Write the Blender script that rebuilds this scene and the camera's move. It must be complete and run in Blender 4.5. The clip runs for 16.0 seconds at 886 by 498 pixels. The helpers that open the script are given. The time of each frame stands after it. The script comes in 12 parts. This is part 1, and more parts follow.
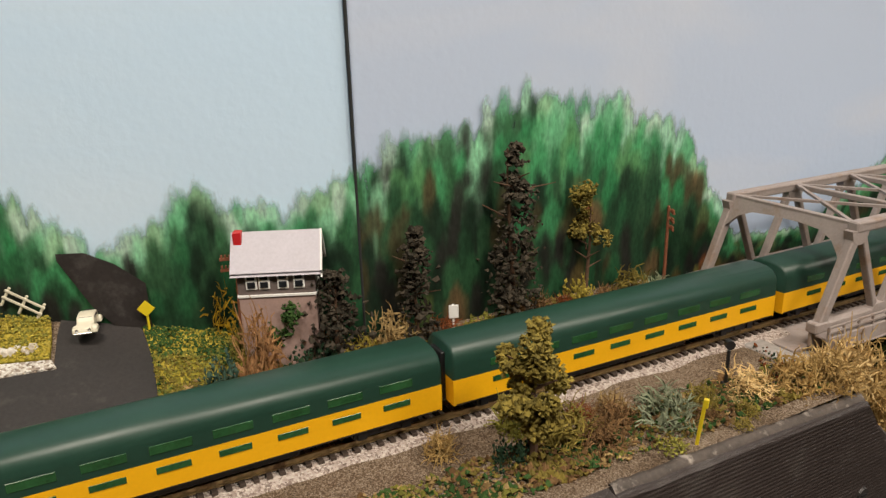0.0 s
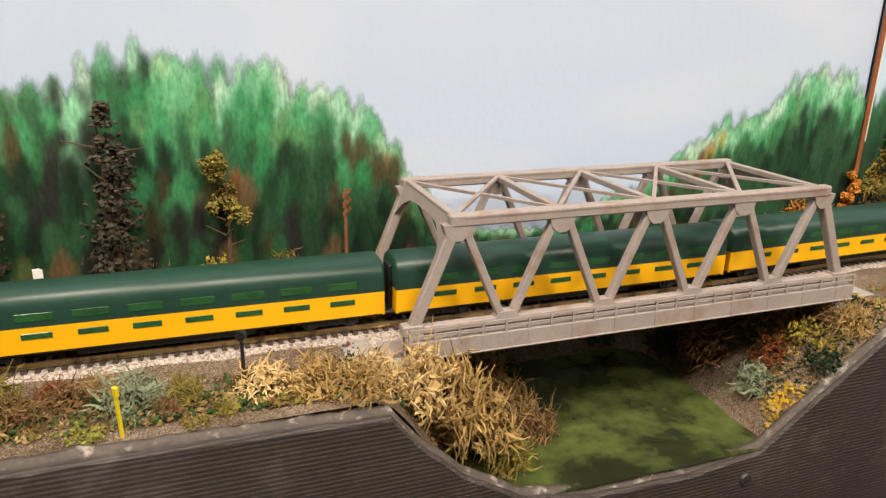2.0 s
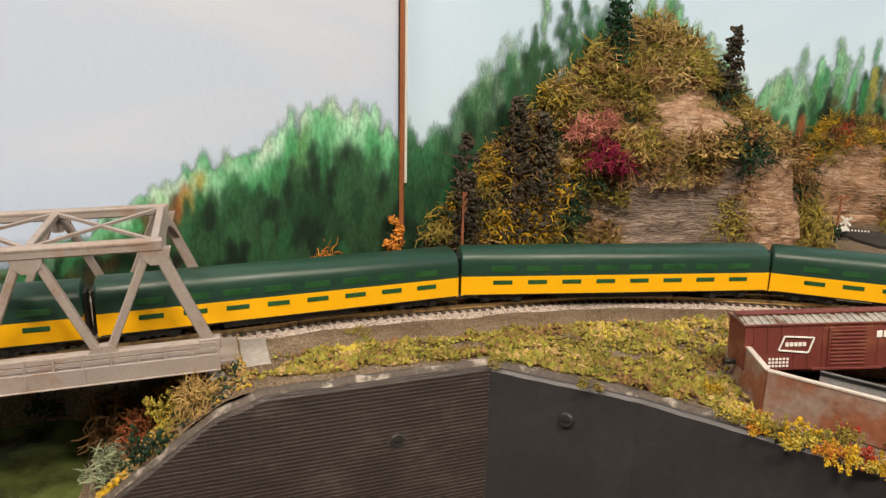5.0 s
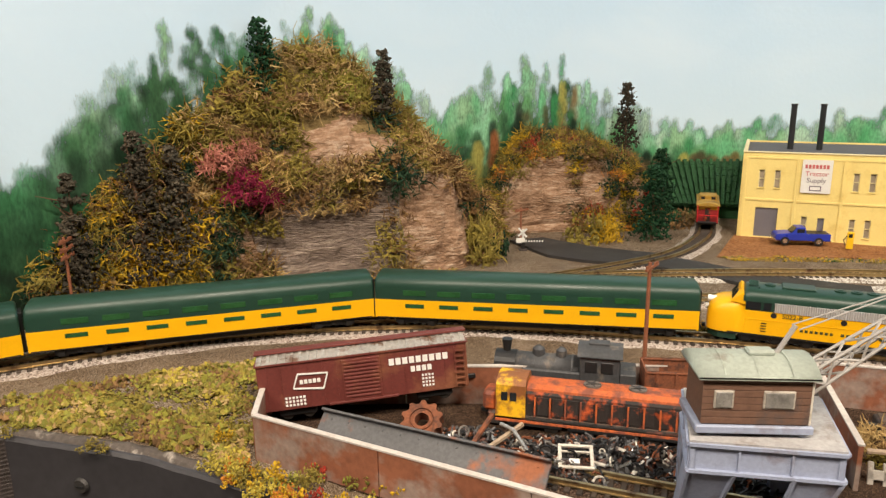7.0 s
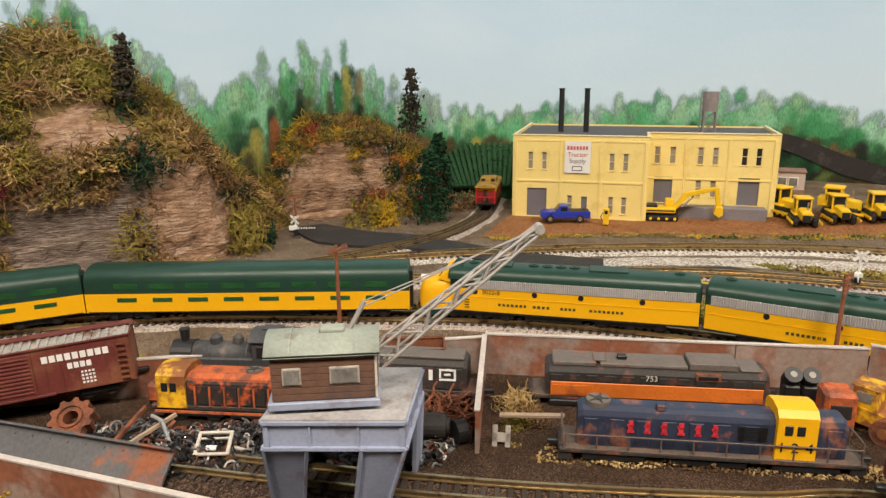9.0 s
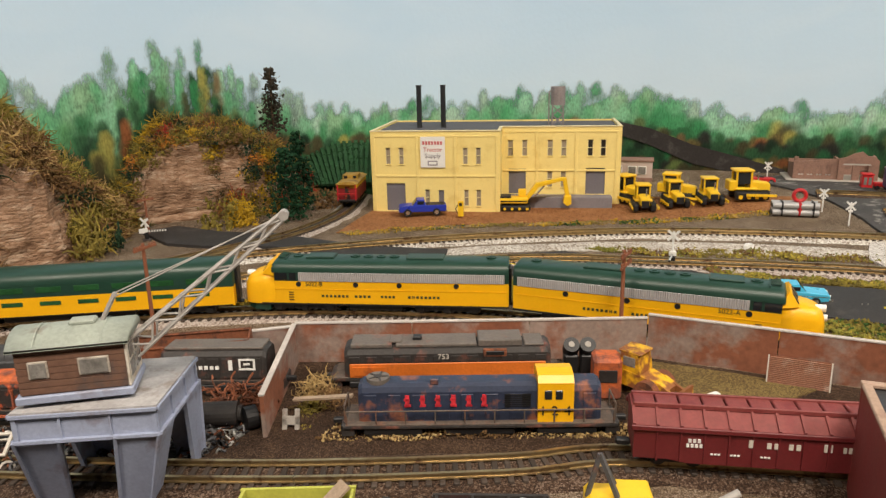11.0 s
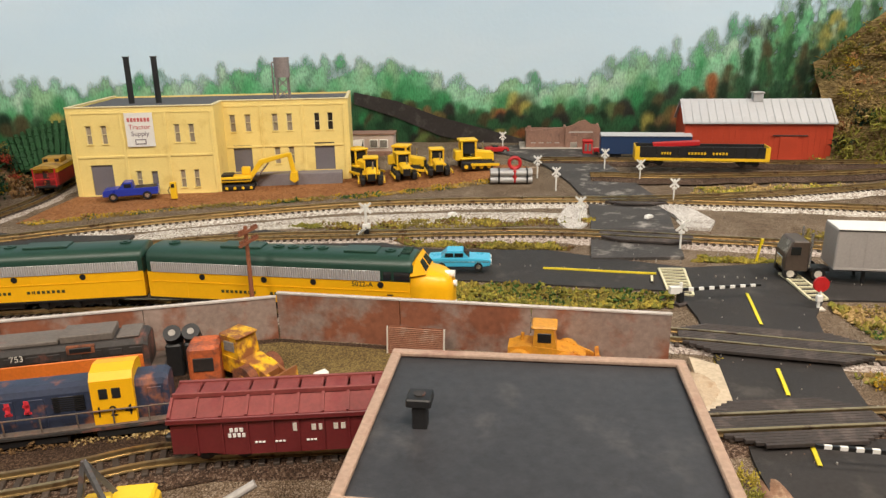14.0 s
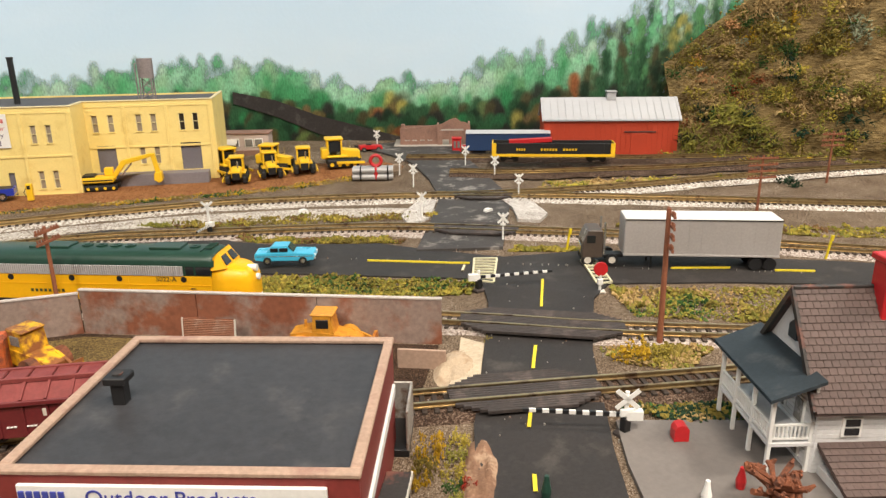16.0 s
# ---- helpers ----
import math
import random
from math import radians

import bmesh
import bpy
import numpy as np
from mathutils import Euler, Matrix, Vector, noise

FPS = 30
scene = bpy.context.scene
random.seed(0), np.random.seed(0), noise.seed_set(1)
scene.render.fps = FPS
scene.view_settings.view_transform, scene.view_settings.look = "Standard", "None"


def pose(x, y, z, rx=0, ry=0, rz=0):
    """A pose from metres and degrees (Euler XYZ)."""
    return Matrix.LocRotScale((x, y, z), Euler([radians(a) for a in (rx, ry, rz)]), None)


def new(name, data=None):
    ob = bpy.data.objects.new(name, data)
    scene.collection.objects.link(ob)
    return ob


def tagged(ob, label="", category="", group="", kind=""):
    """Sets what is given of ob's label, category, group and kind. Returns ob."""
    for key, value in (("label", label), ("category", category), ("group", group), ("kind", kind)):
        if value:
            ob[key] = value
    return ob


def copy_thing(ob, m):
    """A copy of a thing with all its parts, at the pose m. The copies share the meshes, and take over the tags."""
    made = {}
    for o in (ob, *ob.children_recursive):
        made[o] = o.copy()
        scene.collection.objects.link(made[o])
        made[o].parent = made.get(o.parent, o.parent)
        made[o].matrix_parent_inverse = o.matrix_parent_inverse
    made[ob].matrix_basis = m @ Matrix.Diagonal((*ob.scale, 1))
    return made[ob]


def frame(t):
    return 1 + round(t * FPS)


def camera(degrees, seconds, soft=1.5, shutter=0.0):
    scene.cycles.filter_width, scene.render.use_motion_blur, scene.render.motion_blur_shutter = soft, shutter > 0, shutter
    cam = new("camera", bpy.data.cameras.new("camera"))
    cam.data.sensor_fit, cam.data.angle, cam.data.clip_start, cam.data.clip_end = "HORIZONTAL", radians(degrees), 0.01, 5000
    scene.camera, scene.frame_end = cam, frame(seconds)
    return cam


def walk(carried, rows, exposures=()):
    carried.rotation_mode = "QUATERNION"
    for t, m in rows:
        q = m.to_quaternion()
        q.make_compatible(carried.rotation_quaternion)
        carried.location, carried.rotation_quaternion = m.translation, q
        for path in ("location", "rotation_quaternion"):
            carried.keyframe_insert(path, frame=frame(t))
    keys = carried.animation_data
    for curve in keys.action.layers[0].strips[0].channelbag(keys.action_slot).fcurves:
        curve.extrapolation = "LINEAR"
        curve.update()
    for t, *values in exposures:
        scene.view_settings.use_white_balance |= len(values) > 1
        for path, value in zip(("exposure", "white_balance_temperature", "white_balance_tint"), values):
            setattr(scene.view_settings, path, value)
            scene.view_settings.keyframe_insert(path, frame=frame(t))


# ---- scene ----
cam = camera(64.0, 16.0, soft=1.4)
PATH = [
    (0, pose(-0.5838, -0.1546, 0.1324, 72.665, 1.439, 1.164)),
    (0.5, pose(-0.5043, -0.0989, 0.1240, 72.108, -0.730, 10.823)),
    (1, pose(-0.4625, -0.0932, 0.1176, 71.480, 0.773, 10.239)),
    (1.5, pose(-0.4527, -0.1079, 0.1154, 72.386, 0.382, 8.132)),
    (2, pose(-0.3873, -0.1149, 0.1183, 72.231, -1.074, 9.331)),
    (2.5, pose(-0.3180, -0.1084, 0.1152, 72.943, -1.474, 12.201)),
    (3, pose(-0.2998, -0.0614, 0.1143, 73.123, -0.492, 9.641)),
    (3.5, pose(-0.2634, -0.0507, 0.1208, 73.549, -1.134, 9.317)),
    (3.7, pose(-0.2370, -0.0490, 0.1177, 73.897, -1.781, 10.189)),
    (5.8, pose(-0.0793, -0.0083, 0.1245, 75.416, 0.956, 6.007)),
    (6, pose(-0.0641, -0.0050, 0.1250, 75.635, 0.880, 4.013)),
    (6.5, pose(-0.0229, -0.0012, 0.1250, 75.837, 0.617, 0.633)),
    (7, pose(0.0128, -0.0017, 0.1299, 75.904, 0.631, -1.037)),
    (7.5, pose(0.0445, 0.0114, 0.1247, 75.594, 0.920, -2.327)),
    (8, pose(0.0753, 0.0144, 0.1225, 75.378, 1.648, -5.614)),
    (8.2, pose(0.0842, 0.0111, 0.1249, 75.075, 1.379, -6.814)),
    (10.3, pose(0.1110, -0.0338, 0.1294, 74.908, 0.591, -14.370)),
    (10.5, pose(0.1219, -0.0319, 0.1272, 75.059, 0.682, -15.112)),
    (11, pose(0.1415, -0.0332, 0.1257, 74.729, 1.160, -17.060)),
    (11.5, pose(0.1575, -0.0321, 0.1254, 74.733, 0.967, -19.100)),
    (12, pose(0.1731, -0.0326, 0.1243, 75.042, 1.047, -21.050)),
    (12.5, pose(0.1845, -0.0313, 0.1257, 74.895, 1.096, -22.516)),
    (13, pose(0.1949, -0.0314, 0.1237, 74.243, 1.014, -24.130)),
    (13.5, pose(0.2086, -0.0390, 0.1200, 73.242, 0.845, -26.833)),
    (14, pose(0.2297, -0.0508, 0.1170, 72.897, 0.851, -30.275)),
    (14.5, pose(0.2451, -0.0634, 0.1141, 72.680, 0.973, -33.037)),
    (15, pose(0.2554, -0.0725, 0.1117, 72.152, 0.599, -34.606)),
    (15.5, pose(0.2612, -0.0814, 0.1172, 72.234, 0.610, -35.061)),
    (16, pose(0.2695, -0.1003, 0.1209, 72.539, 0.622, -35.281)),
]
walk(cam, PATH, [(0, -0.02, 6500, 10), (0.5, -0.08, 6550, 10), (1.0, 0.42, 6650, 10), (1.5, 0.58, 6650, 10), (2.0, 0.54, 6650, 10), (2.5, 0.48, 6650, 10), (3.0, 0.30, 6650, 10), (3.7, 0.30, 6700, 10), (5.8, 0.44, 6850, 10), (7.5, 0.44, 6850, 10), (8.2, 0.32, 6750, 10), (10.3, 0.14, 6600, 10), (12.5, 0.08, 6600, 10), (14.5, 0.22, 6500, 10), (16, 0.38, 6450, 10)])

# ---- light: a room with a row of ceiling fittings over the aisle ----
scene.view_settings.exposure = 0.0
wd = bpy.data.worlds.new("world")
scene.world = wd
wd.use_nodes = True
wd.node_tree.nodes["Background"].inputs[0].default_value = (0.05, 0.055, 0.06, 1)
wd.node_tree.nodes["Background"].inputs[1].default_value = 0.3
LAMPS = [(-0.75, -0.56), (0.2, -0.56), (1.15, -0.56)]
LAMP_POWER = 16.2
CEIL = 1.25


def area_lamp(x, y):
    d = bpy.data.lights.new("ceiling_lamp_light", "AREA")
    d.shape, d.size, d.size_y = "RECTANGLE", 0.40, 0.16
    d.energy, d.color = LAMP_POWER, (1.0, 0.874, 0.738)
    ob = new("ceiling_lamp_light", d)
    ob.location = (x, y, CEIL - 0.045)
    return ob


# ---- materials ----
def mat(name, col, rough=0.6, metal=0.0, var=0.15, s1=60.0, s2=900.0, bump=0.0, bs=1500.0, col2=None, amt2=0.5, s3=120.0,
        island=False, rnd=0.0, spec=0.5, emit=0.0, bd=0.0004):
    """Paint or stuff with variation at two scales, an optional second colour in patches, fine relief."""
    m = bpy.data.materials.new(name)
    m.use_nodes = True
    nt = m.node_tree
    N, Lk = nt.nodes, nt.links
    b = N["Principled BSDF"]
    tc = N.new("ShaderNodeTexCoord")

    def noise_tex(scale, detail=4.0, rough_=0.6):
        n = N.new("ShaderNodeTexNoise")
        n.inputs["Scale"].default_value, n.inputs["Detail"].default_value, n.inputs["Roughness"].default_value = scale, detail, rough_
        Lk.new(tc.outputs["Object"], n.inputs["Vector"])
        return n

    n1, n2 = noise_tex(s1), noise_tex(s2, 3.0)
    add = N.new("ShaderNodeMath")
    add.operation = "ADD"
    Lk.new(n1.outputs["Fac"], add.inputs[0])
    Lk.new(n2.outputs["Fac"], add.inputs[1])
    r = N.new("ShaderNodeMapRange")
    r.inputs["From Min"].default_value, r.inputs["From Max"].default_value = 0.7, 1.3
    r.inputs["To Min"].default_value, r.inputs["To Max"].default_value = 1 - var, 1 + var
    Lk.new(add.outputs[0], r.inputs["Value"])
    src = None
    if col2 is not None:
        mx = N.new("ShaderNodeMix")
        mx.data_type = "RGBA"
        mx.inputs[6].default_value, mx.inputs[7].default_value = (*col, 1), (*col2, 1)
        if island:
            g = N.new("ShaderNodeNewGeometry")
            Lk.new(g.outputs["Random Per Island"], mx.inputs[0])
        else:
            n3 = noise_tex(s3, 5.0, 0.65)
            rr = N.new("ShaderNodeMapRange")
            rr.inputs["From Min"].default_value = 0.62 - 0.24 * amt2
            rr.inputs["From Max"].default_value = 0.74 - 0.24 * amt2
            Lk.new(n3.outputs["Fac"], rr.inputs["Value"])
            Lk.new(rr.outputs[0], mx.inputs[0])
        src = mx.outputs[2]
    mul = N.new("ShaderNodeVectorMath")
    mul.operation = "SCALE"
    if src:
        Lk.new(src, mul.inputs[0])
    else:
        mul.inputs[0].default_value = col
    fac = r.outputs[0]
    if rnd:
        oi = N.new("ShaderNodeObjectInfo")
        q = N.new("ShaderNodeMapRange")
        q.inputs["To Min"].default_value, q.inputs["To Max"].default_value = 1 - rnd, 1 + rnd
        Lk.new(oi.outputs["Random"], q.inputs["Value"])
        t = N.new("ShaderNodeMath")
        t.operation = "MULTIPLY"
        Lk.new(fac, t.inputs[0])
        Lk.new(q.outputs[0], t.inputs[1])
        fac = t.outputs[0]
    Lk.new(fac, mul.inputs["Scale"])
    Lk.new(mul.outputs[0], b.inputs["Base Color"])
    b.inputs["Metallic"].default_value = metal
    rv = N.new("ShaderNodeMapRange")
    rv.inputs["To Min"].default_value, rv.inputs["To Max"].default_value = max(0.03, rough - 0.12), min(1, rough + 0.12)
    Lk.new(n1.outputs["Fac"], rv.inputs["Value"])
    Lk.new(rv.outputs[0], b.inputs["Roughness"])
    b.inputs["Specular IOR Level"].default_value = spec
    if bump:
        nb = noise_tex(bs, 5.0, 0.7)
        bp = N.new("ShaderNodeBump")
        bp.inputs["Strength"].default_value, bp.inputs["Distance"].default_value = bump, bd
        Lk.new(nb.outputs["Fac"], bp.inputs["Height"])
        Lk.new(bp.outputs[0], b.inputs["Normal"])
    if emit:
        b.inputs["Emission Color"].default_value, b.inputs["Emission Strength"].default_value = (*col, 1), emit
    return m


def speckled(name, cols, scale, bump=0.8, bd=0.0008, rough=0.9):
    """Loose grains: cells of random colour between the given ones, with relief."""
    m = bpy.data.materials.new(name)
    m.use_nodes = True
    nt = m.node_tree
    N, Lk = nt.nodes, nt.links
    b = N["Principled BSDF"]
    tc = N.new("ShaderNodeTexCoord")
    v = N.new("ShaderNodeTexVoronoi")
    v.inputs["Scale"].default_value = scale * 1.6
    Lk.new(tc.outputs["Object"], v.inputs["Vector"])
    n = N.new("ShaderNodeTexNoise")
    n.inputs["Scale"].default_value, n.inputs["Detail"].default_value = 45.0, 6.0
    Lk.new(tc.outputs["Object"], n.inputs["Vector"])
    sep = N.new("ShaderNodeSeparateColor")
    Lk.new(v.outputs["Color"], sep.inputs[0])
    a = N.new("ShaderNodeMath")
    a.operation = "MULTIPLY_ADD"
    a.inputs[1].default_value, a.inputs[2].default_value = 0.8, -0.4
    Lk.new(n.outputs["Fac"], a.inputs[0])
    s = N.new("ShaderNodeMath")
    s.operation = "ADD"
    Lk.new(sep.outputs[0], s.inputs[0])
    Lk.new(a.outputs[0], s.inputs[1])
    cr = N.new("ShaderNodeValToRGB")
    e = cr.color_ramp.elements
    e[0].color, e[1].color = (*cols[0], 1), (*cols[-1], 1)
    for i, c in enumerate(cols[1:-1]):
        k = e.new((i + 1) / (len(cols) - 1))
        k.color = (*c, 1)
    Lk.new(s.outputs[0], cr.inputs[0])
    Lk.new(cr.outputs[0], b.inputs["Base Color"])
    b.inputs["Roughness"].default_value = rough
    b.inputs["Specular IOR Level"].default_value = 0.25
    bp = N.new("ShaderNodeBump")
    bp.inputs["Strength"].default_value, bp.inputs["Distance"].default_value = bump, bd
    bp.invert = True
    Lk.new(v.outputs["Distance"], bp.inputs["Height"])
    Lk.new(bp.outputs[0], b.inputs["Normal"])
    return m


YELLOW = mat("loco yellow plastic", (0.84, 0.435, 0.008), 0.38, var=0.04, spec=0.4)
GREEN = mat("loco dark green plastic", (0.013, 0.047, 0.032), 0.42, var=0.12)
SILVER = mat("silver grille paint", (0.42, 0.42, 0.42), 0.45, metal=0.3, var=0.1)
BLACK = mat("black plastic", (0.012, 0.012, 0.013), 0.5, var=0.3)
DARKGLASS = mat("dark window glass", (0.015, 0.017, 0.02), 0.12, var=0.1)
GREENGLASS = mat("green tinted window", (0.02, 0.085, 0.03), 0.2, var=0.4, s1=150)
WHEEL = mat("blackened wheel metal", (0.05, 0.045, 0.04), 0.45, metal=0.6)
LETTER = mat("dark green lettering", (0.05, 0.055, 0.02), 0.5)
WHITE = mat("white paint", (0.78, 0.78, 0.75), 0.5, var=0.06)
BRIDGE = mat("grey-brown weathered bridge plastic", (0.31, 0.265, 0.245), 0.62, var=0.12, s1=90, col2=(0.27, 0.20, 0.16), amt2=0.35, s3=70, bump=0.15)
TIE = mat("dark brown plastic sleeper", (0.045, 0.032, 0.024), 0.7, var=0.3, rnd=0.3)
RAIL = mat("brassy nickel rail", (0.42, 0.32, 0.17), 0.33, metal=0.85, var=0.15, s1=120, col2=(0.16, 0.10, 0.06), amt2=0.35, s3=150)
BALLAST = speckled("pink-grey ballast", [(0.16, 0.12, 0.10), (0.36, 0.29, 0.25), (0.50, 0.43, 0.38), (0.60, 0.54, 0.48)], 900)
BALLAST_W = speckled("white gravel", [(0.17, 0.13, 0.10), (0.40, 0.34, 0.28), (0.62, 0.58, 0.52), (0.72, 0.69, 0.63)], 700)
BALLAST_D = speckled("brown cinder ballast", [(0.020, 0.011, 0.007), (0.050, 0.027, 0.016), (0.085, 0.050, 0.031), (0.20, 0.145, 0.11)], 1350, bd=0.0005)
SOIL = speckled("ground with dirt and fine turf", [(0.050, 0.031, 0.018), (0.125, 0.083, 0.049), (0.20, 0.145, 0.095), (0.38, 0.31, 0.24)], 1900, bd=0.0005)
DIRT = speckled("rust brown dirt", [(0.13, 0.05, 0.018), (0.24, 0.095, 0.03), (0.30, 0.13, 0.05), (0.36, 0.18, 0.08)], 700, bump=0.5)
TURF = speckled("green-yellow static grass", [(0.10, 0.085, 0.012), (0.22, 0.19, 0.02), (0.34, 0.27, 0.03), (0.42, 0.33, 0.05)], 500)
ASPHALT = mat("worn model asphalt", (0.024, 0.021, 0.020), 0.72, var=0.3, s1=35, s2=700, bump=0.3, bs=1800, col2=(0.052, 0.046, 0.041), amt2=0.25, s3=60)
YLINE = mat("yellow road paint", (0.75, 0.62, 0.03), 0.6, var=0.15)


# ---- builders ----
def link(name, bm, material, parent=None, label="", smooth=False):
    me = bpy.data.meshes.new(name)
    bm.normal_update()
    bm.to_mesh(me)
    bm.free()
    if smooth:
        for p in me.polygons:
            p.use_smooth = True
    for k in material if isinstance(material, (list, tuple)) else [material]:
        me.materials.append(k)
    ob = new(name, me)
    if parent:
        ob.parent = parent
    if label:
        ob["label"] = label
    return ob


part = link


def thing(name, label, category, m=None, group="", kind=""):
    e = new(name)
    e.empty_display_size = 0.01
    if m is not None:
        e.matrix_world = m
    return tagged(e, label, category, group, kind)


def box(bm, x0, x1, y0, y1, z0, z1, mi=0):
    v = [bm.verts.new((x, y, z)) for x in (x0, x1) for y in (y0, y1) for z in (z0, z1)]
    fs = [bm.faces.new([v[i] for i in f]) for f in ((0, 1, 3, 2), (4, 6, 7, 5), (0, 4, 5, 1), (2, 3, 7, 6), (0, 2, 6, 4), (1, 5, 7, 3))]
    for f in fs:
        f.material_index = mi
    return v


def bevelled(bm, w, seg=1):
    bmesh.ops.bevel(bm, geom=list(bm.edges), offset=w, segments=seg, affect="EDGES", profile=0.6)
    return bm


def bbox(x0, x1, y0, y1, z0, z1, w=0.0003):
    bm = bmesh.new()
    box(bm, x0, x1, y0, y1, z0, z1)
    return bevelled(bm, w) if w else bm


def tube(bm, p0, p1, r, r1=None, seg=8, caps=True):
    p0, p1 = Vector(p0), Vector(p1)
    d = (p1 - p0).normalized()
    a = d.orthogonal().normalized()
    b = d.cross(a)
    r1 = r if r1 is None else r1
    A, B = [], []
    for i in range(seg):
        t = 2 * math.pi * i / seg
        o = a * math.cos(t) + b * math.sin(t)
        A.append(bm.verts.new(p0 + o * r))
        B.append(bm.verts.new(p1 + o * r1))
    for i in range(seg):
        bm.faces.new((A[i], A[(i + 1) % seg], B[(i + 1) % seg], B[i]))
    if caps:
        bm.faces.new(A[::-1])
        bm.faces.new(B)
    return bm


def beam(bm, p0, p1, w, h, up=(0, 0, 1)):
    """A bar with a rectangular section between two points."""
    p0, p1 = Vector(p0), Vector(p1)
    d = (p1 - p0).normalized()
    s = d.cross(Vector(up))
    s = s.normalized() if s.length > 1e-6 else Vector((1, 0, 0))
    u = s.cross(d).normalized()
    v = [bm.verts.new(p + s * a * w / 2 + u * b * h / 2) for p in (p0, p1) for a, b in ((-1, -1), (1, -1), (1, 1), (-1, 1))]
    for f in ((3, 2, 1, 0), (4, 5, 6, 7), (0, 1, 5, 4), (1, 2, 6, 5), (2, 3, 7, 6), (3, 0, 4, 7)):
        bm.faces.new([v[i] for i in f])


def tubed(p0, p1, r, r1=None, seg=10):
    return tube(bmesh.new(), p0, p1, r, r1, seg)


def beamed(p0, p1, w, h, up=(0, 0, 1)):
    bm = bmesh.new()
    beam(bm, p0, p1, w, h, up)
    return bm


def prism(pts, z0, z1, dz=None):
    """An upright slab over an outline in plan."""
    bm = bmesh.new()
    lo = [bm.verts.new((x, y, z0)) for x, y in pts]
    hi = [bm.verts.new((x, y, z1)) for x, y in pts]
    n = len(pts)
    bm.faces.new(lo[::-1])
    bm.faces.new(hi)
    for i in range(n):
        bm.faces.new((lo[i], lo[(i + 1) % n], hi[(i + 1) % n], hi[i]))
    bmesh.ops.recalc_face_normals(bm, faces=bm.faces)
    return bm


def outline(pts, y0, y1):
    """A slab over an outline in the x-z plane."""
    bm = prism(pts, y0, y1)
    for v in bm.verts:
        v.co = Vector((v.co.x, v.co.z, v.co.y))
    bmesh.ops.recalc_face_normals(bm, faces=bm.faces)
    return bm


def loft(rings, cap=True):
    bm = bmesh.new()
    R = [[bm.verts.new(p) for p in r] for r in rings]
    n = len(R[0])
    for a, b in zip(R, R[1:]):
        for i in range(n - 1):
            bm.faces.new((a[i], a[i + 1], b[i + 1], b[i]))
    if cap:
        bm.faces.new(R[0][::-1])
        bm.faces.new(R[-1])
    bmesh.ops.recalc_face_normals(bm, faces=bm.faces)
    return bm


def smooth_path(pts, step=0.004):
    """A curve through points of the plan, as evenly spaced points."""
    P_ = [Vector((*p, 0)) for p in pts]
    P_ = [P_[0] * 2 - P_[1]] + P_ + [P_[-1] * 2 - P_[-2]]
    raw = []
    for a, b, c, d in zip(P_, P_[1:], P_[2:], P_[3:]):
        k = max(4, int((c - b).length / step))
        for i in range(k):
            t = i / k
            raw.append(0.5 * ((2 * b) + (c - a) * t + (2 * a - 5 * b + 4 * c - d) * t * t + (3 * b - a - 3 * c + d) * t ** 3))
    raw.append(P_[-2])
    s = [0.0]
    for a, b in zip(raw, raw[1:]):
        s.append(s[-1] + (b - a).length)
    return raw, s


class Line:
    def __init__(self, pts, shift=0.0):
        raw, s = smooth_path(pts)
        if shift:
            out = []
            for i, p in enumerate(raw):
                d = (raw[min(i + 1, len(raw) - 1)] - raw[max(i - 1, 0)]).normalized()
                out.append(p + Vector((-d.y, d.x, 0)) * shift)
            raw = out
            s = [0.0]
            for a, b in zip(raw, raw[1:]):
                s.append(s[-1] + (b - a).length)
        self.p, self.s, self.length = raw, s, s[-1]

    def at(self, u):
        u = min(max(u, 0), self.length)
        i = int(np.searchsorted(self.s, u, side="right")) - 1
        i = min(max(i, 0), len(self.p) - 2)
        k = (u - self.s[i]) / max(1e-9, self.s[i + 1] - self.s[i])
        return self.p[i].lerp(self.p[i + 1], k)

    def dir(self, u):
        return (self.at(u + 0.002) - self.at(u - 0.002)).normalized()

    def nearest(self, x, y):
        q = Vector((x, y, 0))
        return self.s[min(range(len(self.p)), key=lambda i: (self.p[i] - q).length)]


def mesh_np(name, verts, faces, material, parent=None, label="", smooth=False):
    me = bpy.data.meshes.new(name)
    me.from_pydata([tuple(v) for v in verts], [], [tuple(f) for f in faces])
    for k in material if isinstance(material, (list, tuple)) else [material]:
        me.materials.append(k)
    if smooth:
        for p in me.polygons:
            p.use_smooth = True
    ob = new(name, me)
    if parent:
        ob.parent = parent
    if label:
        ob["label"] = label
    return ob


def words(txt, size, material, parent, m, name="lettering", label="", extrude=0.00008):
    """Raised letters of the built-in font, as a mesh, reading along x in the x-z plane."""
    c = bpy.data.curves.new("letters", "FONT")
    c.body, c.size, c.extrude, c.align_x, c.align_y = txt, size, extrude, "CENTER", "CENTER"
    tmp = new("letters", c)
    me = bpy.data.meshes.new_from_object(tmp.evaluated_get(bpy.context.evaluated_depsgraph_get()))
    bpy.data.objects.remove(tmp)
    me.materials.clear()
    me.materials.append(material)
    ob = new(name, me)
    ob.parent = parent
    ob.matrix_local = m
    if label:
        ob["label"] = label
    return ob


def facing(x, y, z, rz=0):
    return pose(x, y, z, 90, 0, rz)

# ---- structure: room, backdrop, layout top, fascia ----
def sstep(a, b, x):
    t = min(max((x - a) / (b - a), 0), 1)
    return t * t * (3 - 2 * t)


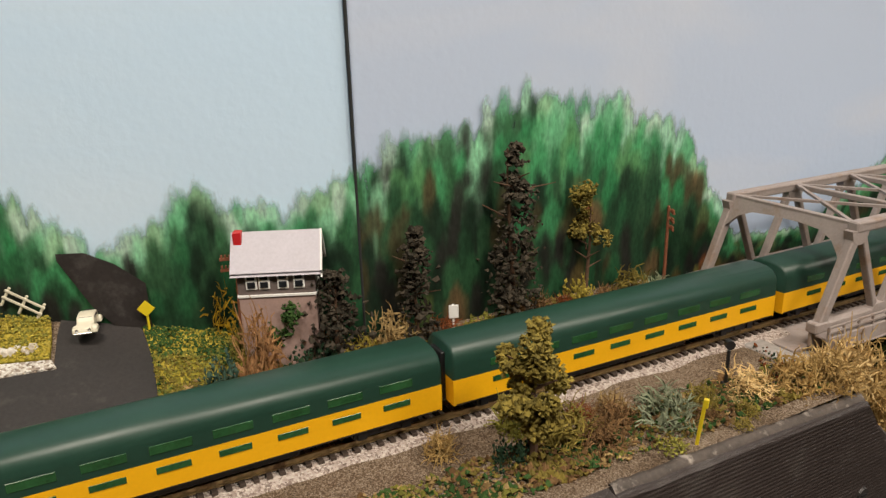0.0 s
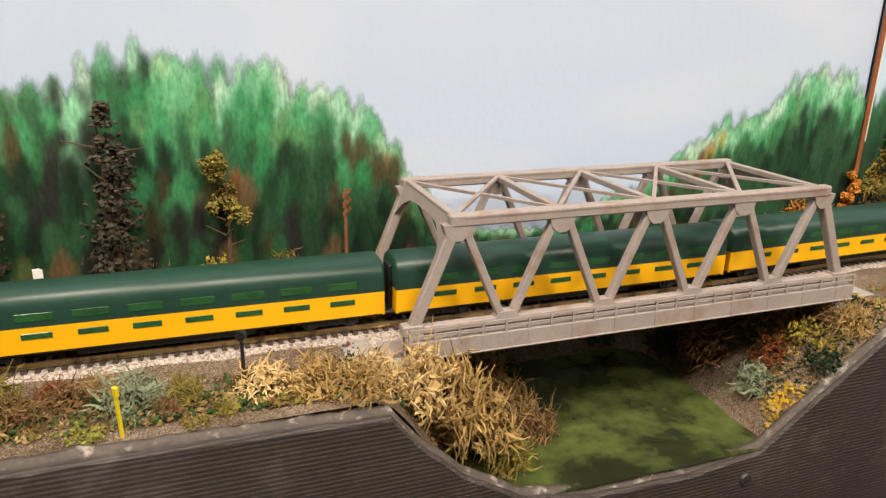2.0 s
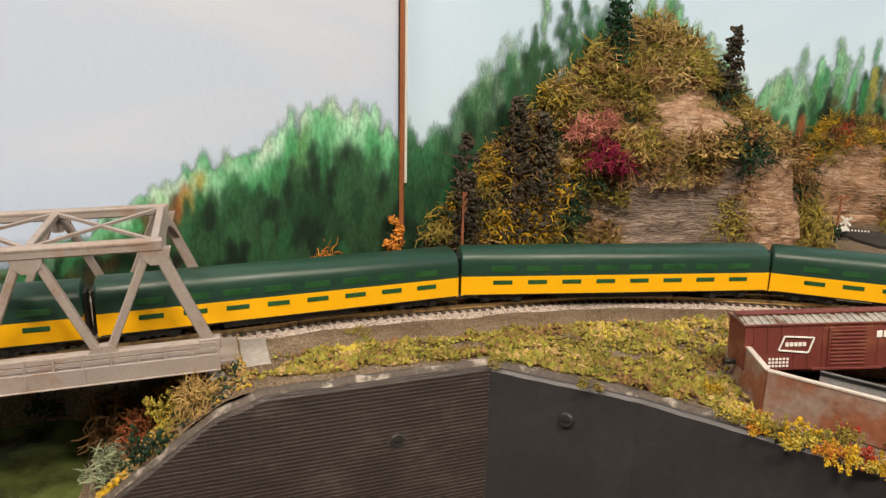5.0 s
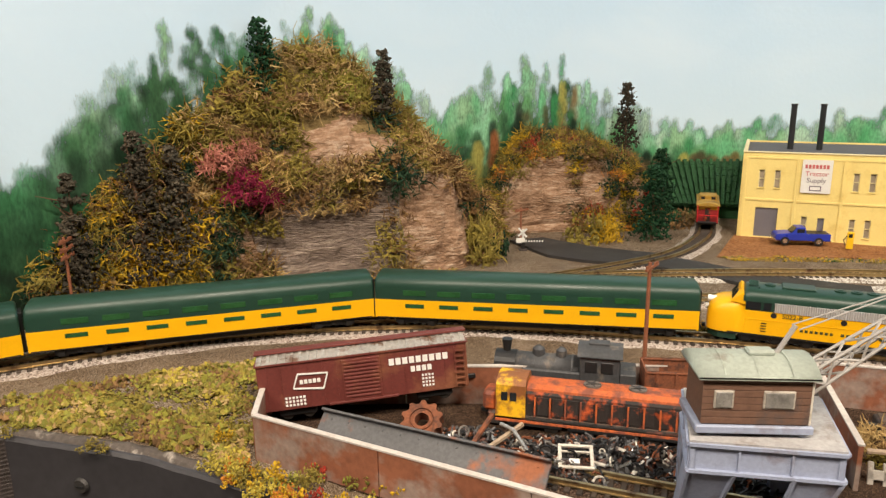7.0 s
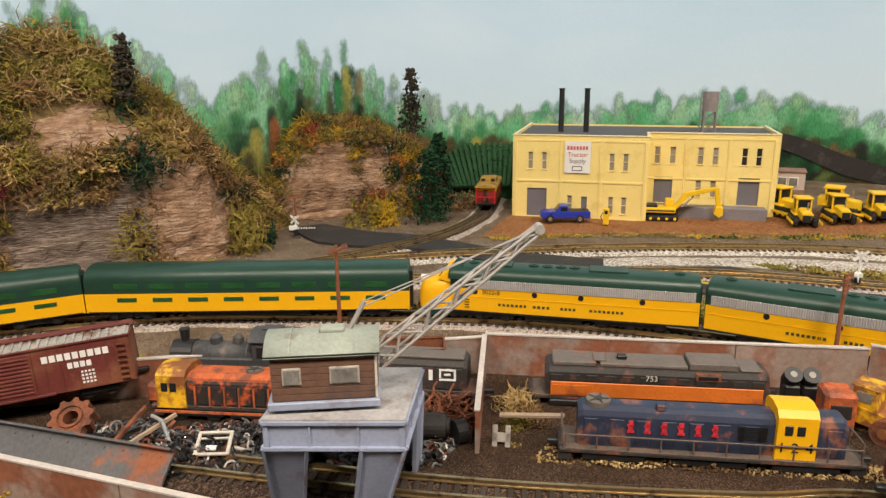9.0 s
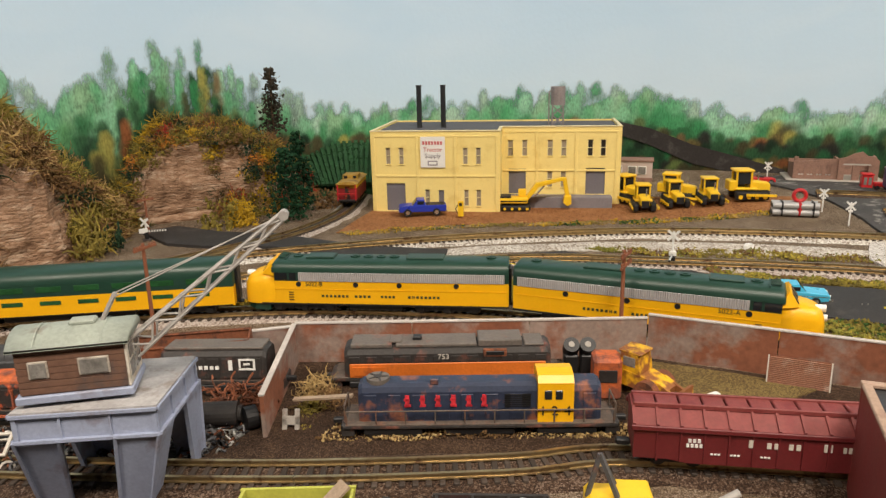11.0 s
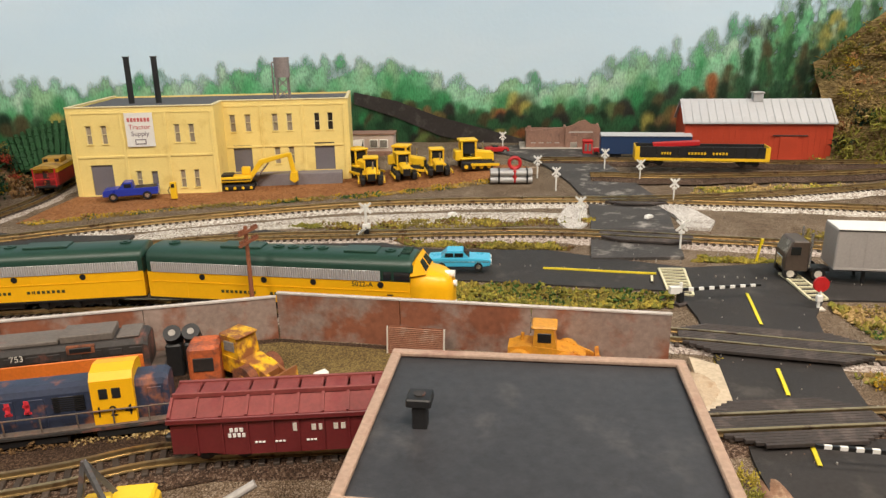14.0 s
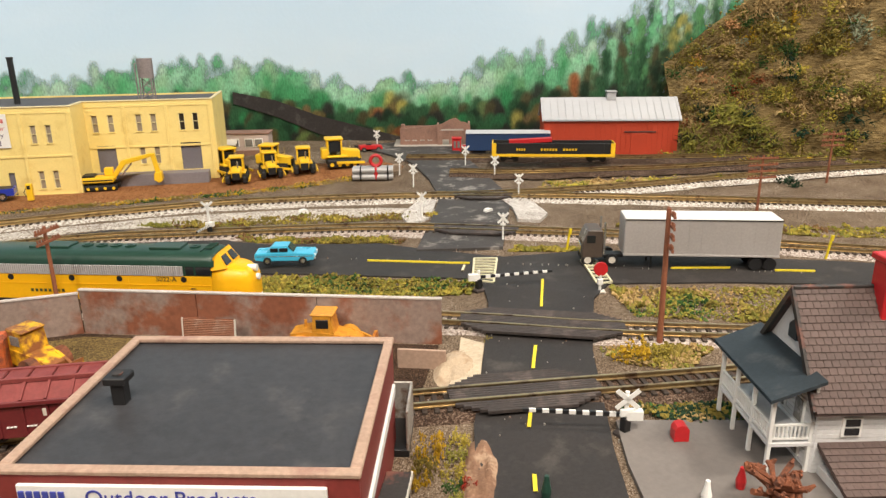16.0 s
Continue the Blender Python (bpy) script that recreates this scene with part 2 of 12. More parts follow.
# unseen room shell, added; walls and floor kept dark to hold bounced light down
CEILP = mat("white ceiling paint", (0.75, 0.74, 0.71), 0.9, var=0.03, s1=3, s2=200, bump=0.1)
WALLP = mat("dark brown unseen room wall", (0.26, 0.22, 0.18), 0.9, var=0.04, s1=3, s2=200)
CARPET = mat("grey room floor", (0.10, 0.095, 0.09), 0.95, var=0.2, s1=8, s2=300)
tagged(link("floor", bbox(-3.0, 3.2, -3.0, 1.5, -1.12, -1.08, 0), CARPET), "plain grey floor of the hobby room", "floor", kind="structure")
tagged(link("ceiling", bbox(-3.0, 3.2, -3.0, 1.5, CEIL, CEIL + 0.05, 0), CEILP), "plain white ceiling of the hobby room", "ceiling", kind="structure")
for nm, b_ in (("wall_south", (-3.05, 3.25, -3.05, -3.0)), ("wall_north", (-3.05, 3.25, 1.5, 1.55)), ("wall_west", (-3.05, -3.0, -3.0, 1.5)), ("wall_east", (3.2, 3.25, -3.0, 1.5))):
    tagged(link(nm, bbox(*b_, -1.08, CEIL, 0), WALLP), "unseen room wall, dark brown to limit bounced light", "wall", kind="structure")
LAMPW = mat("glowing lamp diffuser", (1.0, 0.96, 0.90), 0.5, emit=3.0)
for lx, ly in LAMPS:
    t_ = thing("ceiling_light", "white box fitting with a glowing diffuser on the ceiling", "lamp", pose(lx, ly, CEIL), "ceiling lights")
    part("housing", bbox(-0.34, 0.34, -0.18, 0.18, -0.025, 0.0, 0.004), WHITE, t_)
    part("diffuser", bbox(-0.32, 0.32, -0.16, 0.16, -0.034, -0.026, 0.002), LAMPW, t_)
    area_lamp(lx, ly)

# plan: origin of the bridge, its run u and its breadth v
BO, BA = Vector((-0.3475, 0.1695, 0)), radians(28.0)
BU, BV = Vector((math.cos(BA), math.sin(BA), 0)), Vector((-math.sin(BA), math.cos(BA), 0))


def uv(x, y):
    d = Vector((x, y, 0)) - BO
    return d.dot(BU), d.dot(BV)


def ground_z(x, y):
    u, v = uv(x, y)
    z = 0.0
    k = noise.noise(Vector((x * 40, y * 40, 3.0)))
    if u < 0.25:
        z += min(0.026, 0.35 * max(0, v - 0.058)) * (1 - sstep(0.11, 0.25, u)) * (1 if u < -0.1 else 0.5)
    # the creek valley under the bridge
    lo, hi = -0.124 + 0.004 * k, 0.116 + 0.006 * k
    d = sstep(lo, lo + 0.052, u) * (1 - sstep(hi - 0.085, hi, u))
    z += -0.056 * d * (1 - 0.5 * sstep(0.06, 0.1, v))
    d2 = (x - 0.44) * 0.6 + (y - 0.38) * 0.8
    z += 0.008 * sstep(0.02, 0.13, d2) * sstep(0.42, 0.54, x)
    z += 0.0005 * k
    return z


WALL_0 = [(-1.06, 0.075), (-0.6248, 0.1158)]
WALL_1 = [(-0.6248, 0.1158), (-0.2097, 0.3448)]
WALL_2 = [(-0.2097, 0.3448), (-0.13, 0.432), (-0.05, 0.512), (0.09, 0.605), (0.22, 0.66), (0.36, 0.685), (0.50, 0.64), (0.62, 0.56), (0.74, 0.45), (0.86, 0.33), (0.98, 0.2), (1.1, 0.06), (1.2, -0.08)]
FRONT = [(-1.065, -0.266), (-0.541, 0.027), (-0.149, 0.246), (-0.09, 0.229), (-0.037, 0.203), (0.03, 0.166), (0.10, 0.115), (0.2, 0.03), (0.3, -0.05), (0.45, -0.14), (0.65, -0.24), (1.2, -0.36)]


def poly_at(pts, k):
    """The point at the share k of a polyline's length."""
    P_ = [Vector((*p, 0)) for p in pts]
    L_ = [(b - a).length for a, b in zip(P_, P_[1:])]
    d = k * sum(L_)
    for a, b, l_ in zip(P_, P_[1:], L_):
        if d <= l_ + 1e-9:
            return a.lerp(b, d / l_)
        d -= l_
    return P_[-1]


def strip(name, front, back, n, m_, material, label):
    V, F = [], []
    for i in range(n + 1):
        a, b = poly_at(front, i / n), poly_at(back, i / n)
        for j in range(m_ + 1):
            q = a.lerp(b, j / m_)
            V.append((q.x, q.y, ground_z(q.x, q.y)))
    for i in range(n):
        for j in range(m_):
            k = i * (m_ + 1) + j
            F.append((k, k + m_ + 1, k + m_ + 2, k + 1))
    return tagged(mesh_np(name, V, F, material, smooth=True), label, "ground", kind="structure")


strip("ground", FRONT[:3], [(-1.06, 0.08), (-0.6248, 0.121), (-0.215, 0.3465)], 170, 46, SOIL, "model ground of brown soil with fine turf, creek valley")
strip("ground_yard", FRONT[2:], [(-0.215, 0.3465)] + [(x * 1.004, y + 0.004) for x, y in WALL_2[1:]], 190, 90, SOIL, "flat model ground of brown soil and fine turf")

# fascia boards: black, their top edge follows the ground
PROFILE = [(0, 0), (0.06, -0.001), (0.12, -0.003), (0.129, -0.015), (0.146, -0.031), (0.17, -0.046), (0.2, -0.052), (0.245, -0.053), (0.28, -0.049), (0.30, -0.034), (0.32, -0.020), (0.34, -0.006), (0.357, 0.0), (0.449, 0.0)]


def ribbed(name):
    m = mat(name, (0.046, 0.036, 0.033), 0.36, var=0.25, s1=25, s2=400, col2=(0.065, 0.055, 0.05), amt2=0.3, s3=50)
    nt = m.node_tree
    w = nt.nodes.new("ShaderNodeTexWave")
    w.bands_direction = "Z"
    w.inputs["Scale"].default_value, w.inputs["Distortion"].default_value, w.inputs["Detail"].default_value = 190, 1.5, 3
    w.inputs["Detail Scale"].default_value = 60
    tc = nt.nodes.new("ShaderNodeTexCoord")
    nt.links.new(tc.outputs["Object"], w.inputs["Vector"])
    bp = nt.nodes.new("ShaderNodeBump")
    bp.inputs["Strength"].default_value, bp.inputs["Distance"].default_value = 0.5, 0.0006
    nt.links.new(w.outputs["Fac"], bp.inputs["Height"])
    nt.links.new(bp.outputs[0], nt.nodes["Principled BSDF"].inputs["Normal"])
    return m


RIBBED = ribbed("black ribbed board")
FPLAIN = mat("plain black painted board", (0.038, 0.036, 0.040), 0.45, var=0.2, s1=30, s2=300, bump=0.2, bs=300)
RIM = mat("grey plaster rim", (0.075, 0.060, 0.050), 0.7, var=0.4, s1=80, s2=500, bump=0.8, bs=600, col2=(0.34, 0.30, 0.26), amt2=0.28, s3=130)


def board(name, p0, p1, prof, material, label):
    """A board that stands in front of the ground's edge, with a wavy top."""
    a, b = Vector((*p0, 0)), Vector((*p1, 0))
    d = (b - a).normalized()
    n_ = Vector((d.y, -d.x, 0))
    bm = bmesh.new()
    rows = []
    for s, z in prof:
        q = a + d * s
        rows.append([bm.verts.new(q + n_ * o + Vector((0, 0, zz))) for o, zz in ((-0.0005, -0.20), (-0.0005, z), (0.0035, z - 0.0008), (0.0045, z - 0.002), (0.0045, -0.20))])
    for r0, r1 in zip(rows, rows[1:]):
        for i in range(4):
            bm.faces.new((r0[i], r1[i], r1[i + 1], r0[i + 1]))
    bm.faces.new(rows[0])
    bm.faces.new(rows[-1][::-1])
    bmesh.ops.recalc_face_normals(bm, faces=bm.faces)
    ob = link(name, bm, material)
    return tagged(ob, label, "fascia", kind="structure")


def densify(prof, amp, seed):
    out = []
    for (s0, z0), (s1, z1) in zip(prof, prof[1:]):
        k = max(1, int((s1 - s0) / 0.004))
        for i in range(k):
            t = i / k
            s = s0 + (s1 - s0) * t
            out.append((s, z0 + (z1 - z0) * t + amp * noise.noise(Vector((s * 90, seed, 0)))))
    return out + [prof[-1]]


board("fascia_west", (-1.065, -0.266), (-0.541, 0.027), [(0, 0), (0.6, 0)], RIBBED, "black painted fascia board with a ribbed face")
board("fascia_creek", (-0.541, 0.027), (-0.149, 0.246), densify(PROFILE, 0.0008, 1), RIBBED, "black ribbed fascia board cut down to the creek")
for i, (p, q) in enumerate(zip(FRONT[2:], FRONT[3:])):
    l_ = math.dist(p, q)
    board("fascia_yard_%d" % (i + 1), p, q, densify([(0, -0.0005), (l_, -0.0005)], 0.0005, i + 3), FPLAIN, "plain black painted fascia board")


def rim(p0, p1, prof, seed):
    """A rough strip of plaster along the top of the board."""
    a, b = Vector((*p0, 0)), Vector((*p1, 0))
    d = (b - a).normalized()
    n_ = Vector((d.y, -d.x, 0))
    rng = random.Random(seed)
    bm = bmesh.new()
    rows = []
    for s, z in prof:
        q = a + d * s
        w = 0.0012 + 0.0012 * noise.noise(Vector((s * 120, seed, 2)))
        h = 0.0012 + 0.0009 * noise.noise(Vector((s * 200, seed, 5)))
        rows.append([bm.verts.new(q + n_ * o + Vector((0, 0, z + zz))) for o, zz in ((-w, -0.001), (-w * 0.5, h), (0.001, h * 0.9), (0.0026, -0.0006), (0.0029, -0.0022))])
    for r0, r1 in zip(rows, rows[1:]):
        for i in range(4):
            bm.faces.new((r0[i], r1[i], r1[i + 1], r0[i + 1]))
    bmesh.ops.recalc_face_normals(bm, faces=bm.faces)
    tagged(link("trim", bm, RIM, smooth=True), "rough grey plaster edge on top of the fascia", "trim", kind="structure")


rim((-0.541, 0.027), (-0.149, 0.246), densify(PROFILE, 0.0008, 1), 3)
for i, (p, q) in enumerate(zip(FRONT[2:6], FRONT[3:7])):
    rim(p, q, densify([(0, -0.0005), (math.dist(p, q), -0.0005)], 0.0005, i + 3), 7 + i)
SCREW = mat("black screw head", (0.05, 0.047, 0.045), 0.5, metal=0.4, bump=0.3)
def fascia_screw(x, y, z, a):
    t_ = thing("screw", "black painted screw head sunk in the fascia board", "screw", pose(x, y, z, 90, 0, a), "fascia screws")
    bm = bmesh.new()
    tube(bm, (0, 0, 0.0), (0, 0, 0.0012), 0.0032, 0.0026, 14)
    part("head", bm, SCREW, t_)
    bm = bmesh.new()
    box(bm, -0.0016, 0.0016, -0.0003, 0.0003, 0.0012, 0.0015)
    part("slot", bm, BLACK, t_)


fascia_screw(-0.183, 0.2222, -0.027, 29.2)
fascia_screw(-0.117, 0.2317, -0.016, -16.1)
fascia_screw(-0.43, 0.0842, -0.045, 29.2)
fascia_screw(-0.30, 0.1567, -0.062, 29.2)

# backdrop: hardboard panels painted with sky
def sky_paint(name, lo, hi, cloud, haze):
    m = bpy.data.materials.new(name)
    m.use_nodes = True
    nt = m.node_tree
    N, Lk = nt.nodes, nt.links
    b = N["Principled BSDF"]
    b.inputs["Roughness"].default_value = 0.75
    b.inputs["Specular IOR Level"].default_value = 0.2
    tc = N.new("ShaderNodeTexCoord")
    sp = N.new("ShaderNodeSeparateXYZ")
    Lk.new(tc.outputs["Object"], sp.inputs[0])
    r = N.new("ShaderNodeMapRange")
    r.inputs["From Min"].default_value, r.inputs["From Max"].default_value = 0.03, 0.22
    Lk.new(sp.outputs[2], r.inputs["Value"])
    mx = N.new("ShaderNodeMix")
    mx.data_type = "RGBA"
    mx.inputs[6].default_value, mx.inputs[7].default_value = (*lo, 1), (*hi, 1)
    Lk.new(r.outputs[0], mx.inputs[0])
    mp = N.new("ShaderNodeMapping")
    mp.inputs["Scale"].default_value = (6, 6, 16)
    Lk.new(tc.outputs["Object"], mp.inputs[0])
    n = N.new("ShaderNodeTexNoise")
    n.inputs["Scale"].default_value, n.inputs["Detail"].default_value, n.inputs["Distortion"].default_value = 1.0, 5.0, 0.6
    Lk.new(mp.outputs[0], n.inputs["Vector"])
    cr = N.new("ShaderNodeMapRange")
    cr.inputs["From Min"].default_value, cr.inputs["From Max"].default_value, cr.inputs["To Max"].default_value = 0.46, 0.78, haze
    Lk.new(n.outputs["Fac"], cr.inputs["Value"])
    m2 = N.new("ShaderNodeMix")
    m2.data_type = "RGBA"
    m2.inputs[7].default_value = (*cloud, 1)
    Lk.new(cr.outputs[0], m2.inputs[0])
    Lk.new(mx.outputs[2], m2.inputs[6])
    Lk.new(m2.outputs[2], b.inputs["Base Color"])
    nb = N.new("ShaderNodeTexNoise")
    nb.inputs["Scale"].default_value, nb.inputs["Detail"].default_value = 260, 6.0
    Lk.new(tc.outputs["Object"], nb.inputs["Vector"])
    bp = N.new("ShaderNodeBump")
    bp.inputs["Strength"].default_value, bp.inputs["Distance"].default_value = 0.25, 0.0006
    Lk.new(nb.outputs["Fac"], bp.inputs["Height"])
    Lk.new(bp.outputs[0], b.inputs["Normal"])
    return m


SKY_0 = sky_paint("light blue painted sky", (0.62, 0.80, 0.97), (0.56, 0.76, 0.97), (0.71, 0.84, 0.96), 0.5)
SKY_1 = sky_paint("grey lavender painted sky", (0.49, 0.60, 0.78), (0.51, 0.59, 0.73), (0.65, 0.68, 0.75), 0.7)
SKY_2 = sky_paint("pale blue painted sky", (0.55, 0.69, 0.80), (0.42, 0.58, 0.74), (0.59, 0.70, 0.80), 0.5)


def panel(name, pts, material, smooth_it, label):
    P_ = Line(pts).p if smooth_it else [Vector((*p, 0)) for p in pts]
    bm = bmesh.new()
    f_, b_ = [], []
    for i, p in enumerate(P_):
        d = (P_[min(i + 1, len(P_) - 1)] - P_[max(i - 1, 0)]).normalized()
        n_ = Vector((-d.y, d.x, 0))
        f_.append([bm.verts.new(p + Vector((0, 0, z))) for z in (-0.08, 0.60)])
        b_.append([bm.verts.new(p + n_ * 0.006 + Vector((0, 0, z))) for z in (-0.08, 0.60)])
    for i in range(len(P_) - 1):
        bm.faces.new((f_[i][0], f_[i + 1][0], f_[i + 1][1], f_[i][1]))
        bm.faces.new((b_[i][0], b_[i][1], b_[i + 1][1], b_[i + 1][0]))
        bm.faces.new((f_[i][1], f_[i + 1][1], b_[i + 1][1], b_[i][1]))
    return tagged(link(name, bm, material, smooth=smooth_it), label, "backdrop", kind="structure")


panel("backdrop_west", [(-1.06, 0.075), (-0.6256, 0.1157)], SKY_0, False, "flat backdrop board painted with light blue sky")
panel("backdrop_middle", [(-0.6240, 0.1162), (-0.2105, 0.3444)], SKY_1, False, "flat backdrop board painted with grey-blue cloudy sky")
panel("backdrop_east", [(-0.2088, 0.3452)] + WALL_2[1:], SKY_2, True, "curved backdrop board painted with pale blue sky")
SEAM = mat("dark seam filler", (0.02, 0.022, 0.022), 0.7)
tagged(link("trim_seam", tubed((-0.6245, 0.1145, 0.0), (-0.6245, 0.1145, 0.6), 0.0006, seg=8), SEAM), "dark open seam between two backdrop boards", "trim", kind="structure")
ROD = mat("brown painted strip", (0.26, 0.085, 0.03), 0.5, var=0.2)
tagged(link("trim_strip", beamed((-0.2080, 0.3428, 0.020), (-0.2080, 0.3428, 0.6), 0.0022, 0.002, (0, 1, 0)), ROD), "brown wooden strip over the joint of the backdrop boards", "trim", kind="structure")
tagged(link("trim_edge", beamed((-0.2062, 0.3440, 0.055), (-0.2062, 0.3440, 0.6), 0.0012, 0.001, (0, 1, 0)), WHITE), "white edge of the backdrop board beside the strip", "trim", kind="structure")

# painted trees: brush dabs on the backdrop, by the height of the painted tree line
TREES_A = [(-1.06, .10), (-.80, .09), (-.757, .082), (-.75, .073), (-.741, .066), (-.7286, .058), (-.7185, .056), (-.7006, .066), (-.688, .082), (-.6706, .069), (-.653, .0687), (-.64, .076), (-.6287, .079)]
TREES_B = [(-.622, .083), (-.609, .0935), (-.587, .097), (-.570, .101), (-.553, .111), (-.535, .1035), (-.509, .1005), (-.477, .0886), (-.462, .066), (-.448, .040), (-.438, .022), (-.386, .016), (-.345, .040), (-.313, .060), (-.2955, .0735), (-.271, .0756), (-.256, .1005), (-.220, .095), (-.205, .08)]
TREES_C = [(-.2, .09), (-.186, .101), (-.164, .135), (-.147, .155), (-.136, .150), (-.118, .170), (-.094, .168), (-.056, .173), (-.037, .154), (-.031, .136), (-.014, .142), (0, .11), (.029, .114), (.05, .124), (.078, .138), (.123, .138), (.156, .122), (.174, .103), (.211, .091), (.26, .085)]
TREES_D = [(.304, .08), (.397, .090), (.447, .095), (.503, .094), (.555, .100), (.59, .078), (.626, .070), (.65, .078), (.686, .074), (.71, .084), (.749, .101), (.774, .111), (.798, .126), (.813, .143), (.86, .17), (.95, .19), (1.1, .2), (1.2, .2)]


def tree_paint():
    """Acrylic paint in the colour of each spot, thin where the brush ran dry."""
    m = bpy.data.materials.new("brushed tree paint")
    m.use_nodes = True
    N, Lk = m.node_tree.nodes, m.node_tree.links
    b = N["Principled BSDF"]
    b.inputs["Roughness"].default_value = 0.7
    b.inputs["Specular IOR Level"].default_value = 0.2
    at = N.new("ShaderNodeAttribute")
    at.attribute_name = "paint_colour"
    tc = N.new("ShaderNodeTexCoord")
    mp = N.new("ShaderNodeMapping")
    mp.inputs["Scale"].default_value = (700, 700, 280)
    Lk.new(tc.outputs["Object"], mp.inputs[0])
    n = N.new("ShaderNodeTexNoise")
    n.inputs["Scale"].default_value, n.inputs["Detail"].default_value = 1.0, 5.0
    Lk.new(mp.outputs[0], n.inputs["Vector"])
    r = N.new("ShaderNodeMapRange")
    r.inputs["From Min"].default_value, r.inputs["From Max"].default_value = 0.3, 0.7
    r.inputs["To Min"].default_value, r.inputs["To Max"].default_value = 0.72, 1.28
    Lk.new(n.outputs["Fac"], r.inputs["Value"])
    s = N.new("ShaderNodeVectorMath")
    s.operation = "SCALE"
    Lk.new(at.outputs["Color"], s.inputs[0])
    Lk.new(r.outputs[0], s.inputs["Scale"])
    Lk.new(s.outputs[0], b.inputs["Base Color"])
    # dry-brush edge
    k = N.new("ShaderNodeMath")
    k.operation = "MULTIPLY_ADD"
    k.inputs[1].default_value, k.inputs[2].default_value = 0.7, -0.35
    Lk.new(n.outputs["Fac"], k.inputs[0])
    a = N.new("ShaderNodeMath")
    Lk.new(at.outputs["Alpha"], a.inputs[0])
    Lk.new(k.outputs[0], a.inputs[1])
    q = N.new("ShaderNodeMapRange")
    q.inputs["From Min"].default_value, q.inputs["From Max"].default_value = 0.12, 0.85
    Lk.new(a.outputs[0], q.inputs["Value"])
    Lk.new(q.outputs[0], b.inputs["Alpha"])
    return m


TREEPAINT = tree_paint()
PALE = [(0.20, 0.47, 0.28), (0.30, 0.56, 0.40), (0.11, 0.36, 0.18), (0.40, 0.57, 0.46), (0.24, 0.44, 0.26)]
MID = [(0.030, 0.19, 0.070), (0.050, 0.25, 0.10), (0.025, 0.12, 0.048), (0.075, 0.22, 0.085), (0.085, 0.13, 0.050), (0.022, 0.075, 0.034)]
DEEP = [(0.016, 0.060, 0.026), (0.010, 0.028, 0.015), (0.028, 0.085, 0.038), (0.060, 0.055, 0.025), (0.03, 0.11, 0.045), (0.022, 0.024, 0.020)]
WARM = [(0.24, 0.085, 0.03), (0.13, 0.10, 0.035), (0.30, 0.28, 0.07), (0.15, 0.10, 0.045), (0.14, 0.20, 0.06)]


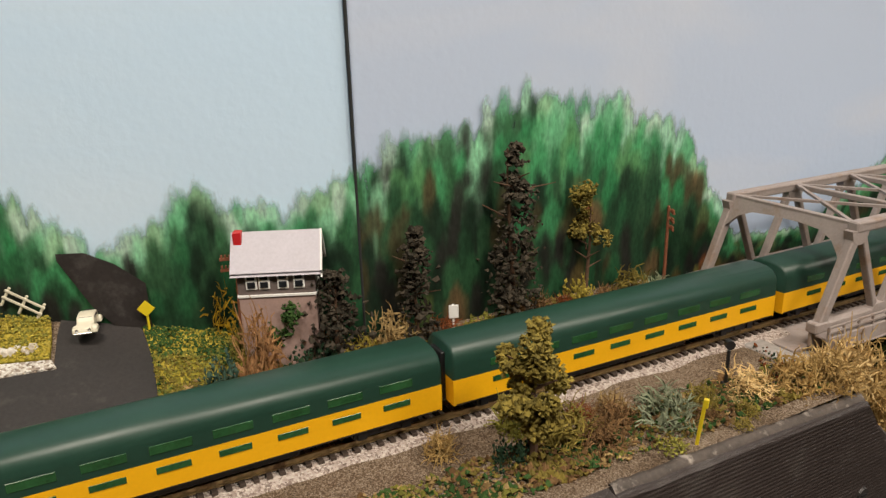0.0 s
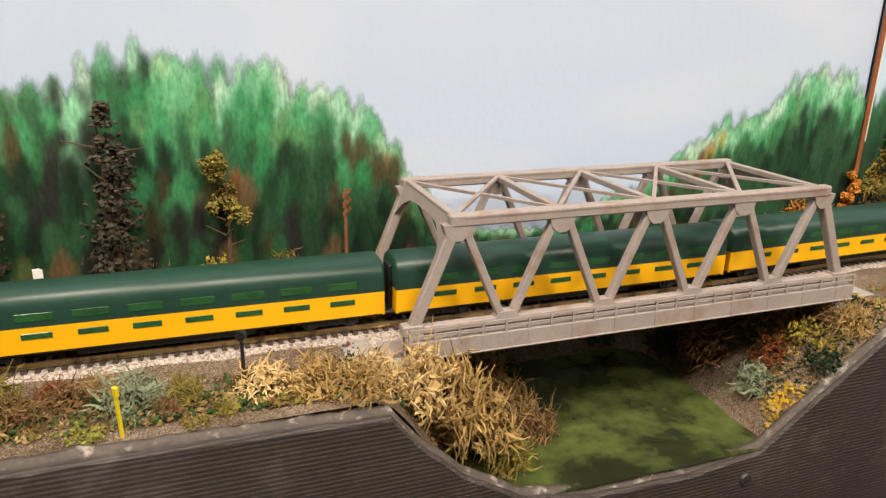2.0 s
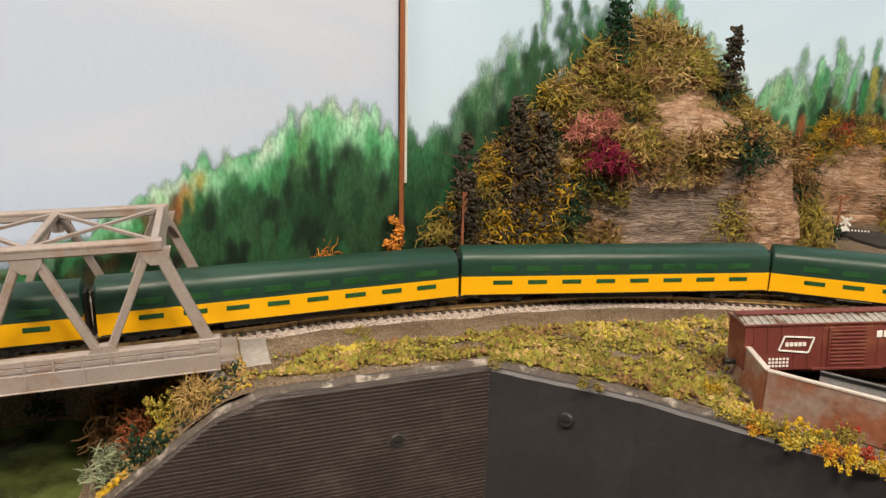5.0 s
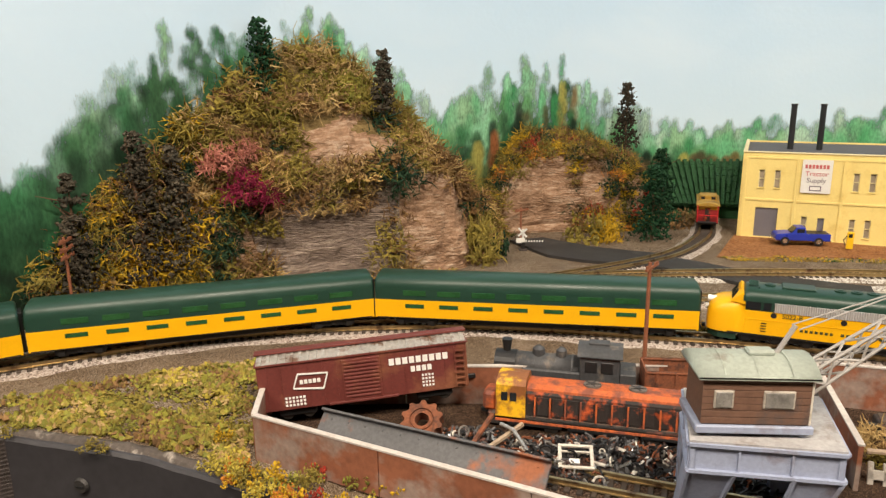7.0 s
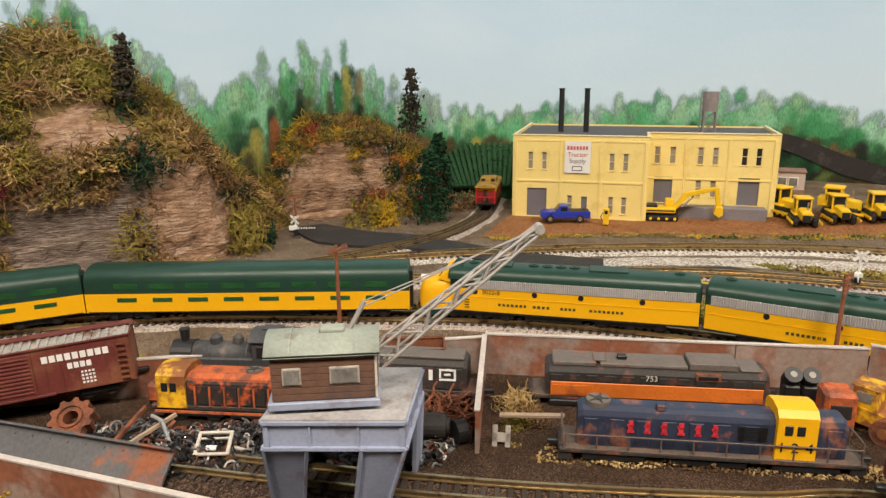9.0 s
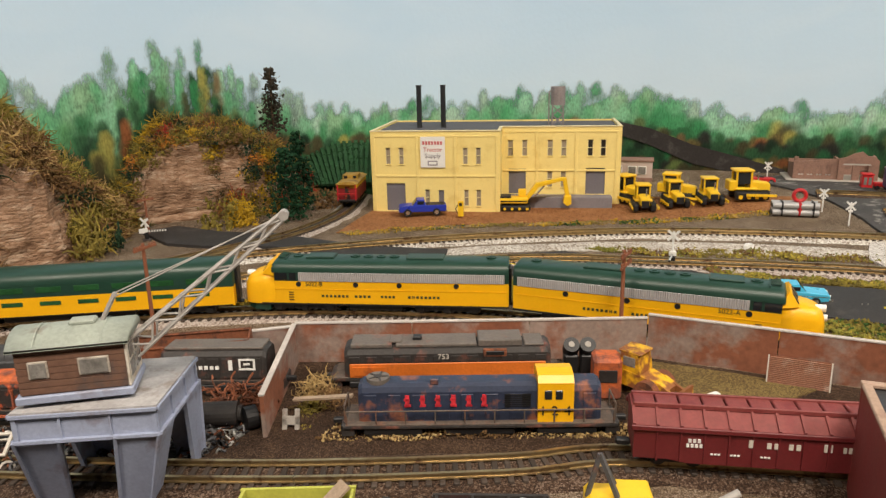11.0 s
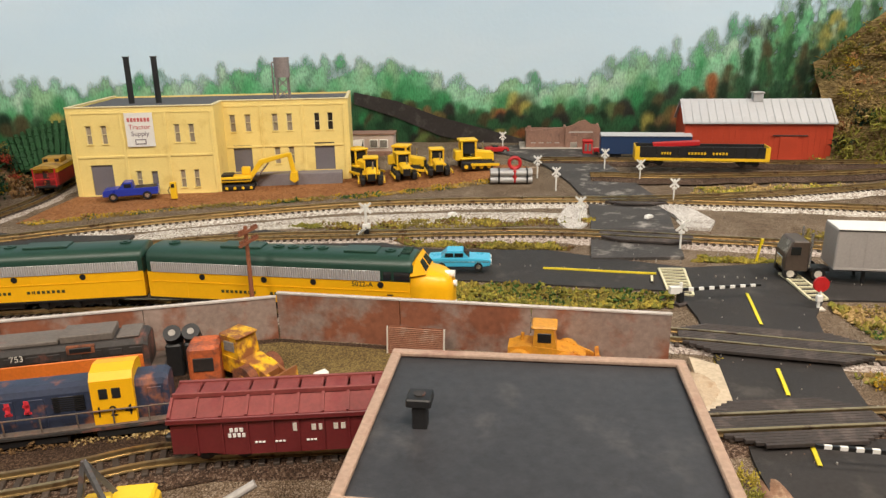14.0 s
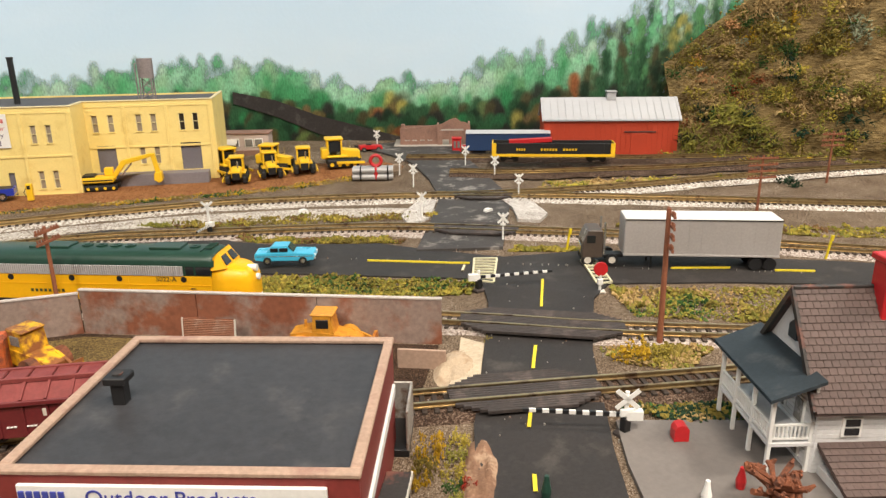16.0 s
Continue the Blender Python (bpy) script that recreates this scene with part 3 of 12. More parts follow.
def painted_trees(name, pts, smooth_it, tops, seed, label, low=-0.03, cell=0.0016, haze=0.0):
    """A forest brushed on the board: soft upright strokes, pale trees first and dark ones over them."""
    rng = random.Random(seed)
    P_ = Line(pts).p if smooth_it else [Vector((*p, 0)).lerp(Vector((*q, 0)), i / 60) for p, q in zip(pts, pts[1:]) for i in range(61)]
    S_ = [0.0]
    for a, b in zip(P_, P_[1:]):
        S_.append(S_[-1] + (b - a).length)
    total = S_[-1]
    X_ = np.interp(np.linspace(0, total, 2000), S_, [p.x for p in P_])
    xs, zs = [t[0] for t in tops], [t[1] for t in tops]
    hmax = max(zs) * 1.12
    ns, nz = int(total / cell), int((hmax - low) / cell)
    img = np.zeros((ns + 1, nz + 1, 4))
    nrs = np.random.RandomState(seed)
    img[..., :3] = (0.03, 0.10, 0.045)

    def line_at(s):
        return float(np.interp(np.interp(s / total, np.linspace(0, 1, 2000), X_), xs, zs))

    def stroke(s, z, w, h, col, op):
        i0, i1 = max(0, int((s - w) / cell)), min(ns, int((s + w) / cell) + 1)
        j0, j1 = max(0, int((z - h - low) / cell)), min(nz, int((z + h - low) / cell) + 1)
        if i1 <= i0 or j1 <= j0:
            return
        u = (np.arange(i0, i1 + 1) * cell - s) / w
        v = (np.arange(j0, j1 + 1) * cell + low - z) / h
        m = np.clip(1.15 - np.abs(u[:, None]) ** 2.2 - np.abs(v[None, :]) ** 2.2, 0, 1) ** 0.8
        m = m * (0.55 + 0.45 * nrs.rand(i1 - i0 + 1)[:, None]) * op
        g = img[i0:i1 + 1, j0:j1 + 1]
        g[..., :3] += (np.array(col) - g[..., :3]) * m[..., None]
        g[..., 3] = np.maximum(g[..., 3], 1 - (1 - g[..., 3]) * (1 - m))

    rows = ((1.03, PALE[1:], 0.45), (0.97, PALE, 0.65), (0.90, PALE[:1] + PALE[2:3] + MID[:4], 0.8), (0.80, MID + DEEP[2:3], 0.9), (0.68, MID + DEEP[:3], 1.0), (0.54, DEEP + MID, 1.0), (0.40, DEEP + DEEP + WARM[3:4], 1.0), (0.26, DEEP + WARM + MID[2:3], 1.0), (0.11, WARM + DEEP, 1.0))
    for k, (share, cols, strength) in enumerate(rows):
        s = -0.01
        while s < total:
            h = line_at(max(s, 0))
            far = haze * (1 - sstep(0.10, 0.15, h))
            wide = 0.55 + 0.5 * haze - 0.25 * far * (k > 2)
            s += rng.uniform(0.008, 0.020) * wide
            h = line_at(s)
            top = h * share * (rng.uniform(0.94, 1.02) if haze < 0.5 else rng.uniform(0.88, 1.05)) * (1 - 0.22 * far * min(k, 3) / 3)
            th = min(h * rng.uniform(0.34, 0.60), top - low)
            pointed = rng.random() < 0.28 + 0.35 * far * (k > 2)
            tw = (rng.uniform(0.0055, 0.0090) if pointed else rng.uniform(0.0090, 0.0185)) * wide
            c0 = rng.choice(cols)
            if far > 0.5 and 2 < k < 6:
                c0 = rng.choice(DEEP + MID[2:3] + MID[4:] + MID[:1])
            tone = noise.noise(Vector((s * 17, k * 0.9, seed * 3.3)))
            if tone > 0.54 - 0.22 * haze and k > 1:
                c0 = rng.choice(WARM[:2] + WARM[3:4] + DEEP[3:4] + WARM[2:3])
            elif tone < (-0.05 if k > 2 else -0.20) and k > 0 and (far < 0.5 or k > 2):
                c0 = rng.choice(DEEP)
            if (haze > 0.5 and s < 0.15 and k > 0) or (haze < 0.5 and s > total - 0.11 and k > 2):
                c0 = rng.choice(DEEP[:3] + MID[2:3] + MID[5:] + DEEP[4:5])
            soft = strength * (1 - 0.5 * far * (k < 3))
            n_ = int(34 + tw * 1900)
            for i in range(n_):
                r = 1 - (i + rng.random()) / n_
                half = tw * ((1 - r) ** 0.8 + 0.08 if pointed else (1 - r ** 3.5) * (1 - 0.35 * (1 - r)) + 0.08)
                o = rng.uniform(-1, 1)
                a = 0.16 - 0.08 * far
                dark = 1 - 0.11 * min(max(k - 2, 0), 4)
                j = rng.uniform(1 - a, 1 + a) * (0.62 + 0.62 * r) * (1 - a * o) * dark
                hh = rng.uniform(0.0022, 0.0060) * (1.7 - 0.7 * haze + 0.6 * far)
                stroke(s + o * half, top - th * (1 - r) - hh * 0.7, rng.uniform(0.0020, 0.0042) * (0.85 + 0.15 * haze + 0.8 * far), hh, (c0[0] * j, c0[1] * j, c0[2] * j), rng.uniform(0.40, 0.85) * soft)
    S2 = np.arange(ns + 1) * cell
    px, py = np.interp(S2, S_, [p.x for p in P_]), np.interp(S2, S_, [p.y for p in P_])
    dx, dy = np.gradient(px), np.gradient(py)
    q = np.hypot(dx, dy)
    px, py = px + dy / q * 0.0016, py - dx / q * 0.0016
    co = np.zeros((ns + 1, nz + 1, 3))
    co[..., 0], co[..., 1], co[..., 2] = px[:, None], py[:, None], (np.arange(nz + 1) * cell + low)[None, :]
    idx = np.arange((ns + 1) * (nz + 1)).reshape(ns + 1, nz + 1)
    quads = np.stack([idx[:-1, :-1], idx[1:, :-1], idx[1:, 1:], idx[:-1, 1:]], -1).reshape(-1, 4)
    al = img[..., 3].reshape(-1)
    quads = quads[al[quads].max(1) > 0.03]
    used, inv = np.unique(quads, return_inverse=True)
    quads = inv.reshape(-1, 4)
    co, rgba = co.reshape(-1, 3)[used], img.reshape(-1, 4)[used]
    me = bpy.data.meshes.new(name)
    me.vertices.add(len(co))
    me.vertices.foreach_set("co", co.ravel())
    me.loops.add(quads.size)
    me.loops.foreach_set("vertex_index", quads.ravel().astype(np.int32))
    me.polygons.add(len(quads))
    me.polygons.foreach_set("loop_start", np.arange(0, quads.size, 4, dtype=np.int32))
    me.update(calc_edges=True)
    at = me.attributes.new("paint_colour", "FLOAT_COLOR", "POINT")
    at.data.foreach_set("color", rgba.ravel())
    me.materials.append(TREEPAINT)
    return tagged(new(name, me), label, "painted trees", kind="stuff")


painted_trees("painted_trees_west", WALL_0, False, TREES_A, 11, "green trees painted with brush dabs on the sky board")
painted_trees("painted_trees_middle", WALL_1, False, TREES_B, 12, "green and rust trees painted on the sky board")
painted_trees("painted_trees_hill", WALL_2, True, TREES_C + TREES_D, 13, "green painted forest on the curved sky board", cell=0.0017, haze=1.0)


def painted_road(pts, up, lo, smooth_it, label):
    """A dark road painted across the backdrop, between an upper and a lower edge."""
    bm = bmesh.new()
    raw = Line(pts)
    n = 40
    rowa, rowb = [], []
    u0, u1 = raw.nearest(*up[0][:2]), raw.nearest(*up[-1][:2])
    for i in range(n + 1):
        k = i / n
        u = u0 + (u1 - u0) * k
        p, d = raw.at(u), raw.dir(u)
        q = p + Vector((d.y, -d.x, 0)) * 0.0030
        kk = [j / (len(up) - 1) for j in range(len(up))]
        e = 0.0006 * noise.noise(Vector((k * 40, 3, 1)))
        rowa.append(bm.verts.new(q + Vector((0, 0, float(np.interp(k, kk, [v[2] for v in up])) + e))))
        rowb.append(bm.verts.new(q + Vector((0, 0, float(np.interp(k, kk, lo)) - e))))
    for i in range(n):
        bm.faces.new((rowb[i], rowb[i + 1], rowa[i + 1], rowa[i]))
    m = mat("black-brown road paint", (0.022, 0.018, 0.017), 0.7, var=0.4, s1=60, s2=500, col2=(0.045, 0.04, 0.038), amt2=0.4, s3=90)
    tagged(link("painted_road", bm, m), label, "painted road", kind="structure")


painted_road(WALL_2, [(0.520, 0.627, 0.059), (0.536, 0.616, 0.050), (0.58, 0.59, 0.034), (0.615, 0.565, 0.023), (0.66, 0.525, 0.012)], [0.047, 0.033, 0.015, 0.006, -0.002], True, "dark road painted on the curved backdrop")
painted_road(WALL_0, [(-0.7390, 0.105, 0.0530), (-0.7290, 0.106, 0.0530), (-0.7200, 0.1068, 0.0480), (-0.7070, 0.108, 0.0395)], [0.0500, 0.030, 0.018, 0.018], False, "dark road painted on the backdrop board")

# ---- tracks ----
HALF = 0.0045
MAIN = Line([(-1.0248, -0.1818), (-0.8047, -0.0538), (-0.7046, 0.0023), (-0.5525, 0.0844), (-0.5045, 0.1099), (-0.4556, 0.1363), (-0.354, 0.1904), (-0.2569, 0.2514), (-0.2135, 0.2788), (-0.1128, 0.324), (-0.056, 0.3374), (-0.0002, 0.341), (0.0374, 0.3385), (0.0786, 0.3309), (0.1195, 0.3209), (0.1733, 0.3069), (0.239, 0.278), (0.286, 0.248), (0.31, 0.23), (0.37, 0.177), (0.433, 0.118), (0.468, 0.082), (0.5, 0.053), (0.514, 0.041), (0.6, -0.035), (0.72, -0.15)], HALF)
TB = Line([(-1.053, -0.1598), (-0.8029, -0.0168), (-0.5728, 0.1063), (-0.4029, 0.1972), (-0.3032, 0.2571), (-0.2467, 0.2948), (-0.1685, 0.3342), (-0.1103, 0.3615), (-0.055, 0.3809), (0.004, 0.4002), (0.0538, 0.4133), (0.0783, 0.4192), (0.1243, 0.441), (0.1817, 0.4755), (0.224, 0.526), (0.245, 0.57), (0.262, 0.62), (0.272, 0.655)], HALF)
TC = Line([(-0.1536, 0.3077), (-0.1131, 0.3254), (-0.0688, 0.3422), (-0.0012, 0.3619), (0.0544, 0.3715), (0.1178, 0.3775), (0.1861, 0.376), (0.257, 0.369), (0.33, 0.348), (0.378, 0.323), (0.448, 0.284), (0.49, 0.256), (0.545, 0.203), (0.584, 0.163), (0.646, 0.086), (0.7, 0.02), (0.8, -0.11)], HALF)
T1 = Line([(0.054, 0.4129), (0.0994, 0.4229), (0.1499, 0.427), (0.21, 0.426), (0.282, 0.42), (0.363, 0.404), (0.441, 0.379), (0.548, 0.318), (0.635, 0.248), (0.72, 0.165), (0.777, 0.109), (0.87, 0.02), (0.95, -0.07)], HALF)
T3 = Line([(0.548, 0.319), (0.60, 0.287), (0.67, 0.253), (0.75, 0.220), (0.84, 0.180), (0.93, 0.13), (1.05, 0.05)], HALF)
T4 = Line([(0.60, 0.36), (0.655, 0.316), (0.75, 0.258), (0.84, 0.212), (0.95, 0.16), (1.05, 0.10)], HALF)
T5 = Line([(0.60, 0.425), (0.652, 0.383), (0.70, 0.345), (0.76, 0.292), (0.85, 0.24), (1.0, 0.17)], HALF)
TN = Line([(-0.02, 0.225), (0.04, 0.203), (0.085, 0.185), (0.148, 0.162), (0.215, 0.143), (0.252, 0.136), (0.32, 0.103), (0.387, 0.069), (0.424, 0.050), (0.474, 0.024), (0.56, -0.02), (0.70, -0.09)], HALF)


def gz_track(x, y, flat):
    return 0.0 if flat else ground_z(x, y)


TIE_MESH = None


def railway(label, ln, dz, bed, flat=True, pieces=120, mid=None, spacing=0.0041, gap=None):
    """A track with a ballast bed, two rails and sleepers; the sleepers nearest to mid are parts."""
    global TIE_MESH
    t_ = thing("railway_track", label, "track", group="tracks")
    n = int(ln.length / 0.006)
    prof = [(-0.0145, -0.0012), (-0.0095, 0.0010), (-0.004, 0.0012), (0.0, 0.0012), (0.004, 0.0012), (0.0095, 0.0010), (0.0145, -0.0012)]
    V, F = [], []
    us = [ln.length * i / n for i in range(n + 1)]
    us = [u for u in us if not (gap and gap[0] < u < gap[1])]
    for i, u in enumerate(us):
        p, d = ln.at(u), ln.dir(u)
        n_ = Vector((-d.y, d.x, 0))
        z = gz_track(p.x, p.y, flat)
        for a, h in prof:
            k = 1 + 0.22 * noise.noise(Vector((p.x * 70, p.y * 70, a * 100)))
            q = p + n_ * a * (k if abs(a) > 0.009 else 1)
            V.append((q.x, q.y, z + h + dz))
        if i and u - us[i - 1] < 0.012:
            b = len(V) - 14
            for j in range(6):
                F.append((b + j + 7, b + j + 8, b + j + 1, b + j))
    mesh_np("ballast_bed", V, F, bed, t_, smooth=True)
    for side in (-1, 1):
        sec = [(-0.0009, 0), (0.0009, 0), (0.0009, 0.0003), (0.0003, 0.0005), (0.0003, 0.0013), (0.00055, 0.0014), (0.00055, 0.0019), (-0.00055, 0.0019), (-0.00055, 0.0014), (-0.0003, 0.0013), (-0.0003, 0.0005), (-0.0009, 0.0003)]
        V, F = [], []
        m_ = int(ln.length / 0.005)
        for i in range(m_ + 1):
            u = ln.length * i / m_
            p, d = ln.at(u), ln.dir(u)
            n_ = Vector((-d.y, d.x, 0))
            z = gz_track(p.x, p.y, flat)
            for a, h in sec:
                q = p + n_ * (side * HALF + a)
                V.append((q.x, q.y, z + 0.0020 + h + dz * 0.5))
            if i:
                b = (i - 1) * 12
                for j in range(12):
                    F.append((b + j, b + (j + 1) % 12, b + 12 + (j + 1) % 12, b + 12 + j))
        mesh_np("rail", V, F, RAIL, t_)
    if TIE_MESH is None:
        bm = bbox(-0.0009, 0.0009, -0.0079, 0.0079, 0, 0.0011, 0.0002)
        TIE_MESH = bpy.data.meshes.new("sleeper")
        bm.to_mesh(TIE_MESH)
        bm.free()
        TIE_MESH.materials.append(TIE)
    k = int(ln.length / spacing)
    c = (mid if mid is not None else ln.length / 2) / spacing
    rng = random.Random(int(ln.length * 1e5))
    bm = bmesh.new()
    for i in range(k):
        u = (i + 0.5) * spacing
        p, d = ln.at(u), ln.dir(u)
        a = math.atan2(d.y, d.x) + rng.uniform(-0.02, 0.02)
        z = gz_track(p.x, p.y, flat)
        M = Matrix.Translation((p.x, p.y, z + 0.0010 + dz * 0.5)) @ Matrix.Rotation(a, 4, "Z")
        if abs(i - c) < pieces / 2:
            o = new("sleeper", TIE_MESH)
            o.parent = t_
            o.matrix_local = M
        else:
            v = box(bm, -0.0009, 0.0009, -0.0079, 0.0079, 0, 0.0011)
            for q in v:
                q.co = M @ q.co
    tagged(link("sleepers", bm, TIE, t_), kind="stuff")
    return t_


mid_of = lambda ln, x, y: ln.nearest(x, y)
br0, br1 = MAIN.nearest(-0.437, 0.14), MAIN.nearest(-0.262, 0.243)
bb0, bb1 = TB.nearest(-0.455, 0.166), TB.nearest(-0.275, 0.273)
railway("main track with brown rails on pink-grey ballast", MAIN, 0.0, BALLAST, pieces=300, mid=mid_of(MAIN, 0.30, 0.24), gap=(br0, br1))
railway("second track on pink-grey ballast past the hills", TB, 0.0002, BALLAST, pieces=200, mid=mid_of(TB, 0.03, 0.40), gap=(bb0, bb1))
railway("passing track curving across the yard", TC, 0.0004, BALLAST, pieces=220, mid=mid_of(TC, 0.30, 0.35))
railway("rear track beside the dirt lot on white gravel", T1, 0.0006, BALLAST_W, pieces=160, mid=mid_of(T1, 0.45, 0.37))
railway("siding on white gravel", T3, 0.0008, BALLAST_W, False, pieces=60, mid=mid_of(T3, 0.7, 0.24))
railway("siding on brown cinders", T4, 0.0010, BALLAST_D, False, pieces=40, mid=mid_of(T4, 0.7, 0.28))
railway("weedy storage track with brown sleepers", T5, 0.0012, BALLAST_D, False, pieces=40, mid=mid_of(T5, 0.7, 0.35))
railway("scrapyard spur on brown cinder ballast", TN, 0.0003, BALLAST_D, pieces=130, mid=mid_of(TN, 0.27, 0.13))

# ---- truss bridge ----
def truss_bridge():
    t_ = thing("truss_bridge", "grey-brown double-track steel truss bridge over a creek", "bridge", Matrix.Translation((-0.3464, 0.1694, 0)) @ Matrix.Rotation(BA, 4, "Z") @ Matrix.Rotation(-0.0079, 4, "Y"))
    W_, d, zb, zt, E_ = 0.0632, 0.0422, 0.0106, 0.0507, 0.1045
    part("deck", bbox(-0.112, 0.112, 0.002, W_ - 0.002, -0.0014, 0.0006, 0.0003), BRIDGE, t_, "dark ribbed bridge deck under the rails")
    for y0, s in ((0.0, -1), (W_, 1)):
        ya, yb = sorted((y0 - s * 0.0016, y0))
        part("side_girder", bbox(-E_, E_, ya, yb, 0.0012, zb - 0.002, 0.0004), BRIDGE, t_)
        part("bottom_chord", bbox(-E_ + 0.001, E_ - 0.001, y0 - 0.0019, y0 + 0.0019, zb - 0.0022, zb + 0.0008, 0.0004), BRIDGE, t_)
        part("top_chord", bbox(-2 * d - 0.003, 2 * d + 0.003, y0 - 0.0024, y0 + 0.0024, zt - 0.0020, zt + 0.0026, 0.0006), BRIDGE, t_)
        for sh in (-1, 1):
            part("chord_plate", bbox(-2 * d + 0.002, 2 * d - 0.002, y0 + sh * 0.0024 - 0.0002, y0 + sh * 0.0024 + 0.0002, zt + 0.0012, zt + 0.0018, 0), BRIDGE, t_)
        for e in (-1, 1):
            part("end_post", bevelled(beamed((e * 2.40 * d, y0, zb - 0.001), (e * 2 * d, y0, zt), 0.0044, 0.0040, (0, 1, 0)), 0.0005), BRIDGE, t_)
            part("bearing_shoe", bbox(e * 2.40 * d - 0.0042, e * 2.40 * d + 0.0042, y0 - 0.0026, y0 + 0.0026, zb - 0.0026, zb + 0.0018, 0.0005), BRIDGE, t_)
        for i in range(-2, 3):
            for e in (-1, 1):
                if abs(i + e * 0.5) > 2:
                    continue
                part("diagonal", bevelled(beamed((i * d + e * 0.0026, y0, zt - 0.002), ((i + e * 0.5) * d - e * 0.0020, y0, zb), 0.0031, 0.0034, (0, 1, 0)), 0.0004), BRIDGE, t_)
            g = outline([(i * d - 0.0056, zt - 0.001), (i * d + 0.0056, zt - 0.001), (i * d + 0.0044, zt - 0.0050), (i * d + 0.0018, zt - 0.0072), (i * d - 0.0018, zt - 0.0072), (i * d - 0.0044, zt - 0.0050)], y0 - 0.0021, y0 + 0.0021)
            part("gusset_plate", g, BRIDGE, t_)
        for i in range(-2, 2):
            g = outline([((i + 0.5) * d - 0.0058, zb), ((i + 0.5) * d + 0.0058, zb), ((i + 0.5) * d + 0.003, zb + 0.0030), ((i + 0.5) * d - 0.003, zb + 0.0030)], y0 - 0.0021, y0 + 0.0021)
            part("gusset_plate", g, BRIDGE, t_)
        yo = y0 + s * 0.0072
        part("walkway", bbox(-E_, E_, min(y0 + s * 0.0016, yo), max(y0 + s * 0.0016, yo), 0.0068, 0.0078, 0.0002), BRIDGE, t_, "narrow side walkway with brackets")
        part("fascia_beam", bbox(-E_, E_, yo - 0.0006, yo + 0.0006, 0.0014, 0.0080, 0.0002), BRIDGE, t_)
        part("beam_flange", bbox(-E_, E_, yo - 0.0011, yo + 0.0011, 0.0010, 0.0017, 0.0002), BRIDGE, t_)
        for z_ in (0.0098, 0.0122):
            part("handrail", bbox(-E_, E_, yo - 0.0004, yo + 0.0004, z_, z_ + 0.0007, 0), BRIDGE, t_)
        for k in range(23):
            x = -E_ + 0.0005 + (2 * E_ - 0.001) * k / 22
            part("rail_post", bbox(x - 0.0005, x + 0.0005, yo - 0.0005, yo + 0.0005, 0.0079, 0.0129, 0), BRIDGE, t_)
            if k % 2:
                part("bracket", bbox(x - 0.0005, x + 0.0005, yo - 0.0009, yo + 0.0009, 0.0018, 0.0076, 0), BRIDGE, t_)
    for i in range(-2, 3):
        part("strut", bevelled(beamed((i * d, 0.002, zt + 0.0006), (i * d, W_ - 0.002, zt + 0.0006), 0.0030, 0.0026), 0.0003), BRIDGE, t_)
    for i in range(-2, 2):
        for a, b in ((0.002, W_ - 0.002), (W_ - 0.002, 0.002)):
            part("lateral_brace", beamed((i * d, a, zt + 0.0012), ((i + 1) * d, b, zt + 0.0012), 0.0017, 0.0012), BRIDGE, t_)
    for e in (-1, 1):
        # portal with a curved lower edge, leaning with the end posts
        pts = [(0.0, 0.0), (W_, 0.0), (W_, -0.0165), (W_ - 0.003, -0.0125), (W_ - 0.0075, -0.0078), (W_ - 0.014, -0.0050), (W_ - 0.024, -0.0042), (0.024, -0.0042), (0.014, -0.0050), (0.0075, -0.0078), (0.003, -0.0125), (0.0, -0.0165)]
        bm = bmesh.new()
        fr, bk = [], []
        for y, h in pts:
            x = e * (2 * d + 0.40 * d * (-h / (zt - zb)))
            fr.append(bm.verts.new((x + e * 0.0013, y, zt + 0.001 + h)))
            bk.append(bm.verts.new((x - e * 0.0013, y, zt + 0.001 + h)))
        bm.faces.new(fr)
        bm.faces.new(bk[::-1])
        for i in range(len(pts)):
            bm.faces.new((fr[i], bk[i], bk[(i + 1) % len(pts)], fr[(i + 1) % len(pts)]))
        bmesh.ops.recalc_face_normals(bm, faces=bm.faces)
        part("portal", bm, BRIDGE, t_)
    return t_


truss_bridge()
ABUT = mat("grey cast plaster abutment", (0.30, 0.28, 0.26), 0.85, var=0.25, s1=60, s2=400, bump=0.5, bs=500)
for e in (-1, 1):
    t_ = thing("bridge_abutment", "grey rough plaster abutment under the bridge end", "abutment", Matrix.Translation(BO) @ Matrix.Rotation(BA, 4, "Z"), "bridge abutments")
    x0, x1 = sorted((e * 0.1, e * 0.125))
    part("block", bbox(x0, x1, -0.006, 0.078, -0.05, -0.0024, 0.0008), ABUT, t_)
    x0, x1 = sorted((e * 0.1135, e * 0.125))
    part("back_wall", bbox(x0, x1, -0.004, 0.074, -0.0023, 0.0004, 0.0005), ABUT, t_)

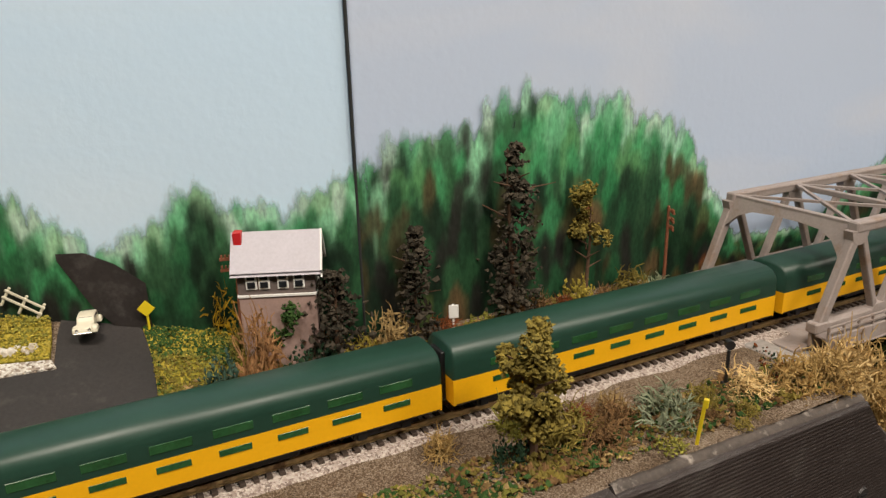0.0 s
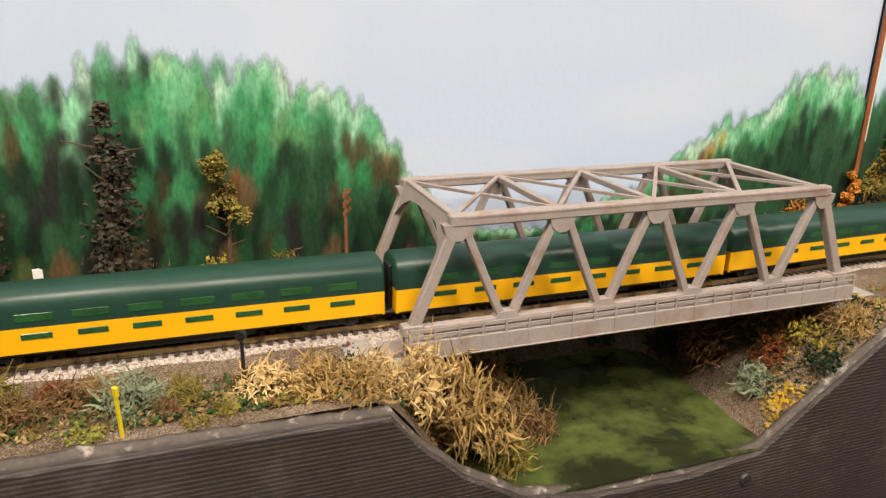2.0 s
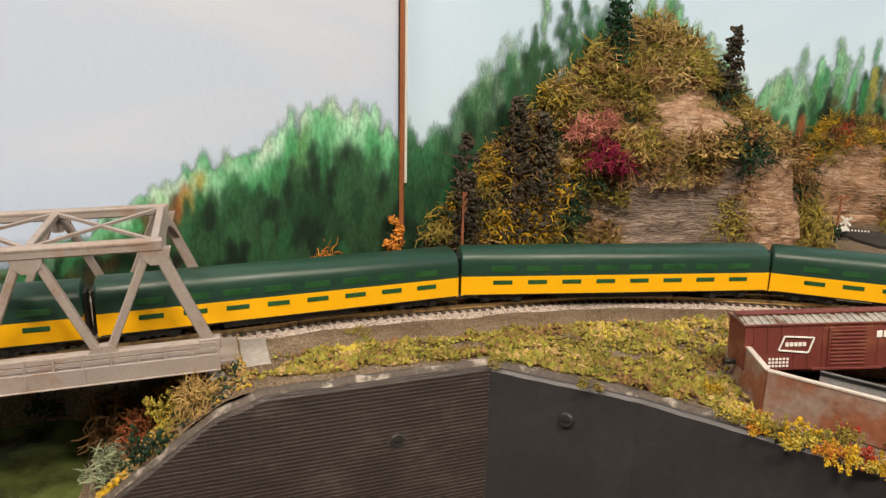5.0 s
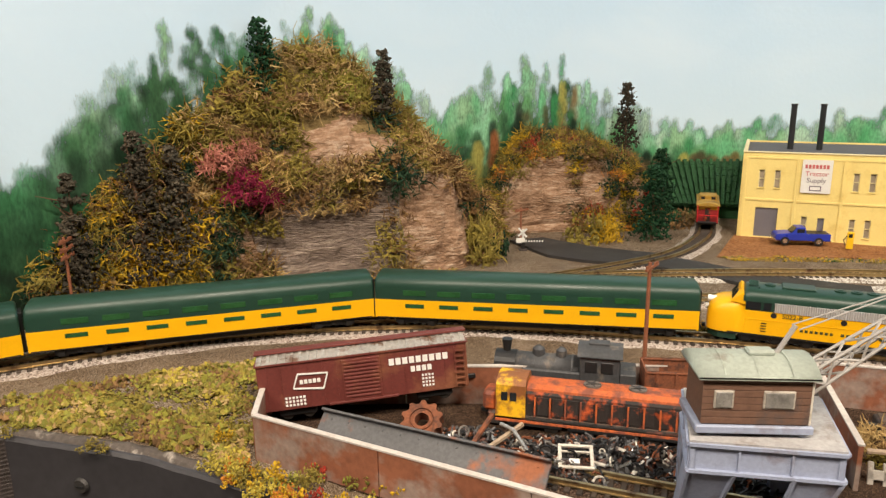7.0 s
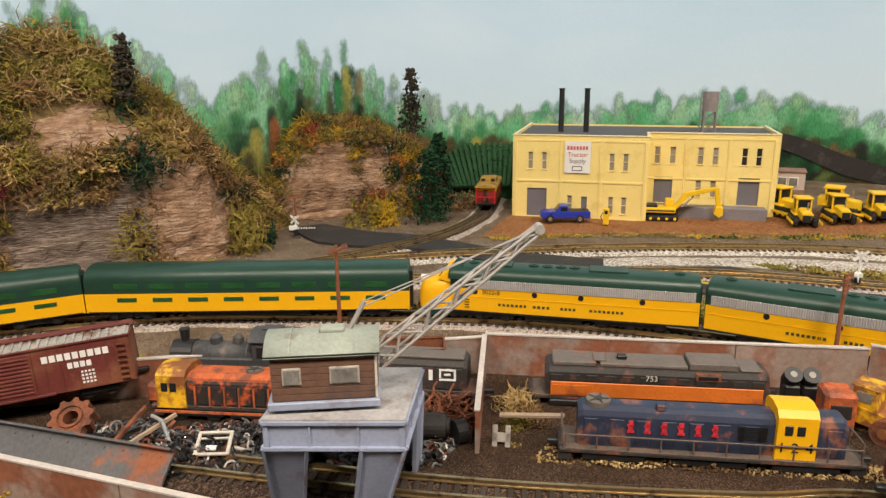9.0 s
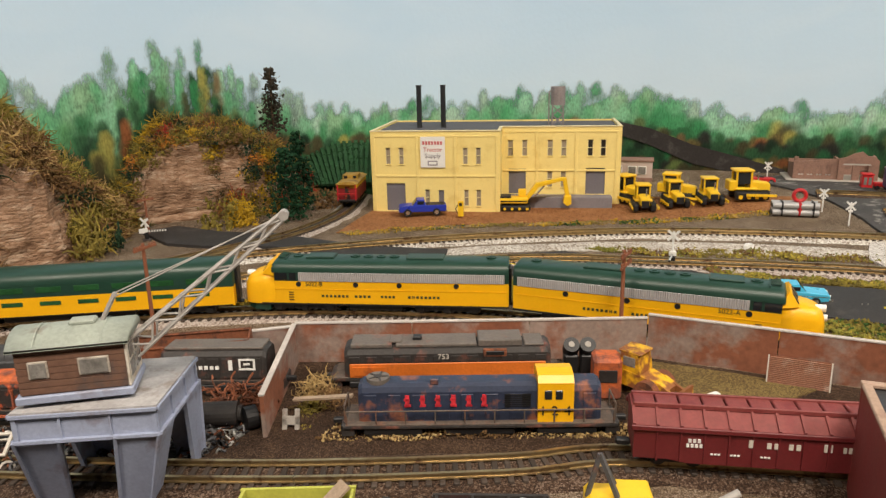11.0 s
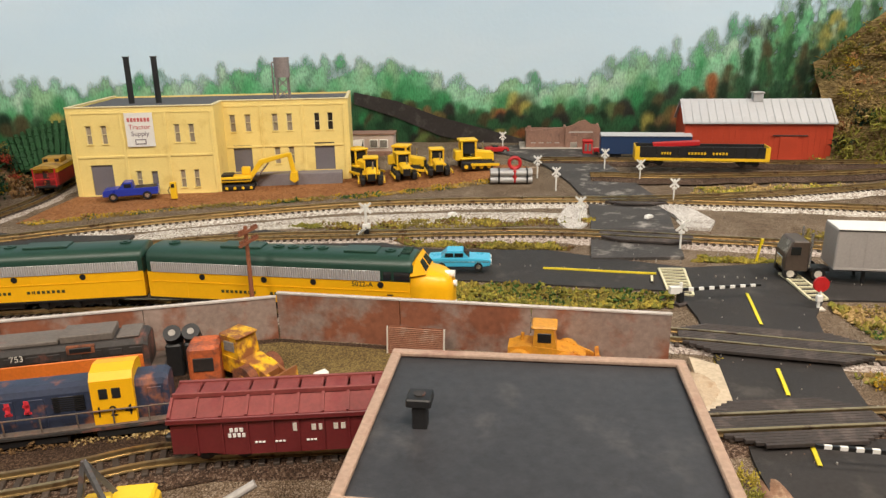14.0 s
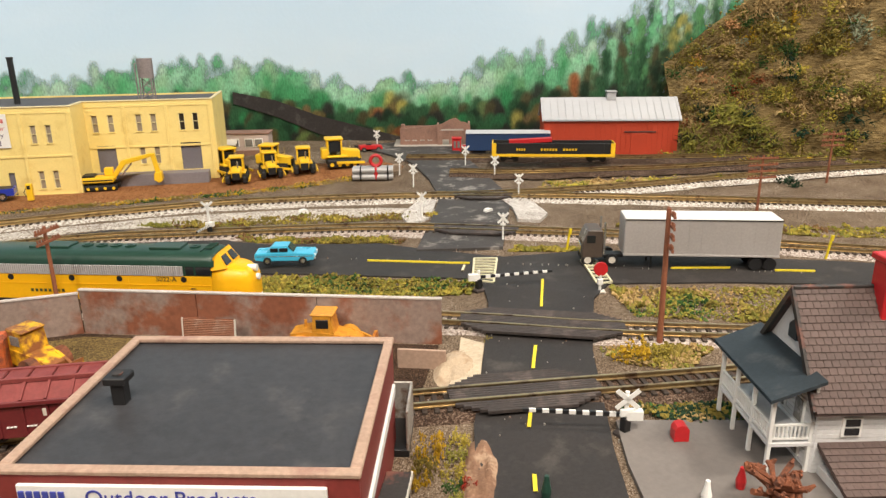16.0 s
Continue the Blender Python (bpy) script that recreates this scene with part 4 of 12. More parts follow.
# ---- the train ----
def ring(x, hw, zs, ztop, sq=1.0):
    """Half-open section of a car body, from the lower right edge over the roof to the lower left one."""
    side = [(hw, zs), (hw, zs + 0.45 * (ztop - zs)), (hw * 0.995, zs + 0.68 * (ztop - zs)), (hw * 0.955, zs + 0.80 * (ztop - zs)), (hw * 0.85, zs + 0.895 * (ztop - zs)), (hw * 0.66, zs + 0.957 * (ztop - zs)), (hw * 0.36, zs + 0.99 * (ztop - zs)), (0, ztop)]
    return [(x, -y, z) for y, z in side] + [(x, y, z) for y, z in side[-2::-1]]


def cut_ring(x, hw, z0, z1, w1=None):
    w1 = hw if w1 is None else w1
    return [(x, -hw, z0), (x, -hw, z0 + (z1 - z0) * 0.5), (x, -w1, z1), (x, w1, z1), (x, hw, z0 + (z1 - z0) * 0.5), (x, hw, z0)]


GRILLE = mat("silver ribbed grille", (0.55, 0.54, 0.54), 0.45, metal=0.3, var=0.1)


def ribs(m, scale, axis, strength=0.9, dist=0.0004, dark=0.45):
    nt = m.node_tree
    b = nt.nodes["Principled BSDF"]
    tc = nt.nodes.new("ShaderNodeTexCoord")
    w = nt.nodes.new("ShaderNodeTexWave")
    w.bands_direction = axis
    w.inputs["Scale"].default_value = scale
    nt.links.new(tc.outputs["Object"], w.inputs["Vector"])
    bp = nt.nodes.new("ShaderNodeBump")
    bp.inputs["Strength"].default_value, bp.inputs["Distance"].default_value = strength, dist
    nt.links.new(w.outputs["Fac"], bp.inputs["Height"])
    nt.links.new(bp.outputs[0], b.inputs["Normal"])
    return m


ribs(GRILLE, 330, "X")


def wheelset(parent, x, r=0.0033):
    for s in (-1, 1):
        w = part("wheel", tubed((x, s * 0.0035, r), (x, s * 0.0055, r), r, seg=14), WHEEL, parent)


def truck(parent, x, axles, span):
    bm = bmesh.new()
    for s in (-1, 1):
        box(bm, x - span / 2 - 0.0028, x + span / 2 + 0.0028, s * 0.0073 - 0.0006, s * 0.0073 + 0.0006, 0.0024, 0.0052)
        for i in range(axles):
            xx = x - span / 2 + span * i / (axles - 1)
            box(bm, xx - 0.0015, xx + 0.0015, s * 0.0080 - 0.0006, s * 0.0080 + 0.0006, 0.0020, 0.0045)
            if i < axles - 1:
                xm = xx + span / (axles - 1) / 2
                box(bm, xm - 0.0012, xm + 0.0012, s * 0.0081 - 0.0005, s * 0.0081 + 0.0005, 0.0030, 0.0054)
    box(bm, x - 0.006, x + 0.006, -0.007, 0.007, 0.0045, 0.0066)
    f = part("truck", bm, BLACK, parent, "black truck frame")
    for i in range(axles):
        wheelset(f, x - span / 2 + span * i / (axles - 1))
    return f


def porthole(parent, x, s, z, hw):
    bm = bmesh.new()
    tube(bm, (x, s * (hw - 0.0003), z), (x, s * (hw + 0.00016), z), 0.0013, seg=16)
    w = part("porthole", bm, BLACK, parent, "round black porthole window")


def diesel(label, m, number):
    t_ = thing("diesel_locomotive", label, "locomotive", m, "train units")
    hw, L2 = 0.0097, 0.0655
    zb, zy, zs, zr = 0.0056, 0.0170, 0.0215, 0.0272
    # yellow body with the bulldog nose
    R_ = [cut_ring(-L2, hw, zb, zy), cut_ring(0.0488, hw, zb, zy)]
    nose = [(0.0548, hw * 0.985, 0.0208, 0.66), (0.0585, hw * 0.95, 0.0204, 0.60), (0.0612, hw * 0.90, 0.0197, 0.56), (0.0632, hw * 0.81, 0.0186, 0.50), (0.0645, hw * 0.69, 0.0170, 0.45), (0.0652, hw * 0.55, 0.0148, 0.40), (0.0655, hw * 0.38, 0.0120, 0.36)]

    def nr(x, w, zt, f):
        zl = zb - 0.0004
        return [(x, -w, zl), (x, -w, zl + (zt - zl) * 0.62), (x, -w * 0.9, zl + (zt - zl) * 0.84), (x, -w * f, zt - 0.0002), (x, w * f, zt - 0.0002), (x, w * 0.9, zl + (zt - zl) * 0.84), (x, w, zl + (zt - zl) * 0.62), (x, w, zl)]

    part("body", loft(R_), YELLOW, t_)
    part("nose", loft([nr(0.0486, hw, 0.0206, 0.82)] + [nr(*k) for k in nose]), YELLOW, t_, "rounded yellow bulldog nose", smooth=True)
    part("belt_rail", bbox(-L2 + 0.001, 0.0486, -hw - 0.00018, hw + 0.00018, 0.0128, 0.0131, 0), YELLOW, t_)
    part("sill", bbox(-L2, 0.056, -hw - 0.0001, hw + 0.0001, zb - 0.0007, zb + 0.0002, 0), BLACK, t_)
    for s in (-1, 1):
        part("grille", bbox(-L2 + 0.002, 0.0366, s * hw - 0.0003, s * hw + 0.0003, zy + 0.0001, zs, 0.0001), GRILLE, t_, "long silver louvred grille band")
    core = [cut_ring(-L2, hw - 0.0002, zy - 0.001, zs + 0.001), cut_ring(0.0488, hw - 0.0002, zy - 0.001, zs + 0.001)]
    part("upper_body", loft(core), GREEN, t_)
    # green roof, sloped over the windscreen
    def rr(x, zt, w=hw):
        sd = [(w, zs - 0.0002), (w * 0.985, zs + 0.28 * (zt - zs)), (w * 0.93, zs + 0.55 * (zt - zs)), (w * 0.80, zs + 0.78 * (zt - zs)), (w * 0.55, zs + 0.93 * (zt - zs)), (w * 0.25, zs + 0.985 * (zt - zs)), (0, zt)]
        return [(x, -y, z) for y, z in sd] + [(x, y, z) for y, z in sd[-2::-1]]
    part("roof", loft([rr(-L2, zr - 0.0003), rr(-L2 + 0.0008, zr), rr(0.0475, zr), rr(0.0490, zr - 0.0004), rr(0.0500, zr - 0.0014, hw * 0.985)]), GREEN, t_, "dark green curved roof", smooth=True)
    # windscreen: yellow slope with two dark panes
    bm = bmesh.new()
    a = [(0.0488, -hw * 0.995, 0.0195), (0.0488, hw * 0.995, 0.0195), (0.0500, hw * 0.90, zr - 0.0020), (0.0500, -hw * 0.90, zr - 0.0020), (0.0553, -hw * 0.84, 0.0202), (0.0553, hw * 0.84, 0.0202), (0.0513, hw * 0.68, zr - 0.0007), (0.0513, -hw * 0.68, zr - 0.0007)]
    v = [bm.verts.new(p) for p in a]
    for f in ((0, 4, 7, 3), (4, 5, 6, 7), (5, 1, 2, 6), (3, 7, 6, 2), (0, 3, 2, 1), (0, 1, 5, 4)):
        bm.faces.new([v[i] for i in f])
    bmesh.ops.recalc_face_normals(bm, faces=bm.faces)
    ws = part("windscreen_frame", bm, YELLOW, t_)
    for s in (-1, 1):
        bm = bmesh.new()
        q = [(0.0548, s * 0.0012, 0.0212), (0.0548, s * 0.0068, 0.0212), (0.0523, s * 0.0058, zr - 0.0024), (0.0523, s * 0.0012, zr - 0.0024)]
        k = [bm.verts.new(Vector(p) + Vector((0.0003, 0, 0.00015))) for p in q]
        j = [bm.verts.new(Vector(p) - Vector((0.0008, 0, 0.0004))) for p in q]
        bm.faces.new(k)
        bm.faces.new(j[::-1])
        for i in range(4):
            bm.faces.new((k[i], j[i], j[(i + 1) % 4], k[(i + 1) % 4]))
        bmesh.ops.recalc_face_normals(bm, faces=bm.faces)
        part("windscreen_pane", bm, DARKGLASS, ws)
        bm = bmesh.new()
        for p in ((0.0380, 0.0412), (0.0424, 0.0486)):
            box(bm, p[0], p[1], s * (hw - 0.0001) - 0.0003, s * (hw - 0.0001) + 0.0003, zy + 0.0007, zs - 0.0003)
        part("cab_window", bm, DARKGLASS, t_)
        for x in (-0.0406, -0.0131, 0.0083, 0.0367):
            porthole(t_, x, s, 0.01555, hw)
        # lettering: word bars in the colour of the letters, and the engine's number
        for x0, x1 in ((-0.0325, -0.0165), (-0.0108, -0.0032), (0.0012, 0.0098), (0.0120, 0.0262)):
            bm = bmesh.new()
            n_ = max(3, int((x1 - x0) / 0.0019))
            for i in range(n_):
                xa = x0 + (x1 - x0) * i / n_
                box(bm, xa, xa + (x1 - x0) / n_ * 0.62, s * hw - 0.00012, s * hw + 0.00012, 0.00905, 0.0103)
            part("lettering", bm, LETTER, t_)
        words(number, 0.0030, LETTER, t_, facing(0.0290 if s < 0 else 0.0290, s * (hw + 0.0001), 0.01555, 0 if s < 0 else 180), "number")
        bm = bmesh.new()
        for k in range(4):
            box(bm, 0.0394, 0.0418, s * hw - 0.0003, s * hw + 0.0003, 0.0074 + 0.0013 * k, 0.0077 + 0.0013 * k)
        part("ladder", bm, BLACK, t_)
        for xx in (-0.048, -0.02, 0.012, 0.03):
            part("panel_seam", bbox(xx, xx + 0.0003, s * hw - 0.00012, s * hw + 0.00012, zb + 0.0006, zy - 0.0004, 0), YELLOW, t_)
    # roof equipment
    for x0, x1 in ((-0.034, -0.016), (0.020, 0.034)):
        part("roof_hatch", bbox(x0, x1, -0.0042, 0.0042, zr - 0.0004, zr + 0.0007, 0.0003), GREEN, t_)
    for x in (-0.057, -0.0095, -0.003, 0.0035, 0.010, 0.039):
        bm = bmesh.new()
        tube(bm, (x, 0, zr - 0.0004), (x, 0, zr + 0.0006), 0.0024, seg=14)
        tube(bm, (x, 0, zr + 0.0006), (x, 0, zr + 0.0009), 0.0011, seg=10)
        part("roof_fan", bm, GREEN, t_)
    bm = bmesh.new()
    box(bm, 0.0435, 0.0440, -0.006, 0.006, zr - 0.0010, zr + 0.0002)
    for y in (-0.0034, -0.0012, 0.0012, 0.0034):
        tube(bm, (0.0440, y, zr + 0.0003), (0.0480, y, zr + 0.0005), 0.0003, 0.0006, 6)
    part("horn", bm, GREEN, t_)
    bm = bmesh.new()
    tube(bm, (0.0615, 0, 0.0182), (0.0656, 0, 0.0182), 0.0014, 0.0016, 12)
    tube(bm, (0.0645, 0, 0.0142), (0.0664, 0, 0.0142), 0.0013, 0.0014, 12)
    part("headlight", bm, WHITE, t_, "white lens of the headlight")
    part("pilot", loft([cut_ring(0.052, hw * 0.96, 0.0018, 0.0056), cut_ring(0.060, hw * 0.80, 0.0016, 0.0056), cut_ring(0.0645, hw * 0.42, 0.0016, 0.0056)]), GREEN, t_)
    part("pilot_stripe", loft([cut_ring(0.053, hw * 1.0, 0.0050, 0.0057), cut_ring(0.0605, hw * 0.875, 0.0050, 0.0057), cut_ring(0.0640, hw * 0.64, 0.0050, 0.0057), cut_ring(0.0658, hw * 0.36, 0.0050, 0.0057)]), WHITE, t_)
    part("fuel_tank", bbox(-0.014, 0.013, -0.0078, 0.0078, 0.0018, 0.0054, 0.0008), BLACK, t_)
    truck(t_, -0.036, 3, 0.026)
    truck(t_, 0.035, 3, 0.026)
    for e in (-1, 1):
        part("coupler", bbox(min(e * 0.063, e * 0.0675), max(e * 0.063, e * 0.0675), -0.0012, 0.0012, 0.0036, 0.0052, 0.0003), BLACK, t_)
    part("rear_door", bbox(-L2 - 0.0012, -L2, -0.004, 0.004, zb, 0.0232, 0.0003), BLACK, t_)
    return t_


def coach(label, m):
    t_ = thing("passenger_car", label, "railway car", m, "train units")
    hw, L2 = 0.0098, 0.0785
    zb, zy, zr = 0.0054, 0.0150, 0.0274
    part("body", loft([cut_ring(-L2, hw, zb, zy), cut_ring(L2, hw, zb, zy)]), YELLOW, t_)

    def rr(x, zt, w=hw):
        sd = [(w, zy + 0.00002), (w, zy + 0.45 * (zt - zy)), (w * 0.98, zy + 0.62 * (zt - zy)), (w * 0.90, zy + 0.78 * (zt - zy)), (w * 0.74, zy + 0.90 * (zt - zy)), (w * 0.48, zy + 0.975 * (zt - zy)), (0, zt)]
        return [(x, -y, z) for y, z in sd] + [(x, y, z) for y, z in sd[-2::-1]]

    part("roof", loft([rr(-L2, zr - 0.0012, hw * 0.98), rr(-L2 + 0.0010, zr), rr(L2 - 0.0010, zr), rr(L2, zr - 0.0012, hw * 0.98)]), GREEN, t_, "smooth dark green rounded roof and upper side", smooth=True)
    for s in (-1, 1):
        for i in range(8):
            x = -0.064 + i * 0.0172
            part("upper_window", bbox(x, x + 0.0115, s * hw - 0.0002, s * hw + 0.00025, 0.0172, 0.0200, 0.0001), GREENGLASS, t_)
            part("lower_window", bbox(x + 0.001, x + 0.0105, s * hw - 0.0002, s * hw + 0.00025, 0.0108, 0.0129, 0.0001), GREENGLASS, t_)
        part("sill_line", bbox(-L2 + 0.001, L2 - 0.001, s * hw - 0.0001, s * hw + 0.00015, zb, zb + 0.0005, 0), BLACK, t_)
    for e in (-1, 1):
        a = e * L2
        part("diaphragm", bbox(min(a, a + e * 0.0016), max(a, a + e * 0.0016), -0.0042, 0.0042, zb, 0.0235, 0.0003), BLACK, t_)
        part("coupler", bbox(min(a, a + e * 0.003), max(a, a + e * 0.003), -0.0012, 0.0012, 0.0036, 0.0050, 0.0003), BLACK, t_)
    part("underframe", bbox(-0.03, 0.03, -0.0075, 0.0075, 0.0022, zb, 0.0005), BLACK, t_)
    truck(t_, -0.058, 2, 0.0155)
    truck(t_, 0.058, 2, 0.0155)
    return t_


RAILTOP = 0.0039


def on_track(ln, u, half, flip=False):
    a, b = ln.at(u - half), ln.at(u + half)
    d = (b - a).normalized()
    c = (a + b) / 2
    ang = math.atan2(d.y, d.x) + (math.pi if flip else 0)
    return Matrix.Translation((c.x, c.y, RAILTOP)) @ Matrix.Rotation(ang, 4, "Z")


NOSE = MAIN.nearest(0.3705, 0.1850)
u = NOSE - 0.0655
diesel("yellow and dark green passenger diesel leading the train", on_track(MAIN, u, 0.036), "5022-A")
u -= 0.131 + 0.0045
diesel("yellow and dark green passenger diesel facing backwards", on_track(MAIN, u, 0.036, True), "5022-B")
u -= 0.0655 + 0.0785 + 0.0055
first = coach("yellow and dark green two-level passenger car with tinted windows", on_track(MAIN, u, 0.058))
for i in range(6):
    u -= 0.157 + 0.0045
    copy_thing(first, on_track(MAIN, u, 0.058))

# ---- roads, lot, creek ----
def sheet(name, pts, h, material, label, category="road", parts_=10, kind="structure"):
    """A flat layer over an outline in plan, following the ground, with a thin edge."""
    bm = bmesh.new()
    v = [bm.verts.new((x, y, 0)) for x, y in pts]
    f = bm.faces.new(v)
    bmesh.ops.triangulate(bm, faces=[f])
    for _ in range(3):
        long_ = [e for e in bm.edges if e.calc_length() > 0.018]
        if long_:
            bmesh.ops.subdivide_edges(bm, edges=long_, cuts=1)
            bmesh.ops.triangulate(bm, faces=bm.faces)
    r = bmesh.ops.extrude_face_region(bm, geom=list(bm.faces))
    top = {g for g in r["geom"] if isinstance(g, bmesh.types.BMVert)}
    for q in bm.verts:
        q.co.z = ground_z(q.co.x, q.co.y) + (h if q in top else -0.002)
    bmesh.ops.recalc_face_normals(bm, faces=bm.faces)
    return tagged(link(name, bm, material), label, category, kind=kind)


sheet("road_yard", [(0.269, 0.385), (0.346, 0.371), (0.39, 0.322), (0.40, 0.296), (0.414, 0.279), (0.465, 0.243), (0.474, 0.229), (0.507, 0.18), (0.548, 0.163), (0.641, 0.07), (0.73, -0.03), (0.70, -0.05), (0.625, 0.036), (0.575, 0.079), (0.52, 0.119), (0.473, 0.163), (0.425, 0.205), (0.368, 0.255), (0.33, 0.304), (0.274, 0.354), (0.24, 0.375)], 0.0009, ASPHALT, "dark worn asphalt road with faded yellow lines")
sheet("road_front", [(0.33, -0.03), (0.369, 0.027), (0.389, 0.054), (0.43, 0.10), (0.459, 0.134), (0.475, 0.16), (0.525, 0.12), (0.50, 0.108), (0.459, 0.070), (0.415, 0.020), (0.375, -0.03)], 0.0013, ASPHALT, "dark asphalt road running to the level crossings")
DUSTROAD = mat("dusty grey asphalt", (0.050, 0.045, 0.043), 0.75, var=0.35, s1=45, s2=700, bump=0.3, bs=1800, col2=(0.26, 0.24, 0.22), amt2=0.30, s3=70)
sheet("road_depot", [(0.475, 0.218), (0.521, 0.27), (0.561, 0.318), (0.58, 0.36), (0.595, 0.41), (0.60, 0.45), (0.60, 0.52), (0.70, 0.50), (0.68, 0.46), (0.645, 0.40), (0.622, 0.338), (0.603, 0.286), (0.56, 0.24), (0.516, 0.192)], 0.0017, DUSTROAD, "dusty grey asphalt road leading up to the depot")
sheet("road_hill", [(0.073, 0.534), (0.10, 0.541), (0.132, 0.508), (0.172, 0.487), (0.20, 0.455), (0.228, 0.428), (0.275, 0.40), (0.269, 0.386), (0.24, 0.376), (0.203, 0.41), (0.167, 0.448), (0.12, 0.47), (0.095, 0.485)], 0.0021, ASPHALT, "dark asphalt road below the rocky hill")
sheet("road_west", [(-0.78, 0.045), (-0.76, 0.068), (-0.735, 0.079), (-0.741, 0.094), (-0.7435, 0.1025), (-0.7135, 0.1055), (-0.702, 0.089), (-0.694, 0.073), (-0.688, 0.055), (-0.70, 0.03), (-0.74, 0.0)], 0.0012, ASPHALT, "dark asphalt road climbing to the painted road")
PAVE = mat("grey concrete pad", (0.165, 0.148, 0.136), 0.8, var=0.12, s1=40, s2=500, bump=0.2)
sheet("pavement", [(0.412, 0.012), (0.427, 0.030), (0.452, 0.012), (0.49, -0.02), (0.45, -0.06), (0.39, -0.02)], 0.0016, PAVE, "pale grey concrete pad beside the road", "pavement")
sheet("dirt_lot", [(0.213, 0.478), (0.235, 0.515), (0.255, 0.548), (0.33, 0.56), (0.45, 0.51), (0.58, 0.43), (0.585, 0.405), (0.55, 0.40), (0.50, 0.415), (0.428, 0.437), (0.36, 0.455), (0.30, 0.472)], 0.0006, DIRT, "rust brown dirt lot in front of the factory", "ground")
sheet("grass_west", [(-0.702, 0.088), (-0.7125, 0.105), (-0.66, 0.11), (-0.655, 0.075), (-0.675, 0.052), (-0.688, 0.058)], 0.0016, TURF, "green-yellow grass slope beside the road", "grass")
sheet("grass_far_west", [(-0.83, 0.06), (-0.83, 0.094), (-0.747, 0.1015), (-0.7425, 0.093), (-0.738, 0.082), (-0.765, 0.073)], 0.0019, TURF, "green-yellow grass field by the road", "grass")
WGRAV = BALLAST_W
sheet("gravel_strip", [(-0.83, 0.052), (-0.83, 0.059), (-0.765, 0.072), (-0.737, 0.081), (-0.7335, 0.078), (-0.76, 0.066)], 0.0021, WGRAV, "pale gravel shoulder of the road", "gravel")
sheet("gravel_yard", [(0.245, 0.407), (0.30, 0.404), (0.38, 0.385), (0.44, 0.36), (0.51, 0.318), (0.54, 0.29), (0.53, 0.284), (0.46, 0.318), (0.40, 0.352), (0.33, 0.380), (0.26, 0.392)], 0.0005, WGRAV, "patchy white gravel between the tracks", "gravel")
CHALK = speckled("chalky white gravel", [(0.16, 0.13, 0.11), (0.42, 0.38, 0.34), (0.66, 0.63, 0.59), (0.74, 0.72, 0.69)], 1100, bd=0.0004)
sheet("gravel_crossing", [(0.592, 0.287), (0.605, 0.281), (0.600, 0.258), (0.588, 0.232), (0.572, 0.222), (0.562, 0.232), (0.580, 0.258)], 0.0021, CHALK, "chalky white gravel spilled beside the crossing", "gravel")
sheet("gravel_crossing", [(0.500, 0.262), (0.521, 0.273), (0.545, 0.301), (0.559, 0.319), (0.551, 0.325), (0.528, 0.306), (0.508, 0.287)], 0.0013, CHALK, "chalky white gravel spilled beside the crossing", "gravel")
sheet("sand_patch", [(0.405, 0.085), (0.424, 0.108), (0.428, 0.098), (0.405, 0.072), (0.392, 0.075)], 0.0024, mat("pale sand", (0.52, 0.43, 0.31), 0.9, var=0.2, s1=90, s2=700, bump=0.6), "pale sandy bank beside the crossing", "sand")

WATER = mat("murky green creek paint", (0.075, 0.098, 0.028), 0.13, var=0.35, s1=16, s2=120, col2=(0.022, 0.026, 0.012), amt2=0.58, s3=14, spec=0.6)
bm = bmesh.new()
for i in range(41):
    for j in range(25):
        q = BO + BU * (-0.095 + 0.19 * i / 40) + BV * ((-0.0345 + 0.0022 * i / 40) * (1 - j / 24) + 0.084 * j / 24)
        bm.verts.new((q.x, q.y, -0.0495 + 0.0004 * noise.noise(Vector((q.x * 60, q.y * 60, 1)))))
bm.verts.ensure_lookup_table()
for i in range(40):
    for j in range(24):
        k = i * 25 + j
        bm.faces.new([bm.verts[a] for a in (k, k + 25, k + 26, k + 1)])
tagged(link("water", bm, WATER, smooth=True), "murky dark green painted creek under the bridge", "creek", kind="structure")


def stripe(x0, y0, x1, y1, w, h=0.0018, material=YLINE, name="road_marking", label="faded yellow painted line on the asphalt"):
    a, b = Vector((x0, y0, 0)), Vector((x1, y1, 0))
    n_ = int((b - a).length / 0.01) + 1
    d = (b - a).normalized()
    s = Vector((-d.y, d.x, 0)) * w / 2
    bm = bmesh.new()
    prev = None
    for i in range(n_ + 1):
        p = a.lerp(b, i / n_)
        z = ground_z(p.x, p.y) + h
        row = [bm.verts.new(p + s * k * (1 + 0.15 * noise.noise(Vector((p.x * 400, p.y * 400, k)))) + Vector((0, 0, z + o))) for k, o in ((-1, -0.0009), (-1, 0), (1, 0), (1, -0.0009))]
        if prev:
            for j in range(3):
                bm.faces.new((prev[j], prev[j + 1], row[j + 1], row[j]))
        prev = row
    return tagged(link(name, bm, material), label, "marking", kind="structure")


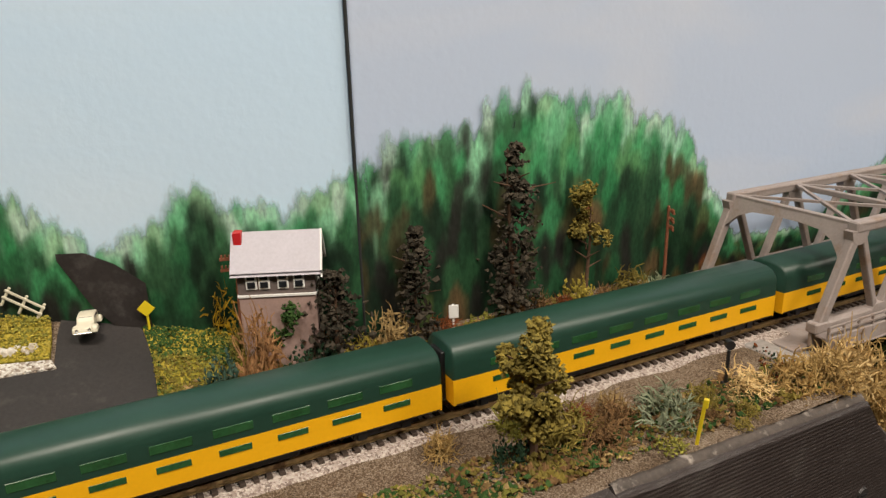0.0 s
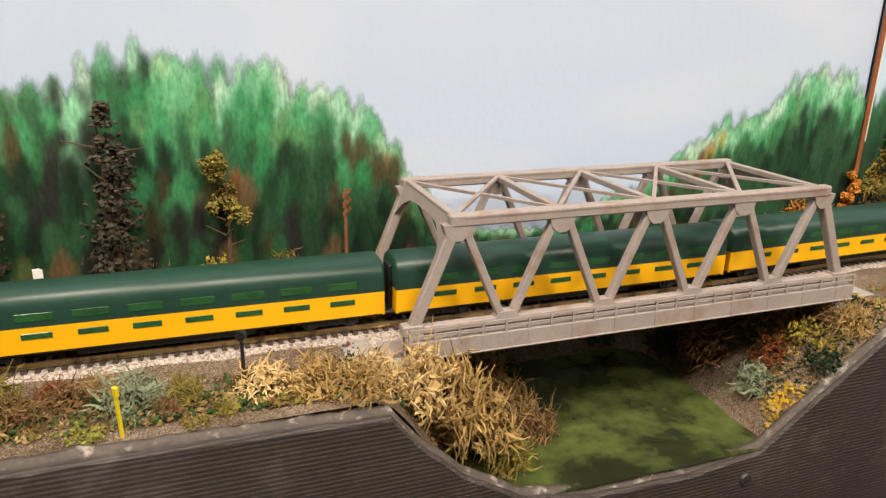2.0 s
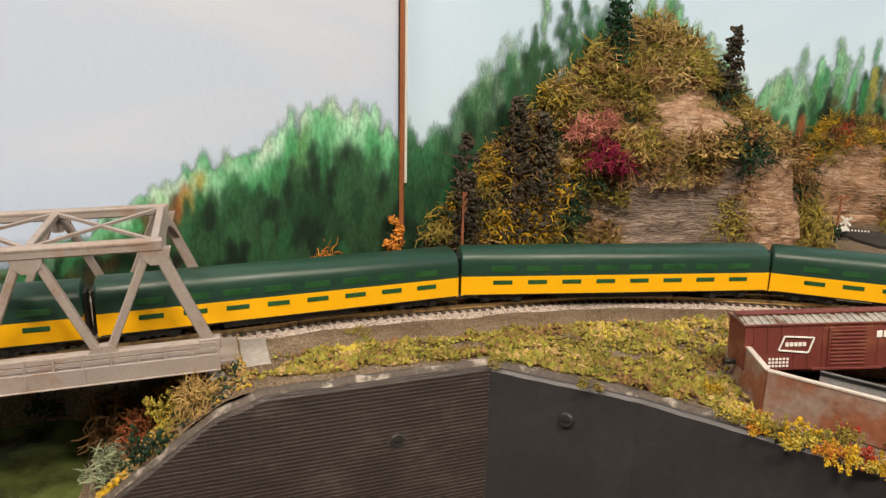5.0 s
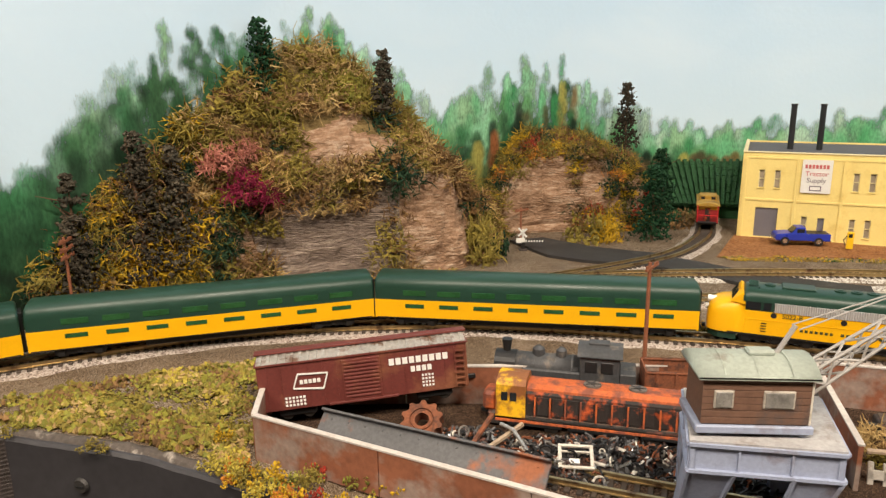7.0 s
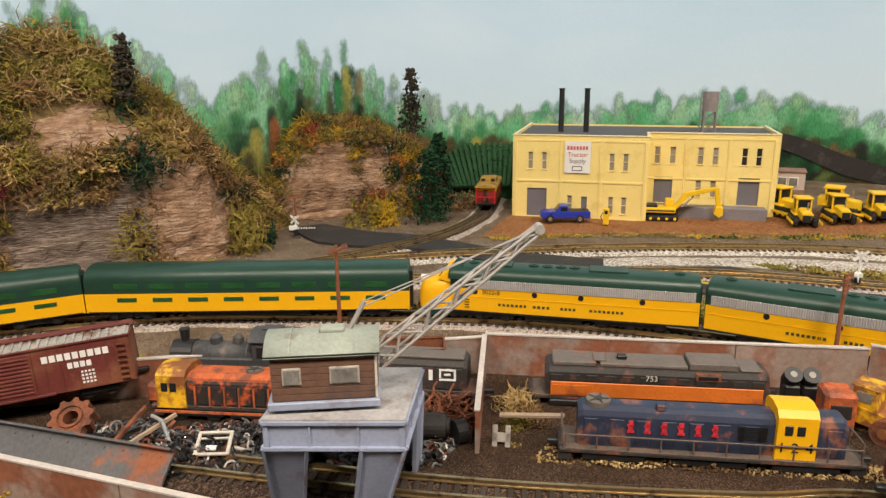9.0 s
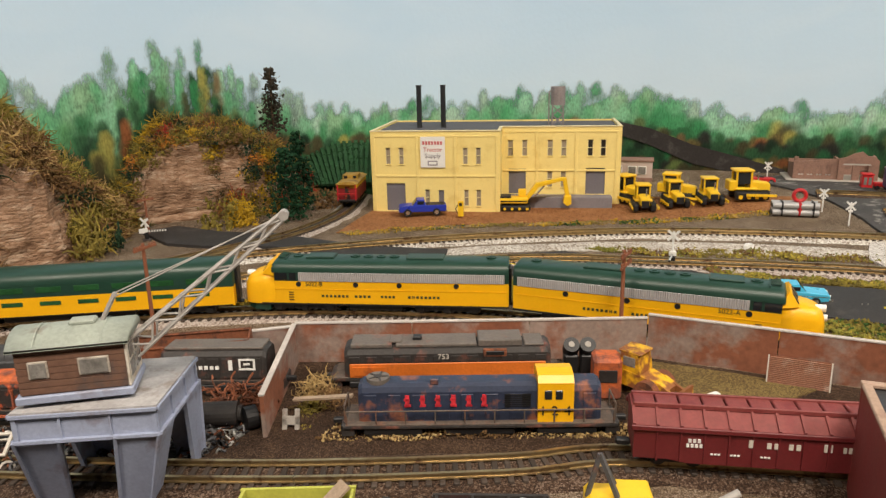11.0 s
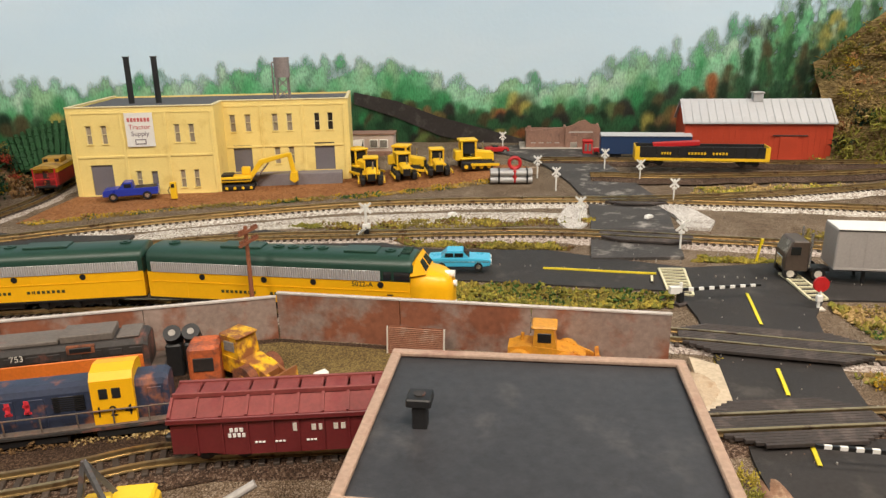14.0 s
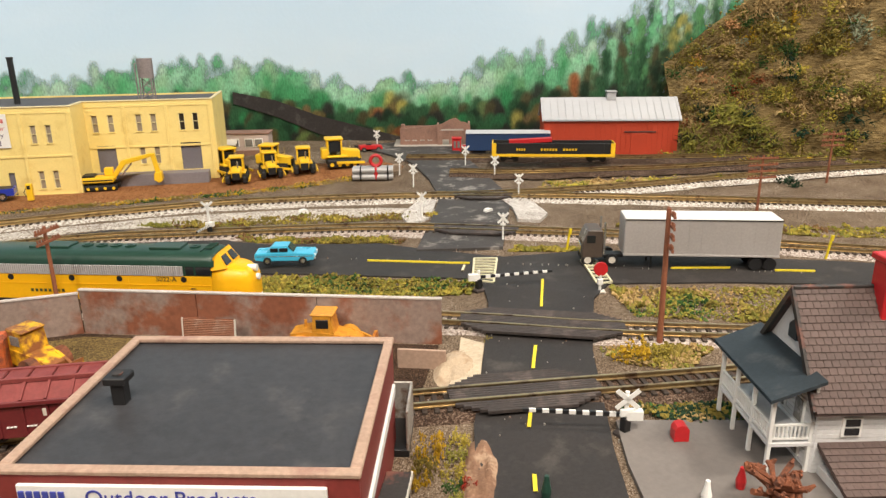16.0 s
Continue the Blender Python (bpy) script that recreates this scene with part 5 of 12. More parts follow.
# ---- factory ----
FYEL = mat("pale yellow painted brick plastic", (0.84, 0.67, 0.24), 0.6, var=0.06, s1=40, s2=900, bump=0.25, bs=900, col2=(0.76, 0.58, 0.19), amt2=0.3, s3=50)
FROOF = mat("dark grey tar roof", (0.085, 0.085, 0.09), 0.8, var=0.15, s1=40, bump=0.2)
FDOOR = mat("grey-violet door paint", (0.16, 0.15, 0.17), 0.55, var=0.1)
FWIN = mat("curtained window backing", (0.32, 0.27, 0.20), 0.6, var=0.2)
FWIND = mat("dark empty window", (0.03, 0.026, 0.022), 0.3)
CREAM = mat("cream window frame", (0.75, 0.66, 0.38), 0.5)
FM = Matrix.Translation((0.257, 0.543, 0.0)) @ Matrix.Rotation(radians(-25), 4, "Z")
fac = thing("factory", "pale yellow two-storey factory with a flat grey roof", "building", FM)
FH = 0.0665


def holed(bm, x0, x1, z0, z1, holes, y, depth):
    """A wall sheet in the x-z plane with rectangular holes, of the given depth."""
    xs = sorted({x0, x1, *[h[0] for h in holes], *[h[1] for h in holes]})
    zs = sorted({z0, z1, *[h[2] for h in holes], *[h[3] for h in holes]})
    for a, b in zip(xs, xs[1:]):
        for c, d in zip(zs, zs[1:]):
            if not any(h[0] - 1e-6 <= a and b <= h[1] + 1e-6 and h[2] - 1e-6 <= c and d <= h[3] + 1e-6 for h in holes):
                box(bm, a, b, y, y + depth, c, d)
    bmesh.ops.remove_doubles(bm, verts=bm.verts, dist=1e-6)
    return bm


def fac_window(parent, x0, x1, z0, z1, y, back):
    t, zm = 0.0005, (z0 + z1) / 2
    bm = bmesh.new()
    for a in ((x0, x0 + t, z0, z1), (x1 - t, x1, z0, z1), (x0, x1, z1 - t, z1), (x0, x1, zm - t / 2, zm + t / 2)):
        box(bm, a[0], a[1], y + 0.0007, y + 0.0014, a[2], a[3])
    w = part("window", bm, CREAM, parent)
    part("pane", bbox(x0, x1, y + 0.0016, y + 0.0022, z0, z1, 0), back, w)
    part("window_sill", bbox(x0 - 0.0006, x1 + 0.0006, y - 0.0007, y + 0.001, z0 - 0.0009, z0, 0.0001), FYEL, w)


left_w = [(u0, u0 + 0.0042, 0.040, 0.0535) for u0 in (0.0098, 0.0208, 0.0737, 0.0843)] + [(u0, u0 + 0.0042, 0.0055, 0.019) for u0 in (0.0419, 0.0742, 0.0844)]
ldoor, pdoor = (0.0095, 0.0255, 0.0, 0.0242), (0.0533, 0.0578, 0.0, 0.0185)
part("wall_west_front", holed(bmesh.new(), 0.0, 0.1015, 0.0, FH, left_w + [ldoor, pdoor], 0.0, 0.0025), FYEL, fac)
for i, h in enumerate(left_w):
    fac_window(fac, *h, 0.0, FWIN)
part("loading_door", bbox(ldoor[0], ldoor[1], 0.0012, 0.0022, 0.0, ldoor[3], 0), FDOOR, fac, "grey-violet roller door")
part("entrance_door", bbox(pdoor[0], pdoor[1], 0.0012, 0.0022, 0.0, pdoor[3], 0), FDOOR, fac)
W0, R0, R1_ = 0.0315, 0.1015, 0.2
right_w = [(R0 + 0.003 + u0, R0 + 0.003 + u0 + 0.0046, 0.0425, 0.056) for u0 in (0.0041, 0.016, 0.0373, 0.0486, 0.0704, 0.081)] + [(R0 + 0.003 + u0, R0 + 0.003 + u0 + 0.0046, 0.016, 0.030) for u0 in (0.0373, 0.0486)]
rd = [(R0 + 0.008, R0 + 0.0225, 0.010, 0.0315), (R0 + 0.0725, R0 + 0.0885, 0.010, 0.0322)]
part("wall_east_front", holed(bmesh.new(), R0 + 0.0025, R1_, 0.0, FH, right_w + rd, W0, 0.0025), FYEL, fac)
for i, h in enumerate(right_w):
    fac_window(fac, *h, W0, FWIND if i in (4, 5) else FWIN)
for d_ in rd:
    part("loading_door", bbox(d_[0], d_[1], W0 + 0.0012, W0 + 0.0022, d_[2], d_[3], 0), FDOOR, fac, "grey-violet roller door")
part("wall_return", bbox(R0, R0 + 0.0025, 0.0, W0 + 0.0025, 0, FH, 0), FYEL, fac)
part("wall_west_end", bbox(-0.0025, 0.0, 0.0, 0.10, 0, FH, 0), FYEL, fac)
part("wall_east_end", bbox(R1_, R1_ + 0.0025, W0, 0.10, 0, FH, 0), FYEL, fac)
part("wall_back", bbox(-0.0025, R1_ + 0.0025, 0.10, 0.1025, 0, FH, 0), FYEL, fac)
part("roof", prism([(0.0, 0.0025), (R0 + 0.0001, 0.0025), (R0 + 0.0025, W0 + 0.0025), (R1_, W0 + 0.0025), (R1_, 0.10), (0.0, 0.10)], FH - 0.003, FH - 0.0012), FROOF, fac, "flat dark grey tar roof")
PAR = mat("pale cream parapet cap", (0.72, 0.62, 0.36), 0.6)
for b_ in ((-0.0028, R0 + 0.0028, -0.0006, 0.0026), (R0, R0 + 0.0028, 0.0026, W0 + 0.0026), (R0 + 0.0028, R1_ + 0.0028, W0 - 0.0006, W0 + 0.0026), (R1_, R1_ + 0.0028, W0 + 0.0026, 0.1025), (-0.0028, 0.0, 0.0026, 0.1025)):
    part("parapet_cap", bbox(*b_, FH, FH + 0.0009, 0.0002), PAR, fac)
for x0, x1, y in ((0.0, R0, 0.0), (R0 + 0.003, R1_, W0)):
    part("cornice", bbox(x0, x1, y - 0.0006, y, 0.0294, 0.0312, 0.0002), FYEL, fac)
    part("cornice", bbox(x0, x1, y - 0.0004, y, FH - 0.0045, FH - 0.0032, 0.0001), FYEL, fac)
    part("plinth", bbox(x0, x1, y - 0.0005, y, 0.0, 0.0014, 0.0001), FYEL, fac)
for x in (-0.0012, 0.0352, 0.0665, 0.1003):
    part("pilaster", bbox(x, x + 0.0024, -0.0007, 0.0, 0.0014, FH - 0.0045, 0.0002), FYEL, fac)
for x in (R0 + 0.0305, R0 + 0.063, R1_ - 0.002):
    part("pilaster", bbox(x, x + 0.0024, W0 - 0.0007, W0, 0.0014, FH - 0.0045, 0.0002), FYEL, fac)
PLAT = mat("grey-violet loading platform", (0.20, 0.185, 0.20), 0.7, var=0.12)
part("loading_platform", bbox(R0 + 0.004, R0 + 0.094, W0 - 0.013, W0 - 0.0008, 0.0, 0.0098, 0.0005), PLAT, fac)
STACK = mat("black smoke stack", (0.015, 0.016, 0.018), 0.5)
for x, y in ((0.031, 0.046), (0.052, 0.046)):
    bm = tubed((x, y, FH - 0.0014), (x, y, 0.1010), 0.0023, 0.0022, 16)
    tube(bm, (x, y, 0.1002), (x, y, 0.1014), 0.0026, 0.0026, 16)
    part("smoke_stack", bm, STACK, fac, "tall black smoke stack")
TANK = mat("weathered grey wood tank", (0.24, 0.21, 0.21), 0.8, var=0.2, s1=200, bump=0.4)
tw = part("roof_tank", tubed((0.15, 0.052, 0.083), (0.15, 0.052, 0.0985), 0.0062, 0.0062, 18), TANK, fac, "grey wooden water tank on the roof")
for sx in (-1, 1):
    for sy in (-1, 1):
        part("leg", beamed((0.15 + sx * 0.0048, 0.052 + sy * 0.0048, FH - 0.0012), (0.15 + sx * 0.0044, 0.052 + sy * 0.0044, 0.083), 0.0009, 0.0009), TANK, tw)
for s in (-1, 1):
    for a in (0, 1):
        za, zb_ = 0.0665 + a * 0.008, 0.0745 + a * 0.008
        for e in (-1, 1):
            part("brace", beamed((0.15 - e * 0.0046, 0.052 + s * 0.0047, za), (0.15 + e * 0.0046, 0.052 + s * 0.0047, zb_), 0.0006, 0.0006), TANK, tw)
part("pipe", tubed((0.1425, 0.050, FH - 0.0012), (0.1425, 0.050, 0.0945), 0.0006), TANK, tw)
part("pipe", tubed((0.1425, 0.050, 0.0945), (0.147, 0.051, 0.0955), 0.0006), TANK, tw)
sg = thing("wall_sign", "white paper sign with red and grey letters on the factory wall", "sign", FM @ Matrix.Translation((0.0493, -0.0009, 0.050)))
part("board", bbox(-0.0101, 0.0101, -0.0003, 0.0001, -0.0125, 0.0125, 0), WHITE, sg)
SRED = mat("faded red print", (0.55, 0.13, 0.13), 0.6)
SDRK = mat("dark grey print", (0.16, 0.13, 0.16), 0.6)
bm = bmesh.new()
for i in range(7):
    box(bm, -0.0083 + i * 0.0024, -0.0083 + i * 0.0024 + 0.0017, -0.0005, -0.0002, 0.0060, 0.0088)
part("print_bar", bm, SRED, sg)
words("Tractor", 0.0050, SRED, sg, facing(0, -0.0004, 0.0020), "lettering")
words("Supply", 0.0050, SDRK, sg, facing(0, -0.0004, -0.0030), "lettering")
bm = bmesh.new()
box(bm, -0.0042, 0.0038, -0.0005, -0.0002, -0.0108, -0.0070)
part("emblem", bm, SDRK, sg)
bm = bmesh.new()
box(bm, -0.0035, 0.0031, -0.0006, -0.0004, -0.0101, -0.0077)
part("emblem_field", bm, WHITE, sg)

# ---- scrapyard walls ----
FENCE = mat("rust-streaked grey sheet wall", (0.29, 0.215, 0.18), 0.65, var=0.28, s1=30, s2=400, col2=(0.235, 0.085, 0.045), amt2=0.72, s3=38, bump=0.2)
FCAP = mat("pale worn wall edge", (0.52, 0.47, 0.43), 0.7, var=0.2, s1=90)


def yard_wall(p0, p1, h, label, taper=None, low=0.0):
    a, b = Vector((*p0, 0)), Vector((*p1, 0))
    l_ = (b - a).length
    ang = math.atan2((b - a).y, (b - a).x)
    t_ = thing("scrapyard_wall", label, "wall", Matrix.Translation(a) @ Matrix.Rotation(ang, 4, "Z"), "scrapyard walls")
    h1 = taper if taper is not None else h
    n_ = max(1, round(l_ / 0.055))
    for i in range(n_):
        x0, x1 = l_ * i / n_ + 0.0002, l_ * (i + 1) / n_ - 0.0002
        bm = outline([(x0, low), (x1, low), (x1, h + (h1 - h) * (x1 / l_) + 0.0003 * noise.noise(Vector((x1 * 300, a.x * 9, 1)))), (x0, h + (h1 - h) * (x0 / l_))], -0.0007, 0.0007)
        part("panel", bm, FENCE, t_)
    bm = outline([(0, h), (l_, h1), (l_, h1 + 0.0006), (0, h + 0.0006)], -0.0010, 0.0010)
    part("top_edge", bm, FCAP, t_)
    return t_


yard_wall((0.162, 0.2545), (0.3035, 0.2095), 0.0175, "rust-streaked grey wall along the scrapyard")
yard_wall((0.3040, 0.2095), (0.4175, 0.1115), 0.0190, "grey wall with rust stains beside the track")
yard_wall((0.1615, 0.2535), (0.1445, 0.1935), 0.0175, "rust-streaked wall dividing the scrapyard", taper=0.0160)
yard_wall((-0.052, 0.2625), (0.1615, 0.2550), 0.0160, "rusty wall behind the scrap heap")
yard_wall((-0.0525, 0.2615), (-0.0490, 0.2205), 0.0165, "grey weathered wall end of the scrapyard")
yard_wall((-0.0490, 0.2203), (0.128, 0.1245), 0.0165, "low grey wall in front of the scrap heap")
YDIRT = speckled("dark scrapyard soil", [(0.010, 0.0055, 0.0035), (0.032, 0.016, 0.009), (0.060, 0.032, 0.017), (0.15, 0.095, 0.06)], 2100, bump=0.8, bd=0.0005)
sheet("ground_scrapyard", [(-0.050, 0.2605), (0.05, 0.258), (0.161, 0.2535), (0.302, 0.2085), (0.415, 0.1105), (0.39, 0.085), (0.30, 0.115), (0.20, 0.14), (0.10, 0.14), (0.0, 0.192), (-0.047, 0.2195)], 0.0004, YDIRT, "dark brown littered soil of the scrapyard", "ground")
YTURF = speckled("yellow fine turf", [(0.055, 0.035, 0.014), (0.15, 0.10, 0.038), (0.27, 0.20, 0.07)], 1600, bump=0.8, bd=0.0005)
sheet("turf_scrapyard", [(0.265, 0.213), (0.302, 0.2035), (0.35, 0.161), (0.335, 0.158), (0.30, 0.168), (0.275, 0.185)], 0.0009, YTURF, "sparse yellow turf inside the scrapyard wall", "grass")

# ---- vegetation ----
COLS = {
    "tan": ((0.42, 0.30, 0.13), (0.26, 0.17, 0.07)), "wheat": ((0.52, 0.36, 0.14), (0.34, 0.21, 0.07)), "straw": ((0.62, 0.46, 0.22), (0.45, 0.30, 0.12)),
    "gold": ((0.55, 0.34, 0.02), (0.34, 0.22, 0.03)), "yellow": ((0.45, 0.36, 0.06), (0.28, 0.23, 0.045)), "lime": ((0.27, 0.25, 0.045), (0.15, 0.15, 0.035)),
    "olive": ((0.27, 0.21, 0.045), (0.13, 0.105, 0.028)), "green": ((0.06, 0.12, 0.03), (0.03, 0.07, 0.02)), "dkgreen": ((0.028, 0.06, 0.03), (0.012, 0.03, 0.018)),
    "teal": ((0.06, 0.11, 0.08), (0.03, 0.06, 0.045)), "sage": ((0.30, 0.33, 0.22), (0.18, 0.22, 0.13)), "brown": ((0.25, 0.145, 0.062), (0.115, 0.065, 0.03)),
    "rust": ((0.26, 0.075, 0.025), (0.14, 0.05, 0.02)), "orange": ((0.60, 0.24, 0.04), (0.38, 0.14, 0.03)), "peach": ((0.50, 0.28, 0.13), (0.33, 0.17, 0.07)),
    "magenta": ((0.25, 0.02, 0.055), (0.13, 0.015, 0.035)), "pink": ((0.50, 0.20, 0.15), (0.32, 0.12, 0.09)), "red": ((0.42, 0.05, 0.03), (0.22, 0.03, 0.02)),
    "conifer": ((0.085, 0.07, 0.05), (0.035, 0.032, 0.024)), "pine": ((0.02, 0.07, 0.03), (0.008, 0.03, 0.015)),
}
WORDS_OF = {"tan": "tan", "wheat": "wheat-coloured", "straw": "pale straw", "gold": "golden yellow", "yellow": "yellow", "lime": "yellow-green", "olive": "olive", "green": "green", "dkgreen": "dark green", "teal": "blue-green", "sage": "grey-green", "brown": "brown", "rust": "rust red", "orange": "orange", "peach": "peach brown", "magenta": "magenta", "pink": "pink", "red": "red", "conifer": "dark grey-brown", "pine": "deep green"}
VEG = {k: mat(k + " foliage", a, 0.9, var=0.35, s1=3, s2=40, col2=b, island=True, rnd=0.18, spec=0.15) for k, (a, b) in COLS.items()}
BARK = mat("brown twig bark", (0.10, 0.055, 0.03), 0.85, var=0.3)


def octa(V, F, c, r, rng, flat=1.0):
    b = len(V)
    for d in ((1, 0, 0), (-1, 0, 0), (0, 1, 0), (0, -1, 0), (0, 0, 1), (0, 0, -1)):
        k = r * rng.uniform(0.55, 1.25)
        j = 0.45 * r
        V.append((c[0] + d[0] * k + rng.uniform(-j, j), c[1] + d[1] * k + rng.uniform(-j, j), c[2] + (d[2] * k + rng.uniform(-j, j)) * flat))
    for f in ((0, 2, 4), (2, 1, 4), (1, 3, 4), (3, 0, 4), (2, 0, 5), (1, 2, 5), (3, 1, 5), (0, 3, 5)):
        F.append(tuple(b + i for i in f))


def strand(V, F, p, d, length, r, rng, seg=5):
    prev = None
    for i in range(seg + 1):
        k = r * (1 - 0.7 * i / seg)
        a = d.orthogonal().normalized()
        c = d.cross(a)
        b = len(V)
        for t in (0, 2.1, 4.2):
            V.append(tuple(p + a * math.cos(t) * k + c * math.sin(t) * k))
        if prev is not None:
            for j in range(3):
                F.append((prev + j, prev + (j + 1) % 3, b + (j + 1) % 3, b + j))
        prev = b
        d = (d + Vector((rng.uniform(-1, 1), rng.uniform(-1, 1), rng.uniform(-0.9, 0.6))) * 0.8).normalized()
        p = p + d * length / seg


def in_dome(rng, lo=0.0):
    while True:
        p = Vector((rng.uniform(-1, 1), rng.uniform(-1, 1), rng.uniform(0, 1)))
        if lo < p.length < 1:
            return p


def foliage_data(kind, seed, share=1.0, fat=1.0, seg=4):
    """A bush of unit radius standing on z = 0: 'L' wiry lichen, 'F' crumbly foam."""
    rng = random.Random(seed * 31 + len(kind))
    V, F = [], []
    if kind == "L":
        for i in range(int(290 * share)):
            p = in_dome(rng, 0.45) * 0.82
            d = (p * 0.6 + Vector((rng.uniform(-1, 1), rng.uniform(-1, 1), rng.uniform(-0.6, 0.8)))).normalized()
            strand(V, F, p, d, rng.uniform(0.30, 0.62), rng.uniform(0.020, 0.042) * fat, rng, seg)
        for i in range(int(60 * share)):
            octa(V, F, in_dome(rng) * 0.55, rng.uniform(0.07, 0.14) * fat, rng)
    else:
        lobes = [in_dome(rng, 0.35) * 0.72 for _ in range(9)]
        for i in range(int(330 * share)):
            l_ = rng.choice(lobes)
            q = Vector((rng.gauss(0, 1), rng.gauss(0, 1), rng.gauss(0, 1))).normalized() * rng.uniform(0.12, 0.36)
            c = l_ + q
            octa(V, F, (c.x, c.y, max(0.03, c.z)), rng.uniform(0.035, 0.085) * fat, rng)
    return V, F


def foliage_mesh(kind, colour, seed):
    V, F = foliage_data(kind, seed, 0.66, 0.98, 3)
    me = bpy.data.meshes.new("foliage")
    me.from_pydata([tuple(v) for v in V], [], F)
    me.materials.append(VEG[colour])
    return me


BUSHES = {}
veg_rng = random.Random(5)


def bush(x, y, r, colour, kind="L", z=None, h=None, where="on the model ground", group="bushes"):
    key = (kind, colour, veg_rng.randint(0, 1))
    if key not in BUSHES:
        BUSHES[key] = foliage_mesh(kind, colour, key[2] + 1)
    ob = new("bush", BUSHES[key])
    z = ground_z(x, y) if z is None else z
    h = r * veg_rng.uniform(0.8, 1.1) if h is None else h
    ob.matrix_world = Matrix.Translation((x, y, z - 0.0006)) @ Matrix.Rotation(veg_rng.uniform(0, 6.28), 4, "Z") @ Matrix.Diagonal((r, r * veg_rng.uniform(0.85, 1.15), h, 1))
    return tagged(ob, "%s %s bush %s" % (WORDS_OF[colour], "wiry lichen" if kind == "L" else "foam", where), "bush", group)


def trunk_mesh(h, r, rng, limbs=5, lean=0.05):
    V, F = [], []
    bm = bmesh.new()
    p, d = Vector((0, 0, -0.001)), Vector((rng.uniform(-lean, lean), rng.uniform(-lean, lean), 1)).normalized()
    n_ = 5
    for i in range(n_):
        q = p + d * (h / n_) + Vector((rng.uniform(-1, 1), rng.uniform(-1, 1), 0)) * h * 0.012
        tube(bm, p, q, r * (1 - 0.8 * i / n_), r * (1 - 0.8 * (i + 1) / n_), 7, caps=(i in (0, n_ - 1)))
        p = q
    for i in range(limbs):
        z = h * rng.uniform(0.3, 0.85)
        a = rng.uniform(0, 6.28)
        o = Vector((math.cos(a), math.sin(a), rng.uniform(0.2, 0.8))).normalized()
        tube(bm, (0, 0, z), Vector((0, 0, z)) + o * h * rng.uniform(0.1, 0.25), r * 0.4, r * 0.1, 5)
    return bm


def conifer(x, y, h, w, colour, label, z=None, seed=1, gaps=0.25, bare=0.12):
    rng = random.Random(seed)
    z = ground_z(x, y) if z is None else z
    t_ = thing("tree", label, "tree", Matrix.Translation((x, y, z)), "trees")
    part("trunk", trunk_mesh(h * 0.97, max(0.0011, h * 0.018), rng, 7, 0.02), BARK, t_)
    V, F = [], []
    n_ = int(h / 0.0035)
    for i in range(n_):
        k = bare + (1 - bare) * i / n_
        if rng.random() < gaps and 0.1 < k < 0.9:
            continue
        rad = w * (1 - k) ** 0.62 * rng.uniform(0.70, 1.15) + 0.0014
        for j in range(rng.randint(4, 6)):
            a = rng.uniform(0, 6.28)
            c = Vector((math.cos(a) * rad * 0.66, math.sin(a) * rad * 0.66, h * k))
            for _ in range(10):
                q = c + Vector((rng.gauss(0, 0.36), rng.gauss(0, 0.36), rng.gauss(0, 0.22))) * max(rad, 0.003)
                octa(V, F, q, rng.uniform(0.0007, 0.0016), rng)
    mesh_np("crown", V, F, VEG[colour], t_)
    return t_


def leafy(x, y, h, w, colour, label, z=None, seed=1, low=0.35, trunk_r=None, n=420):
    rng = random.Random(seed)
    z = ground_z(x, y) if z is None else z
    t_ = thing("tree", label, "tree", Matrix.Translation((x, y, z)), "trees")
    part("trunk", trunk_mesh(h * 0.8, trunk_r or h * 0.035, rng, 9, 0.06), BARK, t_)
    V, F = [], []
    lobes = []
    for i in range(13):
        a, k = rng.uniform(0, 6.28), rng.uniform(0, 1)
        zz = h * (low + (0.93 - low) * k)
        rr = w * (0.75 - 0.45 * abs(k - 0.4)) * rng.uniform(0.2, 0.9)
        lobes.append((Vector((math.cos(a) * rr, math.sin(a) * rr, zz)), w * rng.uniform(0.22, 0.4)))
    for i in range(int(n * 2.2)):
        c, s = rng.choice(lobes)
        q = Vector((rng.gauss(0, 1), rng.gauss(0, 1), rng.gauss(0, 0.8))).normalized() * s * rng.uniform(0.5, 1.0)
        octa(V, F, c + q, rng.uniform(0.0005, 0.0012), rng)
    mesh_np("crown", V, F, VEG[colour], t_)
    return t_


def inside(pts, x, y):
    c = False
    for (x0, y0), (x1, y1) in zip(pts, pts[1:] + pts[:1]):
        if (y0 > y) != (y1 > y) and x < (x1 - x0) * (y - y0) / (y1 - y0) + x0:
            c = not c
    return c


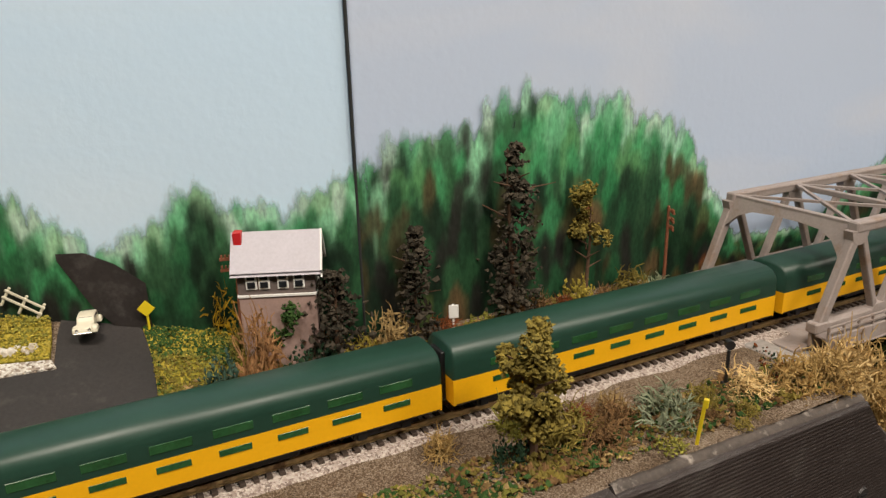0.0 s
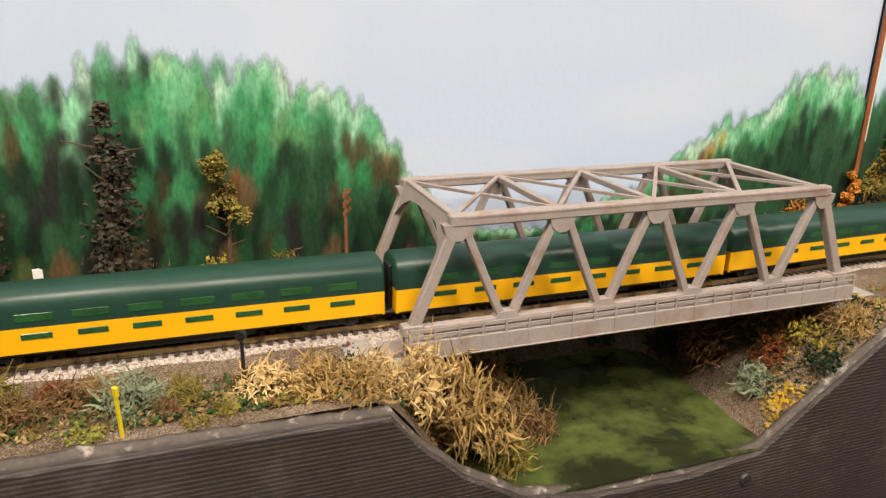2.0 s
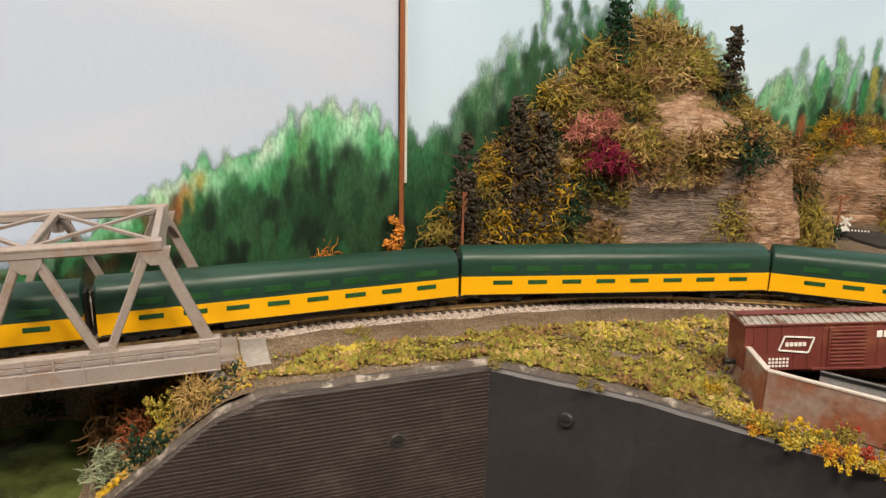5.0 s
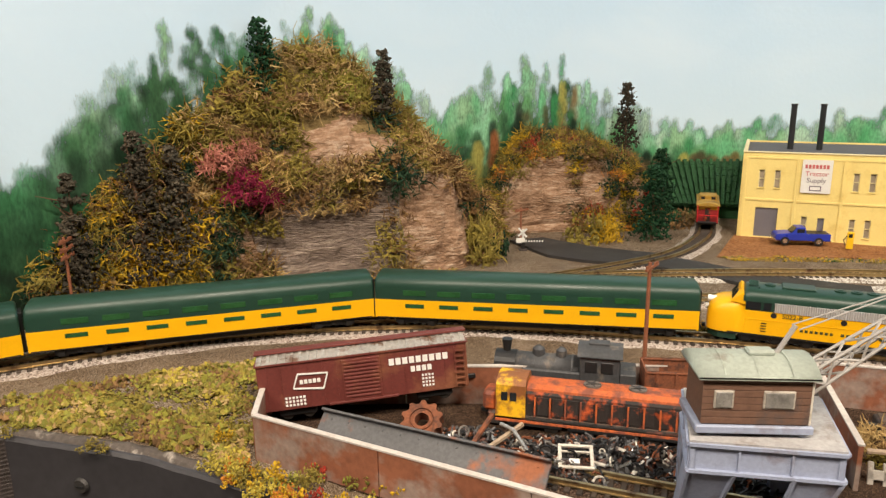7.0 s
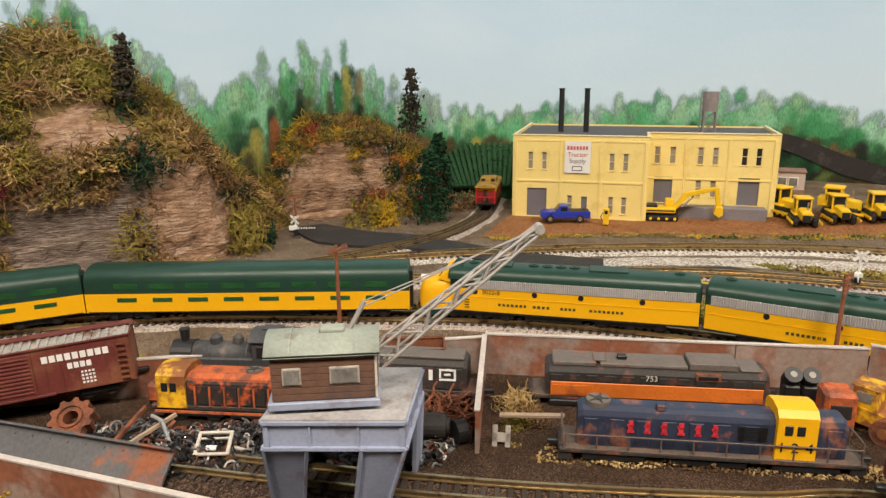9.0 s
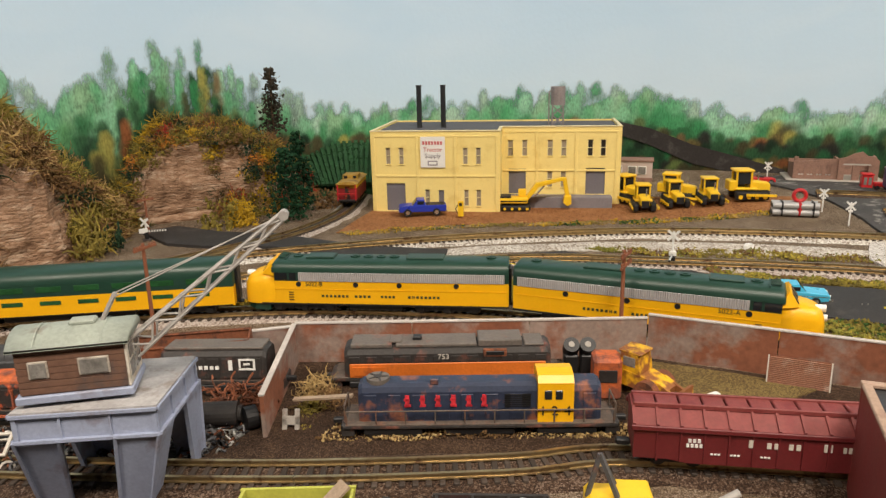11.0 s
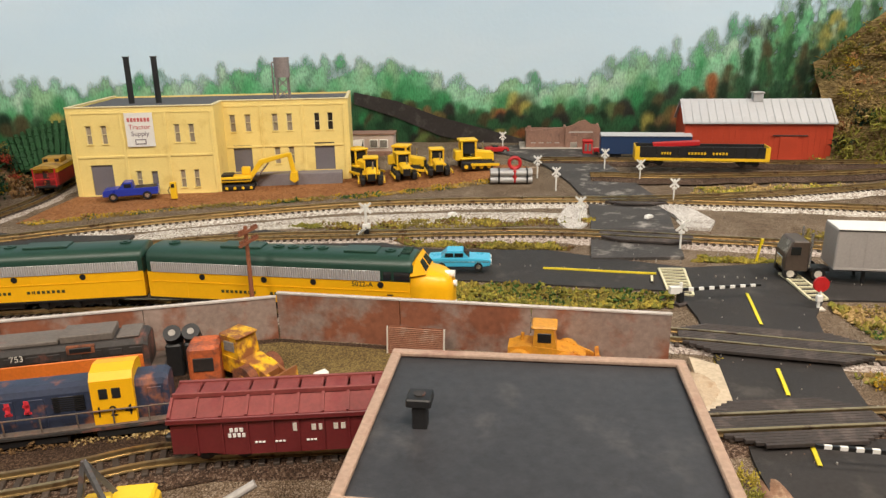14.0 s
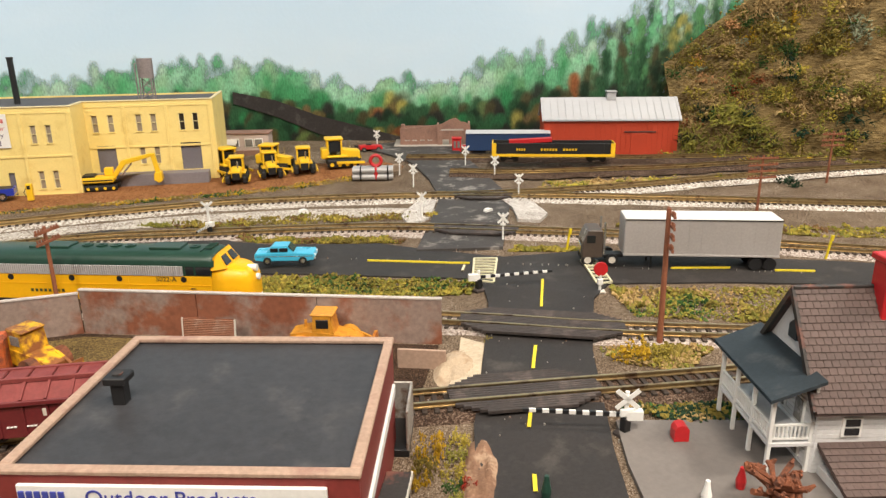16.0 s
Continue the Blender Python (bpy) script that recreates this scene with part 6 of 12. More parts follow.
def foam(name, pts, n, r0, r1, colours, label, seed, dz=0.0, patchy=0.0, hz=0.7):
    """Loose crumbs of ground foam over a stretch of the plan."""
    rng = random.Random(seed)
    xs, ys = [p[0] for p in pts], [p[1] for p in pts]
    V, F, M = [], [], []
    n, r0, r1, hz = int(n * 2.0), r0 * 0.50, r1 * 0.56, 1.0
    k = 0
    tries = 0
    while k < n and tries < n * 30:
        tries += 1
        x, y = rng.uniform(min(xs), max(xs)), rng.uniform(min(ys), max(ys))
        if not inside(pts, x, y) or (x < -0.15 and uv(x, y)[1] < -0.027):
            continue
        q = noise.noise(Vector((x * 75, y * 75, seed * 1.7)))
        if rng.random() < patchy * (0.5 - 1.6 * q):
            continue
        r = rng.uniform(r0, r1) * (1 + 0.5 * q)
        heap = max(0.0, noise.noise(Vector((x * 160, y * 160, seed))) + 0.25) * r1 * 3.2 * rng.random()
        octa(V, F, (x, y, ground_z(x, y) + dz + r * 0.4 + heap), r, rng, hz)
        q2 = noise.noise(Vector((x * 45, y * 45, seed * 4.1 + 9))) * 0.9 + 0.5 + rng.uniform(-0.25, 0.25)
        M += [min(len(colours) - 1, max(0, int(q2 * len(colours))))] * 8
        k += 1
    ob = mesh_np(name, V, F, [VEG[c] for c in colours])
    ob.data.polygons.foreach_set("material_index", M)
    return tagged(ob, label, "ground cover", kind="stuff")


# ---- rocky hills ----
def rock_mat(name, c0, c1, c2, zs=(1, 1, 3)):
    m = bpy.data.materials.new(name)
    m.use_nodes = True
    nt = m.node_tree
    N, Lk = nt.nodes, nt.links
    b = N["Principled BSDF"]
    b.inputs["Roughness"].default_value = 0.85
    b.inputs["Specular IOR Level"].default_value = 0.25
    tc = N.new("ShaderNodeTexCoord")
    mp = N.new("ShaderNodeMapping")
    mp.inputs["Scale"].default_value = zs
    Lk.new(tc.outputs["Object"], mp.inputs[0])
    n = N.new("ShaderNodeTexNoise")
    n.inputs["Scale"].default_value, n.inputs["Detail"].default_value, n.inputs["Roughness"].default_value = 70, 9, 0.75
    Lk.new(mp.outputs[0], n.inputs["Vector"])
    cr = N.new("ShaderNodeValToRGB")
    e = cr.color_ramp.elements
    e[0].position, e[0].color, e[1].position, e[1].color = 0.30, (*c0, 1), 0.68, (*c2, 1)
    k = e.new(0.5)
    k.color = (*c1, 1)
    Lk.new(n.outputs["Fac"], cr.inputs[0])
    Lk.new(cr.outputs[0], b.inputs["Base Color"])
    n2 = N.new("ShaderNodeTexNoise")
    n2.inputs["Scale"].default_value, n2.inputs["Detail"].default_value = 220, 9
    Lk.new(mp.outputs[0], n2.inputs["Vector"])
    bp = N.new("ShaderNodeBump")
    bp.inputs["Strength"].default_value, bp.inputs["Distance"].default_value = 1.0, 0.0030
    Lk.new(n2.outputs["Fac"], bp.inputs["Height"])
    Lk.new(bp.outputs[0], b.inputs["Normal"])
    return m


ROCK = rock_mat("pink-brown plaster rock", (0.13, 0.07, 0.04), (0.33, 0.20, 0.125), (0.56, 0.43, 0.32))
ROCKG = rock_mat("grey strata rock", (0.075, 0.056, 0.045), (0.23, 0.175, 0.145), (0.43, 0.35, 0.28), (1, 1, 5))
EARTH = rock_mat("brown-olive hillside soil", (0.07, 0.048, 0.02), (0.18, 0.125, 0.05), (0.32, 0.23, 0.10))


class Hill:
    """A slope between a line of its foot and a line at its back, with a height along the way."""

    def __init__(self, foot, back, tops, steep, craggy, seed, strata=0.0, grey=None, soil=False):
        self.soil = soil
        self.foot, self.back, self.tops, self.steep, self.craggy, self.seed, self.strata, self.grey = foot, back, tops, steep, craggy, seed, strata, grey

    def at(self, a, b):
        p, q = poly_at(self.foot, a), poly_at(self.back, a)
        h = float(np.interp(a, [t[0] for t in self.tops], [t[1] for t in self.tops]))
        s = self.steep * sstep(0, 0.16, b) + (1 - self.steep) * b ** 1.1
        o = p.lerp(q, b)
        z = ground_z(p.x, p.y) * (1 - b) + h * s
        w = Vector((o.x * 38 + self.seed, o.y * 38, z * 38))
        k = noise.noise(w) + 0.5 * noise.noise(w * 2.3) + 0.3 * noise.noise(w * 5.1)
        n_ = (p - q).normalized()
        o = o + n_ * self.craggy * k * sstep(0, 0.05, b)
        step = self.strata * math.sin(z * 900 + 3 * noise.noise(w * 0.8))
        return Vector((o.x, o.y, 0)) + n_ * step + Vector((0, 0, z + self.craggy * 0.5 * k * sstep(0, 0.2, b) - (0.002 if b == 0 else 0)))

    def build(self, n, m_, label):
        V, F = [], []
        for i in range(n + 1):
            for j in range(m_ + 1):
                V.append(tuple(self.at(i / n, (j / m_) ** 1.5)))
        for i in range(n):
            for j in range(m_):
                k = i * (m_ + 1) + j
                F.append((k, k + m_ + 1, k + m_ + 2, k + 1))
        ob = mesh_np("hill", V, F, [ROCK, EARTH, ROCKG], smooth=False)
        M = []
        for i in range(n):
            for j in range(m_):
                a, b = i / n, (j / m_) ** 1.5
                q = noise.noise(Vector((a * 7, b * 6, self.seed + 8)))
                M.append(2 if self.grey and self.grey(a, b + 0.05 * q) else (1 if self.soil or b > 0.60 + 0.35 * q or q > 0.28 else 0))
        ob.data.polygons.foreach_set("material_index", M)
        return tagged(ob, label, "hill", kind="structure")


H1 = Hill([(-0.195, 0.362), (-0.16, 0.392), (-0.112, 0.424), (-0.05, 0.437), (0.005, 0.442), (0.035, 0.462), (0.052, 0.50), (0.06, 0.56)],
          [(-0.207, 0.352), (-0.155, 0.409), (-0.12, 0.445), (-0.065, 0.50), (-0.035, 0.525), (0.0, 0.55), (0.03, 0.57), (0.05, 0.583)],
          [(0, 0.02), (0.12, 0.06), (0.28, 0.10), (0.40, 0.130), (0.50, 0.145), (0.60, 0.149), (0.66, 0.138), (0.72, 0.120), (0.80, 0.092), (0.88, 0.052), (1, 0.01)], 0.42, 0.006, 2.0, 0.0003, lambda a, b: 0.34 < a < 0.60 and b < 0.13)
H1.build(120, 60, "steep rocky hill of plaster with bare cliffs")
H2 = Hill([(0.055, 0.55), (0.078, 0.560), (0.10, 0.566), (0.135, 0.568), (0.16, 0.566), (0.19, 0.585), (0.21, 0.62), (0.215, 0.65)],
          [(0.05, 0.575), (0.085, 0.598), (0.11, 0.612), (0.14, 0.624), (0.165, 0.634), (0.19, 0.643), (0.205, 0.65), (0.212, 0.654)],
          [(0, 0.015), (0.12, 0.055), (0.25, 0.078), (0.5, 0.080), (0.66, 0.065), (0.84, 0.03), (1, 0.005)], 0.78, 0.0035, 6.0, 0.0013)
H2.build(80, 50, "small rocky knoll with a layered cliff")
H3 = Hill([(0.80, 0.295), (0.83, 0.262), (0.866, 0.228), (0.91, 0.17), (0.96, 0.10), (1.02, 0.02), (1.08, -0.06)],
          [(0.84, 0.345), (0.875, 0.31), (0.92, 0.262), (0.985, 0.19), (1.04, 0.125), (1.10, 0.05), (1.16, -0.03)],
          [(0, 0.085), (0.15, 0.145), (0.4, 0.20), (0.7, 0.21), (1, 0.21)], 0.16, 0.006, 9.0, soil=True)
H3.build(90, 50, "wooded hillside beyond the sidings")


SCRUB = {k: foliage_data(k[0], k[1], 0.25, 1.05, 2) for k in (("L", 5), ("L", 6), ("L", 9), ("L", 10))}


SCRUB_F = {k: foliage_data(k[0], k[1], 0.25, 1.05, 2) for k in (("F", 5), ("F", 6), ("F", 9), ("L", 10))}


def clothe(hill, n, pick, r0, r1, where, group, seed, bare=None, single=30, low=1.0, kinds=SCRUB):
    """Scrub all over a hill as one growth, with some single bushes standing out."""
    rng = random.Random(seed)
    names = sorted(VEG)
    V, F, M = [], [], []
    k = 0
    while k < n + single:
        a, b = rng.uniform(0.01, 0.98), 0.99 * rng.random() ** low
        if bare and bare(a, b):
            continue
        p = hill.at(a, b)
        c = pick(a, b, rng)
        r = rng.uniform(r0, r1)
        k += 1
        if k > n:
            bush(p.x, p.y, r * 1.15, c, rng.choice("LF"), p.z - r * 0.25, r * rng.uniform(0.9, 1.3), where, group)
            continue
        v, f = kinds[rng.choice(sorted(kinds))]
        b0, t = len(V), rng.uniform(0, 6.28)
        cs, sn, hz = math.cos(t) * r, math.sin(t) * r, r * rng.uniform(0.8, 1.3)
        V += [(p.x + x * cs - y * sn, p.y + x * sn + y * cs, p.z - r * 0.3 + z * hz) for x, y, z in v]
        F += [tuple(b0 + i for i in q) for q in f]
        M += [names.index(c)] * len(f)
    ob = mesh_np("scrub", V, F, [VEG[q] for q in names])
    ob.data.polygons.foreach_set("material_index", M)
    tagged(ob, "dense autumn scrub of foam and lichen " + where, "scrub", kind="stuff")


def pick1(a, b, rng):
    q = 0.5 + 0.75 * noise.noise(Vector((a * 11, b * 9, 3.3))) + rng.uniform(-0.2, 0.2)
    if a < 0.3:
        row = ["conifer", "dkgreen", "brown", "olive", "gold"] if b > 0.2 else ["dkgreen", "olive", "gold", "gold", "wheat"]
    elif b > 0.5:
        row = ["brown", "olive", "olive", "brown", "tan", "olive", "lime"]
    else:
        row = ["dkgreen", "olive", "brown", "olive", "tan", "brown", "wheat", "olive", "gold"]
    return row[min(len(row) - 1, max(0, int(q * len(row))))]


def pick3(a, b, rng):
    q = 0.5 + 0.95 * noise.noise(Vector((a * 26, b * 13, 5.1))) + rng.uniform(-0.22, 0.22)
    if b < 0.16:
        row = ["dkgreen", "olive", "lime", "dkgreen", "lime", "yellow", "lime"]
    elif b < 0.5:
        row = ["dkgreen", "olive", "lime", "tan", "olive", "yellow", "green", "rust", "lime", "tan"]
    else:
        row = ["green", "sage", "olive", "tan", "yellow", "olive", "tan", "gold", "peach", "lime"]
    return row[min(len(row) - 1, max(0, int(q * len(row))))]


def bare1(a, b):
    if 0.36 < a < 0.55 and b < 0.10:
        return True
    if 0.61 < a < 0.75 and b < 0.16:
        return True
    return 0.45 < a < 0.63 and 0.17 < b < 0.50


clothe(H1, 720, pick1, 0.0090, 0.0180, "on the rocky hill", "hill bushes", 21, bare1, low=2.0)
clothe(H2, 330, lambda a, b, r: r.choice(["olive", "dkgreen", "gold", "brown", "olive", "dkgreen", "orange" if r.random() < 0.35 else "olive", "red" if r.random() < 0.2 else "brown"]), 0.007, 0.0135, "on the rocky knoll", "knoll bushes", 22, lambda a, b: 0.08 < a < 0.36 and b < 0.22, low=1.7)
clothe(H2, 80, lambda a, b, r: r.choice(["dkgreen", "olive", "gold", "dkgreen", "olive", "brown"]), 0.007, 0.0125, "beside the cliff of the knoll", "knoll bushes", 24, lambda a, b: not (0.36 < a < 0.66 and b < 0.24), single=6, kinds=SCRUB_F)
clothe(H3, 560, pick3, 0.0105, 0.0195, "on the wooded hillside", "hillside bushes", 23, kinds=SCRUB_F)
bush(-0.0990, 0.4190, 0.0165, "magenta", "L", 0.060, 0.018, "on the rocky hill", "hill bushes")
bush(-0.0880, 0.4230, 0.0125, "magenta", "L", 0.054, 0.014, "on the rocky hill", "hill bushes")
bush(-0.1120, 0.4180, 0.0150, "pink", "L", 0.076, 0.016, "on the rocky hill", "hill bushes")
bush(-0.0980, 0.4250, 0.0125, "pink", "L", 0.082, 0.012, "on the rocky hill", "hill bushes")
bush(-0.1280, 0.4150, 0.0110, "tan", "L", 0.060, 0.016, "on the rocky hill", "hill bushes")
bush(-0.0740, 0.4400, 0.0095, "yellow", "L", 0.055, 0.016, "on the rocky hill", "hill bushes")
bush(-0.0500, 0.4440, 0.0095, "straw", "L", 0.058, 0.022, "on the rocky hill", "hill bushes")
bush(0.116, 0.590, 0.008, "orange", "F", 0.070, 0.008, "on the rocky knoll", "knoll bushes")
conifer(-0.0930, 0.4600, 0.050, 0.011, "pine", "small deep green conifer high on the hill", 0.115, 3, 0.0, 0.05)
conifer(0.1838, 0.622, 0.062, 0.010, "conifer", "dark leaning conifer on the knoll", 0.058, 4, 0.1)
conifer(0.184, 0.535, 0.060, 0.0150, "pine", "bushy deep green conifer beside the knoll", None, 5, 0.0, 0.04)
conifer(0.196, 0.560, 0.070, 0.0130, "pine", "deep green conifer beside the knoll", None, 15, 0.05, 0.04)
conifer(-0.176, 0.366, 0.082, 0.010, "conifer", "tall sparse dark conifer below the hill", None, 6, 0.2)
conifer(-0.150, 0.392, 0.095, 0.0125, "conifer", "tall dark conifer against the painted forest", 0.006, 7, 0.1)
conifer(-0.135, 0.404, 0.082, 0.012, "conifer", "dark conifer on the hill side", 0.01, 8, 0.15)
conifer(-0.018, 0.475, 0.05, 0.007, "conifer", "thin dark conifer on the hill shoulder", 0.095, 9, 0.15)

# trees and bushes along the main track by the west road
conifer(-0.561, 0.1370, 0.0835, 0.0100, "conifer", "tall ragged dark conifer beside the track", None, 31, 0.22)
conifer(-0.6025, 0.1150, 0.0535, 0.0088, "conifer", "ragged dark conifer beside the track", None, 32, 0.2)
conifer(-0.634, 0.1000, 0.0420, 0.0115, "conifer", "bushy dark grey conifer below the cottage", None, 33, 0.02, 0.03)
leafy(-0.526, 0.1610, 0.0600, 0.0125, "olive", "small olive tree with a thin trunk", None, 34, 0.45, 0.0012)
leafy(-0.563, 0.0420, 0.0500, 0.0165, "olive", "leafy yellow-olive tree at the layout edge", None, 35, 0.25, 0.0022, 1100)
leafy(-0.210, 0.3380, 0.0400, 0.0090, "orange", "small orange autumn tree by the backdrop strip", None, 36, 0.3, 0.0012, 260)
leafy(-0.652, 0.1010, 0.0300, 0.0130, "green", "round green tree in front of the cottage", None, 37, 0.2, 0.0015)
leafy(-0.470, 0.1830, 0.0300, 0.0060, "olive", "thin olive sapling beside the pole", None, 38, 0.2, 0.0009, 160)

bush(-0.6140, 0.1110, 0.0126, "tan", "L", h=0.0206)
bush(-0.6240, 0.1026, 0.0090, "yellow", "L", h=0.0135)
bush(-0.5920, 0.1228, 0.0096, "rust", "L", h=0.0119)
bush(-0.5760, 0.1307, 0.0092, "lime", "F", h=0.0134)
bush(-0.5490, 0.1456, 0.0115, "brown", "L", h=0.0127)
bush(-0.5280, 0.1575, 0.0112, "yellow", "F", h=0.0197)
bush(-0.5020, 0.1689, 0.0122, "olive", "L", h=0.0176)
bush(-0.4880, 0.1733, 0.0083, "sage", "L", h=0.0138)
bush(-0.4540, 0.2363, 0.0106, "tan", "L", h=0.0229)
bush(-0.4400, 0.2497, 0.0068, "olive", "F", h=0.0305)
bush(-0.5610, 0.1390, 0.0075, "brown", "L", h=0.0113)
bush(-0.5370, 0.1506, 0.0065, "rust", "L", h=0.0104)
bush(-0.6070, 0.1153, 0.0082, "olive", "L", h=0.0117)
bush(-0.5170, 0.1597, 0.0067, "brown", "L", h=0.0106)
bush(-0.6460, 0.0973, 0.0132, "dkgreen", "F", h=0.0175)
bush(-0.6600, 0.0850, 0.0100, "peach", "L", h=0.0338)
bush(-0.6720, 0.0799, 0.0099, "teal", "F", h=0.0229)
bush(-0.6560, 0.1064, 0.0135, "brown", "L", h=0.0135)
bush(-0.6800, 0.1125, 0.0086, "gold", "L", h=0.0253)
bush(-0.6420, 0.1132, 0.0081, "brown", "L", h=0.0116)
bush(-0.6700, 0.0976, 0.0066, "olive", "L", h=0.0155)
bush(-0.6350, 0.0970, 0.0099, "dkgreen", "L", h=0.0132)
bush(-0.4790, 0.0848, 0.0120, "straw", "L", h=0.0103)
bush(-0.4600, 0.0858, 0.0119, "wheat", "L", h=0.0171)
bush(-0.4450, 0.0891, 0.0103, "wheat", "L", h=0.0163)
bush(-0.4160, 0.1998, 0.0145, "straw", "L", h=0.0291)
bush(-0.4080, 0.1754, 0.0159, "wheat", "L", h=0.0293)
bush(-0.3970, 0.1688, 0.0120, "wheat", "L", h=0.0264)
bush(-0.3870, 0.1531, 0.0102, "brown", "L", h=0.0250)
bush(-0.5140, 0.0644, 0.0136, "sage", "L", h=0.0152)
bush(-0.5330, 0.0612, 0.0104, "brown", "L", h=0.0112)
bush(-0.5510, 0.0509, 0.0123, "olive", "L", h=0.0170)
bush(-0.5690, 0.0380, 0.0074, "dkgreen", "F", h=0.0133)
bush(-0.4990, 0.0713, 0.0083, "olive", "L", h=0.0124)
bush(-0.5170, 0.0789, 0.0048, "dkgreen", "F", h=0.0052)
bush(-0.5430, 0.0667, 0.0067, "rust", "L", h=0.0067)
bush(-0.5920, 0.0441, 0.0077, "wheat", "L", h=0.0108)
bush(-0.5180, 0.0463, 0.0082, "lime", "F", h=0.0067)
bush(-0.4330, 0.2093, 0.0082, "dkgreen", "F", h=0.0123)
bush(-0.4900, 0.0592, 0.0055, "olive", "F", h=0.0055)
bush(-0.5400, 0.0487, 0.0091, "brown", "L", h=0.0122)
bush(-0.5660, 0.0586, 0.0089, "lime", "L", h=0.0146)
bush(-0.5310, 0.0720, 0.0076, "tan", "L", h=0.0085)
bush(-0.5010, 0.0636, 0.0064, "brown", "L", h=0.0072)
bush(-0.4850, 0.0683, 0.0057, "olive", "L", h=0.0057)
bush(-0.2700, 0.2008, 0.0119, "yellow", "F", h=0.0201)
bush(-0.2680, 0.1858, 0.0121, "dkgreen", "F", h=0.0181)
bush(-0.2900, 0.1956, 0.0115, "sage", "L", h=0.0153)
bush(-0.2540, 0.1979, 0.0098, "wheat", "L", h=0.0147)
bush(-0.4070, 0.1386, 0.0139, "brown", "L", h=0.0279)
bush(-0.3980, 0.1301, 0.0102, "olive", "F", h=0.0159)
bush(-0.3060, 0.2263, 0.0181, "brown", "L", h=0.0223)
bush(-0.3590, 0.2453, 0.0107, "dkgreen", "F", h=0.0138)
bush(-0.4210, 0.1426, 0.0141, "wheat", "L", h=0.0211)
bush(-0.2820, 0.2041, 0.0103, "rust", "L", h=0.0155)
bush(-0.2590, 0.2086, 0.0089, "brown", "L", h=0.0102)
bush(-0.3230, 0.2428, 0.0119, "dkgreen", "L", h=0.0148)
bush(-0.4090, 0.1999, 0.0098, "rust", "F", h=0.0169)
bush(-0.2460, 0.3258, 0.0145, "orange", "L", h=0.0228)
bush(-0.2280, 0.3303, 0.0107, "brown", "L", h=0.0154)
bush(-0.1850, 0.3787, 0.0144, "dkgreen", "F", h=0.0338)
bush(-0.1520, 0.3932, 0.0129, "gold", "L", h=0.0328)
bush(-0.2960, 0.3060, 0.0126, "lime", "F", h=0.0148)
bush(-0.2670, 0.3136, 0.0090, "brown", "F", h=0.0179)
bush(-0.2140, 0.3498, 0.0096, "brown", "L", h=0.0160)
bush(-0.2000, 0.3619, 0.0098, "rust", "L", h=0.0197)
bush(-0.1350, 0.3972, 0.0104, "olive", "L", h=0.0208)
bush(-0.1710, 0.3794, 0.0085, "brown", "L", h=0.0152)
bush(-0.0420, 0.2044, 0.0086, "gold", "F", h=0.0109)
bush(-0.0280, 0.2019, 0.0072, "olive", "F", h=0.0108)
bush(-0.0240, 0.2080, 0.0051, "red", "F", h=0.0111)
bush(-0.0110, 0.2000, 0.0076, "lime", "F", h=0.0116)
bush(0.0010, 0.1970, 0.0075, "gold", "F", h=0.0106)
bush(-0.0330, 0.2165, 0.0038, "red", "F", h=0.0086)
bush(-0.0150, 0.2082, 0.0056, "yellow", "F", h=0.0074)
bush(-0.0640, 0.2324, 0.0061, "gold", "F", h=0.0081)
bush(-0.1900, 0.4455, 0.0137, "gold", "L", h=0.0401)
bush(-0.2400, 0.4303, 0.0158, "dkgreen", "F", h=0.0281)
bush(-0.1730, 0.4373, 0.0108, "olive", "L", h=0.0180)
bush(-0.1500, 0.4577, 0.0168, "gold", "L", h=0.0187)
bush(-0.1490, 0.5186, 0.0189, "gold", "L", h=0.0294)
bush(-0.1340, 0.5322, 0.0130, "dkgreen", "F", h=0.0259)
bush(0.0460, 0.4750, 0.0175, "olive", "L", h=0.0369)
bush(0.0380, 0.4799, 0.0099, "lime", "L", h=0.0276)
bush(0.0620, 0.4868, 0.0120, "dkgreen", "F", h=0.0280)
bush(0.1330, 0.5359, 0.0196, "olive", "F", h=0.0349)
bush(0.1480, 0.5322, 0.0131, "gold", "L", h=0.0261)
bush(0.2160, 0.5806, 0.0189, "brown", "F", h=0.0236)
bush(0.2340, 0.5878, 0.0120, "tan", "F", h=0.0192)
bush(0.4680, 0.0558, 0.0095, "gold", "F", h=0.0137)
bush(0.4750, 0.0515, 0.0063, "yellow", "F", h=0.0095)
bush(0.4340, 0.1030, 0.0025, "yellow", "F", h=0.0041)
bush(0.3700, 0.0503, 0.0058, "gold", "F", h=0.0132)
bush(0.3630, 0.0429, 0.0047, "olive", "F", h=0.0110)
bush(0.3590, 0.0398, 0.0046, "gold", "F", h=0.0092)
bush(0.8140, 0.2840, 0.0175, "lime", "F", h=0.0274)
bush(0.8420, 0.2680, 0.0151, "gold", "F", h=0.0176)
bush(0.7910, 0.1821, 0.0129, "dkgreen", "F", h=0.0107)

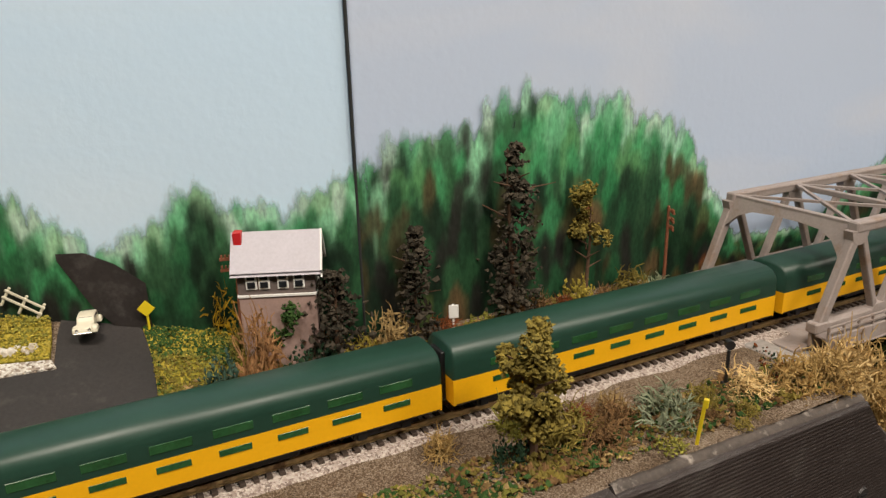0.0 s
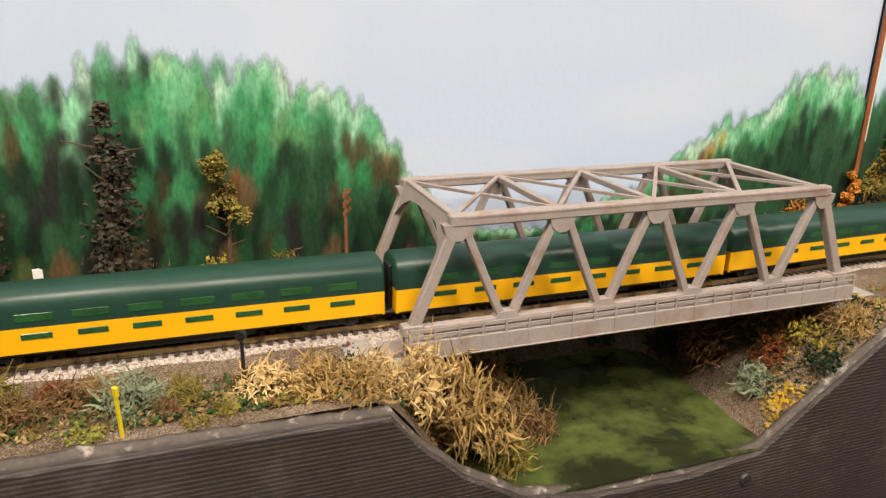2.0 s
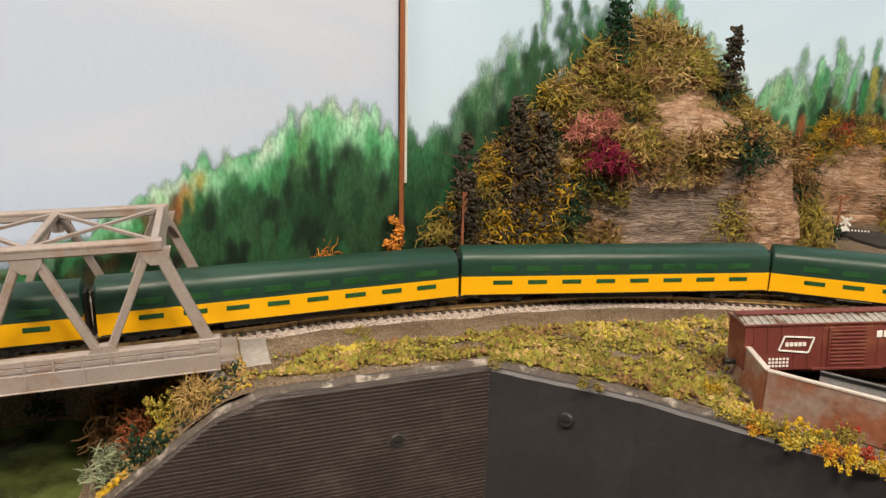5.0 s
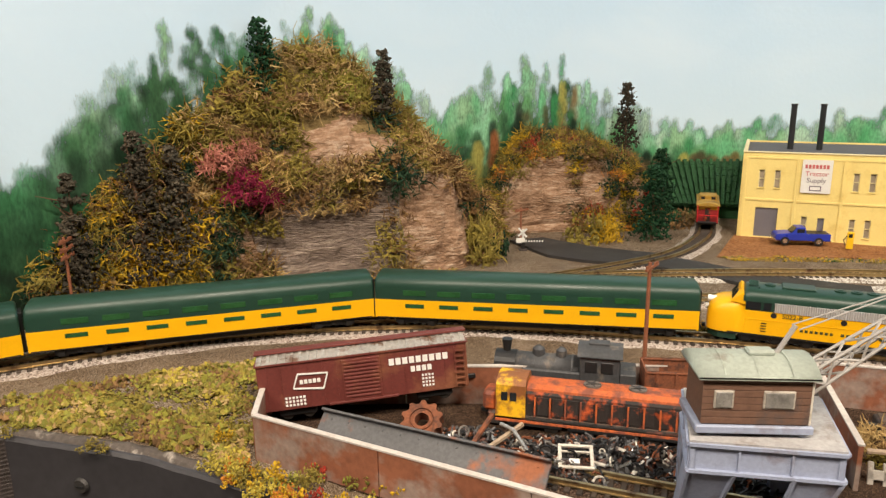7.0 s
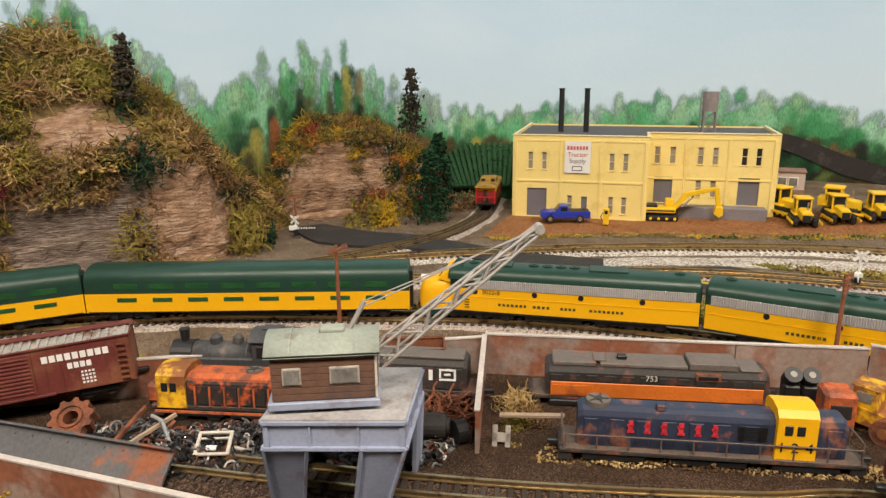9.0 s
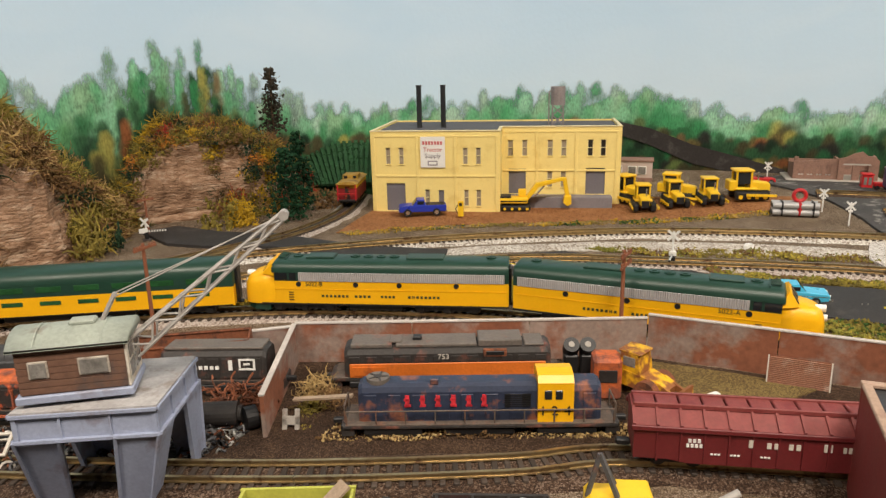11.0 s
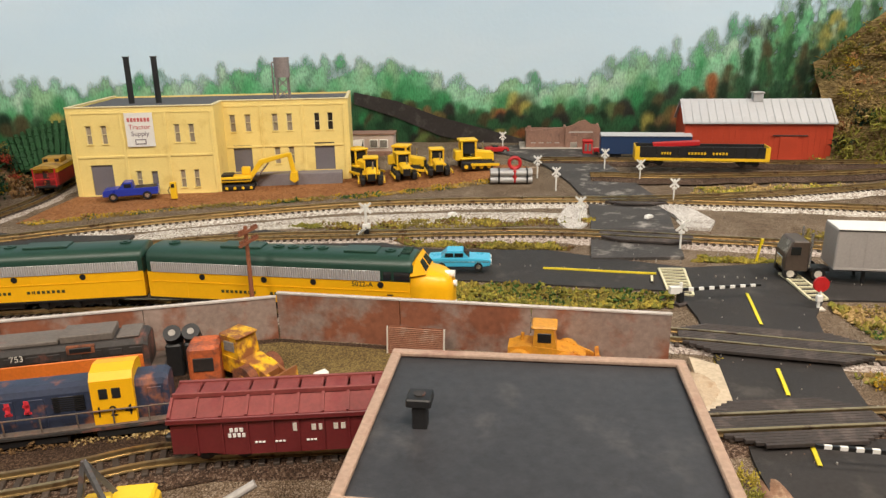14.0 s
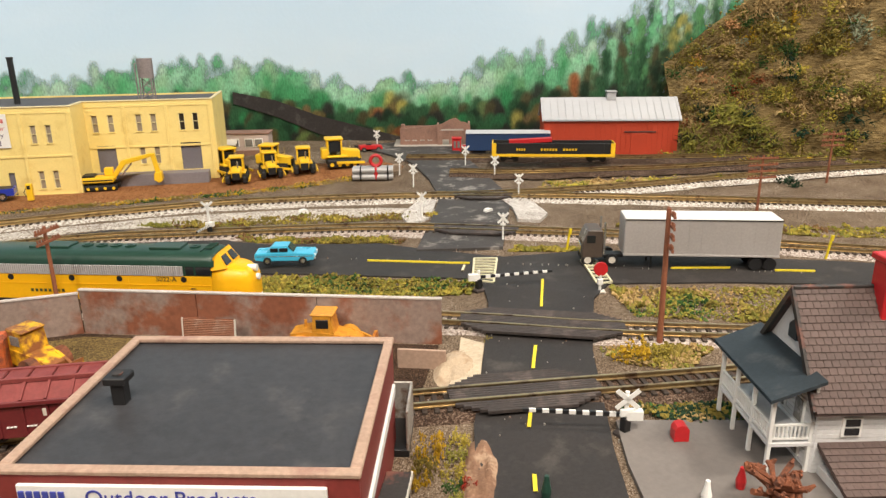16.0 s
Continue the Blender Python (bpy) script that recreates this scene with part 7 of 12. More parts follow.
# ground cover
foam("ground_foam", [(-0.235, 0.232), (-0.245, 0.205), (-0.15, 0.250), (-0.095, 0.233), (-0.052, 0.214), (-0.054, 0.262), (0.0, 0.268), (0.02, 0.3), (-0.05, 0.312), (-0.11, 0.296), (-0.2, 0.25)], 6500, 0.0008, 0.0026, ["brown", "olive", "lime", "olive", "tan", "yellow"], "yellow-olive foam turf between track and fascia", 41, 0.0, 0.8)
foam("ground_foam_west", [(-0.80, -0.09), (-0.541, 0.033), (-0.44, 0.088), (-0.43, 0.115), (-0.5, 0.085), (-0.6, 0.03), (-0.8, -0.08)], 4200, 0.0007, 0.0022, ["olive", "brown", "green", "tan", "lime"], "olive and brown foam turf at the layout edge", 42, 0.0, 0.4)
foam("ground_foam_trees", [(-0.70, 0.06), (-0.66, 0.112), (-0.625, 0.112), (-0.45, 0.206), (-0.44, 0.19), (-0.60, 0.10), (-0.68, 0.05)], 3000, 0.0007, 0.002, ["brown", "olive", "tan", "green"], "brown and olive foam under the trees", 43, 0.0, 0.3)
foam("ground_foam_road", [(0.21, 0.352), (0.255, 0.352), (0.33, 0.298), (0.368, 0.249), (0.425, 0.199), (0.471, 0.158), (0.46, 0.148), (0.41, 0.17), (0.36, 0.212), (0.31, 0.262), (0.265, 0.302), (0.20, 0.33)], 6500, 0.0008, 0.0024, ["olive", "green", "lime", "olive", "yellow", "lime"], "green and yellow foam hedge between road and track", 44, 0.0, 0.2, 0.9)
foam("ground_foam_island", [(0.12, 0.345), (0.20, 0.345), (0.24, 0.33), (0.21, 0.325), (0.13, 0.335)], 900, 0.0007, 0.0018, ["olive", "gold", "tan", "lime"], "thin foam turf between the tracks", 45, 0.0, 0.5)
foam("ground_foam_verge", [(0.40, 0.31), (0.47, 0.255), (0.48, 0.235), (0.463, 0.247), (0.41, 0.288)], 900, 0.0008, 0.002, ["olive", "yellow", "lime", "brown"], "foam turf verge along the road", 46, 0.0, 0.2)
foam("ground_foam_verge", [(0.36, 0.375), (0.45, 0.335), (0.535, 0.28), (0.525, 0.272), (0.45, 0.31), (0.38, 0.35)], 1300, 0.0007, 0.0018, ["olive", "yellow", "brown", "lime"], "patchy foam turf between the rear tracks", 47, 0.0, 0.7)
foam("ground_foam_verge", [(0.53, 0.185), (0.56, 0.16), (0.545, 0.166), (0.515, 0.188)], 500, 0.0007, 0.0018, ["olive", "yellow", "lime"], "foam turf verge by the crossing", 48, 0.0, 0.2)
foam("ground_foam_east", [(0.515, 0.113), (0.57, 0.074), (0.62, 0.03), (0.70, -0.06), (0.66, -0.06), (0.56, 0.022), (0.50, 0.085)], 4200, 0.0007, 0.0020, ["tan", "olive", "lime", "olive", "lime", "green"], "green and yellow foam turf along the track", 49, 0.0, 0.4)
foam("ground_foam_east", [(0.462, 0.07), (0.49, 0.055), (0.50, 0.045), (0.475, 0.038), (0.462, 0.055)], 700, 0.0007, 0.0018, ["olive", "tan", "lime", "olive"], "foam turf under the telegraph pole", 50, 0.0, 0.3)
foam("ground_foam_east", [(0.435, 0.036), (0.465, 0.018), (0.50, -0.01), (0.47, 0.0), (0.445, 0.015)], 900, 0.0007, 0.0018, ["green", "olive", "dkgreen", "tan"], "dark foam turf beside the concrete pad", 51, 0.0, 0.2)
foam("ground_foam_rear", [(0.62, 0.19), (0.70, 0.11), (0.78, 0.03), (0.76, 0.02), (0.66, 0.12), (0.60, 0.185)], 1800, 0.0008, 0.0024, ["olive", "yellow", "lime", "brown"], "yellow-olive foam turf between the tracks", 52, 0.0, 0.6)
foam("ground_foam_rear", [(0.63, 0.29), (0.70, 0.255), (0.80, 0.20), (0.84, 0.19), (0.74, 0.245), (0.65, 0.30)], 1200, 0.0008, 0.0022, ["olive", "yellow", "lime", "tan"], "yellow-olive foam turf between the sidings", 53, 0.0, 0.6)
foam("ground_foam_rear", [(0.79, 0.315), (0.83, 0.27), (0.92, 0.18), (0.90, 0.165), (0.80, 0.27)], 1500, 0.001, 0.0028, ["gold", "yellow", "lime", "olive"], "yellow foam turf at the foot of the hillside", 54, 0.0, 0.2)
foam("ground_foam_lot", [(0.215, 0.478), (0.30, 0.470), (0.43, 0.435), (0.56, 0.40), (0.54, 0.395), (0.42, 0.425), (0.30, 0.46), (0.22, 0.468)], 1500, 0.0006, 0.0016, ["olive", "tan", "gold", "green"], "thin foam turf edge of the dirt lot", 55, 0.0, 0.5)
foam("ground_foam_creek", [(-0.47, 0.09), (-0.40, 0.115), (-0.385, 0.20), (-0.42, 0.25), (-0.45, 0.2), (-0.46, 0.13)], 1800, 0.0007, 0.002, ["brown", "olive", "rust", "dkgreen"], "brown foam growth on the creek bank", 56, 0.0, 0.3)
foam("ground_foam_creek", [(-0.29, 0.13), (-0.235, 0.205), (-0.255, 0.235), (-0.27, 0.31), (-0.30, 0.28), (-0.29, 0.2)], 2000, 0.0007, 0.002, ["olive", "brown", "dkgreen", "tan", "gold"], "olive foam growth on the creek bank", 57, 0.0, 0.3)
foam("grass_tufts", [(-0.83, 0.06), (-0.83, 0.094), (-0.747, 0.1015), (-0.7425, 0.093), (-0.738, 0.082), (-0.765, 0.073)], 1500, 0.0006, 0.0014, ["lime", "yellow", "olive"], "yellow-green grass tufts on the field", 58, 0.002, 0.2)
foam("grass_tufts", [(-0.702, 0.088), (-0.7125, 0.105), (-0.66, 0.11), (-0.655, 0.075), (-0.675, 0.052), (-0.688, 0.058)], 2200, 0.0006, 0.0014, ["lime", "olive", "lime", "green"], "yellow-green grass tufts on the slope", 59, 0.0015, 0.2)
foam("scrap_litter", [(0.17, 0.195), (0.27, 0.16), (0.27, 0.15), (0.16, 0.185)], 900, 0.0005, 0.0012, ["brown", "tan", "straw", "brown"], "brown litter on the scrapyard soil", 60, 0.0006, 0.2)
foam("ground_foam_hill", [(-0.20, 0.365), (-0.11, 0.425), (-0.05, 0.438), (0.0, 0.443), (0.03, 0.46), (0.02, 0.435), (-0.05, 0.42), (-0.12, 0.39), (-0.2, 0.35)], 2200, 0.0007, 0.002, ["gold", "olive", "tan", "brown", "lime"], "tan and gold foam growth at the hill foot", 61, 0.0, 0.4)

# ---- scrapyard: wrecks, scrap, crane ----
RUST = mat("deep rust", (0.20, 0.065, 0.028), 0.85, var=0.35, s1=150, s2=1200, col2=(0.09, 0.035, 0.02), amt2=0.5, s3=200, bump=0.35)
MAROON = mat("maroon boxcar paint", (0.135, 0.028, 0.022), 0.6, var=0.2, s1=70, col2=(0.21, 0.075, 0.038), amt2=0.5, s3=45, bump=0.1)
OXIDE = mat("oxide red wagon paint", (0.135, 0.016, 0.018), 0.5, var=0.15, s1=80, col2=(0.12, 0.018, 0.018), amt2=0.35, s3=90, bump=0.1)
OXROOF = mat("faded oxide red wagon roof", (0.20, 0.042, 0.038), 0.6, var=0.2, s1=90, col2=(0.17, 0.026, 0.026), amt2=0.4, s3=110, bump=0.15)
DUSTY = mat("dusty rusted walkway metal", (0.105, 0.080, 0.064), 0.7, var=0.35, s1=130, col2=(0.17, 0.085, 0.055), amt2=0.4, s3=160, bump=0.2)
GALV = mat("dirty galvanised roof metal", (0.44, 0.41, 0.37), 0.5, metal=0.4, var=0.25, s1=90, col2=(0.20, 0.11, 0.07), amt2=0.35, s3=140)
BURNT = mat("black paint flaking to orange", (0.022, 0.016, 0.014), 0.7, var=0.4, s1=120, col2=(0.50, 0.085, 0.02), amt2=0.42, s3=150, bump=0.4)
FLAKE = mat("orange-red paint with rust", (0.52, 0.115, 0.03), 0.65, var=0.25, s1=110, col2=(0.20, 0.06, 0.035), amt2=0.72, s3=120, bump=0.3)
PEEL = mat("yellow paint peeling to rust", (0.78, 0.44, 0.015), 0.55, var=0.12, s1=90, col2=(0.24, 0.085, 0.025), amt2=0.85, s3=130, bump=0.2)
STEAM = mat("dusty black steam engine", (0.05, 0.052, 0.056), 0.6, var=0.3, s1=110, col2=(0.13, 0.11, 0.09), amt2=0.3, s3=120, bump=0.2)
NAVY = mat("faded navy with rust", (0.026, 0.036, 0.070), 0.5, var=0.22, s1=100, col2=(0.25, 0.095, 0.055), amt2=0.38, s3=95, bump=0.15)
DULLBLACK = mat("dull black with rust", (0.032, 0.028, 0.026), 0.6, var=0.35, s1=110, col2=(0.17, 0.065, 0.045), amt2=0.35, s3=90, bump=0.2)
ROOFRUST = mat("grey-brown roof with rust", (0.135, 0.115, 0.10), 0.65, var=0.25, s1=110, col2=(0.24, 0.095, 0.065), amt2=0.45, s3=80, bump=0.2)
ORANGE = mat("orange loco side", (0.62, 0.155, 0.02), 0.5, var=0.15, s1=80, col2=(0.36, 0.09, 0.025), amt2=0.25, s3=90)
LOADER = mat("orange-yellow painted metal", (0.60, 0.27, 0.025), 0.5, var=0.2, s1=80, col2=(0.40, 0.13, 0.02), amt2=0.55, s3=90)
CATYELLOW = mat("machine yellow plastic", (0.83, 0.52, 0.02), 0.4, var=0.06)
CRANEBLUE = mat("blue-grey gantry plastic", (0.30, 0.34, 0.46), 0.55, var=0.12, s1=90, col2=(0.21, 0.20, 0.24), amt2=0.3, s3=70, bump=0.15)
PLANKTOP = mat("grey wood deck", (0.37, 0.36, 0.36), 0.7, var=0.2, s1=120, col2=(0.25, 0.22, 0.2), amt2=0.4, s3=110, bump=0.25)
HUTBROWN = mat("brown hut boards", (0.155, 0.080, 0.052), 0.7, var=0.2, s1=90, s2=700, col2=(0.085, 0.055, 0.045), amt2=0.4, s3=90, bump=0.2)
HUTTRIM = mat("grimy pale window trim", (0.38, 0.34, 0.29), 0.7, var=0.3, s1=200, s2=1500, col2=(0.17, 0.12, 0.09), amt2=0.4, s3=250)
HUTROOF = mat("pale grey-green hut roof", (0.33, 0.37, 0.32), 0.65, var=0.15, s1=80, col2=(0.22, 0.21, 0.17), amt2=0.35, s3=90, bump=0.2)
BOOM = mat("dull grey boom plastic", (0.36, 0.34, 0.32), 0.5, var=0.15)
GREYSTEEL = mat("dark grey steel with rust", (0.10, 0.10, 0.105), 0.6, metal=0.2, var=0.25, s1=80, col2=(0.27, 0.088, 0.035), amt2=0.4, s3=45, bump=0.25)
BRIGHT = mat("bright scrap metal", (0.62, 0.61, 0.58), 0.3, metal=0.8, var=0.2)
BONE = mat("off-white plastic", (0.62, 0.58, 0.51), 0.6, var=0.12, s1=80, col2=(0.42, 0.36, 0.28), amt2=0.25, s3=110)
WOOD = mat("pale weathered wood", (0.36, 0.27, 0.19), 0.75, var=0.25, s1=120, bump=0.2)
REDPAINT = mat("bright red paint", (0.50, 0.018, 0.022), 0.4, var=0.1)
REDFADE = mat("faded red letters", (0.58, 0.03, 0.045), 0.6, var=0.4, s1=300)
PANE = mat("dusty pane", (0.20, 0.19, 0.175), 0.25, var=0.35, s1=180)
LIMEBOX = mat("yellow-green plastic with rust", (0.46, 0.47, 0.08), 0.5, var=0.15, s1=70, col2=(0.40, 0.16, 0.06), amt2=0.3, s3=70)


def lying(x0, y0, x1, y1, z0=0.0, z1=None, roll=0.0):
    """Local x runs from the first point to the second; z up from the ground there; roll leans it to the back."""
    z1 = z0 if z1 is None else z1
    L = math.hypot(x1 - x0, y1 - y0)
    a = math.degrees(math.atan2(y1 - y0, x1 - x0))
    p = -math.degrees(math.atan2(z1 - z0, L))
    return pose((x0 + x1) / 2, (y0 + y1) / 2, (z0 + z1) / 2) @ pose(0, 0, 0, 0, 0, a) @ pose(0, 0, 0, 0, p, 0) @ pose(0, 0, 0, roll, 0, 0), L


def word_bars(parent, x0, x1, y, z0, z1, material, gap=0.35, each=0.0016, name="lettering"):
    """Bars the size and colour of letters on a side that faces local -y."""
    bm = bmesh.new()
    n = max(1, int(round((x1 - x0) / each)))
    for i in range(n):
        a = x0 + (x1 - x0) * i / n
        box(bm, a, a + (x1 - x0) / n * (1 - gap), y - 0.00012, y + 0.0002, z0, z1)
    return part(name, bm, material, parent)


def bogie(parent, x, axles=2, span=0.011, w=0.0068, mat_=BLACK):
    b = bmesh.new()
    for s in (-1, 1):
        box(b, x - span * 0.66, x + span * 0.66, s * w - 0.0006, s * w + 0.0006, 0.0022, 0.0036)
        for i in range(axles):
            xx = x - span / 2 + span * i / max(1, axles - 1)
            box(b, xx - 0.0011, xx + 0.0011, s * w - 0.0009, s * w + 0.0009, 0.0018, 0.0042)
    t = part("bogie", b, mat_, parent)
    for i in range(axles):
        xx = x - span / 2 + span * i / max(1, axles - 1)
        b = bmesh.new()
        for s in (-1, 1):
            tube(b, (xx, s * 0.0042, 0.0028), (xx, s * 0.0054, 0.0028), 0.0028, seg=14)
        tube(b, (xx, -0.005, 0.0028), (xx, 0.005, 0.0028), 0.0007, seg=6)
        part("wheelset", b, WHEEL, t)


def boxcar():
    m, L = lying(-0.0515, 0.2400, 0.0265, 0.2500, 0.0035, 0.0085, -3)
    t = thing("boxcar", "maroon weathered boxcar leaning against the yard wall", "boxcar", m)
    h2, w, zb, zt = L / 2, 0.0165, 0.0035, 0.0215
    part("body", bbox(-h2, h2, 0, w, zb, zt, 0.0003), MAROON, t)
    part("roof", outline([(-h2 - .0006, zt), (h2 + .0006, zt), (h2 + .0006, zt + .0005), (-h2 - .0006, zt + .0005)], -0.0005, w + 0.0005), MAROON, t)
    rf = loft([[(x, 0.0, zt + .0004), (x, w / 2, zt + 0.0021), (x, w, zt + .0004)] for x in (-h2, h2)])
    roofo = part("roof_panel", rf, GALV, t, "dull silver ribbed roof sheets")
    for i in range(27):
        x = -h2 + 0.0015 + i * (L - 0.003) / 26
        bm = bmesh.new()
        beam(bm, (x, 0.0001, zt + 0.0006), (x, w / 2, zt + 0.0024), 0.0011, 0.0005)
        beam(bm, (x, w / 2, zt + 0.0024), (x, w - 0.0001, zt + 0.0006), 0.0011, 0.0005)
        part("rib", bm, GALV, roofo)
    part("running_board", bbox(-h2 - 0.001, h2 + 0.001, w / 2 - 0.0022, w / 2 + 0.0022, zt + 0.0024, zt + 0.0031, 0.0001), MAROON, t, "dark maroon plank walkway on the roof")
    for x in np.linspace(-h2 + 0.0035, h2 - 0.0035, 15):
        if abs(x + 0.001) > 0.0075:
            part("side_rib", bbox(x - 0.00018, x + 0.00018, -0.00022, 0.0002, zb + 0.0008, zt - 0.0004, 0), MAROON, t)
    d = part("door", bbox(-0.0082, 0.0062, -0.0007, 0.0004, zb + 0.001, zt - 0.001, 0.0001), MAROON, t)
    for i in range(10):
        z = zb + 0.0022 + i * 0.00145
        part("door_rib", bbox(-0.0074, 0.0054, -0.0011, -0.0005, z, z + 0.0007, 0.0001), MAROON, d)
    part("door_rail", bbox(-0.014, 0.012, -0.0011, 0.0002, zb + 0.0002, zb + 0.0010, 0.0001), MAROON, t)
    for e in (h2 - 0.0048,):
        l = bmesh.new()
        for xx in (e, e + 0.0036):
            box(l, xx - 0.0002, xx + 0.0002, -0.0012, -0.0008, zb + 0.001, zt - 0.001)
        part("ladder", l, MAROON, t)
        for i in range(7):
            z = zb + 0.002 + i * 0.0022
            part("ladder_rung", bbox(e, e + 0.0036, -0.0012, -0.0008, z, z + 0.0004, 0), MAROON, t)
    word_bars(t, 0.0095, 0.0325, -0.0002, 0.0160, 0.0185, WHITE, 0.25, 0.0026)
    word_bars(t, 0.0175, 0.0260, -0.0002, 0.0125, 0.0146, WHITE, 0.25, 0.0022)
    for k in range(4):
        word_bars(t, 0.0215, 0.0265, -0.0002, 0.0060 + k * 0.0014, 0.0067 + k * 0.0014, WHITE, 0.4, 0.0012, "data_lettering")
    for k in range(3):
        word_bars(t, -0.0300, -0.0220, -0.0002, 0.0050 + k * 0.0014, 0.0058 + k * 0.0014, WHITE, 0.4, 0.0013, "data_lettering")
    bm = bmesh.new()
    q = [(-0.0265, 0.0135), (-0.0175, 0.0163), (-0.0135, 0.0135), (-0.0225, 0.0098)]
    q = [(-0.0265, 0.0118), (-0.0245, 0.0172), (-0.0135, 0.0165), (-0.0155, 0.0106)]
    for a, b in zip(q, q[1:] + q[:1]):
        beam(bm, (a[0], -0.0003, a[1]), (b[0], -0.0003, b[1]), 0.0005, 0.0005, (0, 1, 0))
    part("diamond_mark", bm, WHITE, t)
    word_bars(t, -0.0240, -0.0160, -0.0002, 0.0132, 0.0147, WHITE, 0.25, 0.0016)
    for x in (-0.026, 0.026):
        tr = part("bogie", bbox(x - 0.007, x + 0.007, 0.002, w - 0.002, zb - 0.0032, zb - 0.0006, 0.0005), BLACK, t)
        for xx in (x - 0.004, x + 0.004):
            part("wheelset", tubed((xx, 0.003, zb - 0.0022), (xx, w - 0.003, zb - 0.0022), 0.0026, seg=14), WHEEL, tr)
    part("brake_gear", bbox(-0.012, 0.014, 0.004, w - 0.004, zb - 0.0022, zb, 0.0004), BLACK, t)
    for s in (-1, 1):
        part("coupler", bbox(min(s * h2, s * (h2 + 0.004)), max(s * h2, s * (h2 + 0.004)), w / 2 - 0.001, w / 2 + 0.001, zb, zb + 0.0018, 0.0003), BLACK, t)


def hood_diesel(label, m, L, cab, cabw, hood_h, cab_h, sides, top, cabm, fans=(), rails=True, louvre=(), panels=9, split=None, back=0.0, roofs=(), w=0.0105, hw=0.0068, sub=()):
    """A road switcher: frame, hood, cab, bogies, handrails. Near side faces local -y, near face at y = 0."""
    t = thing("scrap_locomotive", label, "locomotive", m, "scrapped locomotives")
    h2 = L / 2
    yc = w / 2 + 0.001
    part("frame", bbox(-h2, h2, yc - w / 2 - 0.0016, yc + w / 2 + 0.0016, 0.0046, 0.0060, 0.0003), DULLBLACK, t)
    part("walkway", bbox(-h2 + 0.001, h2 - 0.001, yc - w / 2 - 0.0017, yc + w / 2 + 0.0017, 0.0060, 0.0064, 0.0001), DUSTY, t, "dusty walkway along the hood")
    part("fuel_tank", bbox(-0.012, 0.012, yc - 0.0066, yc + 0.0066, 0.0014, 0.0046, 0.0007), BLACK, t)
    for s in (-1, 1):
        g = part("bogie", bbox(s * (h2 - 0.017) - 0.010, s * (h2 - 0.017) + 0.010, yc - 0.0068, yc + 0.0068, 0.0020, 0.0044, 0.0004), BLACK, t)
        for k in (-0.0062, 0.0062):
            part("wheelset", tubed((s * (h2 - 0.017) + k, yc - 0.0064, 0.0029), (s * (h2 - 0.017) + k, yc + 0.0064, 0.0029), 0.0029, seg=14), WHEEL, g)
        part("footplate", bbox(min(s * (h2 - 0.004), s * (h2 + 0.0006)), max(s * (h2 - 0.004), s * (h2 + 0.0006)), yc - w / 2 - 0.001, yc + w / 2 + 0.001, 0.0016, 0.0062, 0.0004), DULLBLACK, t)
        part("coupler", bbox(min(s * h2, s * (h2 + 0.0042)), max(s * h2, s * (h2 + 0.0042)), yc - 0.001, yc + 0.001, 0.0036, 0.0054, 0.0003), BLACK, t)

    def hood_ring(x, h, q=1.0):
        z0 = 0.0062
        return [(x, yc - hw * q, z0), (x, yc - hw * q, h - 0.0026), (x, yc - hw * 0.86 * q, h - 0.0009), (x, yc - hw * 0.55 * q, h), (x, yc + hw * 0.55 * q, h), (x, yc + hw * 0.86 * q, h - 0.0009), (x, yc + hw * q, h - 0.0026), (x, yc + hw * q, z0)]
    x0, x1 = -h2 + 0.0055, h2 - 0.0055
    part("hood", loft([hood_ring(x0, hood_h - 0.001, 0.93), hood_ring(x0 + 0.0014, hood_h), hood_ring(x1 - 0.0014, hood_h), hood_ring(x1, hood_h - 0.001, 0.93)]), sides, t, smooth=False)
    if split:
        part("lower_side", bbox(x0 + 0.002, x1 - 0.002, yc - hw - 0.0004, yc + hw + 0.0004, 0.0063, split, 0.0002), sub, t, "orange painted lower side")
        for i in range(34):
            xx = x0 + 0.003 + (i % 17) * 0.00135
            z = 0.0085 + (i // 17) * 0.0042
            if i < 17:
                part("side_slat", bbox(x0 + 0.003, x0 + 0.016, yc - hw - 0.0007, yc - hw - 0.0003, 0.0072 + i * (split - 0.0085) / 17, 0.0072 + i * (split - 0.0085) / 17 + 0.00028, 0), sub, t)
    if cab is not None:
        cb = part("cab", loft([[(x, yc - cabw, 0.0056), (x, yc - cabw, cab_h - 0.0028), (x, yc - cabw * 0.72, cab_h - 0.0008), (x, yc, cab_h), (x, yc + cabw * 0.72, cab_h - 0.0008), (x, yc + cabw, cab_h - 0.0028), (x, yc + cabw, 0.0056)] for x in cab]), cabm, t, "weathered yellow cab")
        for xa in (0.30, 0.60):
            a = cab[0] + (cab[1] - cab[0]) * xa
            part("cab_window", bbox(a - 0.0014, a + 0.0011, yc - cabw - 0.0002, yc - cabw + 0.001, cab_h - 0.0088, cab_h - 0.0054, 0.0002), DARKGLASS, cb)
    if top is not None:
        for a, b, dz in top:
            part("roof_cover", bbox(a, b, yc - hw * 0.80, yc + hw * 0.80, hood_h - 0.0005, hood_h + dz, 0.0003), ROOFRUST, t, "grey-brown roof section with rust")
    for i in range(panels):
        xx = x0 + 0.004 + i * (x1 - x0 - 0.008) / (panels - 1)
        if cab is None or not cab[0] - 0.003 < xx < cab[1] + 0.003:
            part("access_door", bbox(xx - 0.0021, xx + 0.0021, yc - hw - 0.00035, yc - hw + 0.0002, 0.0072 if not split else split + 0.0006, hood_h - 0.0034, 0.0001), sides, t)
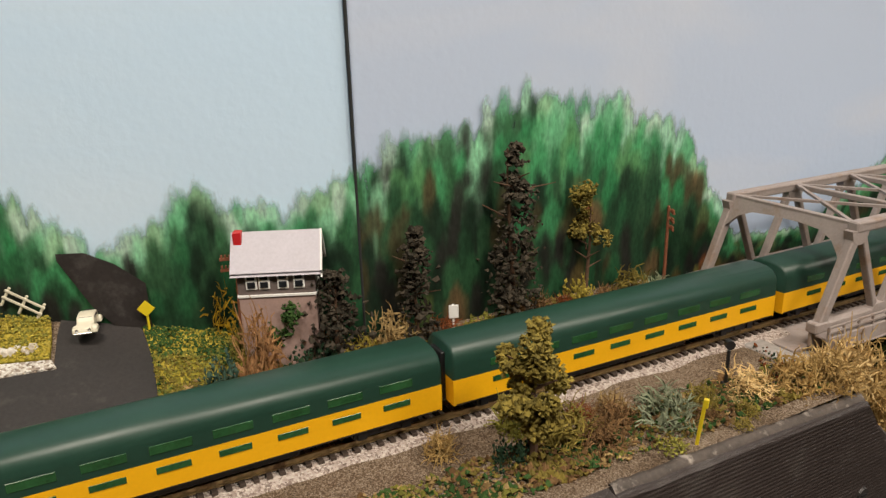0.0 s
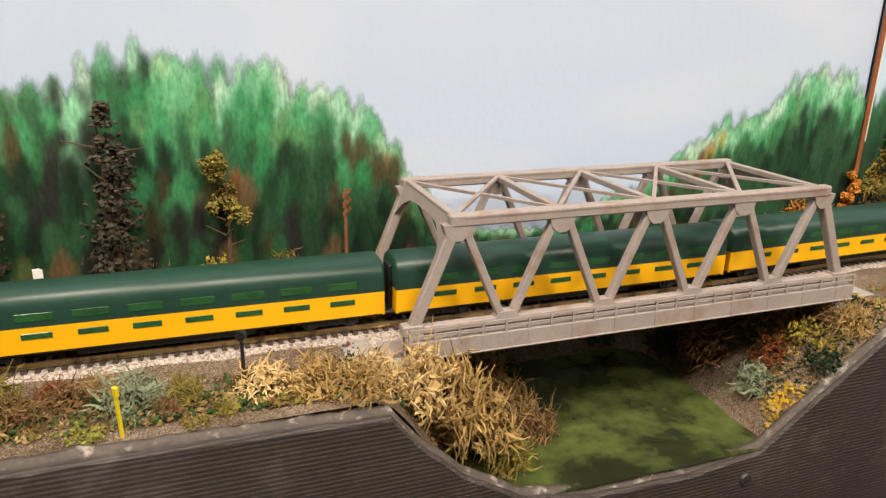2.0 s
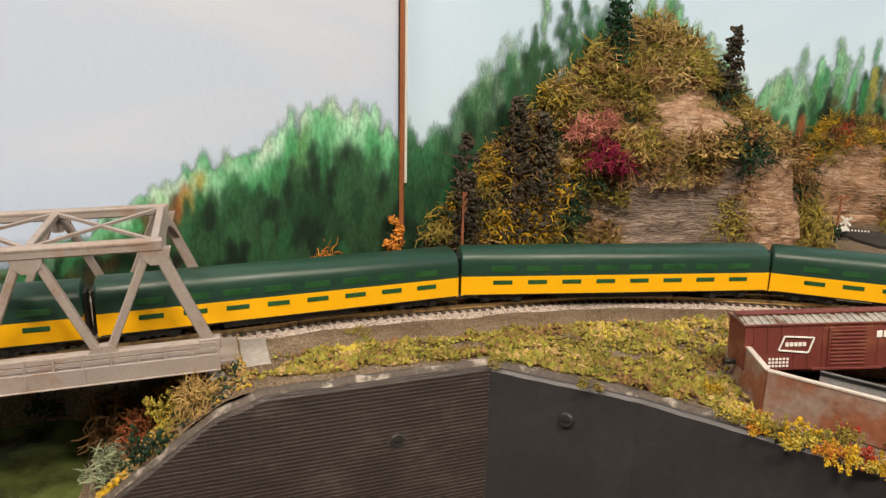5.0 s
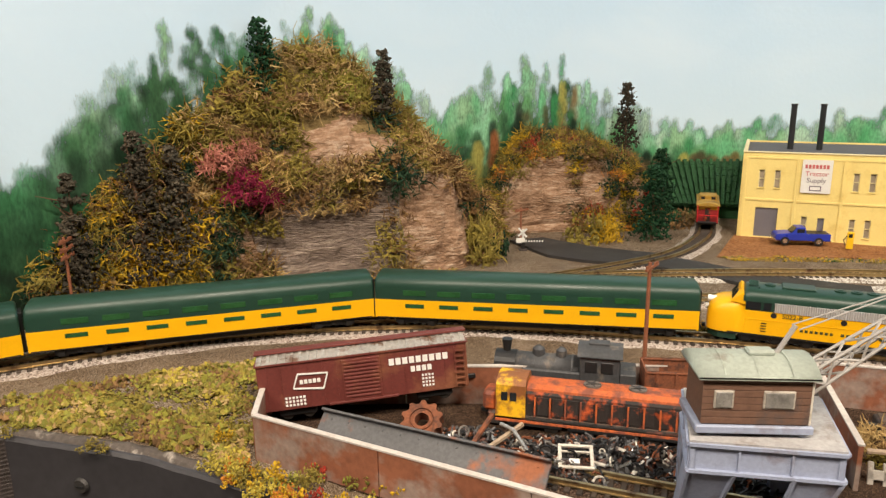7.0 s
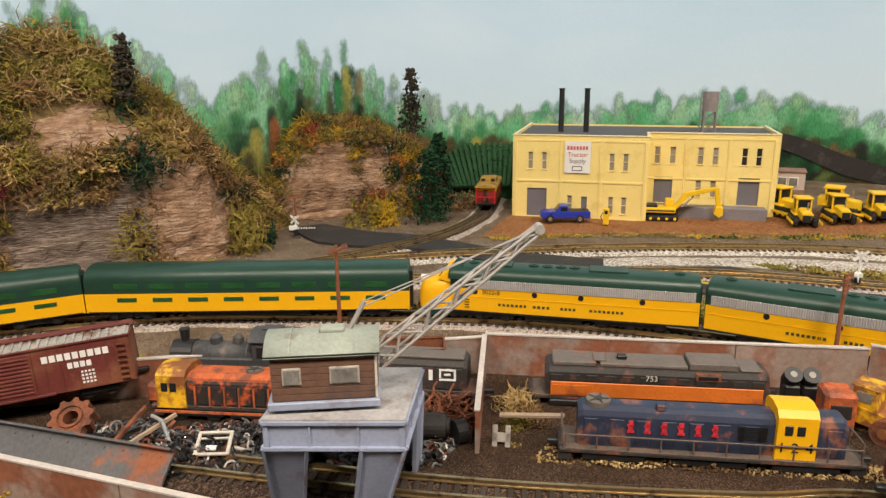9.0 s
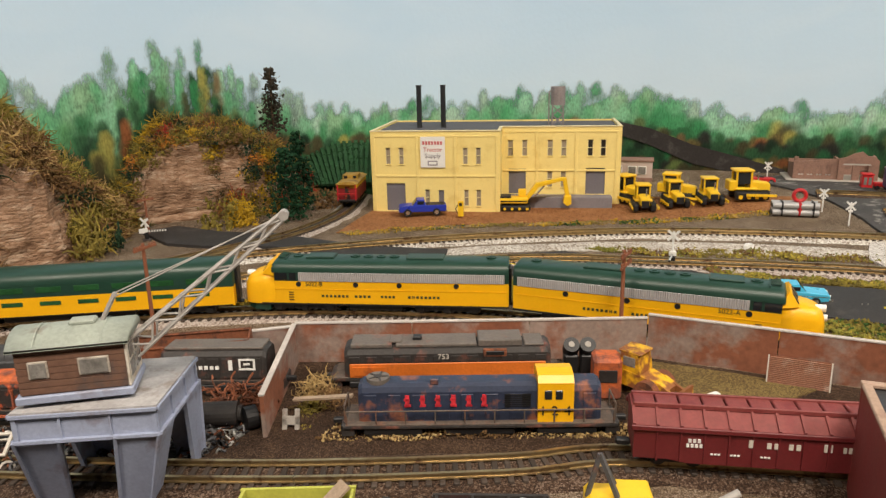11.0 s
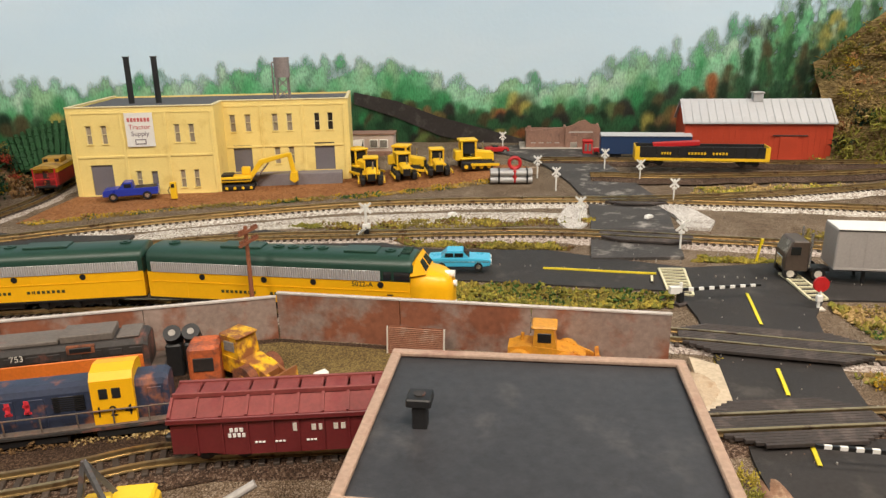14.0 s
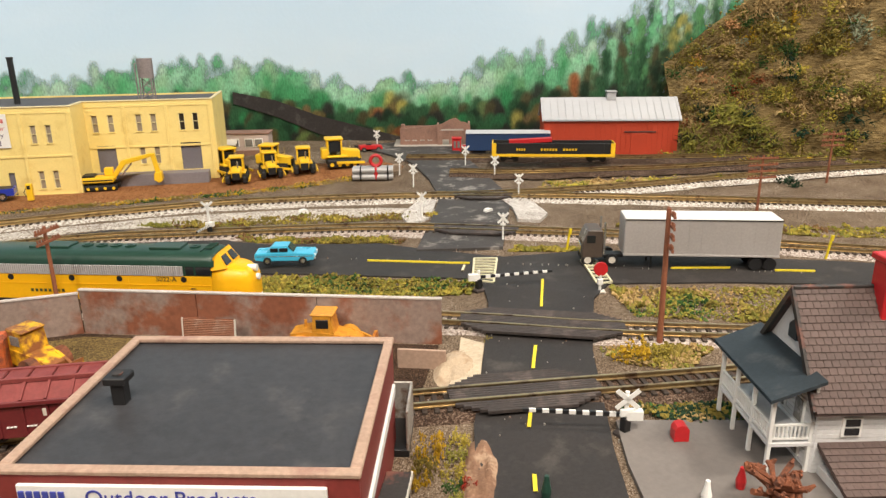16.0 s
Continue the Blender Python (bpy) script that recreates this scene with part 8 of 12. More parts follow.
    for x, r in fans:
        f = part("roof_fan", tubed((x, yc, hood_h - 0.0004), (x, yc, hood_h + 0.0012), r, seg=18), ROOFRUST, t)
        part("fan_hub", tubed((x, yc, hood_h + 0.0012), (x, yc, hood_h + 0.0015), r * 0.35, seg=10), DULLBLACK, f)
        for k in range(5):
            c_, s_ = math.cos(k * 1.257), math.sin(k * 1.257)
            part("fan_blade", beamed((x, yc, hood_h + 0.0013), (x + c_ * r * 0.9, yc + s_ * r * 0.9, hood_h + 0.0013), 0.0006, 0.0002), DULLBLACK, f)
    for a, b in louvre:
        for i in range(7):
            z = hood_h - 0.0080 + i * 0.0007
            part("louvre", bbox(a, b, yc - hw - 0.0005, yc - hw, z, z + 0.00035, 0), BLACK, t)
    if rails:
        ry = yc - w / 2 - 0.0013
        part("handrail", tubed((x0 - 0.004, ry, 0.0112), (x1 + 0.004, ry, 0.0112), 0.00028, seg=6), DUSTY, t)
        for i in range(10):
            xx = x0 - 0.004 + i * (x1 - x0 + 0.008) / 9
            part("stanchion", tubed((xx, ry, 0.0060), (xx, ry, 0.0113), 0.00026, seg=6), DUSTY, t)
        for s in (-1, 1):
            xe = s * (h2 - 0.0006)
            bm = bmesh.new()
            for y in (yc - 0.005, yc + 0.005):
                tube(bm, (xe, y, 0.006), (xe, y, 0.0125), 0.0003, seg=6)
            tube(bm, (xe, yc - 0.005, 0.0123), (xe, yc + 0.005, 0.0123), 0.0003, seg=6)
            part("end_rail", bm, DUSTY, t)
    return t, yc - hw, yc


boxcar()
# navy switcher with a yellow cab
m_, L_ = lying(0.1700, 0.1840, 0.2585, 0.1555, -0.0006)
t_, yf, yc = hood_diesel("navy switcher with rust patches and yellow cab", m_, L_, (0.0195, 0.0315), 0.0067, 0.0196, 0.0234, NAVY, (), YELLOW, fans=((-0.0345, 0.0040),), louvre=((0.0085, 0.0172),), panels=10, w=0.0118, hw=0.0050)
for i in range(6):
    x = -0.0245 + i * 0.0052
    bm = bmesh.new()
    box(bm, x - 0.0006, x + 0.0008, yf - 0.0004, yf, 0.0118, 0.0160)
    box(bm, x - 0.0009, x + 0.0012, yf - 0.0004, yf, 0.0118, 0.0126)
    box(bm, x - 0.0010, x + 0.0009, yf - 0.0004, yf, 0.0140, 0.0148)
    part("faded_letter", bm, REDFADE, t_, "large faded red letter")
for k, x in zip("124", (0.0212, 0.0252, 0.0295)):
    words(k, 0.0048, BLACK, t_, facing(x, yc - 0.0067 - 0.0001, 0.0104), "number")
part("roof_box", bbox(-0.0165, -0.0138, yc - 0.0040, yc - 0.0012, 0.0192, 0.0212, 0.0002), NAVY, t_)
# black and orange road diesel behind it
m_, L_ = lying(0.1720, 0.2235, 0.2590, 0.1965, -0.0012, None, 0)
t_, yf, yc = hood_diesel("black and orange diesel hulk with rusty roof", m_, L_, None, 0, 0.0183, 0, DULLBLACK, [(-0.0375, -0.0215, 0.0012), (-0.0200, 0.0115, 0.0010), (0.0120, 0.0290, 0.0022), (0.0300, 0.0375, 0.0004)], None, fans=((0.0175, 0.0040),), rails=False, panels=12, split=0.0120, sub=ORANGE)
words("753", 0.0030, BONE, t_, facing(-0.0015, yf - 0.0005, 0.0146), "number")
part("exhaust_stack", bbox(-0.0135, -0.0100, yc - 0.0015, yc + 0.0015, 0.0190, 0.0208, 0.0003), BLACK, t_)
part("roof_hatch", bbox(-0.0225, -0.0175, yc - 0.0035, yc + 0.0035, 0.0190, 0.0200, 0.0003), ROOFRUST, t_)
part("side_window", bbox(0.0140, 0.0230, yf - 0.0005, yf + 0.001, 0.0143, 0.0173, 0.0002), RUST, t_)
part("window_pane", bbox(0.0150, 0.0220, yf - 0.0007, yf + 0.001, 0.0149, 0.0167, 0.0002), BLACK, t_)
# burnt orange wreck with a peeling yellow cab end
m_, L_ = lying(0.0330, 0.2400, 0.1120, 0.2175, 0.0000, 0.0000, -4)
t_, yf, yc = hood_diesel("burnt orange wrecked diesel with peeling yellow nose", m_, L_, (-0.0385, -0.0275), 0.0076, 0.0175, 0.0205, BURNT, (), PEEL, fans=((-0.004, 0.0032), (0.012, 0.0032)), rails=False, panels=13)
part("hood_top", loft([[(x, yc - 0.0066, 0.0135), (x, yc - 0.0061, 0.0168), (x, yc - 0.0042, 0.0180), (x, yc + 0.0042, 0.0180), (x, yc + 0.0061, 0.0168), (x, yc + 0.0066, 0.0135)] for x in (-0.0273, 0.0345)]), FLAKE, t_, "orange hood top streaked with rust")
for x in np.linspace(-0.024, 0.031, 11):
    part("hood_strap", bbox(x - 0.0003, x + 0.0003, yf - 0.0008, yf, 0.0066, 0.0140, 0), FLAKE, t_)
part("sill_stripe", bbox(-0.038, 0.038, yf - 0.0036, yf - 0.0030, 0.0050, 0.0058, 0), FLAKE, t_)
part("nose_block", bbox(-0.0440, -0.0385, yc - 0.0050, yc + 0.0050, 0.0060, 0.0135, 0.0012), FLAKE, t_)
# black diesel with a white mark, rusty hood
m_, L_ = lying(0.1040, 0.2395, 0.1530, 0.2230, 0.0010, None, -4)
t_, yf, yc = hood_diesel("black diesel shell with white emblem and rusty roof", m_, L_, None, 0, 0.0185, 0, DULLBLACK, [(-0.0190, 0.0190, 0.0006)], None, rails=False, panels=7)
bm = bmesh.new()
for a in ((0.0100, 0.0163, 0.0143, 0.0150), (0.0155, 0.0163, 0.0110, 0.0150), (0.0100, 0.0163, 0.0105, 0.0112), (0.0118, 0.0142, 0.0125, 0.0132), (0.0100, 0.0107, 0.0115, 0.0143), (0.0060, 0.0075, 0.0105, 0.0145)):
    box(bm, a[0], a[1], yf - 0.0006, yf, a[2], a[3])
part("emblem", bm, WHITE, t_)
word_bars(t_, -0.0140, 0.0030, yf - 0.0004, 0.0108, 0.0122, WHITE, 0.35, 0.0022)


def steam_loco():
    m, L = lying(0.0375, 0.2665, 0.0910, 0.2520, 0.0020)
    t = thing("steam_locomotive", "dusty black tank engine by the rusty wall", "locomotive", m)
    h2 = L / 2
    part("frame", bbox(-h2, h2, -0.006, 0.006, 0.0048, 0.0062, 0.0003), STEAM, t)
    part("boiler", tubed((-h2 + 0.002, 0, 0.0130), (0.008, 0, 0.0130), 0.0054, seg=20), STEAM, t, smooth=True)
    part("smokebox", tubed((-h2 + 0.0005, 0, 0.0130), (-h2 + 0.009, 0, 0.0130), 0.0058, seg=20), BLACK, t)
    for x in (-0.012, -0.004, 0.003):
        part("boiler_band", tubed((x, 0, 0.0130), (x + 0.0008, 0, 0.0130), 0.0056, seg=20), STEAM, t)
    for s in (-1, 1):
        part("side_tank", bbox(-0.016, 0.007, s * 0.0048 - 0.0018, s * 0.0048 + 0.0018, 0.0066, 0.0140, 0.0005), STEAM, t)
    bm = bmesh.new()
    tube(bm, (-h2 + 0.005, 0, 0.018), (-h2 + 0.005, 0, 0.0235), 0.0014, 0.0021, 14)
    part("chimney", bm, BLACK, t)
    for x, r in ((-0.010, 0.0026), (-0.001, 0.0022)):
        bm = bmesh.new()
        tube(bm, (x, 0, 0.017), (x, 0, 0.0205), r, r * 0.95, 14)
        tube(bm, (x, 0, 0.0205), (x, 0, 0.0216), r * 0.95, r * 0.4, 14)
        part("dome", bm, STEAM, t)
    cab = part("cab", bbox(0.0065, 0.0215, -0.0072, 0.0072, 0.0062, 0.0222, 0.0004), STEAM, t)
    part("cab_roof", loft([[(x, y, 0.0215 + 0.0030 * (1 - (y / 0.008) ** 2)) for y in np.linspace(-0.008, 0.008, 9)] + [(x, 0.008, 0.0212), (x, -0.008, 0.0212)] for x in (0.0055, 0.0225)]), STEAM, t)
    part("roof_vent", bbox(0.0095, 0.0175, -0.0022, 0.0022, 0.0240, 0.0253, 0.0003), STEAM, t)
    for x in (0.0085, 0.0145):
        part("cab_window", bbox(x, x + 0.0045, -0.0075, -0.0068, 0.0150, 0.0195, 0.0002), BLACK, cab)
    part("bunker", bbox(0.0215, h2, -0.0066, 0.0066, 0.0062, 0.0150, 0.0004), STEAM, t)
    for x in (-0.014, -0.004, 0.006, 0.016):
        bm = bmesh.new()
        for s in (-1, 1):
            tube(bm, (x, s * 0.0042, 0.0036), (x, s * 0.0054, 0.0036), 0.0042, seg=18)
        part("wheelset", bm, WHEEL, t)
    part("side_rod", bbox(-0.015, 0.017, -0.0062, -0.0056, 0.0032, 0.0040, 0.0001), GREYSTEEL, t)
    part("buffer_beam", bbox(-h2 - 0.0012, -h2, -0.0065, 0.0065, 0.003, 0.0070, 0.0002), REDPAINT, t, "red painted buffer beam")


steam_loco()


def tub_wagon(x0, y0, x1, y1, label, material, h=0.0125):
    m, L = lying(x0, y0, x1, y1, 0.003)
    t = thing("gondola_wagon", label, "wagon", m, "rusty wagons")
    h2, w = L / 2, 0.0068
    for s in (-1, 1):
        part("side", bbox(-h2, h2, s * w - 0.0004, s * w + 0.0004, 0.004, 0.004 + h, 0.0002), material, t)
        part("top_rail", bbox(-h2, h2, s * w - 0.0008, s * w + 0.0008, 0.004 + h - 0.0008, 0.004 + h, 0.0002), material, t)
        part("end", bbox(s * h2 - 0.0004, s * h2 + 0.0004, -w, w, 0.004, 0.004 + h, 0.0002), material, t)
        for i in range(7):
            x = -h2 + 0.004 + i * (L - 0.008) / 6
            part("side_post", bbox(x - 0.0005, x + 0.0005, s * (w + 0.0006) - 0.0005, s * (w + 0.0006) + 0.0005, 0.0042, 0.004 + h - 0.0008, 0.0001), material, t)
    part("wagon_floor", bbox(-h2, h2, -w, w, 0.0038, 0.0048, 0), material, t)
    for s in (-1, 1):
        bogie(t, s * (h2 - 0.011), 2, 0.009, 0.0058)
    return t


tub_wagon(0.0935, 0.2510, 0.1430, 0.2445, "rust red open wagon against the yard wall", RUST)


def scrap_heap(name, cx, cy, rx, ry, h, n, seed, label):
    """A heap of broken bits: strips, plates, rings, each in one of four finishes."""
    rng = random.Random(seed)
    mats = [BLACK, GREYSTEEL, BRIGHT, RUST, BONE]
    bms = bmesh.new()
    cover = bmesh.new()
    N_ = 14
    ringv = [[cover.verts.new((cx + rx * (1 - j / 5) * math.cos(6.283 * i / N_) * rng.uniform(.9, 1.1), cy + ry * (1 - j / 5) * math.sin(6.283 * i / N_) * rng.uniform(.9, 1.1), -0.0008 + h * (1 - (1 - j / 5) ** 2) * rng.uniform(.6, 1))) for i in range(N_)] for j in range(5)]
    for a, b in zip(ringv, ringv[1:]):
        for i in range(N_):
            cover.faces.new((a[i], a[(i + 1) % N_], b[(i + 1) % N_], b[i]))
    cover.faces.new(ringv[-1])
    t = thing(name, label, "scrap heap", kind="stuff")
    part("heap_core", cover, DULLBLACK, t)
    for i in range(n):
        a, r = rng.uniform(0, 6.283), math.sqrt(rng.random())
        x, y = cx + rx * r * math.cos(a), cy + ry * r * math.sin(a)
        z = h * (1 - r * r) * rng.uniform(0.6, 1.1) + 0.0006
        k = rng.choices(range(5), (0.52, 0.23, 0.09, 0.12, 0.04))[0]
        d = Vector((rng.uniform(-1, 1), rng.uniform(-1, 1), rng.uniform(-0.35, 0.5))).normalized()
        ln = rng.uniform(0.0015, 0.0055)
        n0 = len(bms.faces)
        kind = rng.random()
        p = Vector((x, y, z))
        if kind < 0.55:
            beam(bms, p - d * ln / 2, p + d * ln / 2, rng.uniform(0.0003, 0.0014), rng.uniform(0.0002, 0.0005), (rng.uniform(-1, 1), rng.uniform(-1, 1), 1.3))
        elif kind < 0.8:
            q = p - d * ln / 2
            for s in range(3):
                e = Vector((d.x + rng.uniform(-.7, .7), d.y + rng.uniform(-.7, .7), d.z + rng.uniform(-.6, .4))).normalized()
                tube(bms, q, q + e * ln / 2.4, 0.00035, seg=5)
                q = q + e * ln / 2.4
        else:
            ax = d.orthogonal().normalized()
            bx = d.cross(ax)
            rr = rng.uniform(0.0008, 0.0022)
            pts = [p + (ax * math.cos(6.283 * j / 9) + bx * math.sin(6.283 * j / 9)) * rr for j in range(10)]
            for u, v in zip(pts, pts[1:]):
                tube(bms, u, v, 0.0004, seg=4, caps=False)
        bms.faces.ensure_lookup_table()
        for f in bms.faces[n0:]:
            f.material_index = k
    part("scrap", bms, mats, t)


scrap_heap("scrap_heap", 0.060, 0.2130, 0.040, 0.0165, 0.0050, 900, 5, "tangled heap of black and silver metal scrap")
scrap_heap("scrap_heap", 0.020, 0.2280, 0.024, 0.010, 0.0032, 220, 6, "low heap of dark scrap and rust")
scrap_heap("scrap_heap", 0.112, 0.1990, 0.028, 0.013, 0.0030, 300, 7, "scattered dark scrap under the crane")


def gear_wheel():
    t = thing("gear_wheel", "large rusty cast gear wheel lying on scrap", "gear", pose(0.0082, 0.2330, 0.0060, 30, -18, 20))
    bm = bmesh.new()
    n = 40
    lo, hi = [], []
    for i in range(n):
        r = 0.0078 if (i // 2) % 2 else 0.0064
        a = 6.283 * i / n
        lo.append(bm.verts.new((r * math.cos(a), r * math.sin(a), -0.0026)))
        hi.append(bm.verts.new((r * math.cos(a), r * math.sin(a), 0.0026)))
    li = [bm.verts.new((0.0026 * math.cos(6.283 * i / n), 0.0026 * math.sin(6.283 * i / n), -0.0026)) for i in range(n)]
    hh = [bm.verts.new((0.0026 * math.cos(6.283 * i / n), 0.0026 * math.sin(6.283 * i / n), 0.0026)) for i in range(n)]
    for i in range(n):
        j = (i + 1) % n
        bm.faces.new((lo[i], lo[j], hi[j], hi[i]))
        bm.faces.new((li[j], li[i], hh[i], hh[j]))
        bm.faces.new((hi[i], hi[j], hh[j], hh[i]))
        bm.faces.new((lo[j], lo[i], li[i], li[j]))
    part("toothed_rim", bm, RUST, t)
    bm = bmesh.new()
    tube(bm, (0, 0, 0.0026), (0, 0, 0.0034), 0.0042, seg=20, caps=False)
    part("hub_collar", bm, RUST, t)


gear_wheel()


def single(name, label, category, bm, material, m=None, group="", smooth=False):
    ob = link(name, bm, material, None, "", smooth)
    if m is not None:
        ob.matrix_world = m
    return tagged(ob, label, category, group)


def long_plate():
    m, L = lying(-0.0300, 0.2265, 0.0460, 0.1900, 0.0048, 0.0040, -48)
    t = thing("steel_channel", "long dark steel channel with a rust stain", "steel channel", m)
    part("web", bbox(-L / 2, L / 2, -0.0006, 0.0006, -0.004, 0.010, 0.0002), GREYSTEEL, t)
    for z in (-0.004, 0.0092):
        part("flange", bbox(-L / 2, L / 2, -0.0032, -0.0004, z, z + 0.0009, 0.0002), GREYSTEEL, t)
    for x in np.linspace(-L / 2 + 0.004, L / 2 - 0.004, 12):
        part("rivet", tubed((x, -0.0010, 0.0075), (x, -0.0005, 0.0075), 0.0005, seg=6), GREYSTEEL, t)


long_plate()


def window_scrap():
    t = thing("window_frame", "white discarded window frame lying on the scrap heap", "window frame", pose(0.0590, 0.2075, 0.0063, -68, 0, -8))
    for a in ((-0.0058, 0.0058, -0.0050, -0.0040), (-0.0058, 0.0058, 0.0036, 0.0046), (-0.0058, -0.0046, -0.0040, 0.0036), (0.0046, 0.0058, -0.0040, 0.0036)):
        part("frame_bar", bbox(a[0], a[1], -0.0005, 0.0005, a[2], a[3], 0.0002), BONE, t)
    part("glazing_bar", bbox(-0.0046, 0.0046, -0.0003, 0.0003, 0.0014, 0.0020, 0), BONE, t)
    part("loose_tag", bbox(-0.0022, 0.0012, -0.0004, 0.0004, -0.0030, -0.0012, 0.0001), WHITE, t)


window_scrap()
single("wood_plank", "reddish brown stick leaning on the scrap heap", "plank", beamed((0.0215, 0.2140, 0.0015), (0.0335, 0.2300, 0.0105), 0.0014, 0.0010), RUST)
single("wood_plank", "pale wooden stick leaning on the scrap heap", "plank", beamed((0.0250, 0.2140, 0.0020), (0.0440, 0.2270, 0.0080), 0.0013, 0.0011), WOOD)
single("bent_pipe", "bent silver pipe on the scrap heap", "pipe", tube(tube(bmesh.new(), (0.0360, 0.2265, 0.0085), (0.0400, 0.2230, 0.0080), 0.0007), (0.0400, 0.2230, 0.0080), (0.0440, 0.2130, 0.0050), 0.0007), BRIGHT)
single("red_cylinder", "bright red cylinder half hidden in the scrap", "cylinder", tubed((0.1060, 0.2040, 0.0030), (0.1190, 0.2065, 0.0060), 0.0028, seg=16), REDPAINT)
single("black_drum", "black broken drum lying near the partition wall", "drum", tube(tube(bmesh.new(), (0.1225, 0.2100, 0.0045), (0.1365, 0.2065, 0.0045), 0.0045, seg=20), (0.1365, 0.2065, 0.0045), (0.1380, 0.2060, 0.0045), 0.0030, seg=20), DULLBLACK)
single("rubber_ring", "black rubber ring standing by the wall", "rubber ring", tube(bmesh.new(), (0.1385, 0.2020, 0.0042), (0.1425, 0.2030, 0.0042), 0.0042, seg=20), BLACK)


def tangle(x, y, r, h, seed, material, label, n=60):
    rng = random.Random(seed)
    bm = bmesh.new()
    for i in range(n):
        p = Vector((x + rng.uniform(-r, r), y + rng.uniform(-r, r) * 0.7, 0.0005 + rng.random() * h))
        d = Vector((rng.uniform(-1, 1), rng.uniform(-1, 1), rng.uniform(-.4, .5))).normalized()
        for k in range(3):
            e = (d + Vector((rng.uniform(-.8, .8), rng.uniform(-.8, .8), rng.uniform(-.7, .5)))).normalized()
            q = p + e * 0.0026
            q.z = max(q.z, 0.0004)
            tube(bm, p, q, 0.0004, seg=4)
            p = q
    single("wire_tangle", label, "scrap wire", bm, material)


tangle(0.1370, 0.2170, 0.010, 0.009, 3, RUST, "tangle of rusty red wire scrap", 110)


def lump(name, label, cat, x, y, r, h, material, seed, nz=5):
    rng = random.Random(seed)
    bm = bmesh.new()
    bmesh.ops.create_icosphere(bm, subdivisions=4, radius=1)
    ph = [rng.uniform(0, 6) for _ in range(6)]
    for v in bm.verts:
        c = v.co
        k = 1 + 0.22 * math.sin(5 * c.x + ph[0]) * math.cos(6 * c.y + ph[1]) + 0.16 * math.sin(11 * c.z + ph[2] + 5 * c.x) + rng.uniform(-0.02, 0.02)
        v.co = Vector((c.x * r * k, c.y * r * 0.8 * k, max(0.0, (c.z + 0.35) * h / 1.35 * k)))
    ob = link(name, bm, material)
    ob.location = (x, y, ground_z(x, y) - 0.0006)
    tagged(ob, label, cat)


bush(0.1660, 0.2200, 0.0100, "tan", "L", None, 0.0100, "beside the partition wall", "yard lichen")
bush(0.1690, 0.2110, 0.0075, "brown", "L", None, 0.0080, "beside the partition wall", "yard lichen")
bush(0.1620, 0.2080, 0.0070, "olive", "L", None, 0.0060, "beside the partition wall", "yard lichen")
bush(0.1590, 0.1960, 0.0030, "yellow", "F", None, 0.0025, "beside the partition wall", "yard lichen")
bush(-0.0060, 0.2290, 0.0070, "olive", "L", None, 0.0060, "beside the steel channel", "yard lichen")
single("wood_plank", "grey plank lying against the switcher", "plank", beamed((0.1560, 0.2075, 0.0062), (0.1760, 0.1975, 0.0090), 0.0022, 0.0008), WOOD)


def bracket():
    t = thing("metal_bracket", "pale grey metal bracket standing on the ground", "bracket", pose(0.1535, 0.1965, 0, -20, 0, -20))
    for x in (-0.0022, 0.0022):
        part("leg", bbox(x - 0.0009, x + 0.0009, -0.0004, 0.0004, 0, 0.0075, 0.0002), GALV, t)
    part("cross_bar", bbox(-0.0031, 0.0031, -0.0004, 0.0004, 0.0018, 0.0050, 0.0002), GALV, t)


bracket()


def wheel_pair():
    for i, (x, y) in enumerate(((0.2625, 0.1985), (0.2685, 0.1965))):
        t = thing("loose_wheelset", "black wheelset with a white hub on end", "wheelset", pose(x, y, 0, 0, 0, -20), "loose wheelsets")
        part("axle_box", bbox(-0.0028, 0.0028, -0.0030, 0.0030, 0, 0.0125, 0.0006), BLACK, t)
        part("wheel", tubed((0, -0.0020, 0.0168), (0, 0.0016, 0.0128), 0.0031, seg=20), BLACK, t)
        part("hub", tubed((0, -0.00225, 0.01705), (0, -0.0019, 0.0167), 0.0012, seg=14), mat("dull grey hub paint", (0.30, 0.28, 0.25), 0.7), t, "dull grey hub")
    m = pose(0.2700, 0.1840, 0, 0, 0, -22)
    t = thing("cab_shell", "rusty orange cab shell beside the switcher", "cab shell", m)
    part("shell", bbox(-0.0052, 0.0052, -0.005, 0.006, 0, 0.0165, 0.0012), FLAKE, t)
    part("window_opening", bbox(-0.0034, 0.0034, -0.0053, -0.0047, 0.0075, 0.0125, 0.0002), BURNT, t)


wheel_pair()


